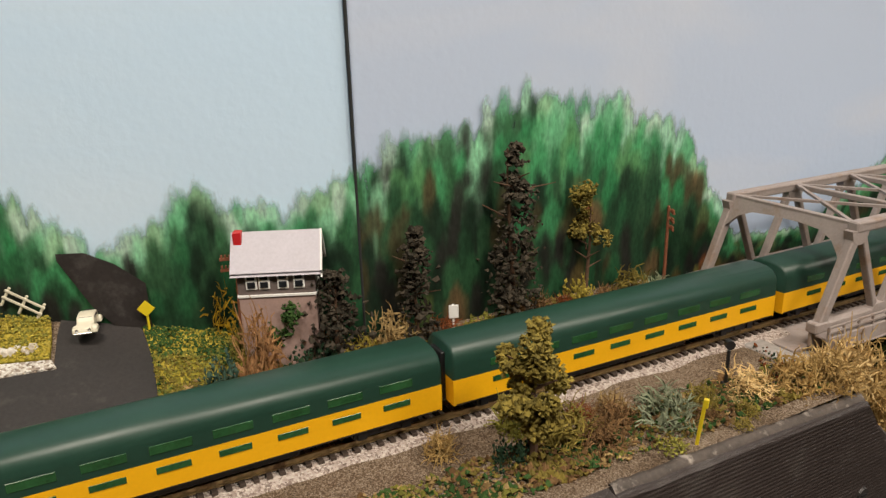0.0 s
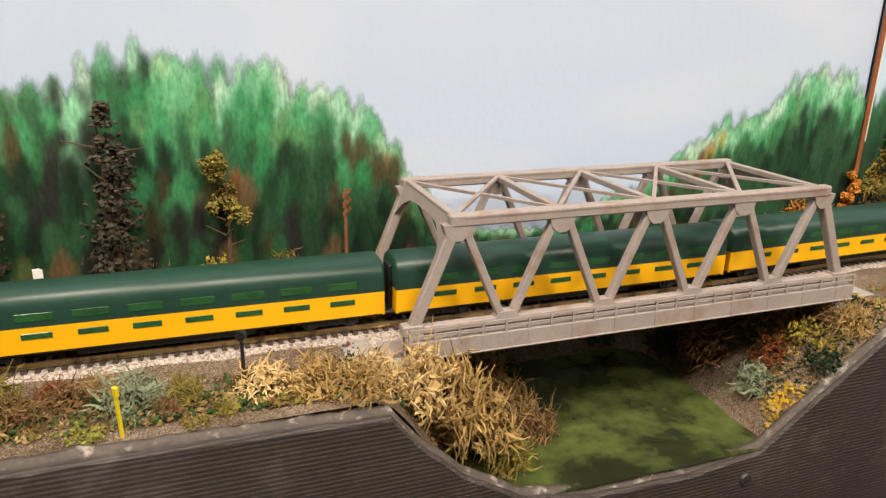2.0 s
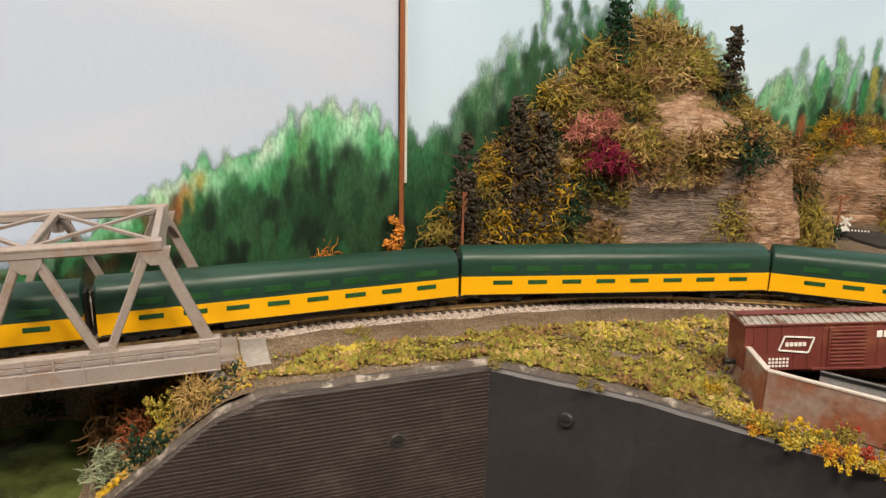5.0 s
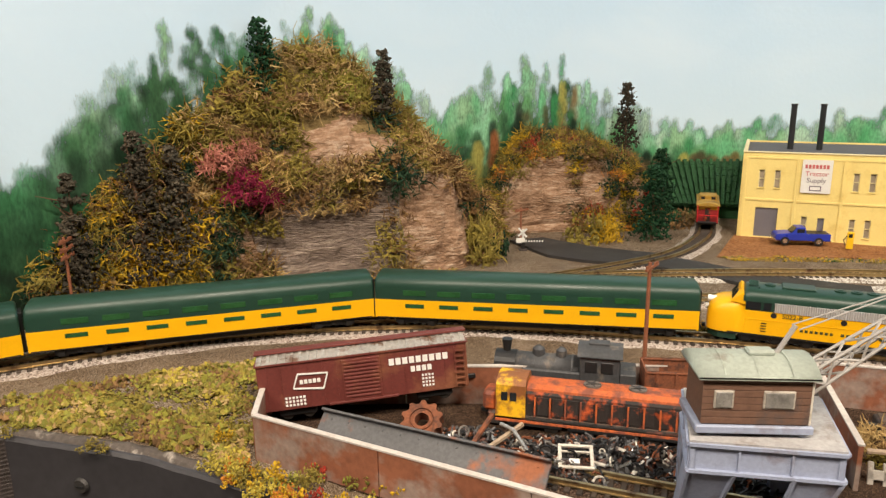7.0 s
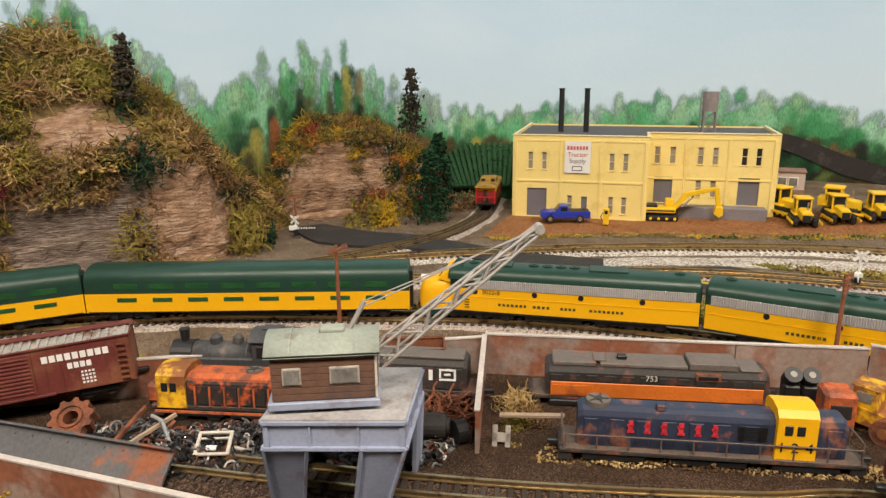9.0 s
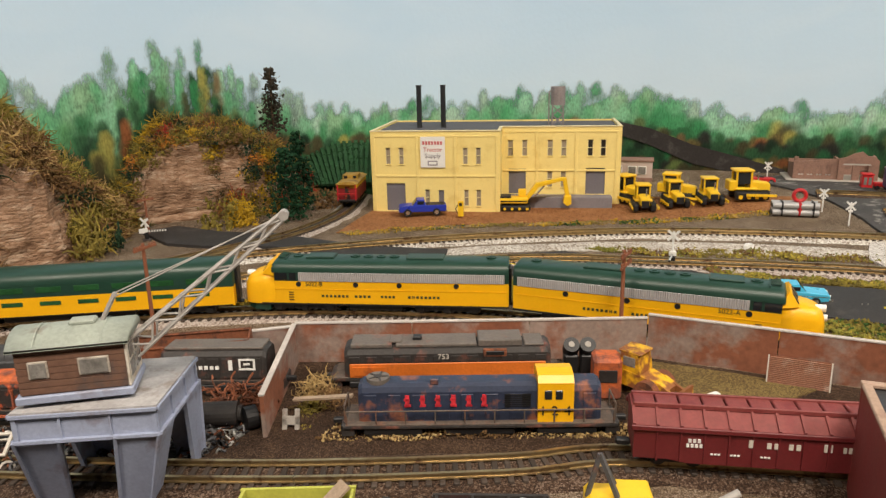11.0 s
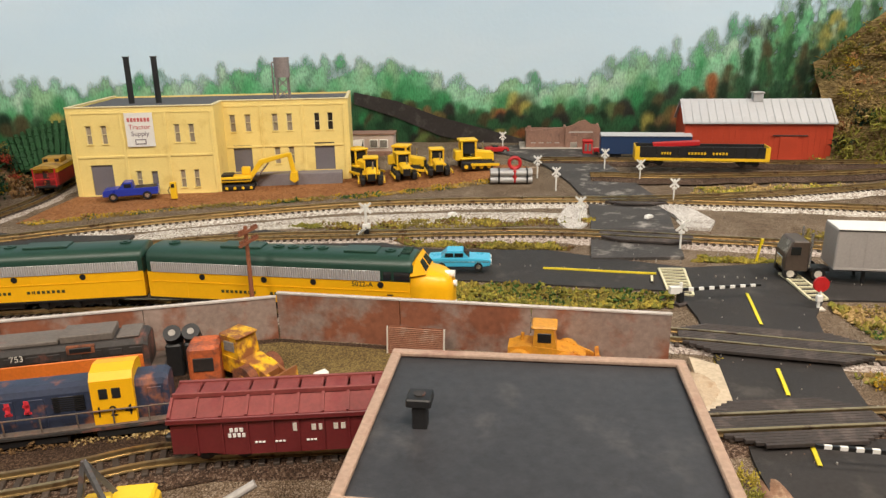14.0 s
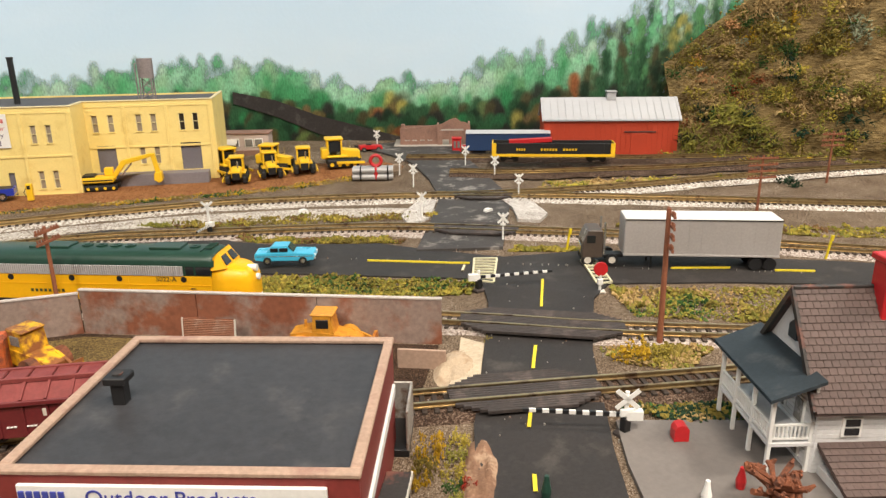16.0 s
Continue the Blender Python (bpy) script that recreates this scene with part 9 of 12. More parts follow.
def loader(x, y, rz, label, material, rx=0, s=1.0):
    """An articulated wheel loader: engine block, cab, four tyres, arms."""
    t = thing("wheel_loader", label, "loader", pose(x, y, 0.0, rx, 0, rz) @ Matrix.Scale(s, 4), "scrapped loaders")
    part("chassis", loft([[(xx, -w, z0), (xx, -w, z1), (xx, w, z1), (xx, w, z0)] for xx, w, z0, z1 in ((-0.0115, 0.0036, 0.004, 0.0080), (-0.0060, 0.0042, 0.0038, 0.0092), (0.002, 0.0044, 0.0036, 0.0088), (0.0110, 0.0036, 0.0034, 0.0072), (0.0135, 0.0030, 0.0036, 0.0058))]), material, t)
    cab = part("cab", loft([[(xx, -w, z), (xx, w, z)] for xx, w, z in ((-0.0035, 0.0040, 0.0085), (-0.0030, 0.0036, 0.0150), (0.0030, 0.0036, 0.0150), (0.0042, 0.0040, 0.0085))], cap=False), material, t)
    cab.data.materials.clear()
    cab.data.materials.append(material)
    for yy in (-0.0038, 0.0038):
        part("cab_side", loft([[(-0.0035, yy - 0.0003, 0.0085), (-0.0030, yy - 0.0003, 0.0150), (0.0030, yy - 0.0003, 0.0150), (0.0042, yy - 0.0003, 0.0085)], [(-0.0035, yy + 0.0003, 0.0085), (-0.0030, yy + 0.0003, 0.0150), (0.0030, yy + 0.0003, 0.0150), (0.0042, yy + 0.0003, 0.0085)]]), material, t)
        part("cab_window", bbox(-0.0020, 0.0024, yy - 0.0005, yy + 0.0005, 0.0105, 0.0138, 0.0002), BLACK if material is not PEEL else PANE, t)
    part("cab_roof", bbox(-0.0040, 0.0042, -0.0042, 0.0042, 0.0148, 0.0158, 0.0004), material, t)
    for sx in (-0.0075, 0.0075):
        for yy in (-0.0052, 0.0052):
            w = part("wheel", tubed((sx, yy - 0.0015, 0.0040), (sx, yy + 0.0015, 0.0040), 0.0040, seg=16), RUST if material is PEEL else material, t)
            part("hub", tubed((sx, yy + (0.0015 if yy > 0 else -0.0015), 0.0040), (sx, yy + (0.0019 if yy > 0 else -0.0019), 0.0040), 0.0016, seg=10), material, w)
    for yy in (-0.003, 0.003):
        part("lift_arm", beamed((0.009, yy, 0.0070), (0.0170, yy, 0.0035), 0.0010, 0.0020), material, t)
    part("bucket", outline([(0.0165, 0.0012), (0.0205, 0.0008), (0.0180, 0.0030), (0.0178, 0.0062), (0.0165, 0.0058)], -0.0058, 0.0058), material, t)
    part("exhaust_pipe", tubed((-0.0070, 0.0012, 0.0085), (-0.0070, 0.0012, 0.0115), 0.0006, seg=8), material, t)


loader(0.2815, 0.1830, -62, "yellow wheel loader wreck peeling to rust", PEEL, 0, 1.15)
loader(0.3770, 0.1330, -40, "orange-yellow wheel loader beside the yard wall", LOADER, 0, 1.1)


CORR = mat("rusted corrugated sheet", (0.33, 0.15, 0.09), 0.6, var=0.25, s1=90, col2=(0.45, 0.34, 0.27), amt2=0.45, s3=80)


def corrugated(x0, y0, x1, y1, h):
    m, L = lying(x0, y0, x1, y1, 0.0, None, -6)
    t = thing("corrugated_panel", "rusty corrugated metal sheet leaning on the wall", "metal sheet", m)
    part("backing", bbox(-L / 2, L / 2, 0, 0.0006, 0, h, 0), RUST, t)
    for i in range(15):
        z = 0.0004 + i * (h - 0.0012) / 14
        part("corrugation", bbox(-L / 2 + 0.0004, L / 2 - 0.0004, -0.0004, 0.0002, z, z + 0.00045, 0.0001), CORR, t)
    for x in (-L / 2, L / 2 - 0.0005):
        part("edge_strip", bbox(x, x + 0.0005, -0.0006, 0.0006, 0, h, 0), BONE, t)


corrugated(0.3335, 0.1725, 0.3500, 0.1575, 0.0115)


def bone_scrap():
    t = thing("plastic_scrap", "broken white plastic scrap on dry grass", "scrap", pose(0.3020, 0.1640, 0, 0, 0, 10))
    for a in ((-0.006, 0, 0.004, 0.003), (-0.004, 0.003, 0.005, -0.001), (-0.005, -0.003, 0.002, 0.001)):
        part("bar", beamed((a[0], a[1], 0.0012), (a[2], a[3], 0.0016), 0.0009, 0.0008), WHITE, t)
    part("block", bbox(0.0005, 0.0060, 0.0005, 0.0035, 0.0006, 0.0032, 0.0006), WHITE, t)


bone_scrap()


def crane():
    """Gantry table on four splayed legs, a boarded cabin on it and a lattice boom with stay wires."""
    m = pose(0.0, 0.0, 0.0)
    t = thing("yard_crane", "blue-grey gantry crane with brown cabin and boom", "crane")
    zt = 0.036
    FL, FR, BR, BL = Vector((0.0790, 0.1640, zt)), Vector((0.1165, 0.1565, zt)), Vector((0.1258, 0.1878, zt)), Vector((0.0883, 0.1953, zt))
    tops = [FL, FR, BR, BL]
    feet = [Vector((FL.x + 0.0010, FL.y + 0.0115, 0)), Vector((FR.x - 0.0060, FR.y + 0.0090, 0)), Vector((BR.x - 0.0010, BR.y + 0.0030, 0)), Vector((BL.x + 0.0020, BL.y + 0.0050, 0))]
    part("deck", prism([(v.x, v.y) for v in tops], zt - 0.0014, zt), PLANKTOP, t, "grey planked deck")
    c = (FL + FR + BR + BL) / 4
    for a, b in zip(tops, tops[1:] + tops[:1]):
        d = (b - a)
        n = Vector((d.y, -d.x, 0)).normalized()
        g = part("girder", beamed(a + Vector((0, 0, -0.0048)) - n * 0.001, b + Vector((0, 0, -0.0048)) - n * 0.001, 0.0012, 0.0075), CRANEBLUE, t)
        for z in (-0.0010, -0.0086):
            part("girder_lip", beamed(a + Vector((0, 0, z)) - n * 0.0006, b + Vector((0, 0, z)) - n * 0.0006, 0.0026, 0.0009), CRANEBLUE, g)
        for k in (0.33, 0.67):
            p = a + d * k
            part("stiffener", beamed(p + Vector((0, 0, -0.0015)) - n * 0.0001, p + Vector((0, 0, -0.0082)) - n * 0.0001, 0.0006, 0.0006, n), CRANEBLUE, g)
    ex = (FR - FL).normalized()
    ey = (BL - FL).normalized()
    for i, (a, f) in enumerate(zip(tops, feet)):
        sx = 1 if i in (0, 3) else -1
        sy = 1 if i in (0, 1) else -1
        bm = bmesh.new()
        rings = []
        for z, p, w in ((zt - 0.0085, a, 0.0118), (0.0, f, 0.0084)):
            q = Vector((p.x, p.y, z))
            rings.append([q, q + ex * sx * w, q + ex * sx * w + ey * sy * 0.0012, q + ex * sx * 0.0012 + ey * sy * 0.0012, q + ex * sx * 0.0012 + ey * sy * w, q + ey * sy * w])
        leg = part("leg", loft([[tuple(v) for v in r] + [tuple(r[0])] for r in rings], cap=False), CRANEBLUE, t)
        for s_ in (0, 1):
            o = -ey * sy * 0.0004
            part("leg_edge", beamed(rings[0][s_] + o, rings[1][s_] + o, 0.0009, 0.0009), CRANEBLUE, leg)
    # cabin
    rz = math.degrees(math.atan2(0.1590 - 0.1630, 0.1103 - 0.0813))
    h = part("cabin", bbox(-0.0135, 0.0135, -0.0075, 0.0075, 0.0012, 0.0150, 0.0002), HUTBROWN, t, "brown boarded cabin")
    h.matrix_local = pose(0.0965, 0.1725, zt + 0.0022, 0, 0, -5)

    def add(name, bm, mt, lb="", sm=False):
        return part(name, bm, mt, h, lb, sm)
    add("cabin_floor", bbox(-0.0150, 0.0150, -0.0085, 0.0085, -0.0010, 0.0012, 0.0003), CRANEBLUE)
    add("turntable", tubed((0, 0, -0.0022), (0, 0, -0.0010), 0.0070, seg=20), BLACK)
    add("cabin_roof", loft([[(x, y, 0.0150 + 0.0034 * (1 - (abs(y) / 0.0090) ** 2.2)) for y in np.linspace(-0.0090, 0.0090, 13)] + [(x, 0.0090, 0.0143), (x, -0.0090, 0.0143)] for x in (-0.0152, 0.0152)]), HUTROOF, "curved pale green roof", True)
    for x in (-0.0085, 0.0, 0.0085):
        add("roof_seam", loft([[(xx, y, 0.0153 + 0.0034 * (1 - (abs(y) / 0.0090) ** 2.2)) for y in np.linspace(-0.0088, 0.0088, 9)] for xx in (x - 0.0002, x + 0.0002)], cap=False), HUTROOF)
    add("roof_vent", bbox(-0.001, 0.006, -0.0020, 0.0020, 0.0180, 0.0196, 0.0005), HUTROOF)
    for i in range(7):
        add("wall_board", bbox(-0.0137, 0.0137, -0.00775, -0.0074, 0.0016 + i * 0.0019, 0.0016 + i * 0.0019 + 0.0017, 0.00005), HUTBROWN)
    for a, b in ((-0.0103, -0.0062), (0.0022, 0.0092)):
        add("window_frame", bbox(a - 0.0005, b + 0.0005, -0.0081, -0.0070, 0.0060, 0.0110, 0.0002), HUTTRIM, "dull pale window frame")
        add("window_pane", bbox(a, b, -0.0083, -0.0072, 0.0064, 0.0106, 0.0001), PANE)
    add("end_wall", bbox(0.0136, 0.0144, -0.0076, 0.0076, 0.0012, 0.0150, 0.0002), BONE, "off-white end wall with a window")
    for a, b in ((-0.0058, -0.0014), (0.0010, 0.0054)):
        for z0, z1 in ((0.0034, 0.0078), (0.0088, 0.0128)):
            add("end_pane", bbox(0.0142, 0.0147, a, b, z0, z1, 0.0001), PANE)
    # boom
    A, B = Vector((0.1110, 0.1725, 0.0475)), Vector((0.1550, 0.1660, 0.0835))
    A2 = Vector((0.1080, 0.1725, 0.0600))
    d = (B - A).normalized()
    s = d.cross(Vector((0, 0, 1))).normalized()
    u = s.cross(d).normalized()
    bo = part("boom", tubed(B - s * 0.0018, B + s * 0.0018, 0.0014, seg=12), BOOM, t, "grey lattice boom")
    n = 11
    for a, b in ((-1, -1), (1, -1), (1, 1), (-1, 1)):
        part("boom_chord", tubed(A + s * a * 0.0030 + u * b * 0.0026, B + s * a * 0.0012 + u * b * 0.0009, 0.00048, seg=6), BOOM, bo)
    for i in range(n):
        k0, k1 = i / n, (i + 1) / n
        for (a, b), (c_, e) in (((-1, -1), (-1, 1)), ((1, -1), (1, 1)), ((-1, 1), (1, 1)), ((-1, -1), (1, -1))):
            f0 = lambda q, a_, b_: A.lerp(B, q) + s * a_ * (0.0030 - 0.0018 * q) + u * b_ * (0.0026 - 0.0017 * q)
            p, q = (f0(k0, a, b), f0(k1, c_, e)) if i % 2 else (f0(k0, c_, e), f0(k1, a, b))
            part("lattice_bar", tubed(p, q, 0.00034, seg=5), BOOM, bo)
    part("mast", tubed(Vector((0.1035, 0.1725, 0.0560)), A2 + Vector((0, 0, 0.0040)), 0.0007, seg=6), BOOM, t)
    for a in (-1, 1):
        part("stay_wire", tubed(A2 + Vector((0, a * 0.002, 0.0035)), B + s * a * 0.001, 0.00022, seg=5), BOOM, t)
        part("boom_heel", beamed(Vector((0.1105, 0.1725 + a * 0.003, 0.0420)), A + s * a * 0.003, 0.0010, 0.0012), BOOM, t)


crane()


def covered_gondola():
    u0, u1 = TN.nearest(0.2535, 0.1355), TN.nearest(0.3430, 0.0920)
    a, b = TN.at(u0), TN.at(u1)
    m, L = lying(a.x, a.y, b.x, b.y, 0.0035)
    t = thing("covered_gondola", "oxide red covered gondola standing on the siding", "gondola", m)
    h2, w, zb, zt = L / 2, 0.0088, 0.0032, 0.0148
    part("body", outline([(-h2, zb + 0.0010), (-h2 + 0.010, zb + 0.0010), (-h2 + 0.016, zb), (h2 - 0.016, zb), (h2 - 0.010, zb + 0.0010), (h2, zb + 0.0010), (h2, zt), (-h2, zt)], -w, w), OXIDE, t)
    n = 15
    for i in range(n):
        x0, x1 = -h2 + i * L / n, -h2 + (i + 1) * L / n
        for s in (-1, 1):
            part("roof_panel", loft([[(x, s * w * 1.04, zt + 0.0003), (x, s * w * 0.42, zt + 0.0036), (x, s * w * 0.42, zt + 0.0028), (x, s * w * 1.04, zt - 0.0005)] for x in (x0 + 0.0003, x1 - 0.0003)]), OXROOF, t)
            part("panel_rib", beamed((x0, s * w * 1.04, zt + 0.0006), (x0, s * w * 0.42, zt + 0.0039), 0.0008, 0.0007), OXROOF, t)
        part("hatch_cover", bbox(x0 + 0.0003, x1 - 0.0003, -w * 0.42, w * 0.42, zt + 0.0028, zt + 0.0046, 0.0003), OXROOF, t)
    for s in (-1, 1):
        part("eave_rail", bbox(-h2 - 0.0008, h2 + 0.0008, s * w * 1.04 - 0.0006, s * w * 1.04 + 0.0006, zt - 0.0012, zt + 0.0004, 0.0002), OXIDE, t)
        part("ridge_rail", bbox(-h2, h2, s * w * 0.42 - 0.0004, s * w * 0.42 + 0.0004, zt + 0.0036, zt + 0.0052, 0.0002), OXROOF, t)
        for i in range(1, n):
            x = -h2 + i * L / n
            part("side_post", bbox(x - 0.0003, x + 0.0003, s * (w + 0.0002) - 0.0003, s * (w + 0.0002) + 0.0003, zb + 0.0006, zt - 0.001, 0), OXIDE, t)
        part("end_sheet", loft([[(s * h2 + s * dx, -w * 1.04, zt), (s * h2 + s * dx, -w * 0.42, zt + 0.0036), (s * h2 + s * dx, w * 0.42, zt + 0.0036), (s * h2 + s * dx, w * 1.04, zt)] for dx in (-0.0002, 0.0004)]), OXROOF, t)
    for x0, x1, z1 in ((-0.0185, -0.0160, 0.0124), (-0.0135, -0.0095, 0.0118), (-0.0075, -0.0035, 0.0118), (0.0020, 0.0048, 0.0124), (0.0072, 0.0115, 0.0118), (0.0132, 0.0170, 0.0118), (0.0190, 0.0260, 0.0118)):
        word_bars(t, x0, x1, -w - 0.0002, 0.0098, z1 - 0.0003, BONE, 0.4, 0.0017)
    for k, (x0, x1) in enumerate(((-0.0355, -0.0315), (-0.0360, -0.0310))):
        word_bars(t, x0, x1, -w - 0.0002, 0.0103 - k * 0.0016, 0.0114 - k * 0.0016, WHITE, 0.35, 0.0013, "number_bars")
    for x in (-0.0290, -0.0235, -0.0150):
        word_bars(t, x, x + 0.0030, -w - 0.0002, 0.0066, 0.0070, WHITE, 0.3, 0.0010, "data_lettering")
    for s in (-1, 1):
        bogie(t, s * (h2 - 0.013), 2, 0.0105, 0.0064)
        part("coupler", bbox(min(s * h2, s * (h2 + 0.0045)), max(s * h2, s * (h2 + 0.0045)), -0.0012, 0.0012, 0.0034, 0.0054, 0.0004), BLACK, t)


covered_gondola()

# things along the front edge
t_ = thing("rubbish_skip", "yellow-green plastic skip with rust streaks", "skip", pose(0.1500, 0.1430, 0.0, 0, 0, -18))
part("front_panel", outline([(-0.0160, 0.0), (0.0150, 0.0), (0.0165, 0.0085), (-0.0165, 0.0078)], -0.0060, -0.0050), LIMEBOX, t_)
part("back_panel", outline([(-0.0160, 0.0), (0.0150, 0.0), (0.0165, 0.0085), (-0.0165, 0.0078)], 0.0050, 0.0060), LIMEBOX, t_)
for s in (-1, 1):
    part("end_panel", bbox(s * 0.0155 - 0.0005, s * 0.0155 + 0.0005, -0.0050, 0.0050, 0, 0.0080, 0.0002), LIMEBOX, t_)
part("skip_floor", bbox(-0.0155, 0.0155, -0.005, 0.005, 0.0004, 0.0012, 0), RUST, t_)
part("leaning_board", beamed((0.0050, -0.0040, 0.0040), (0.0140, 0.0030, 0.0110), 0.0048, 0.0008), WOOD, t_)
lump("tyre_pile", "low pile of black rubber scrap", "rubber scrap", 0.1770, 0.1350, 0.0080, 0.0055, BLACK, 9)


def lattice_frame(x, y, rz):
    t = thing("lattice_frame", "red and black lattice crane frame on the ground", "lattice frame", pose(x, y, 0, 0, 0, rz))
    for yy in (-0.004, 0.004):
        for z in (0.0008, 0.0072):
            part("chord", beamed((-0.016, yy, z), (0.016, yy, z), 0.0010, 0.0010), DULLBLACK, t)
        for i in range(6):
            x0 = -0.016 + i * 0.032 / 6
            part("diagonal", beamed((x0, yy, 0.0008 if i % 2 else 0.0072), (x0 + 0.032 / 6, yy, 0.0072 if i % 2 else 0.0008), 0.0007, 0.0007), GREYSTEEL, t)
    for i in range(4):
        x0 = -0.015 + i * 0.010
        part("cross_bar", beamed((x0, -0.004, 0.0072), (x0, 0.004, 0.0072), 0.0008, 0.0008), DULLBLACK, t)
    part("counterweight", bbox(-0.0150, -0.0050, -0.0032, 0.0032, 0.0006, 0.0066, 0.0006), REDPAINT, t)
    part("drum", tubed((0.009, -0.003, 0.0046), (0.009, 0.003, 0.0046), 0.0030, seg=14), BRIGHT, t)


lattice_frame(0.2010, 0.1245, -20)


def shovel_machine(x, y, rz):
    t = thing("power_shovel", "yellow power shovel with dark A-frame arms", "digger", pose(x, y, 0, 0, 0, rz))
    part("house", bbox(-0.0085, 0.0095, -0.0060, 0.0060, 0.0040, 0.0110, 0.0012), CATYELLOW, t)
    part("engine_cover", bbox(-0.0010, 0.0090, -0.0056, 0.0056, 0.0108, 0.0122, 0.0006), CATYELLOW, t)
    for yy in (-0.0048, 0.0048):
        part("crawler_track", bbox(-0.0090, 0.0090, yy - 0.0017, yy + 0.0017, 0, 0.0042, 0.0012), BLACK, t)
        part("a_frame_arm", beamed((0.0, yy * 0.7, 0.0110), (-0.0050, 0, 0.0230), 0.0010, 0.0012), GREYSTEEL, t)
    part("a_frame_arm", beamed((-0.0080, 0, 0.0100), (-0.0050, 0, 0.0230), 0.0010, 0.0012), GREYSTEEL, t)


shovel_machine(0.2330, 0.1130, -22)
single("grey_rod", "dull grey plastic rod leaning on the ground", "rod", tubed((0.2420, 0.1060, 0.0020), (0.2640, 0.1030, 0.0110), 0.0011, seg=10), BOOM)
t_ = thing("flat_trailer", "black flat trailer with a white block", "trailer", pose(0.2640, 0.0900, 0, 0, 0, -30))
part("deck", bbox(-0.0130, 0.0130, -0.0050, 0.0050, 0.0035, 0.0055, 0.0004), BLACK, t_)
for x in (-0.009, 0.009):
    part("wheelset", tubed((x, -0.005, 0.0022), (x, 0.005, 0.0022), 0.0022, seg=14), BLACK, t_)
part("load", bbox(0.0010, 0.0070, -0.004, 0.0, 0.0055, 0.0082, 0.0004), BONE, t_, "off-white block")

# ---- brick store building with a flat roof ----
BRICKRED = mat("dark red brick paint", (0.20, 0.030, 0.025), 0.6, var=0.15, s1=80, s2=700, bump=0.15)
TANTRIM = mat("tan parapet coping", (0.39, 0.27, 0.20), 0.65, var=0.2, s1=60, col2=(0.28, 0.17, 0.13), amt2=0.4, s3=60, bump=0.15)
ROOFFELT = mat("dark slate roof felt", (0.036, 0.036, 0.040), 0.5, var=0.3, s1=22, s2=420, col2=(0.075, 0.072, 0.072), amt2=0.35, s3=30, bump=0.12)
BLUEINK = mat("blue sign letters", (0.045, 0.06, 0.32), 0.5)


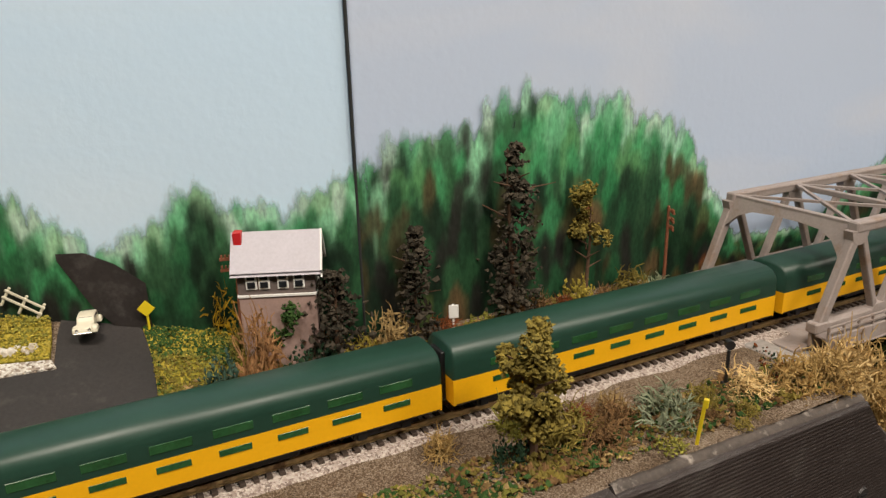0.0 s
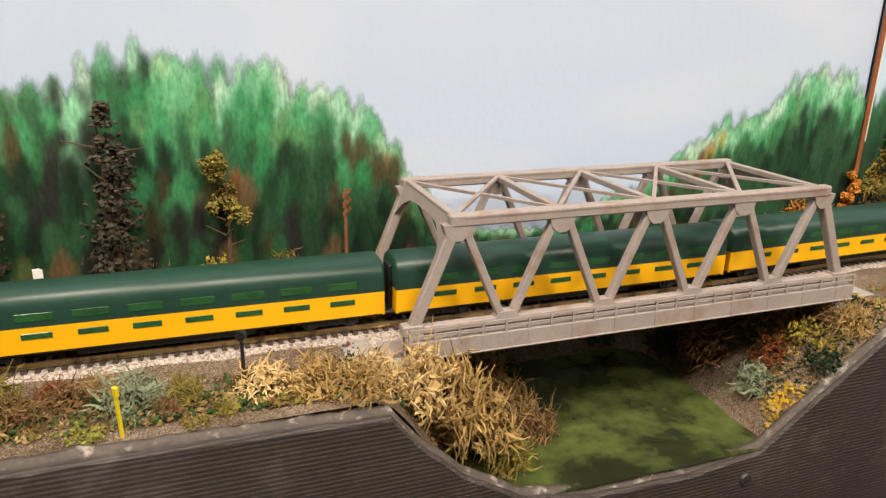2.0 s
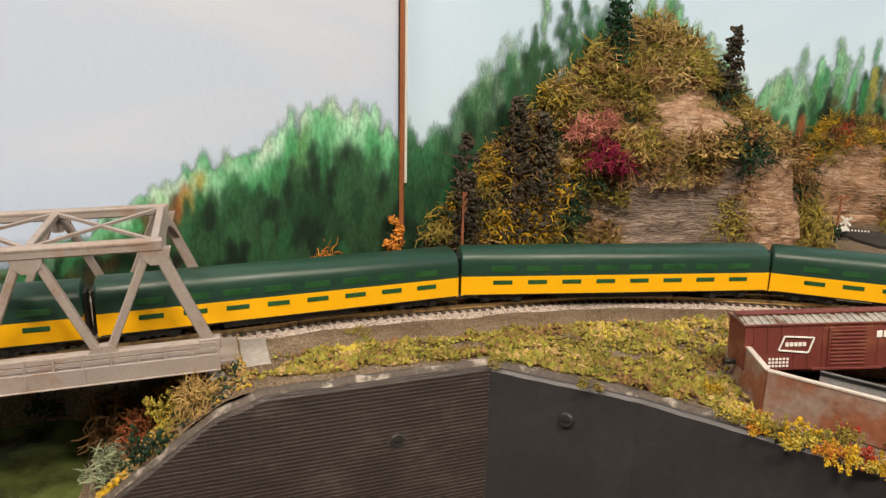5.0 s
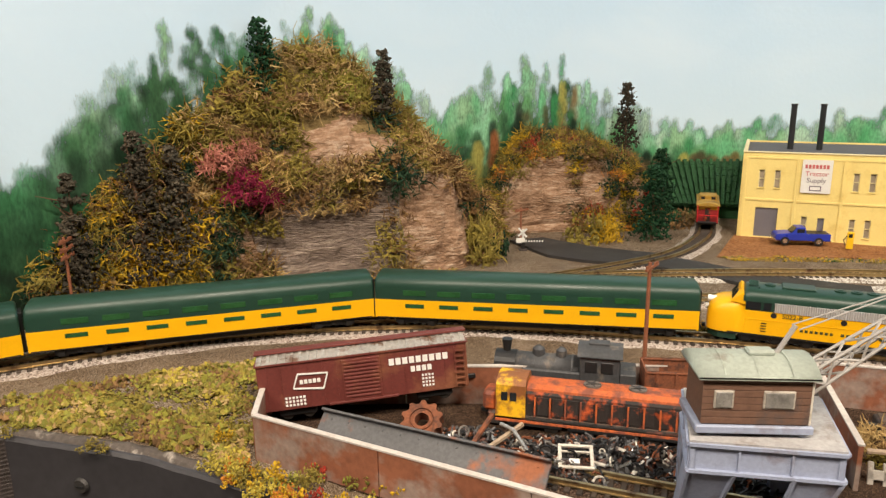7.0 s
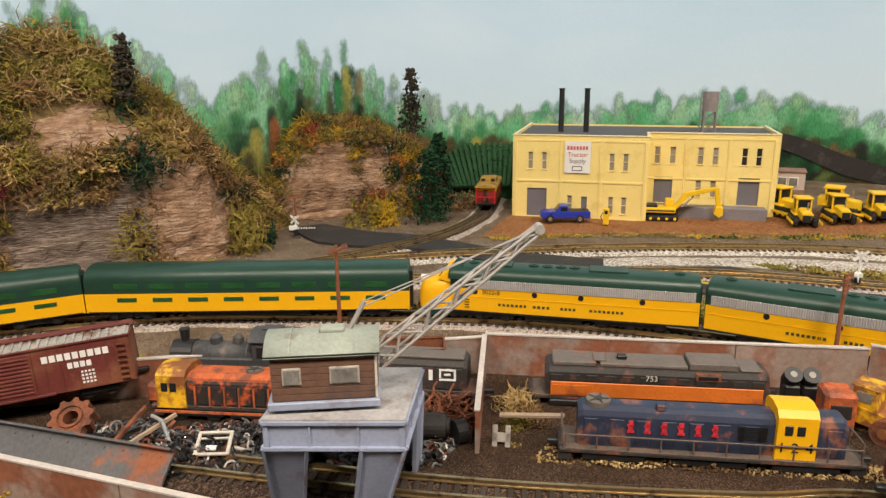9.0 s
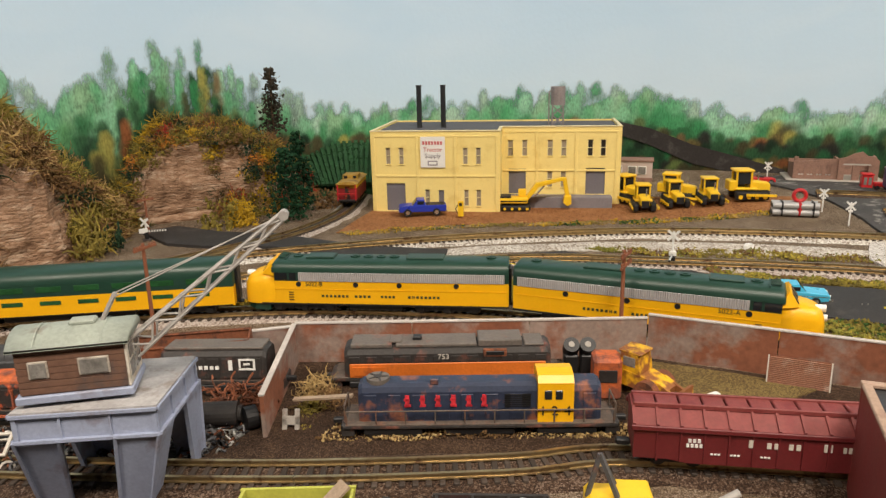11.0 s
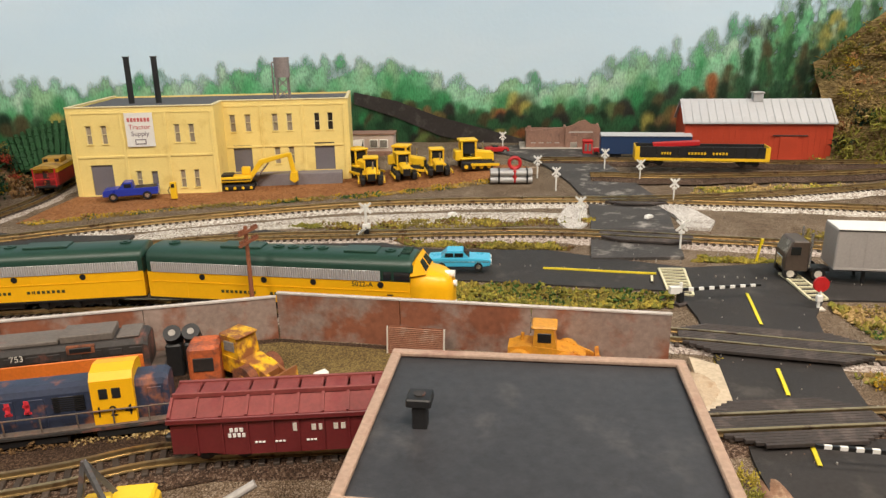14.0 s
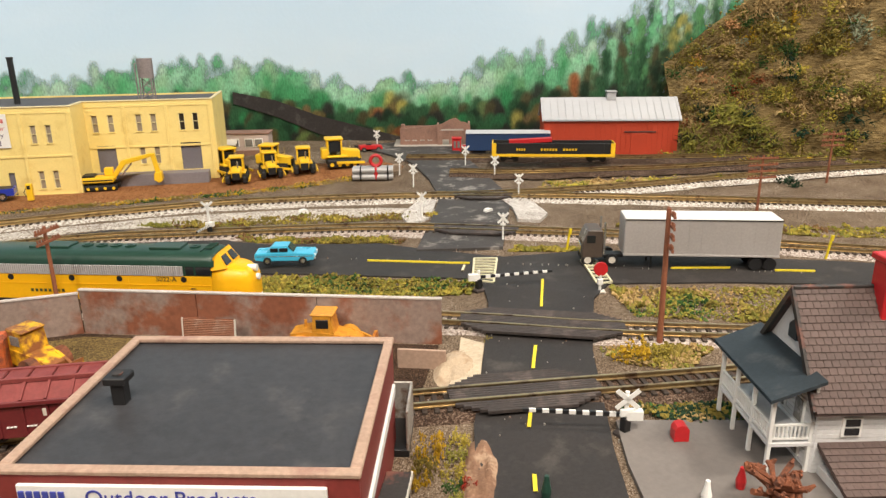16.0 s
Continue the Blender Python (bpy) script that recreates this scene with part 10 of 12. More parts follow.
def brick_store():
    c = pose(0.3152, 0.0579, 0, 0, 0, -37.3)
    t = thing("brick_store", "dark red store with flat slate roof and sign", "building", c)
    hx, hy, H = 0.0375, 0.0325, 0.0345
    th = 0.0016
    part("front_wall", bbox(-hx, hx, -hy, -hy + th, 0, H, 0.0002), BRICKRED, t)
    part("back_wall", bbox(-hx, hx, hy - th, hy, 0, H, 0.0002), BRICKRED, t)
    part("side_wall", bbox(-hx, -hx + th, -hy + th, hy - th, 0, H, 0.0002), BRICKRED, t)
    part("side_wall", bbox(hx - th, hx, -hy + th, hy - th, 0, H, 0.0002), BRICKRED, t)
    part("roof", bbox(-hx + th, hx - th, -hy + th, hy - th, H - 0.0026, H - 0.0002, 0.0002), ROOFFELT, t, "flat slate-grey felt roof")
    o = 0.0004
    part("coping", bbox(-hx - o, hx + o, -hy - o, -hy + th + 0.0006, H, H + 0.0013, 0.0003), TANTRIM, t, "tan parapet coping")
    part("coping", bbox(-hx - o, hx + o, hy - th - 0.0006, hy + o, H, H + 0.0013, 0.0003), TANTRIM, t)
    for s in (-1, 1):
        a, b = sorted((s * (hx + o), s * (hx - th - 0.0006)))
        part("coping", bbox(a, b, -hy + th + 0.0007, hy - th - 0.0007, H, H + 0.0013, 0.0003), TANTRIM, t)
    ch = part("roof_vent", bbox(-0.0267, -0.0234, -0.0043, -0.0010, H - 0.0014, H + 0.0062, 0.0003), BLACK, t, "black metal roof vent")
    part("vent_cap", bbox(-0.0278, -0.0223, -0.0054, 0.0001, H + 0.0054, H + 0.0074, 0.0003), BLACK, ch)
    part("vent_pipe", tubed((-0.0251, -0.0026, H + 0.0073), (-0.0251, -0.0026, H + 0.0077), 0.0013, seg=14), DULLBLACK, ch)
    sg = part("sign_board", bbox(-hx + 0.0045, hx - 0.0065, -hy - 0.0010, -hy, H - 0.0088, H - 0.0018, 0.0002), WHITE, t, "long white sign board")
    word_bars(sg, -0.0325, -0.0225, -hy - 0.0012, H - 0.0058, H - 0.0032, BLUEINK, 0.3, 0.0017)
    words("Outdoor Products", 0.0047, BLUEINK, sg, facing(-0.0010, -hy - 0.0011, H - 0.0046))
    part("sign_strip", bbox(hx, hx + 0.0008, -hy + 0.001, hy - 0.004, H - 0.0145, H - 0.0115, 0.0001), WHITE, t, "white sign strip on the end wall")
    for i in range(5):
        x = -hx + 0.010 + i * 0.0138
        f = part("window", bbox(x - 0.0038, x + 0.0038, -hy - 0.0005, -hy + 0.0004, 0.008, 0.018, 0.0002), BONE, t)
        part("pane", bbox(x - 0.0032, x + 0.0032, -hy - 0.0008, -hy, 0.0088, 0.0172, 0.0002), DARKGLASS, f)
    # slatted stair against the end wall
    for i in range(9):
        part("stair_tread", bbox(hx + 0.0002, hx + 0.0068, -hy + 0.0040 + i * 0.0040, -hy + 0.0072 + i * 0.0040, 0.0170 - i * 0.0011, 0.0178 - i * 0.0011, 0.0001), DULLBLACK, t)
    part("stair_side", beamed((hx + 0.0068, -hy + 0.003, 0.0172), (hx + 0.0068, -hy + 0.041, 0.0070), 0.0006, 0.0016), BONE, t)
    for i in range(3):
        part("stair_post", bbox(hx + 0.0060, hx + 0.0068, -hy + 0.006 + i * 0.014, -hy + 0.0068 + i * 0.014, 0, 0.0150 - i * 0.0038, 0.0001), DULLBLACK, t)
    return c


brick_store()


def low_wall():
    single("concrete_slab", "low stained concrete wall slab beside the track", "concrete wall", bbox(-0.0090, 0.0090, -0.0006, 0.0006, 0, 0.0078, 0.0002), TANTRIM, pose(0.3990, 0.0985, 0, 0, 0, -42))
    t = thing("loading_bin", "open grey metal loading bin by the store", "bin", pose(0.3640, 0.0640, 0, 0, 0, -37))
    part("bin_side", bbox(0.0060, 0.0068, -0.008, 0.010, 0.002, 0.0150, 0.0002), GALV, t)
    part("bin_side", bbox(-0.0030, -0.0022, -0.008, 0.010, 0.002, 0.0150, 0.0002), GALV, t)
    part("bin_end", bbox(-0.0030, 0.0068, 0.0100, 0.0108, 0.002, 0.0150, 0.0002), GALV, t)
    part("bin_floor", bbox(-0.0030, 0.0068, -0.008, 0.010, 0.0, 0.0024, 0.0002), BLACK, t)


low_wall()

# ---- white house beside the road ----
SIDING = mat("white house siding", (0.66, 0.66, 0.66), 0.6, var=0.08, s1=60)
SHINGLE = mat("brown shingle", (0.095, 0.064, 0.056), 0.75, var=0.2, s1=120, s2=900, rnd=0.14, bump=0.2)
PORCHROOF = mat("slate blue porch roof", (0.022, 0.032, 0.040), 0.6, var=0.25, s1=60, col2=(0.05, 0.058, 0.064), amt2=0.3, s3=70, bump=0.12)
CONCRETE = mat("worn light concrete", (0.42, 0.385, 0.34), 0.75, var=0.12, s1=40, bump=0.15)


def shingles(parent, x0, x1, ya, za, yb, zb, rows, step, mt):
    """Overlapping strips of shingles from the eave (ya, za) to the ridge (yb, zb)."""
    dy, dz = (yb - ya) / rows, (zb - za) / rows
    n = Vector((0, -dz, dy)).normalized()
    if n.z < 0:
        n = -n
    for i in range(rows):
        p = Vector((0, ya + dy * i, za + dz * i))
        q = Vector((0, ya + dy * (i + 1.08), za + dz * (i + 1.08)))
        bm = bmesh.new()
        k = int((x1 - x0) / step)
        for j in range(k + 1):
            a = max(x0, x0 + (j - (i % 2) * 0.5) * step)
            b = min(x1, x0 + (j + 1 - (i % 2) * 0.5) * step - 0.0001)
            if b - a < 0.0003:
                continue
            lo = [bm.verts.new(Vector((xx, 0, 0)) + pp) for xx, pp in ((a, p), (b, p), (b, q), (a, q))]
            hi = [bm.verts.new(v.co + n * o) for v, o in zip(lo, (0.00055, 0.00055, 0.0002, 0.0002))]
            bm.faces.new(hi)
            for e in range(4):
                bm.faces.new((lo[e], lo[(e + 1) % 4], hi[(e + 1) % 4], hi[e]))
        bmesh.ops.recalc_face_normals(bm, faces=bm.faces)
        part("shingle_course", bm, mt, parent)


def white_house():
    t = thing("white_house", "white two-storey house with brown roof and porch", "house", pose(0.4490, -0.0200, 0, 0, 0, -34))
    W, Lh, ze, zr = 0.0340, 0.062, 0.0255, 0.0500
    g = [(0, 0), (W, 0), (W, ze), (W / 2, zr - 0.001), (0, ze)]
    bm = bmesh.new()
    rings = [[(x, y, z) for y, z in g] + [(x, *g[0])] for x in (0, Lh)]
    part("wall", loft(rings), SIDING, t)
    for i in range(17):
        z = 0.0012 + i * 0.0014
        part("siding_board", bbox(-0.0003, 0.0001, 0.0002, W - 0.0002, z, z + 0.00125, 0.00004), SIDING, t)
        part("siding_board", bbox(0.0002, Lh - 0.0002, -0.0003, 0.0001, z, z + 0.00125, 0.00004), SIDING, t)
    o = 0.0028
    sl = (zr - ze) / (W / 2)
    for s in (0, 1):
        ya, yb = (-o, W / 2) if s == 0 else (W + o, W / 2)
        za = ze - sl * o
        r = part("roof", loft([[(x, ya, za - 0.0008), (x, yb, zr - 0.0008), (x, yb, zr), (x, ya, za)] for x in (-0.0022, Lh + 0.002)]), SHINGLE, t, "brown shingled roof slope")
        shingles(r, -0.0022, Lh + 0.002, ya, za, yb, zr, 17, 0.0022, SHINGLE)
        part("barge_board", loft([[(x, ya, za - 0.0022), (x, yb, zr - 0.0022), (x, yb, zr + 0.0006), (x, ya, za + 0.0006)] for x in (-0.0030, -0.0020)]), DULLBLACK, t)
    part("ridge_cap", bbox(-0.0026, Lh + 0.002, W / 2 - 0.0008, W / 2 + 0.0008, zr - 0.0004, zr + 0.0006, 0.0002), DULLBLACK, t)
    part("gable_vent", outline([(0, 0), (1, 0)] and [(-0.0022, 0.0), (0.0022, 0.0), (0.0022, 0.0040), (0, 0.0058), (-0.0022, 0.0040)], -0.0004, 0.0004), PORCHROOF, t).matrix_local = pose(-0.0004, W / 2, 0.0345, 0, 0, 90)
    ch = part("chimney", bbox(0.0200, 0.0275, W / 2 - 0.0060, W / 2 + 0.0010, zr - 0.010, zr + 0.0085, 0.0003), REDPAINT, t, "red brick chimney")
    part("chimney_cap", bbox(0.0192, 0.0283, W / 2 - 0.0068, W / 2 + 0.0018, zr + 0.0080, zr + 0.0098, 0.0003), REDPAINT, ch)
    # two-storey porch on the gable end
    d = 0.0125
    part("porch_roof", loft([[(x, y, z), (x, y, z + 0.0010)] for x, y, z in ()] or [[(-d - 0.002, y, 0.0245), (-0.0002, y, 0.0300), (-0.0002, y, 0.0310), (-d - 0.002, y, 0.0255)] for y in (-0.0025, W + 0.0025)]), PORCHROOF, t, "slate blue sloping porch roof")
    for z, h in ((0.0, 0.0012), (0.0098, 0.0012)):
        part("porch_floor", bbox(-d, -0.0004, 0, W, z, z + h, 0.0001), PORCHROOF if z == 0 else SIDING, t)
    for y in (0.0006, W * 0.34, W * 0.67, W - 0.0006):
        part("porch_post", bbox(-d, -d + 0.0011, y - 0.00055, y + 0.00055, 0.0012, 0.0250, 0.0001), WHITE, t)
    for y in (0.0006,):
        part("porch_post", bbox(-0.0013, -0.0004, y - 0.0005, y + 0.0005, 0.0012, 0.0285, 0.0001), WHITE, t)
    part("porch_beam", bbox(-d, -d + 0.0012, 0, W, 0.0230, 0.0246, 0.0001), WHITE, t)
    for z in (0.0118, 0.0160):
        part("rail", bbox(-d + 0.0002, -d + 0.0009, 0.001, W - 0.001, z, z + 0.0006, 0), WHITE, t)
        part("rail", bbox(-d + 0.001, -0.0012, 0.0003, 0.0009, z, z + 0.0006, 0), WHITE, t)
    for i in range(26):
        y = 0.0018 + i * (W - 0.0036) / 25
        part("baluster", bbox(-d + 0.0004, -d + 0.0008, y - 0.00022, y + 0.00022, 0.0118, 0.0162, 0), WHITE, t)
    for i in range(9):
        x = -d + 0.0016 + i * 0.00115
        part("baluster", bbox(x - 0.0002, x + 0.0002, 0.0004, 0.0008, 0.0118, 0.0162, 0), WHITE, t)
    for z0, z1, ys in ((0.0030, 0.0088, (0.008, 0.018, 0.027)), (0.0130, 0.0210, (0.008, 0.018, 0.027))):
        for y in ys:
            f = part("window", bbox(-0.0008, 0, y - 0.0024, y + 0.0024, z0, z1, 0.0001), WHITE, t)
            part("pane", bbox(-0.0011, 0, y - 0.0019, y + 0.0019, z0 + 0.0006, z1 - 0.0006, 0.0001), PANE, f)
    for x in (0.0095, 0.0270, 0.0440):
        f = part("window", bbox(x - 0.0028, x + 0.0028, -0.0009, 0, 0.0130, 0.0190, 0.0001), WHITE, t)
        for z in (0.0137, 0.0164):
            part("pane", bbox(x - 0.0020, x + 0.0020, -0.0012, 0, z, z + 0.0021, 0.0001), DARKGLASS, f)
    # lean-to roof on the long side
    lw = part("lean_to_roof", loft([[(x, -0.016, 0.0040), (x, -0.0004, 0.0100), (x, -0.0004, 0.0110), (x, -0.016, 0.0050)] for x in (0.001, Lh)]), SHINGLE, t)
    shingles(lw, 0.001, Lh, -0.016, 0.0050, -0.0004, 0.0110, 8, 0.0022, SHINGLE)
    part("lean_to_wall", bbox(0.002, Lh - 0.001, -0.0145, -0.0004, 0, 0.0042, 0.0001), SIDING, t)


white_house()
t_ = thing("mailbox", "red street mailbox on the concrete pad", "mailbox", pose(0.4345, 0.0118, 0, 0, 0, -34))
part("box", loft([[(-0.0022, y, 0.0016), (-0.0022, y, 0.0052), (-0.0015, y, 0.0064), (0, y, 0.0069), (0.0015, y, 0.0064), (0.0022, y, 0.0052), (0.0022, y, 0.0016)] for y in (-0.0019, 0.0019)]), REDPAINT, t_)
for x in (-0.0018, 0.0018):
    for y in (-0.0015, 0.0015):
        part("leg", bbox(x - 0.0003, x + 0.0003, y - 0.0003, y + 0.0003, 0, 0.0018, 0), REDPAINT, t_)
t_ = thing("bare_tree", "small reddish-brown bare tree by the pad", "tree", pose(0.4250, -0.0230, 0))
part("trunk", tubed((0, 0, -0.0004), (0.0004, 0.0004, 0.0115), 0.0009, 0.0005, 8), RUST, t_)
rg = random.Random(8)
bm = bmesh.new()
for i in range(26):
    a = rg.uniform(0, 6.28)
    z = rg.uniform(0.0055, 0.011)
    p = Vector((0, 0, z))
    q = p + Vector((math.cos(a) * rg.uniform(.004, .0085), math.sin(a) * rg.uniform(.004, .0085), rg.uniform(0, .0035)))
    tube(bm, p, q, 0.0005, 0.0009, 6)
    for j in range(3):
        c = p.lerp(q, rg.uniform(.5, 1))
        tube(bm, c, c + Vector((rg.uniform(-.0015, .0015), rg.uniform(-.0015, .0015), .0014)), 0.0008, 0.0004, 5)
part("limb", bm, RUST, t_)
for x, y, h, mt in ((0.4145, -0.0115, 0.0085, WHITE), (0.4275, -0.0130, 0.0080, REDPAINT), (0.3820, 0.0140, 0.0090, GREEN)):
    bm = bmesh.new()
    tube(bm, (0, 0, 0), (0, 0, h * 0.5), 0.0010, 0.0014, 10)
    tube(bm, (0, 0, h * 0.5), (0, 0, h * 0.82), 0.0014, 0.0008, 10)
    tube(bm, (0, 0, h * 0.82), (0, 0, h), 0.0008, 0.0006, 10)
    single("figurine", "tiny painted plastic figurine standing on the pad", "figurine", bm, mt, pose(x, y, 0))

# ---- road furniture ----
POLEBROWN = mat("red-brown pole plastic", (0.24, 0.085, 0.042), 0.6, var=0.2, s1=120)
SIGNY = mat("yellow sign plastic", (0.80, 0.62, 0.02), 0.45, var=0.06)
PLANK = mat("dark grey-brown crossing plank", (0.042, 0.033, 0.030), 0.7, var=0.3, s1=90, col2=(0.085, 0.066, 0.058), amt2=0.3, s3=120, bump=0.2)


def gz2(x, y):
    return ground_z(x, y)


def crossbuck_blades(parent, z, s=0.0048, y=-0.0007, mt=WHITE):
    for a in (1, -1):
        part("blade", beamed((-s * 0.72, y, z - a * s * 0.72), (s * 0.72, y, z + a * s * 0.72), 0.0013, 0.0004, (0, 1, 0)), mt, parent)


def crossbuck(x, y, rz=-35, h=0.0165, mt=WHITE):
    t = thing("crossbuck", "white crossbuck sign on a post beside the track", "crossing sign", pose(x, y, gz2(x, y), 0, 0, rz), "crossbucks")
    part("post", tubed((0, 0, -0.001), (0, 0, h + 0.001), 0.00055, seg=8), mt, t)
    crossbuck_blades(t, h - 0.0016, 0.0042, -0.0006, mt)
    part("sign_plate", bbox(-0.0016, 0.0016, -0.0009, -0.0005, h - 0.0062, h - 0.0046, 0.0001), mt, t)


for x, y in ((0.570, 0.388), (0.562, 0.355), (0.518, 0.277), (0.526, 0.204), (0.626, 0.334), (0.626, 0.373), (0.607, 0.283), (0.612, 0.496)):
    crossbuck(x, y)


def gate(x, y, tx, ty, label, h=0.0150, buck=True, rz=-34):
    t = thing("crossing_gate", label, "crossing gate", pose(x, y, gz2(x, y)), "crossing gates")
    d = Vector((tx - x, ty - y, 0))
    L = d.length
    d.normalize()
    s = Vector((-d.y, d.x, 0))
    part("base", bbox(-0.0030, 0.0030, -0.0024, 0.0024, 0, 0.0014, 0.0003), PLANK, t)
    part("gate_box", bbox(-0.0014, 0.0014, -0.0012, 0.0012, 0.0014, 0.0064, 0.0003), BLACK, t)
    part("post", tubed((0, 0, 0.0014), (0, 0, h), 0.0007, seg=10), WHITE, t)
    if buck:
        b = part("signal_head", bbox(-0.0022, 0.0022, -0.0012, -0.0004, 0.0066, 0.0096, 0.0004), WHITE, t)
        b.matrix_local = pose(0, 0, 0, 0, 0, rz)
        for a in (1, -1):
            q = part("blade", beamed((-0.0034, -0.0009, h - 0.0022 - a * 0.0030), (0.0034, -0.0009, h - 0.0022 + a * 0.0030), 0.0014, 0.0004, (0, 1, 0)), WHITE, t)
            q.matrix_local = pose(0, 0, 0, 0, 0, rz)
    part("counterweight", beamed(-d * 0.0050 + Vector((0, 0, 0.0072)), Vector((0, 0, 0.0072)), 0.0026, 0.0030), WHITE, t)
    n = 15
    for i in range(n):
        a, b = d * (0.001 + (L - 0.001) * i / n), d * (0.001 + (L - 0.001) * (i + 1) / n)
        z = Vector((0, 0, 0.0072 + 0.0010 * i / n))
        part("arm_band", beamed(a + z, b + z, 0.0009, 0.0014 - 0.0004 * i / n), BLACK if i % 2 == 0 else WHITE, t)


gate(0.4247, 0.0244, 0.4000, 0.0440, "white crossing gate with lowered black striped arm")
gate(0.4656, 0.1496, 0.4975, 0.1334, "crossing gate lowered across the road", 0.0105, False)
gate(0.3920, 0.3200, 0.3800, 0.3060, "white crossing signal with short striped arm", 0.0215, True)
gate(0.0800, 0.5080, 0.0950, 0.5020, "white crossing signal near the rock face", 0.0160, True)
t_ = thing("crossing_signal", "red disc crossing signal on a white base", "signal", pose(0.5098, 0.1136, 0, 0, 0, -32))
part("foot", bbox(-0.0026, 0.0026, -0.002, 0.002, 0, 0.0012, 0.0003), BONE, t_)
part("mast", tubed((0, 0, 0.001), (0, 0, 0.0090), 0.0007, seg=8), WHITE, t_)
part("signal_box", bbox(-0.0013, 0.0013, -0.001, 0.001, 0.0040, 0.0070, 0.0003), WHITE, t_)
part("disc", tubed((0, -0.0006, 0.0118), (0, 0.0006, 0.0118), 0.0033, seg=22), REDPAINT, t_)


def pole(x, y, h, label, arms=2, rz=-30, r=0.0009, lean=0.0, mt=None, half=0.0062):
    t = thing("telegraph_pole", label, "pole", pose(x, y, gz2(x, y) - 0.0005, 0, lean, rz), "telegraph poles")
    mt = mt or POLEBROWN
    part("mast", tubed((0, 0, 0), (0, 0, h), r, r * 0.75, 10), mt, t)
    for i in range(arms):
        z = h - 0.0022 - i * 0.0042
        a = part("crossarm", beamed((-half, -0.001, z - 0.0003 * (i % 2)), (half, -0.001, z + 0.0004), 0.0008, 0.0011), mt, t)
        for x_ in (-0.89 * half, -0.66 * half, -0.42 * half, 0.42 * half, 0.66 * half, 0.89 * half):
            part("insulator", tubed((x_, -0.001, z + 0.0006), (x_, -0.001, z + 0.0017), 0.00045, seg=6), mt, a)


pole(0.4860, 0.0600, 0.055, "red-brown telegraph pole beside the main line", 4, 47, 0.0012, 4, half=0.0080)
pole(0.2965, 0.2185, 0.046, "red-brown telegraph pole behind the scrapyard wall", 2, 40, 0.0010)
pole(0.1035, 0.2820, 0.052, "red-brown pole with crossarm beside the track", 1, 50, 0.0010)
pole(0.6990, 0.1510, 0.040, "brown telegraph pole with four long crossarms by the tracks", 4, -32, half=0.0098)
pole(0.8200, 0.1680, 0.040, "brown telegraph pole near the far tracks", 3, -38, half=0.0085)
pole(-0.1760, 0.3550, 0.050, "brown telegraph pole near the bridge end", 3, 88)
pole(-0.4810, 0.1890, 0.046, "brown telegraph pole below the painted trees", 3, 90)
pole(0.0800, 0.5230, 0.030, "short brown pole at the rock foot", 1, 30)
pole(-0.6720, 0.1030, 0.040, "brown telegraph pole beside the painted road", 2, 15, 0.0011, 2)


def yellow_post(x, y, h=0.0135, lean=5):
    t = thing("marker_post", "bright yellow plastic marker post by the road", "post", pose(x, y, gz2(x, y), lean, lean, -20), "marker posts")
    part("stake", bbox(-0.0006, 0.0006, -0.0005, 0.0005, -0.001, h, 0.0002), SIGNY, t)
    part("flag", bbox(-0.0006, 0.0011, -0.0006, 0.0006, h - 0.0034, h, 0.0002), SIGNY, t)


for k in ((0.543, 0.169), (0.643, 0.076), (0.378, 0.247), (-0.508, 0.050, 0.018)):
    yellow_post(*k)


def diamond(x, y, h=0.017):
    t = thing("warning_sign", "yellow diamond warning sign on a thin post", "road sign", pose(x, y, gz2(x, y), 0, 0, 10), "warning signs")
    part("post", tubed((0, 0, -0.001), (0, 0, h), 0.0005, seg=8), SIGNY, t)
    part("panel", outline([(0, h - 0.0010), (0.0034, h + 0.0024), (0, h + 0.0058), (-0.0034, h + 0.0024)], -0.0008, -0.0004), SIGNY, t)


diamond(0.089, 0.579)
diamond(-0.7090, 0.1035, 0.0085)


def small_sign(x, y, h, label):
    t = thing("trackside_sign", label, "sign", pose(x, y, gz2(x, y), 0, 0, 10), "trackside signs")
    part("post", tubed((0, 0, -0.001), (0, 0, h), 0.0005, seg=8), WHITE, t)
    part("panel", bbox(-0.0020, 0.0022, -0.0008, -0.0004, h - 0.0060, h, 0.0002), WHITE, t)


small_sign(-0.588, 0.122, 0.017, "white trackside sign near the autumn bushes")
small_sign(-0.074, 0.400, 0.013, "white trackside sign below the hill")
t_ = thing("dwarf_signal", "dark trackside signal with round head", "signal", pose(-0.486, 0.086, gz2(-0.486, 0.086)))
part("mast", tubed((0, 0, -0.001), (0, 0, 0.0160), 0.0007, seg=8), BLACK, t_)
part("base", bbox(-0.0015, 0.0015, -0.0015, 0.0015, 0, 0.0030, 0.0003), BLACK, t_)
part("lamp_head", tubed((0, -0.0012, 0.0185), (0, 0.0008, 0.0185), 0.0018, seg=18), BLACK, t_)
for x, y in ((0.005, 0.379), (0.046, 0.354), (0.56, 0.26), (0.46, 0.335)):
    t_ = thing("turnout_motor", "small white turnout motor beside the rails", "turnout motor", pose(x, y, gz2(x, y), 0, 0, 10), "turnout motors")
    part("motor_box", bbox(-0.0035, 0.0035, -0.0015, 0.0015, 0, 0.0030, 0.0004), WHITE, t_)
    part("motor_lid", bbox(-0.0020, 0.0020, -0.0019, 0.0019, 0.0028, 0.0036, 0.0002), WHITE, t_)


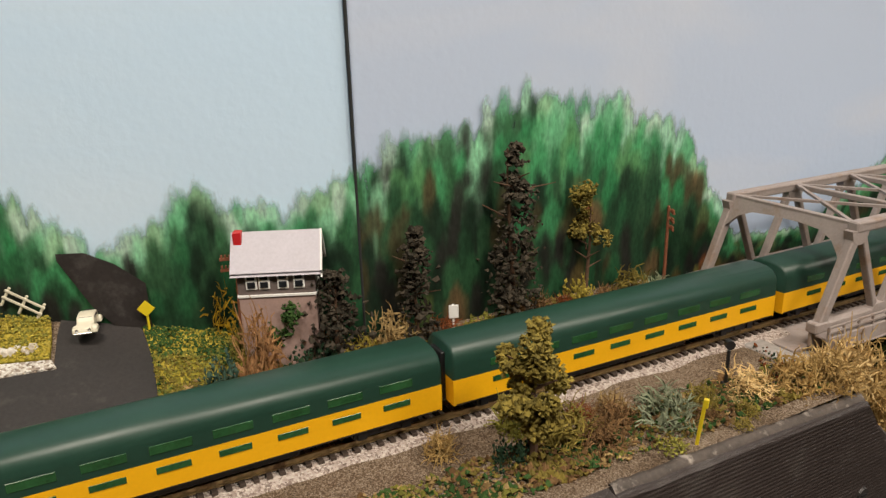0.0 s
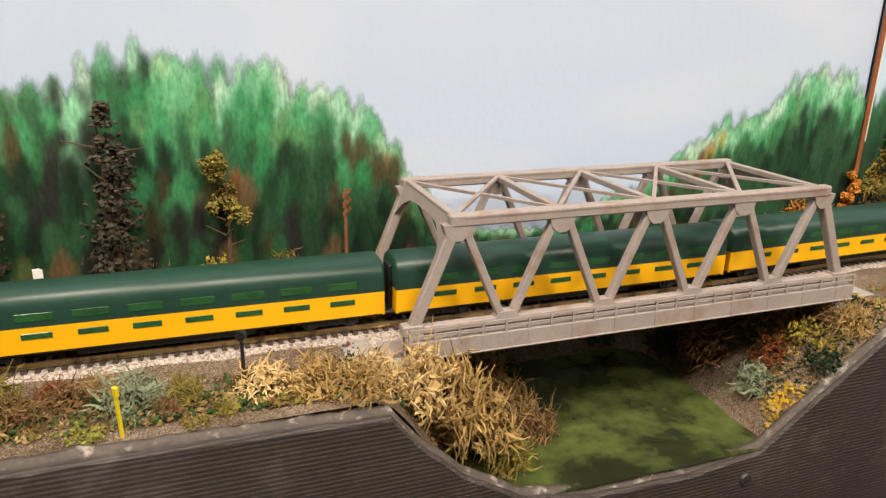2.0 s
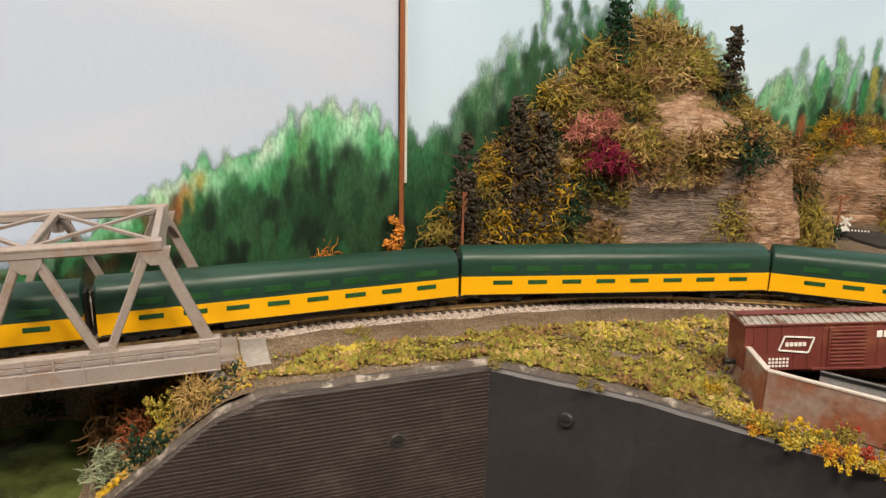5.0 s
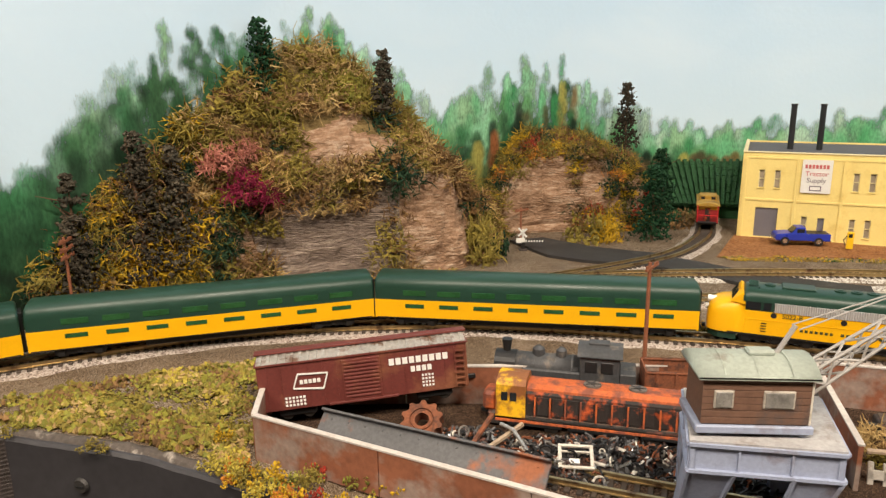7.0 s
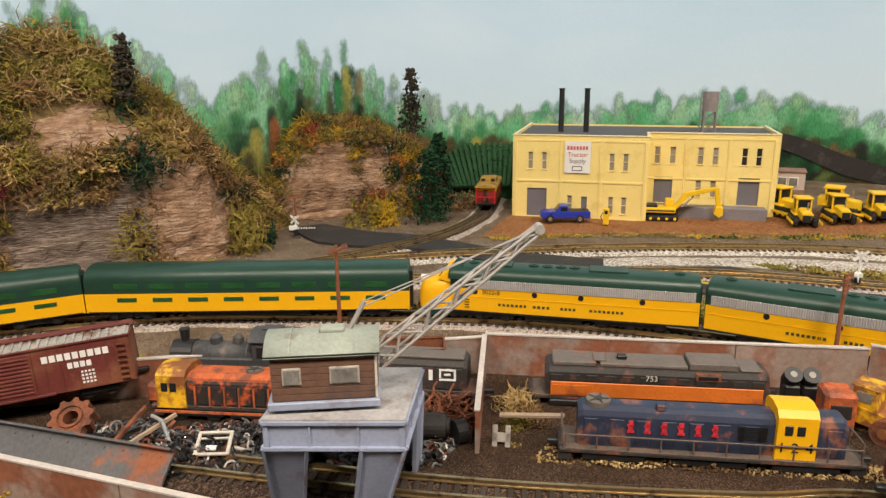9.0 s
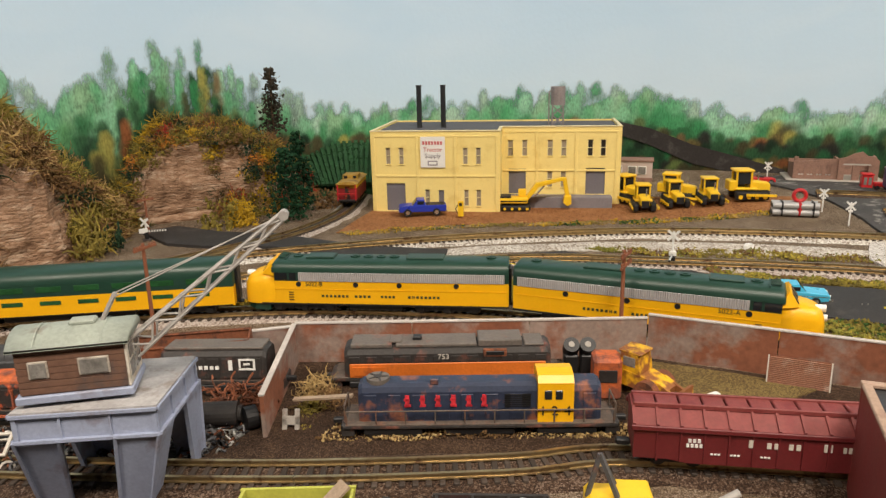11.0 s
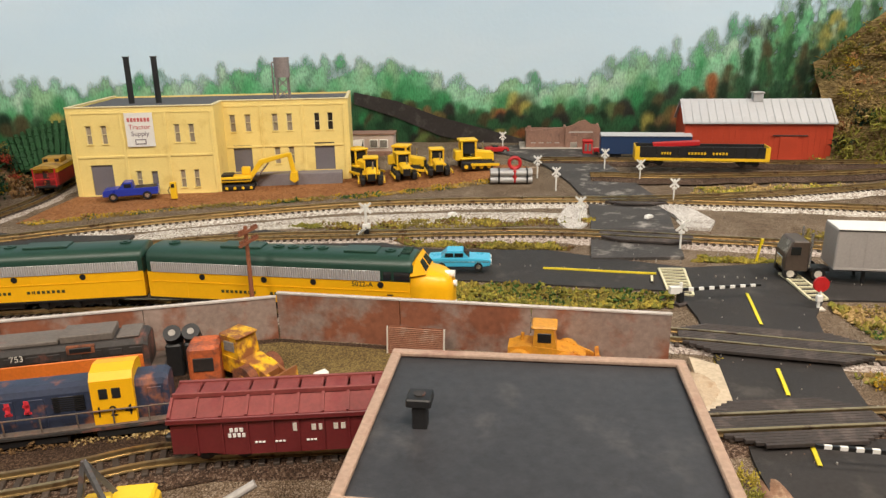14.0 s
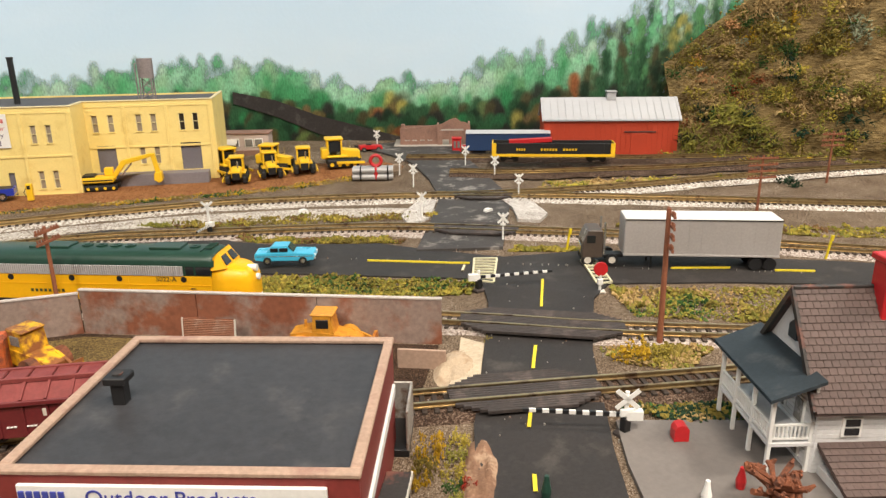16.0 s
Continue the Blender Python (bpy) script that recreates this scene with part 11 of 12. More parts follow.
def crossing(ln, u0, u1, road_dir, label, z=0.0037, w=0.0045):
    """Ribbed plank panels inside and beside the rails."""
    a, b = ln.at(u0), ln.at(u1)
    m, L = lying(a.x, a.y, b.x, b.y, 0)
    t = thing("crossing_planks", label, "level crossing", m, "level crossings")
    for y0, y1, taper in ((-0.0036, 0.0036, 0.006), (0.0056, 0.0056 + w * 1.6, 0.012), (-0.0056 - w * 1.6, -0.0056, 0.012)):
        n = max(4, int((y1 - y0) / 0.0014))
        for i in range(n):
            ya, yb = y0 + (y1 - y0) * i / n, y0 + (y1 - y0) * (i + 1) / n - 0.00022
            far = abs((ya + yb) / 2)
            k = L / 2 - taper * max(0, (far - 0.0056)) / (w * 1.6) if far > 0.005 else L / 2
            part("plank", bbox(-k, k, ya, yb, z - 0.0012, z, 0.00008), PLANK, t)
    return t


def planks_at(ln, x, y, half, label):
    u = ln.nearest(x, y)
    crossing(ln, u - half, u + half, None, label)


planks_at(MAIN, 0.4560, 0.0950, 0.034, "dark ribbed plank crossing over the main line")
planks_at(TN, 0.4130, 0.0555, 0.026, "dark plank crossing over the siding")
planks_at(TC, 0.5220, 0.2250, 0.026, "dark plank crossing on the second track")
planks_at(T1, 0.5790, 0.2930, 0.022, "worn plank crossing near the depot road")

# ---- painted road lines ----
for a in ((0.290, 0.366, 0.386, 0.269), (0.444, 0.219, 0.485, 0.182), (0.563, 0.114, 0.587, 0.096), (0.601, 0.080, 0.615, 0.067)):
    stripe(*a, 0.0008)
for a in ((0.498, 0.140, 0.473, 0.114), (0.444, 0.086, 0.430, 0.072), (0.409, 0.050, 0.402, 0.043), (0.387, 0.024, 0.382, 0.018)):
    stripe(*a, 0.0012)
WLINE = mat("cream road paint", (0.66, 0.62, 0.42), 0.6, var=0.15)


def hatch(c0, c1, c2, c3, n):
    P4 = [Vector(c) for c in (c0, c1, c2, c3)]
    for a, b in zip(P4, P4[1:] + P4[:1]):
        stripe(a.x, a.y, b.x, b.y, 0.0010, 0.0020, WLINE, "hatch_marking", "cream hatched road marking on the asphalt")
    for i in range(1, n):
        a, b = P4[0].lerp(P4[3], i / n), P4[1].lerp(P4[2], i / n)
        stripe(a.x, a.y, b.x, b.y, 0.0008, 0.0020, WLINE, "hatch_marking", "cream hatched road marking on the asphalt")


hatch((0.491, 0.186), (0.501, 0.179), (0.476, 0.151), (0.470, 0.160), 8)
hatch((0.535, 0.150), (0.541, 0.145), (0.522, 0.117), (0.515, 0.120), 7)
stripe(0.480, 0.180, 0.474, 0.174, 0.0011, 0.0020, WLINE, "stop_line", "cream stop line on the asphalt")
for a in ((0.334, 0.338, 0.326, 0.328), (0.356, 0.311, 0.340, 0.302), (0.333, 0.335, 0.342, 0.304), (0.328, 0.329, 0.354, 0.312)):
    stripe(*a, 0.0011, 0.0020, WLINE, "crossing_marking", "cream crossing mark painted on the road")
for k, (x, y) in zip("RR", ((0.3490, 0.3235), (0.3330, 0.3155))):
    pa = thing("letter_marking", "cream letter R painted on the road", "road marking", pose(x, y, ground_z(x, y) + 0.0012, 0, 0, -52), "road markings", "structure")
    words(k, 0.0075, WLINE, pa, pose(0, 0, 0), "letter")

# ---- road vehicles ----
CARBLUE = mat("sky blue car paint", (0.06, 0.44, 0.68), 0.3, var=0.04)
PICKBLUE = mat("deep blue car paint", (0.02, 0.04, 0.36), 0.3, var=0.05)
CREAM = mat("cream car paint", (0.70, 0.66, 0.52), 0.35, var=0.06)
CHROME = mat("chrome trim", (0.62, 0.62, 0.6), 0.25, metal=0.9, var=0.05)
GREYTRAILER = mat("silver trailer sheet", (0.40, 0.375, 0.36), 0.5, metal=0.15, var=0.1, s1=40)


def wheels(t, xs, w, r, hub=CHROME, tyre=BLACK):
    for x in xs:
        for s in (-1, 1):
            q = part("wheel", tubed((x, s * w - s * 0.0013, r), (x, s * w, r), r, seg=18), tyre, t)
            part("hub_cap", tubed((x, s * w, r), (x, s * (w + 0.0002), r), r * 0.55, seg=12), hub, q)


def saloon(x0, y0, x1, y1, label, paint_, vintage=False, z=0.003):
    m, L = lying(x0, y0, x1, y1, ground_z((x0 + x1) / 2, (y0 + y1) / 2) + z)
    t = thing("car", label, "car", m)
    h, w = L / 2, L * 0.175
    k = L / 0.029
    if vintage:
        body = [(-h, .0022), (-h, .0050), (-h * .86, .0072), (-h * .55, .0100), (-h * .1, .0104), (h * .18, .0096), (h * .32, .0068), (h * .8, .0060), (h, .0046), (h, .0022)]
    else:
        body = [(-h, .0024), (-h, .0058), (-h * .55, .0062), (-h * .48, .0062), (h * .25, .0062), (h * .95, .0058), (h, .0050), (h, .0024), (h * .78, .0018), (-h * .78, .0018)]
    part("body", bevelled(outline([(a * 1.0, b * k) for a, b in body], -w, w), 0.0004), paint_, t)
    if not vintage:
        rf = loft([[(-h * .62, y * w, .0060 * k), (-h * .40, y * w * .86, .0092 * k), (h * .10, y * w * .86, .0092 * k), (h * .30, y * w, .0060 * k)] for y in (-0.95, 0.95)])
        part("roof", rf, paint_, t)
        for s in (-1, 1):
            for a, b in ((-h * .46, -h * .20), (-h * .16, h * .12)):
                part("side_window", bbox(a, b, s * w * .93 - .0004, s * w * .93 + .0002, .0066 * k, .0084 * k, .0001), DARKGLASS, t)
            part("trim_strip", bbox(-h * .95, h * .95, s * w - .0001, s * w + .00015, .0042 * k, .0045 * k, 0), CHROME, t)
        part("windscreen", loft([[(h * .13, y, .0090 * k), (h * .29, y, .0064 * k), (h * .31, y, .0064 * k), (h * .15, y, .0090 * k)] for y in (-w * .8, w * .8)]), DARKGLASS, t)
    else:
        for s in (-1, 1):
            part("side_window", bbox(-h * .40, h * .10, s * w - .0003, s * w + .0002, .0074 * k, .0094 * k, .0002), DARKGLASS, t)
            for x in (-h * .6, h * .62):
                part("wing", bevelled(outline([(x - .0042 * k, .0022 * k), (x - .0030 * k, .0056 * k), (x, .0064 * k), (x + .0030 * k, .0056 * k), (x + .0042 * k, .0022 * k)], s * w - .0010, s * w + .0016), .0004), paint_, t)
            part("headlight", tubed((h * .98, s * w * .7, .0052 * k), (h * 1.03, s * w * .7, .0052 * k), .0009 * k, seg=12), CHROME, t)
        part("windscreen", bbox(h * .14, h * .20, -w * .8, w * .8, .0070 * k, .0094 * k, .0002), DARKGLASS, t)
        part("rear_window", bbox(-h * .80, -h * .72, -w * .5, w * .5, .0078 * k, .0094 * k, .0002), DARKGLASS, t)
    for s in (-1, 1):
        part("bumper", bbox(s * h - .0005, s * h + .0005, -w, w, .0026 * k, .0036 * k, .0001), CHROME, t)
        for y in (-w * .7, w * .7):
            part("lamp", tubed((s * h - .0002, y, .0046 * k), (s * h + .0004, y, .0046 * k), .0006 * k, seg=10), WHITE, t)
    wheels(t, (-h * .58, h * .60), w + .0002, .0020 * k)
    return t


saloon(0.3935, 0.2470, 0.4195, 0.2300, "sky blue vintage saloon car on the asphalt", CARBLUE)
saloon(-0.7330, 0.1060, -0.7275, 0.0890, "cream vintage coupe parked on the dark road", CREAM, True, 0.003)


def pickup():
    m, L = lying(0.3070, 0.5065, 0.2700, 0.5150, 0.0014)
    t = thing("pickup_truck", "deep blue pickup truck on brown dirt", "pickup", m)
    h, w = L / 2, 0.0068
    part("body", bevelled(outline([(-h, .0034), (-h, .0088), (h * .55, .0088), (h * .95, .0080), (h, .0068), (h, .0034)], -w, w), .0004), PICKBLUE, t)
    part("cab", loft([[(-h * .12, y * w, .0086), (-h * .08, y * w * .84, .0132), (h * .22, y * w * .84, .0132), (h * .42, y * w, .0086)] for y in (-.97, .97)]), PICKBLUE, t)
    for s in (-1, 1):
        part("side_window", bbox(-h * .05, h * .22, s * w * .93 - .0005, s * w * .93 + .0003, .0094, .0122, .0001), DARKGLASS, t)
        part("bumper", bbox(s * h - .0006, s * h + .0006, -w, w, .0030, .0046, .0002), CHROME, t)
    part("windscreen", loft([[(h * .24, y, .0128), (h * .41, y, .0090), (h * .43, y, .0090), (h * .26, y, .0128)] for y in (-w * .8, w * .8)]), DARKGLASS, t)
    part("load_bed", bbox(-h * .94, -h * .16, -w * .84, w * .84, .0086, .0089, 0), BLACK, t)
    wheels(t, (-h * .58, h * .64), w + .0002, .0031)


pickup()
t_ = thing("fuel_pump", "yellow fuel pump beside the factory", "fuel pump", pose(0.315, 0.492, 0.0015, 0, 0, -25))
part("cabinet", bbox(-0.0022, 0.0022, -0.0015, 0.0015, 0, 0.0125, 0.0004), CATYELLOW, t_)
part("dial", bbox(-0.0012, 0.0012, -0.0018, -0.0012, 0.0085, 0.0112, 0.0002), BLACK, t_)
part("hose", tube(tube(bmesh.new(), (-0.0022, 0, 0.0095), (-0.0042, 0, 0.0060), 0.0003), (-0.0042, 0, 0.0060), (-0.0026, 0, 0.0024), 0.0003), BLACK, t_)


def crawler_base(t, L=0.021, w=0.0068, z=0.0048):
    for s in (-1, 1):
        k = part("crawler_track", bevelled(bbox(-L / 2, L / 2, s * w - .0018, s * w + .0018, 0, z, 0), .0014, 2), BLACK, t)
        for i in range(12):
            x = -L / 2 + .0012 + i * (L - .0024) / 11
            part("track_shoe", bbox(x - .0004, x + .0004, s * w - .0019, s * w + .0019, z - .0001, z + .0003, 0), BLACK, k)
        for i in range(4):
            x = -L / 2 + .0028 + i * (L - .0056) / 3
            part("roller", tubed((x, s * (w + .0017), .0020), (x, s * (w + .0021), .0020), .0012, seg=10), CATYELLOW, k)


def excavator():
    t = thing("excavator", "yellow crawler excavator with a raised arm", "excavator", pose(0.3660, 0.5010, 0.0012, 0, 0, -22))
    crawler_base(t, 0.024, 0.0060, 0.0046)
    part("turntable", tubed((0, 0, .0046), (0, 0, .0060), .0050, seg=18), BLACK, t)
    part("house", bbox(-0.0135, 0.0095, -0.0068, 0.0068, .0060, .0105, .0008), CATYELLOW, t)
    part("side_stripe", bbox(-0.0125, 0.0090, -0.0070, 0.0070, .0076, .0086, .0001), BLACK, t)
    part("engine_cover", bbox(-0.0130, -0.0040, -0.0060, 0.0060, .0104, .0122, .0006), BLACK, t)
    part("cab", bbox(0.0020, 0.0085, 0.0005, 0.0062, .0105, .0165, .0006), CATYELLOW, t)
    b = bevelled(outline([(0.0060, .0080), (0.0100, .0080), (0.0190, .0190), (0.0380, .0240), (0.0400, .0262), (0.0380, .0268), (0.0160, .0220)], -0.0020, 0.0020), .0003)
    part("boom", b, CATYELLOW, t)
    part("dipper_arm", bevelled(outline([(0.0375, .0268), (0.0410, .0266), (0.0440, .0100), (0.0405, .0095)], -0.0016, 0.0016), .0003), CATYELLOW, t)
    part("bucket", bevelled(outline([(0.0395, .0115), (0.0450, .0118), (0.0452, .0050), (0.0420, .0032), (0.0385, .0060)], -0.0036, 0.0036), .0003), CATYELLOW, t)
    part("ram", tubed((0.0150, 0, .0105), (0.0230, 0, .0195), .0007, seg=8), CHROME, t)


excavator()


def dozer(x, y, rz, label, big=False, s=1.0):
    t = thing("bulldozer", label, "bulldozer", pose(x, y, gz2(x, y) + 0.0012, 0, 0, rz) @ Matrix.Scale(s * 1.18, 4), "yellow machines")
    crawler_base(t, 0.019, 0.0058, 0.0054)
    part("bonnet", loft([[(xx, -w_, .0045), (xx, -w_, zt), (xx, -w_ * .6, zt + .0008), (xx, w_ * .6, zt + .0008), (xx, w_, zt), (xx, w_, .0045)] for xx, w_, zt in ((0.000, .0036, .0100), (0.0095, .0030, .0088), (0.0105, .0028, .0080))]), CATYELLOW, t)
    part("grille", bbox(0.0102, 0.0108, -0.0026, 0.0026, .0030, .0078, .0002), BLACK, t)
    part("fender", bbox(-0.0095, 0.0030, -0.0060, 0.0060, .0056, .0070, .0005), CATYELLOW, t)
    part("cab_glass", bbox(-0.0082, -0.0008, -0.0041, 0.0041, .0090, .0157, .0001), DARKGLASS, t)
    for xx in (-0.0085, -0.0005):
        for yy in (-0.0042, 0.0042):
            part("cab_post", bbox(xx - .0005, xx + .0005, yy - .0005, yy + .0005, .0070, .0160, .0001), CATYELLOW, t)
    part("cab_roof", bbox(-0.0100, 0.0008, -0.0052, 0.0052, .0158, .0172, .0005), CATYELLOW, t)
    part("seat", bbox(-0.0072, -0.0030, -0.0026, 0.0026, .0070, .0118, .0006), BLACK, t)
    part("rear_box", bbox(-0.0125, -0.0080, -0.0046, 0.0046, .0050, .0110, .0006), CATYELLOW, t)
    part("exhaust", tubed((0.0050, .0012, .0095), (0.0050, .0012, .0150), .0005, seg=8), CHROME, t)
    for sgn in (-1, 1):
        part("push_arm", beamed((-0.004, sgn * .0086, .0034), (0.0125, sgn * .0086, .0030), .0008, .0014), CATYELLOW, t)
    if big:
        part("blade", bevelled(outline([(0.0125, .0005), (0.0150, .0003), (0.0138, .0060), (0.0152, .0120), (0.0130, .0118), (0.0120, .0060)], -0.0100, 0.0100), .0002), CATYELLOW, t)


dozer(0.4640, 0.4870, -80, "yellow bulldozer parked beside the factory wall", False, 1.10)
dozer(0.4590, 0.4580, -114, "yellow bulldozer facing the tracks on brown dirt")
dozer(0.4860, 0.4540, -106, "yellow bulldozer with black tracks on dirt")
dozer(0.5110, 0.4430, -112, "yellow bulldozer with dark cab glass on dirt")
dozer(0.4960, 0.4640, -45, "yellow bulldozer parked behind the others", False, 1.12)
dozer(0.5440, 0.4380, -22, "yellow crawler loader parked near the depot road", False, 1.20)


def pipes():
    t = thing("pipe_bundle", "bundle of grey pipes strapped with black bands", "pipes", pose(0.5465, 0.3905, gz2(0.5465, 0.3905) + 0.0005, 0, 0, -33))
    for y, z in ((-0.0036, 0.0026), (0.0036, 0.0026), (-0.0036, 0.0078), (0.0036, 0.0078)):
        p = part("pipe", tubed((-0.0160, y, z), (0.0160, y, z), .0026, seg=18), SILVER, t)
        part("pipe_mouth", tubed((-0.0163, y, z), (-0.0160, y, z), .0019, seg=14), BLACK, p)
    for x in (-0.0095, 0.0120):
        part("band", bbox(x - .0010, x + .0010, -0.0066, 0.0066, .0, .0108, .0016), BLACK, t)
    part("red_strap", bbox(0.0010, 0.0042, -0.0068, 0.0068, 0, .0110, .0016), REDPAINT, t, "red strap with a lifting ring")
    bm = bmesh.new()
    R_ = [[bm.verts.new((0.0026 + (.0042 + .0014 * math.cos(b)) * math.cos(a), .0014 * math.sin(b), .0150 + (.0042 + .0014 * math.cos(b)) * math.sin(a))) for b in np.arange(8) * 0.7854] for a in np.arange(24) * 0.2618]
    for i in range(24):
        for j in range(8):
            bm.faces.new((R_[i][j], R_[(i + 1) % 24][j], R_[(i + 1) % 24][(j + 1) % 8], R_[i][(j + 1) % 8]))
    bmesh.ops.recalc_face_normals(bm, faces=bm.faces)
    part("lifting_ring", bm, REDPAINT, t)


pipes()
t_ = thing("wooden_crate", "small brown wooden crate by the road", "crate", pose(0.574, 0.398, gz2(.574, .398), 0, 0, -30))
part("crate_body", bbox(-0.0035, 0.0035, -0.003, 0.003, 0, 0.0050, 0.0003), WOOD, t_)
for z in (0.0004, 0.0020, 0.0036):
    part("slat", bbox(-0.0037, 0.0037, -0.0033, -0.0029, z, z + 0.0011, 0.0001), WOOD, t_)
part("lid", bbox(-0.0037, 0.0037, -0.0032, 0.0032, 0.0050, 0.0056, 0.0002), WOOD, t_)


def semi():
    m, L = lying(0.5480, 0.1350, 0.6070, 0.0855, 0.0012)
    t = thing("semi_trailer", "plain silver box trailer parked on the road", "trailer", m)
    h, w = L / 2, 0.0088
    part("box", bevelled(bbox(-h, h, -w, w, .0075, .0262, 0), .0006), GREYTRAILER, t)
    for i in range(1, 12):
        x = -h + L * i / 12
        part("panel_seam", bbox(x - .00012, x + .00012, -w - .0001, -w + .0001, .0080, .0256, 0), GREYTRAILER, t)
    part("lower_rail", bbox(-h, h, -w - .0003, w + .0003, .0070, .0080, .0001), GREYTRAILER, t)
    part("roof_sheet", bbox(-h + .0003, h - .0003, -w + .0003, w - .0003, .0260, .0265, .0001), WHITE, t, "white roof sheet")
    part("roof_edge", bbox(-h, h, -w - .0002, -w + .0001, .0256, .0261, 0), WHEEL, t, "dark edge strip")
    part("chassis", bbox(-h + .004, h - .002, -.004, .004, .0050, .0072, .0003), BLACK, t)
    for x in (h - .0110, h - .0040):
        for s in (-1, 1):
            part("tyre", tubed((x, s * w - s * .0034, .0032), (x, s * w - s * .0004, .0032), .0032, seg=16), BLACK, t)
    for s in (-1, 1):
        part("landing_leg", bbox(-h + .0140, -h + .0152, s * .0055 - .0006, s * .0055 + .0006, 0, .0060, .0001), BLACK, t)
    m, L = lying(0.5320, 0.1500, 0.5490, 0.1370, 0.0012)
    BROWNCAB = mat("brown-grey truck cab", (0.075, 0.055, 0.044), 0.4, var=0.15)
    t = thing("truck_tractor", "brown-grey truck cab in front of the trailer", "truck", m)
    part("cab", bevelled(outline([(-0.0095, .0045), (0.0010, .0045), (0.0010, .0184), (0.0, .0192), (-0.0066, .0192), (-0.0095, .0118)], -0.0075, 0.0075), .0005), BROWNCAB, t)
    part("windscreen", beamed((-0.0093, 0, .0130), (-0.0071, 0, .0184), 0.0124, 0.0006, (-1, 0, 0.4)), PANE, t)
    part("grille", bbox(-0.0099, -0.0092, -0.0042, 0.0042, .0055, .0105, .0002), CHROME, t)
    for s in (-1, 1):
        part("side_window", bbox(-0.0075, -0.0030, s * .0075 - .0003, s * .0075 + .0003, .0125, .0165, .0002), DARKGLASS, t)
        part("exhaust_stack", tubed((0.0018, s * .0062, .0060), (0.0018, s * .0062, .0230), .0006, seg=8), CHROME, t)
        for x in (-0.0065, 0.0060):
            wheel = part("tyre", tubed((x, s * .0072, .0032), (x, s * .0048, .0032), .0032, seg=16), BLACK, t)
            part("hub", tubed((x, s * .0072, .0032), (x, s * .0074, .0032), .0018, seg=12), BONE, wheel)
    part("frame", bbox(-0.0090, 0.0125, -.0032, .0032, .0034, .0052, .0002), BLACK, t)


semi()

# ---- far side: depot, wagons, barn, caboose ----
OLDBRICK = mat("weathered pinkish-brown brick", (0.27, 0.155, 0.115), 0.8, var=0.2, s1=90, s2=800, col2=(0.17, 0.10, 0.08), amt2=0.4, s3=60, bump=0.3)
BARNRED = mat("barn red boards", (0.42, 0.045, 0.015), 0.6, var=0.12, s1=50)
BARNROOF = mat("pale grey metal roof", (0.50, 0.51, 0.53), 0.5, metal=0.15, var=0.08, s1=30, col2=(0.42, 0.43, 0.45), amt2=0.35, s3=30)


def depot():
    x0, y0, x1, y1 = 0.628, 0.478, 0.700, 0.468
    m, L = lying(0.634, 0.4890, 0.690, 0.4500, gz2(0.66, 0.47) + 0.0004)
    t = thing("ruined_depot", "roofless weathered brown brick depot on concrete slab", "building", m)
    h, D, H = L / 2, 0.032, 0.0185
    part("slab", bbox(-h - .006, h + .006, -.006, D + .004, 0, .0022, .0004), CONCRETE, t)
    xw = 0.002
    holes = [(-h + .0045 + i * .0074, -h + .0090 + i * .0074) for i in range(4)]
    xs = [-h] + [v for q in holes for v in q] + [xw]
    for a, b in zip(xs[::2], xs[1::2]):
        part("front_pier", bbox(a, b, 0, .0016, .0022, H, 0), OLDBRICK, t)
    part("front_sill", bbox(-h, xw, -.0003, .0019, .0022, .0056, .0001), OLDBRICK, t)
    part("front_lintel", outline([(-h, H - .0052), (xw, H - .0030), (xw, H + .0026), (-h, H - .0012)], -.0003, .0019), OLDBRICK, t, "crumbling sloped wall top")
    part("back_wall", bbox(-h, h, D - .0016, D, .0022, H - .002, .0001), OLDBRICK, t)
    # gabled front with two tall openings
    a0, a1, b0, b1 = xw + .005, xw + .0115, xw + .0175, xw + .0240
    for p, q in ((xw, a0), (a1, b0), (b1, h)):
        part("gable_pier", bbox(p, q, -.0022, -.0002, .0022, .0158, 0), OLDBRICK, t)
    part("gable_top", outline([(xw, .0158), (h, .0158), (h, .0200), (h - .0045, .0236), (h - .0090, .0240), ((xw + h) / 2 + .002, .0278), (xw + .0120, .0262), (xw + .0060, .0228), (xw, .0212)], -.0022, -.0002), OLDBRICK, t, "ragged brick gable")
    part("arch_band", outline([(xw + .003, .0158), (xw + .0260, .0158), (xw + .0250, .0172), (xw + .0042, .0172)], -.0026, -.0020), CONCRETE, t)
    part("gable_side", bbox(xw, xw + .0016, -.0002, D * .7, .0022, .0205, 0), OLDBRICK, t)
    part("end_gable", loft([[(xx, 0, .0022), (xx, D, .0022), (xx, D, H - .003), (xx, D * .5, H + .004), (xx, 0, .0195)] for xx in (h - .0016, h)]), OLDBRICK, t)
    part("end_gable", loft([[(xx, 0, .0022), (xx, D, .0022), (xx, D, H - .005), (xx, 0, H - .0015)] for xx in (-h, -h + .0016)]), OLDBRICK, t)
    part("chimney", bbox(-h + .001, -h + .0045, .004, .0075, H - .006, H + .003, .0003), OLDBRICK, t)
    for a, b in holes:
        part("window_bar", bbox((a + b) / 2 - .0003, (a + b) / 2 + .0003, .0004, .0010, .0056, H - .0042, 0), OLDBRICK, t)
    for a, b in ((a0, a1), (b0, b1)):
        for z in (.0075, .0118):
            part("door_bar", bbox(a, b, -.0014, -.0010, z, z + .0006, 0), OLDBRICK, t)


depot()


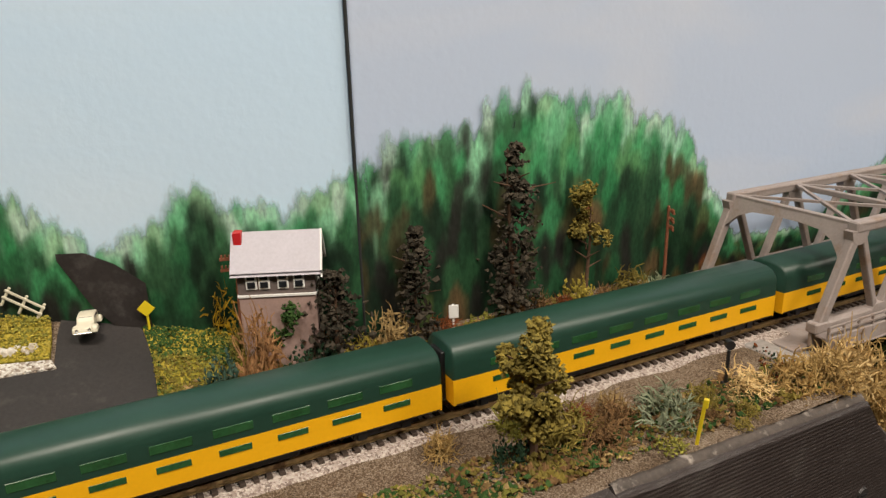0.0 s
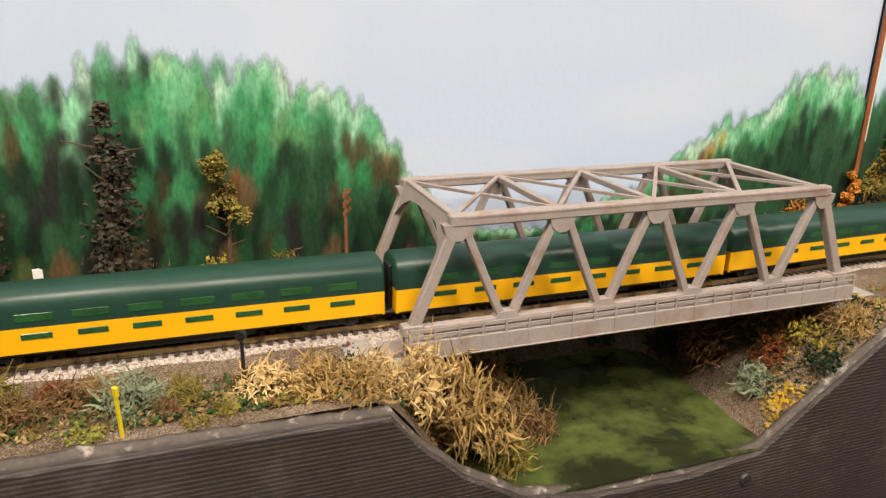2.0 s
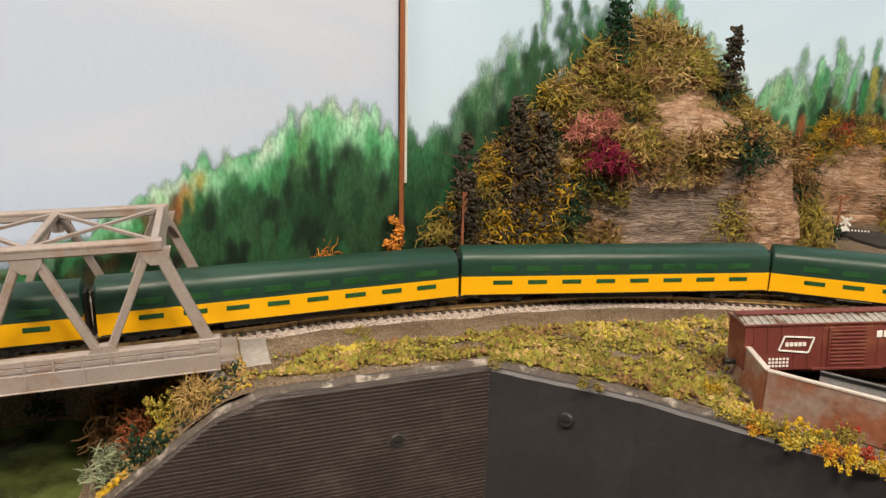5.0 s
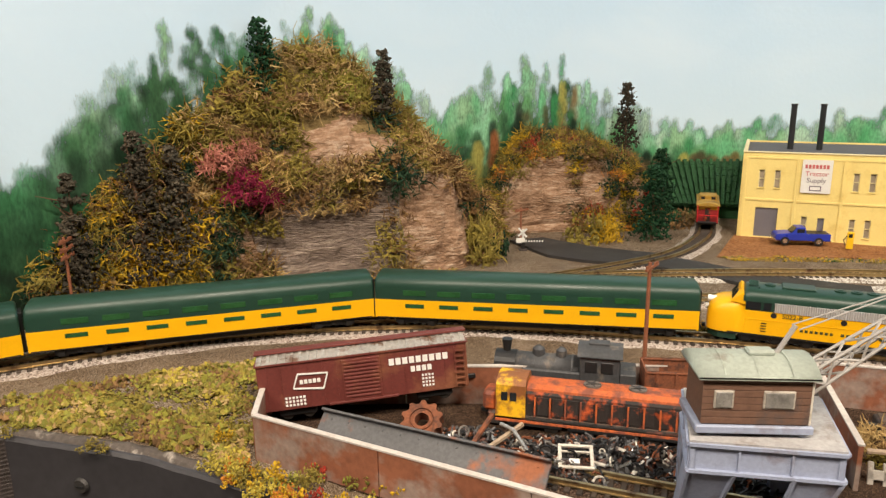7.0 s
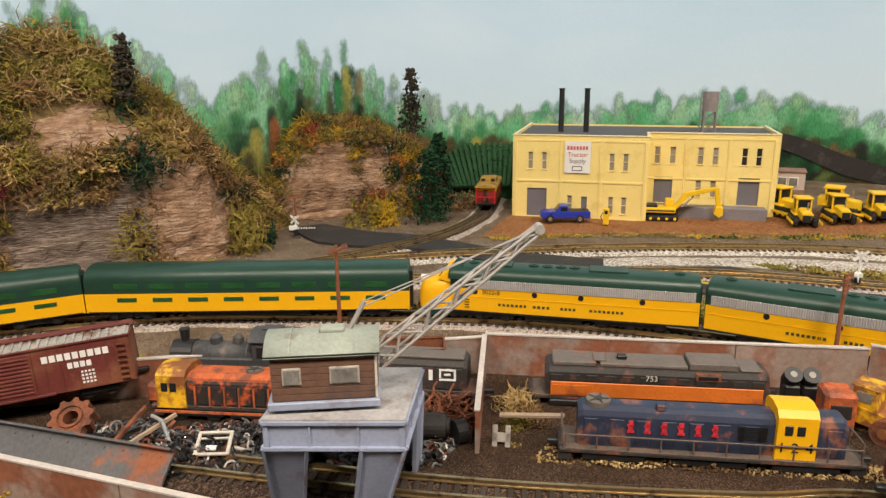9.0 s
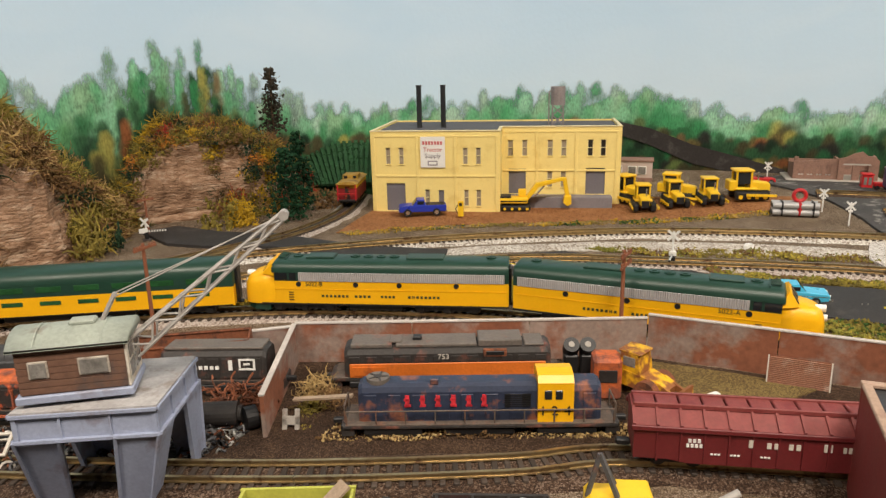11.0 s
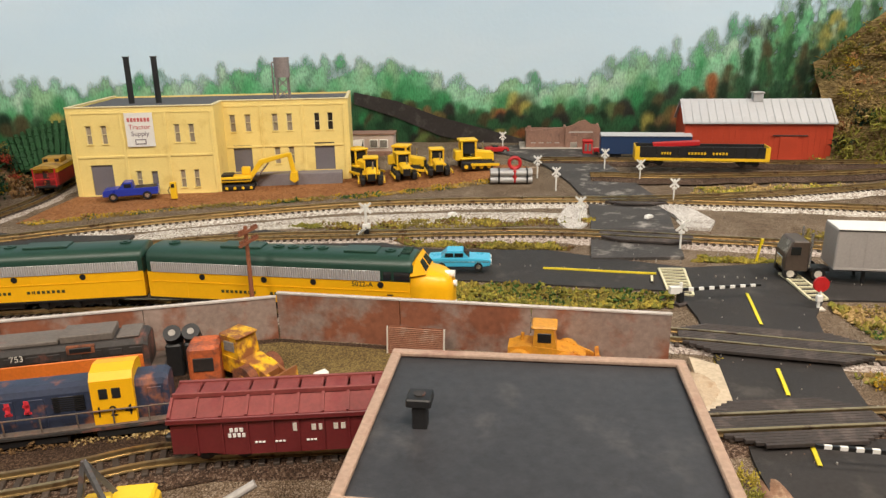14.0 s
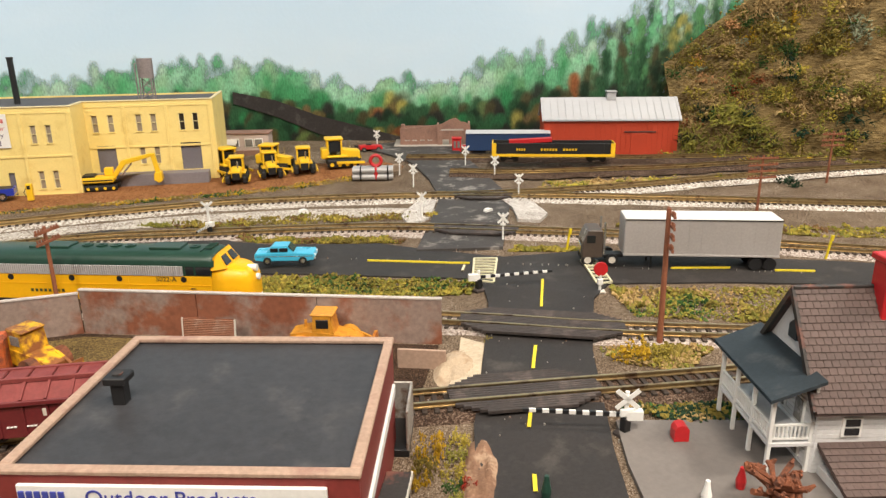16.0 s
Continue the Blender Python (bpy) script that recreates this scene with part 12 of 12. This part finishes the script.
def little_house():
    m, L = lying(0.484, 0.5630, 0.520, 0.5400, gz2(0.50, 0.55))
    t = thing("small_shop", "pale shop front with an awning behind the factory", "building", m)
    h = L / 2
    PINK = mat("faded pink-white wall", (0.52, 0.42, 0.38), 0.7, var=0.12, s1=60)
    part("wall", bbox(-h, h, 0, .020, 0, .0200, .0003), PINK, t)
    part("roof", bbox(-h - .001, h + .001, -.001, .021, .0200, .0215, .0003), OLDBRICK, t)
    for x in (-.010, .003, .012):
        f = part("window", bbox(x - .0040, x + .0040, -.0006, .0004, .0080, .0160, .0002), WHITE, t)
        part("pane", bbox(x - .0033, x + .0033, -.0009, .0, .0087, .0153, .0002), PANE, f)
    part("awning", loft([[(x, -.0085, .0110), (x, 0, .0150), (x, 0, .0156), (x, -.0085, .0116)] for x in (-h, -h + .014)]), BONE, t)
    part("base_course", bbox(-h - .0004, h + .0004, -.0010, .0, 0, .0050, .0002), OLDBRICK, t)


little_house()


def barn():
    z = gz2(0.76, 0.34)
    m, L = lying(0.7110, 0.3690, 0.8050, 0.2960, z)
    t = thing("red_barn", "long red shed with pale grey metal roof", "barn", m)
    h, D, H, R_ = L / 2, 0.040, 0.0335, 0.0492
    part("wall", loft([[(x, 0, 0), (x, D, 0), (x, D, H), (x, D / 2, R_), (x, 0, H), (x, 0, 0)] for x in (-h, h)]), BARNRED, t)
    for i in range(26):
        x = -h + (i + .5) * L / 26
        part("wall_board", bbox(x - L / 54, x + L / 54, -.0003, .0001, .0004, H - .0004, .00006), BARNRED, t)
    for s, (ya, yb) in enumerate(((-.0025, D / 2), (D + .0025, D / 2))):
        za = H - (R_ - H) / (D / 2) * .0025
        part("roof", loft([[(x, ya, za - .0006), (x, yb, R_ - .0006), (x, yb, R_ + .0004), (x, ya, za + .0004)] for x in (-h - .002, h + .002)]), BARNROOF, t, "pale grey metal roof slope")
    for i in range(19):
        x = -h + i * L / 18
        part("roof_seam", beamed((x, -.0025, H - .0012), (x, D / 2, R_ + .0006), .0005, .0006), BARNROOF, t)
    c = part("cupola", bbox(-.0020, .0060, D / 2 - .004, D / 2 + .004, R_ - .002, R_ + .0050, .0003), BARNROOF, t)
    part("cupola_roof", bbox(-.0028, .0068, D / 2 - .005, D / 2 + .005, R_ + .0050, R_ + .0062, .0004), BARNROOF, c)
    part("door", bbox(.018, .032, -.0010, -.0002, 0, .0200, .0002), BARNRED, t)
    part("door_track", bbox(.012, .040, -.0012, -.0002, .0205, .0215, .0001), DULLBLACK, t)


barn()


def side_gondola():
    m, L = lying(0.6440, 0.3590, 0.7200, 0.2950, 0.0125)
    t = thing("open_gondola", "black and yellow gondola carrying a red load", "gondola", m)
    h, w = L / 2, 0.0085
    for s in (-1, 1):
        part("side", bbox(-h, h, s * w - .0005, s * w + .0005, .0050, .0160, .0002), BLACK, t)
        part("side_sill", bbox(-h, h, s * (w + .0005) - .0003, s * (w + .0005) + .0003, .0050, .0072, .0001), CATYELLOW, t, "yellow side sill")
        part("end", bbox(s * h - .0005, s * h + .0005, -w, w, .0050, .0160, .0002), CATYELLOW, t, "yellow wagon end")
        for e in (-1, 1):
            part("corner_post", bbox(e * (h - .0015) - .0017, e * (h - .0015) + .0017, s * (w + .0007) - .0003, s * (w + .0007) + .0003, .0050, .0160, .0001), CATYELLOW, t)
        for i in range(1, 12):
            x = -h + i * L / 12
            part("side_post", bbox(x - .0003, x + .0003, s * (w + .0006) - .0003, s * (w + .0006) + .0003, .0072, .0156, 0), BLACK, t)
        bogie(t, s * (h - .014), 2, .010, .0062)
    part("wagon_floor", bbox(-h, h, -w, w, .0048, .0056, 0), BLACK, t)
    for x0, x1 in ((-.030, -.022), (-.010, .004), (.008, .020)):
        word_bars(t, x0, x1, -w - .0010, .0100, .0118, CATYELLOW, .4, .0022)
    part("load", beamed((-.036, 0, .0160), (-.001, 0, .0180), .008, .0030), REDPAINT, t, "long red load")


side_gondola()
m_, L_ = lying(0.6520, 0.4070, 0.7110, 0.3600, 0.0085)
t_ = thing("boxcar", "dark blue boxcar with a pale roof", "boxcar", m_)
BLUECAR = mat("dark blue wagon paint", (0.018, 0.045, 0.12), 0.45, var=0.1)
part("body", bbox(-L_ / 2, L_ / 2, 0, 0.016, 0.0050, 0.0205, 0.0003), BLUECAR, t_)
part("roof", loft([[(x, -.0005, .0205), (x, .008, .0228), (x, .0165, .0205), (x, .0165, .0200), (x, -.0005, .0200)] for x in (-L_ / 2, L_ / 2)]), BARNROOF, t_)
part("door", bbox(-.006, .006, -.0007, .0003, .006, .0195, .0001), BLUECAR, t_)
for s in (-1, 1):
    g_ = part("bogie", bbox(s * (L_ / 2 - .012) - .006, s * (L_ / 2 - .012) + .006, .002, .014, .0015, .0050, .0005), BLACK, t_)
# red telephone box, red vehicle
t_ = thing("red_kiosk", "bright red kiosk beside the depot road", "kiosk", pose(0.6640, 0.4370, gz2(.664, .437), 0, 0, -35))
part("cabinet", bbox(-.0042, .0042, -.0042, .0042, 0, .0120, .0005), REDPAINT, t_)
part("roof", bbox(-.0048, .0048, -.0048, .0048, .0120, .0135, .0005), REDPAINT, t_)
for x in (-.0018, .0018):
    part("pane", bbox(x - .0012, x + .0012, -.0045, -.0040, .0040, .0105, .0001), PANE, t_)
t_ = thing("red_trailer", "low red trailer parked beside the kiosk", "trailer", pose(0.6720, 0.4290, gz2(.672, .429), 0, 0, -35))
part("deck", bbox(-.0060, .0060, -.0035, .0035, .0025, .0060, .0006), REDPAINT, t_)
for x in (-.0035, .0035):
    part("wheel", tubed((x, -.0036, .0018), (x, .0036, .0018), .0018, seg=12), BLACK, t_)
t_ = thing("red_roadster", "small red vehicle near the depot", "car", pose(0.6010, 0.4900, gz2(.601, .49), 0, 0, -20))
part("body", bevelled(outline([(-.0110, .002), (-.0110, .0056), (-.004, .0062), (.0105, .0054), (.0115, .002)], -.0046, .0046), .0005), REDPAINT, t_)
part("seat", bbox(-.0040, .0010, -.0034, .0034, .0058, .0072, .0005), BLACK, t_)
wheels(t_, (-.0068, .0070), .0048, .0022)


CABRED = mat("dull red caboose paint", (0.26, 0.016, 0.018), 0.5, var=0.25, s1=90, col2=(0.12, 0.012, 0.012), amt2=0.4, s3=120)
CABROOF = mat("dusty brown-yellow roof", (0.42, 0.25, 0.04), 0.6, var=0.25, s1=90, col2=(0.20, 0.11, 0.04), amt2=0.5, s3=110)


def caboose():
    p, d = TB.at(TB.nearest(0.249, 0.576)), TB.dir(TB.nearest(0.249, 0.576))
    a = math.degrees(math.atan2(d.y, d.x))
    t = thing("caboose", "red and yellow caboose standing behind the hill", "caboose", pose(p.x, p.y, 0.0039, 0, 0, a))
    h, w = 0.0270, 0.0082
    part("body", bbox(-h + .004, h - .004, -w, w, .0050, .0150, .0003), CABRED, t)
    part("letterboard", bbox(-h + .0038, h - .0038, -w - .0002, w + .0002, .0150, .0190, .0003), CATYELLOW, t, "yellow band under the roof")
    part("roof", loft([[(x, y, .0190 + .0020 * (1 - (y / .009) ** 2)) for y in np.linspace(-.009, .009, 9)] + [(x, .009, .0186), (x, -.009, .0186)] for x in (-h, h)]), CABROOF, t, "brown-yellow curved roof")
    cp = part("cupola", bbox(-.0075, .0075, -w * .80, w * .80, .0195, .0240, .0004), CABROOF, t, "dull yellow cupola")
    for y in (-.0040, .0040):
        part("pane", bbox(-.0079, -.0070, y - .0016, y + .0016, .0208, .0230, .0002), DARKGLASS, cp)
    part("platform", bbox(-h, h, -w, w, .0044, .0054, .0002), BLACK, t)
    part("end_door", bbox(-h + .0036, -h + .0041, -.0020, .0020, .0055, .0165, .0001), BURNT, t)
    for y in (-w + .0006, w - .0006):
        part("end_rail", bbox(-h, -h + .0006, y - .0004, y + .0004, .0050, .0190, 0), REDPAINT, t)
    part("end_rail", bbox(-h, -h + .0006, -w, w, .0105, .0112, 0), REDPAINT, t)
    for s in (-1, 1):
        bogie(t, s * .0165, 2, .009, .0060)


caboose()


def field():
    """Ploughed-looking green crop rows on the slope behind the caboose."""
    CROP = mat("dark green crop rows", (0.012, 0.062, 0.018), 0.85, var=0.4, s1=160, s2=1500, bump=0.8, bs=900, bd=0.001)
    t = thing("crop_field", "dark green crop rows on a sloping field", "field", kind="stuff")
    rg_ = random.Random(4)
    bm = bmesh.new()
    A, B = Vector((0.205, 0.625, 0.012)), Vector((0.300, 0.605, 0.012))
    C_, D_ = Vector((0.190, 0.680, 0.044)), Vector((0.330, 0.640, 0.048))
    for i in range(26):
        k = i / 25
        p, q = A.lerp(B, k), C_.lerp(D_, k)
        n = 16
        for j in range(n):
            a, b = p.lerp(q, j / n), p.lerp(q, (j + 1) / n)
            beam(bm, a, b + (b - a) * .1, .0030 + rg_.uniform(-.0006, .0008), .0026 + rg_.uniform(-.0005, .0010))
    part("crop_rows", bm, CROP, t)
    part("field_ground", loft([[tuple(A - Vector((0, 0, .014))), tuple(B - Vector((0, 0, .014)))], [tuple(C_ - Vector((0, 0, .001))), tuple(D_ - Vector((0, 0, .001)))]], cap=False), CROP, t)


field()


def cottage():
    """A half-depth house that stands against the backdrop."""
    t = thing("cottage", "small cottage with pale roof against the backdrop", "cottage", pose(-0.6398, 0.0974, 0.0205, 0, 0, 5.3))
    LILAC = mat("pale lilac-grey roof", (0.50, 0.48, 0.53), 0.65, var=0.08, s1=60)
    DARKWALL = mat("dusky brown wall", (0.15, 0.12, 0.11), 0.75, var=0.2, s1=80)
    PINKWALL = mat("dusty pink wall", (0.36, 0.25, 0.22), 0.75, var=0.15, s1=70)
    L, D, H, R_ = 0.0290, 0.0150, 0.0285, 0.0393
    part("lower_wall", bbox(-L, 0, 0, D, -0.013, 0.0165, 0.0002), PINKWALL, t, "dusty pink lower wall")
    part("upper_wall", loft([[(x, 0, 0.0165), (x, D, 0.0165), (x, D, H), (x, D / 2, R_), (x, 0, H), (x, 0, 0.0165)] for x in (-L, 0)]), DARKWALL, t)
    for ya, yb in ((-0.0020, D / 2), (D + 0.0004, D / 2)):
        za = H - (R_ - H) / (D / 2) * (0.0020 if ya < 0 else 0.0004)
        part("roof", loft([[(x, ya, za - 0.0008), (x, yb, R_ - 0.0008), (x, yb, R_ + 0.0006), (x, ya, za + 0.0006)] for x in (-L - 0.002, 0.0025)]), LILAC, t, "pale lilac-grey roof slope")
        part("barge_board", loft([[(x, ya, za - 0.0020), (x, yb, R_ - 0.0020), (x, yb, R_ + 0.0008), (x, ya, za + 0.0008)] for x in (0.0025, 0.0032)]), WHITE, t)
    part("chimney", bbox(-L - 0.0010, -L + 0.0022, D / 2 - 0.0030, D / 2 + 0.0010, R_ - 0.0085, R_ + 0.0012, 0.0003), REDPAINT, t, "red chimney")
    for x in (-0.0238, -0.0190, -0.0120, -0.0060):
        f = part("window", bbox(x - 0.0021, x + 0.0021, -0.0006, 0.0002, 0.0192, 0.0262, 0.0002), WHITE, t)
        for z in (0.0198, 0.0230):
            part("pane", bbox(x - 0.0015, x + 0.0015, -0.0009, 0, z, z + 0.0025, 0.0002), DARKGLASS, f)
    for y in (0.0035, 0.0085):
        part("gable_window", bbox(-0.0002, 0.0006, y - 0.0012, y + 0.0012, 0.0192, 0.0262, 0.0002), WHITE, t)
    part("gable_window", bbox(-0.0002, 0.0006, D / 2 - 0.0010, D / 2 + 0.0010, 0.0300, 0.0345, 0.0002), WHITE, t)
    part("string_course", bbox(-L - 0.0004, 0.0004, -0.0005, D, 0.0160, 0.0170, 0.0001), WHITE, t)


cottage()


def fence_sign():
    t = thing("field_fence", "yellow-cream rail fence on the grass field", "fence", pose(-0.757, 0.1005, gz2(-.757, .1005) + 0.004, 0, 32, 6))
    for x in (-.008, -.001, .006):
        part("fence_post", bbox(x - .0005, x + .0005, -.0004, .0004, -.001, .0075, .0001), CREAM, t)
    for z in (.0025, .0055):
        part("fence_rail", bbox(-.009, .007, -.0008, -.0004, z, z + .0010, .0001), CREAM, t)


fence_sign()
crossbuck(-0.752, 0.062, 0, 0.016)
t_ = thing("gravel_barrier", "low white rubble edge at the road side", "rubble", pose(-0.7600, 0.082, gz2(-.76, .082), 0, 0, 12), kind="stuff")
rg = random.Random(3)
bm = bmesh.new()
for i in range(40):
    x, y = rg.uniform(-.018, .018), rg.uniform(-.003, .003)
    r = rg.uniform(.0008, .0022)
    mm = pose(x, y, r * .4, rg.uniform(0, 90), rg.uniform(0, 90), rg.uniform(0, 90)) @ Matrix.Scale(r, 4)
    bmesh.ops.create_icosphere(bm, subdivisions=1, radius=1, matrix=mm)
part("stone", bm, BONE, t_)

# ---- creek banks and edge planting ----
BANK = mat("brown bank earth", (0.20, 0.11, 0.065), 0.9, var=0.3, s1=120, s2=1200, col2=(0.34, 0.23, 0.15), amt2=0.45, s3=160, bump=0.5, bs=900)
for k, (u, v, r, h) in enumerate(((-0.082, -0.029, 0.0065, 0.0045), (-0.071, -0.030, 0.006, 0.004), (-0.072, 0.012, 0.013, 0.014))):
    q = BO + BU * u + BV * v
    lump("bank_rock", "red-brown plaster rock on the creek bank", "rock", q.x, q.y, r, h, BANK, 40 + k)
for x, y, z, r, h, c in ((-0.4290, 0.1085, -0.011, 0.0150, 0.0250, "straw"), (-0.4180, 0.1150, -0.020, 0.0165, 0.0290, "wheat"), (-0.4080, 0.1210, -0.034, 0.0150, 0.0270, "wheat"), (-0.3985, 0.1260, -0.046, 0.0125, 0.0190, "olive"), (-0.4430, 0.1000, -0.002, 0.0100, 0.0140, "straw"), (-0.4030, 0.1330, -0.038, 0.0120, 0.0220, "brown")):
    bush(x, y, r, c, "L", z, h, "on the creek bank", "bank bushes")
rg = random.Random(12)
for i in range(26):
    k = i / 25
    x = -0.062 + 0.085 * k + rg.uniform(-0.004, 0.004)
    y = 0.2140 - 0.0455 * k + rg.uniform(-0.006, 0.003)
    bush(x, y, rg.uniform(0.0045, 0.0085), rg.choice(["lime", "olive", "yellow", "gold", "lime", "olive", "red", "orange"]), "F", None, rg.uniform(0.005, 0.011), "in front of the scrapyard wall", "edge bushes")
for i in range(22):
    x, y = -0.215 + 0.150 * i / 21 + rg.uniform(-0.01, 0.01), 0.262 + rg.uniform(-0.022, 0.016) - 0.02 * i / 21
    bush(x, y, rg.uniform(0.004, 0.008), rg.choice(["lime", "olive", "yellow", "olive", "lime"]), "F", None, rg.uniform(0.0035, 0.007), "on the bank beside the track", "edge bushes")

# ---- verge beside the store and bits on the road ----
SANDY = mat("pale sandy plaster", (0.46, 0.36, 0.25), 0.9, var=0.2, s1=120, s2=1200, col2=(0.34, 0.24, 0.15), amt2=0.4, s3=150, bump=0.5, bs=900)


def mound(name, label, cat, x, y, rx, ry, h, rz, material, seed):
    """A low uneven bank that runs out into the ground."""
    n = 22
    V, F = [], []
    for i in range(n + 1):
        for j in range(n + 1):
            a, b = 2 * i / n - 1, 2 * j / n - 1
            d = max(0.0, 1 - (a * a + b * b) ** 1.2)
            k = noise.noise(Vector((a * 2.2, b * 2.2, seed))) + 0.5 * noise.noise(Vector((a * 6, b * 6, seed + 3)))
            V.append((a * rx, b * ry, -0.0006 + h * d ** 0.8 * (1 + 0.5 * k)))
    for i in range(n):
        for j in range(n):
            k = i * (n + 1) + j
            F.append((k, k + n + 1, k + n + 2, k + 1))
    ob = mesh_np(name, V, F, material, smooth=True)
    ob.matrix_world = pose(x, y, ground_z(x, y), 0, 0, rz)
    return tagged(ob, label, cat)


mound("sand_mound", "rough pale sandy mound beside the crossing", "sand", 0.4085, 0.0900, 0.0165, 0.0085, 0.0042, 48, SANDY, 70)
mound("earth_mound", "brown earth bank along the road edge", "earth", 0.3745, 0.0310, 0.0260, 0.0062, 0.0030, 52, BANK, 80)
for x, y, r, c in ((0.3800, 0.0500, 0.0050, "yellow"), (0.3745, 0.0445, 0.0045, "lime"), (0.3700, 0.0390, 0.0046, "yellow"), (0.3665, 0.0330, 0.0040, "green"), (0.3700, 0.0310, 0.0038, "red"), (0.3620, 0.0270, 0.0042, "lime")):
    bush(x, y, r, c, "F", None, r * 1.5, "between the store and the road", "verge bushes")
rg = random.Random(44)
bm = bmesh.new()
for i in range(150):
    ln = rg.choice(((0.345, -0.01, 0.44, 0.105), (0.40, 0.03, 0.49, 0.135), (0.38, 0.28, 0.62, 0.06), (0.49, 0.20, 0.60, 0.33)))
    k, o = rg.random(), rg.gauss(0, 0.014)
    x, y = ln[0] + (ln[2] - ln[0]) * k + o, ln[1] + (ln[3] - ln[1]) * k - o
    r = rg.uniform(0.00010, 0.00024)
    z = ground_z(x, y) + 0.0016
    box(bm, x - r, x + r * rg.uniform(0.6, 1.6), y - r, y + r, z - 0.0016, z + r)
tagged(link("road_grit", bm, GALV), "scattered pale grit on the asphalt", "grit", kind="stuff")
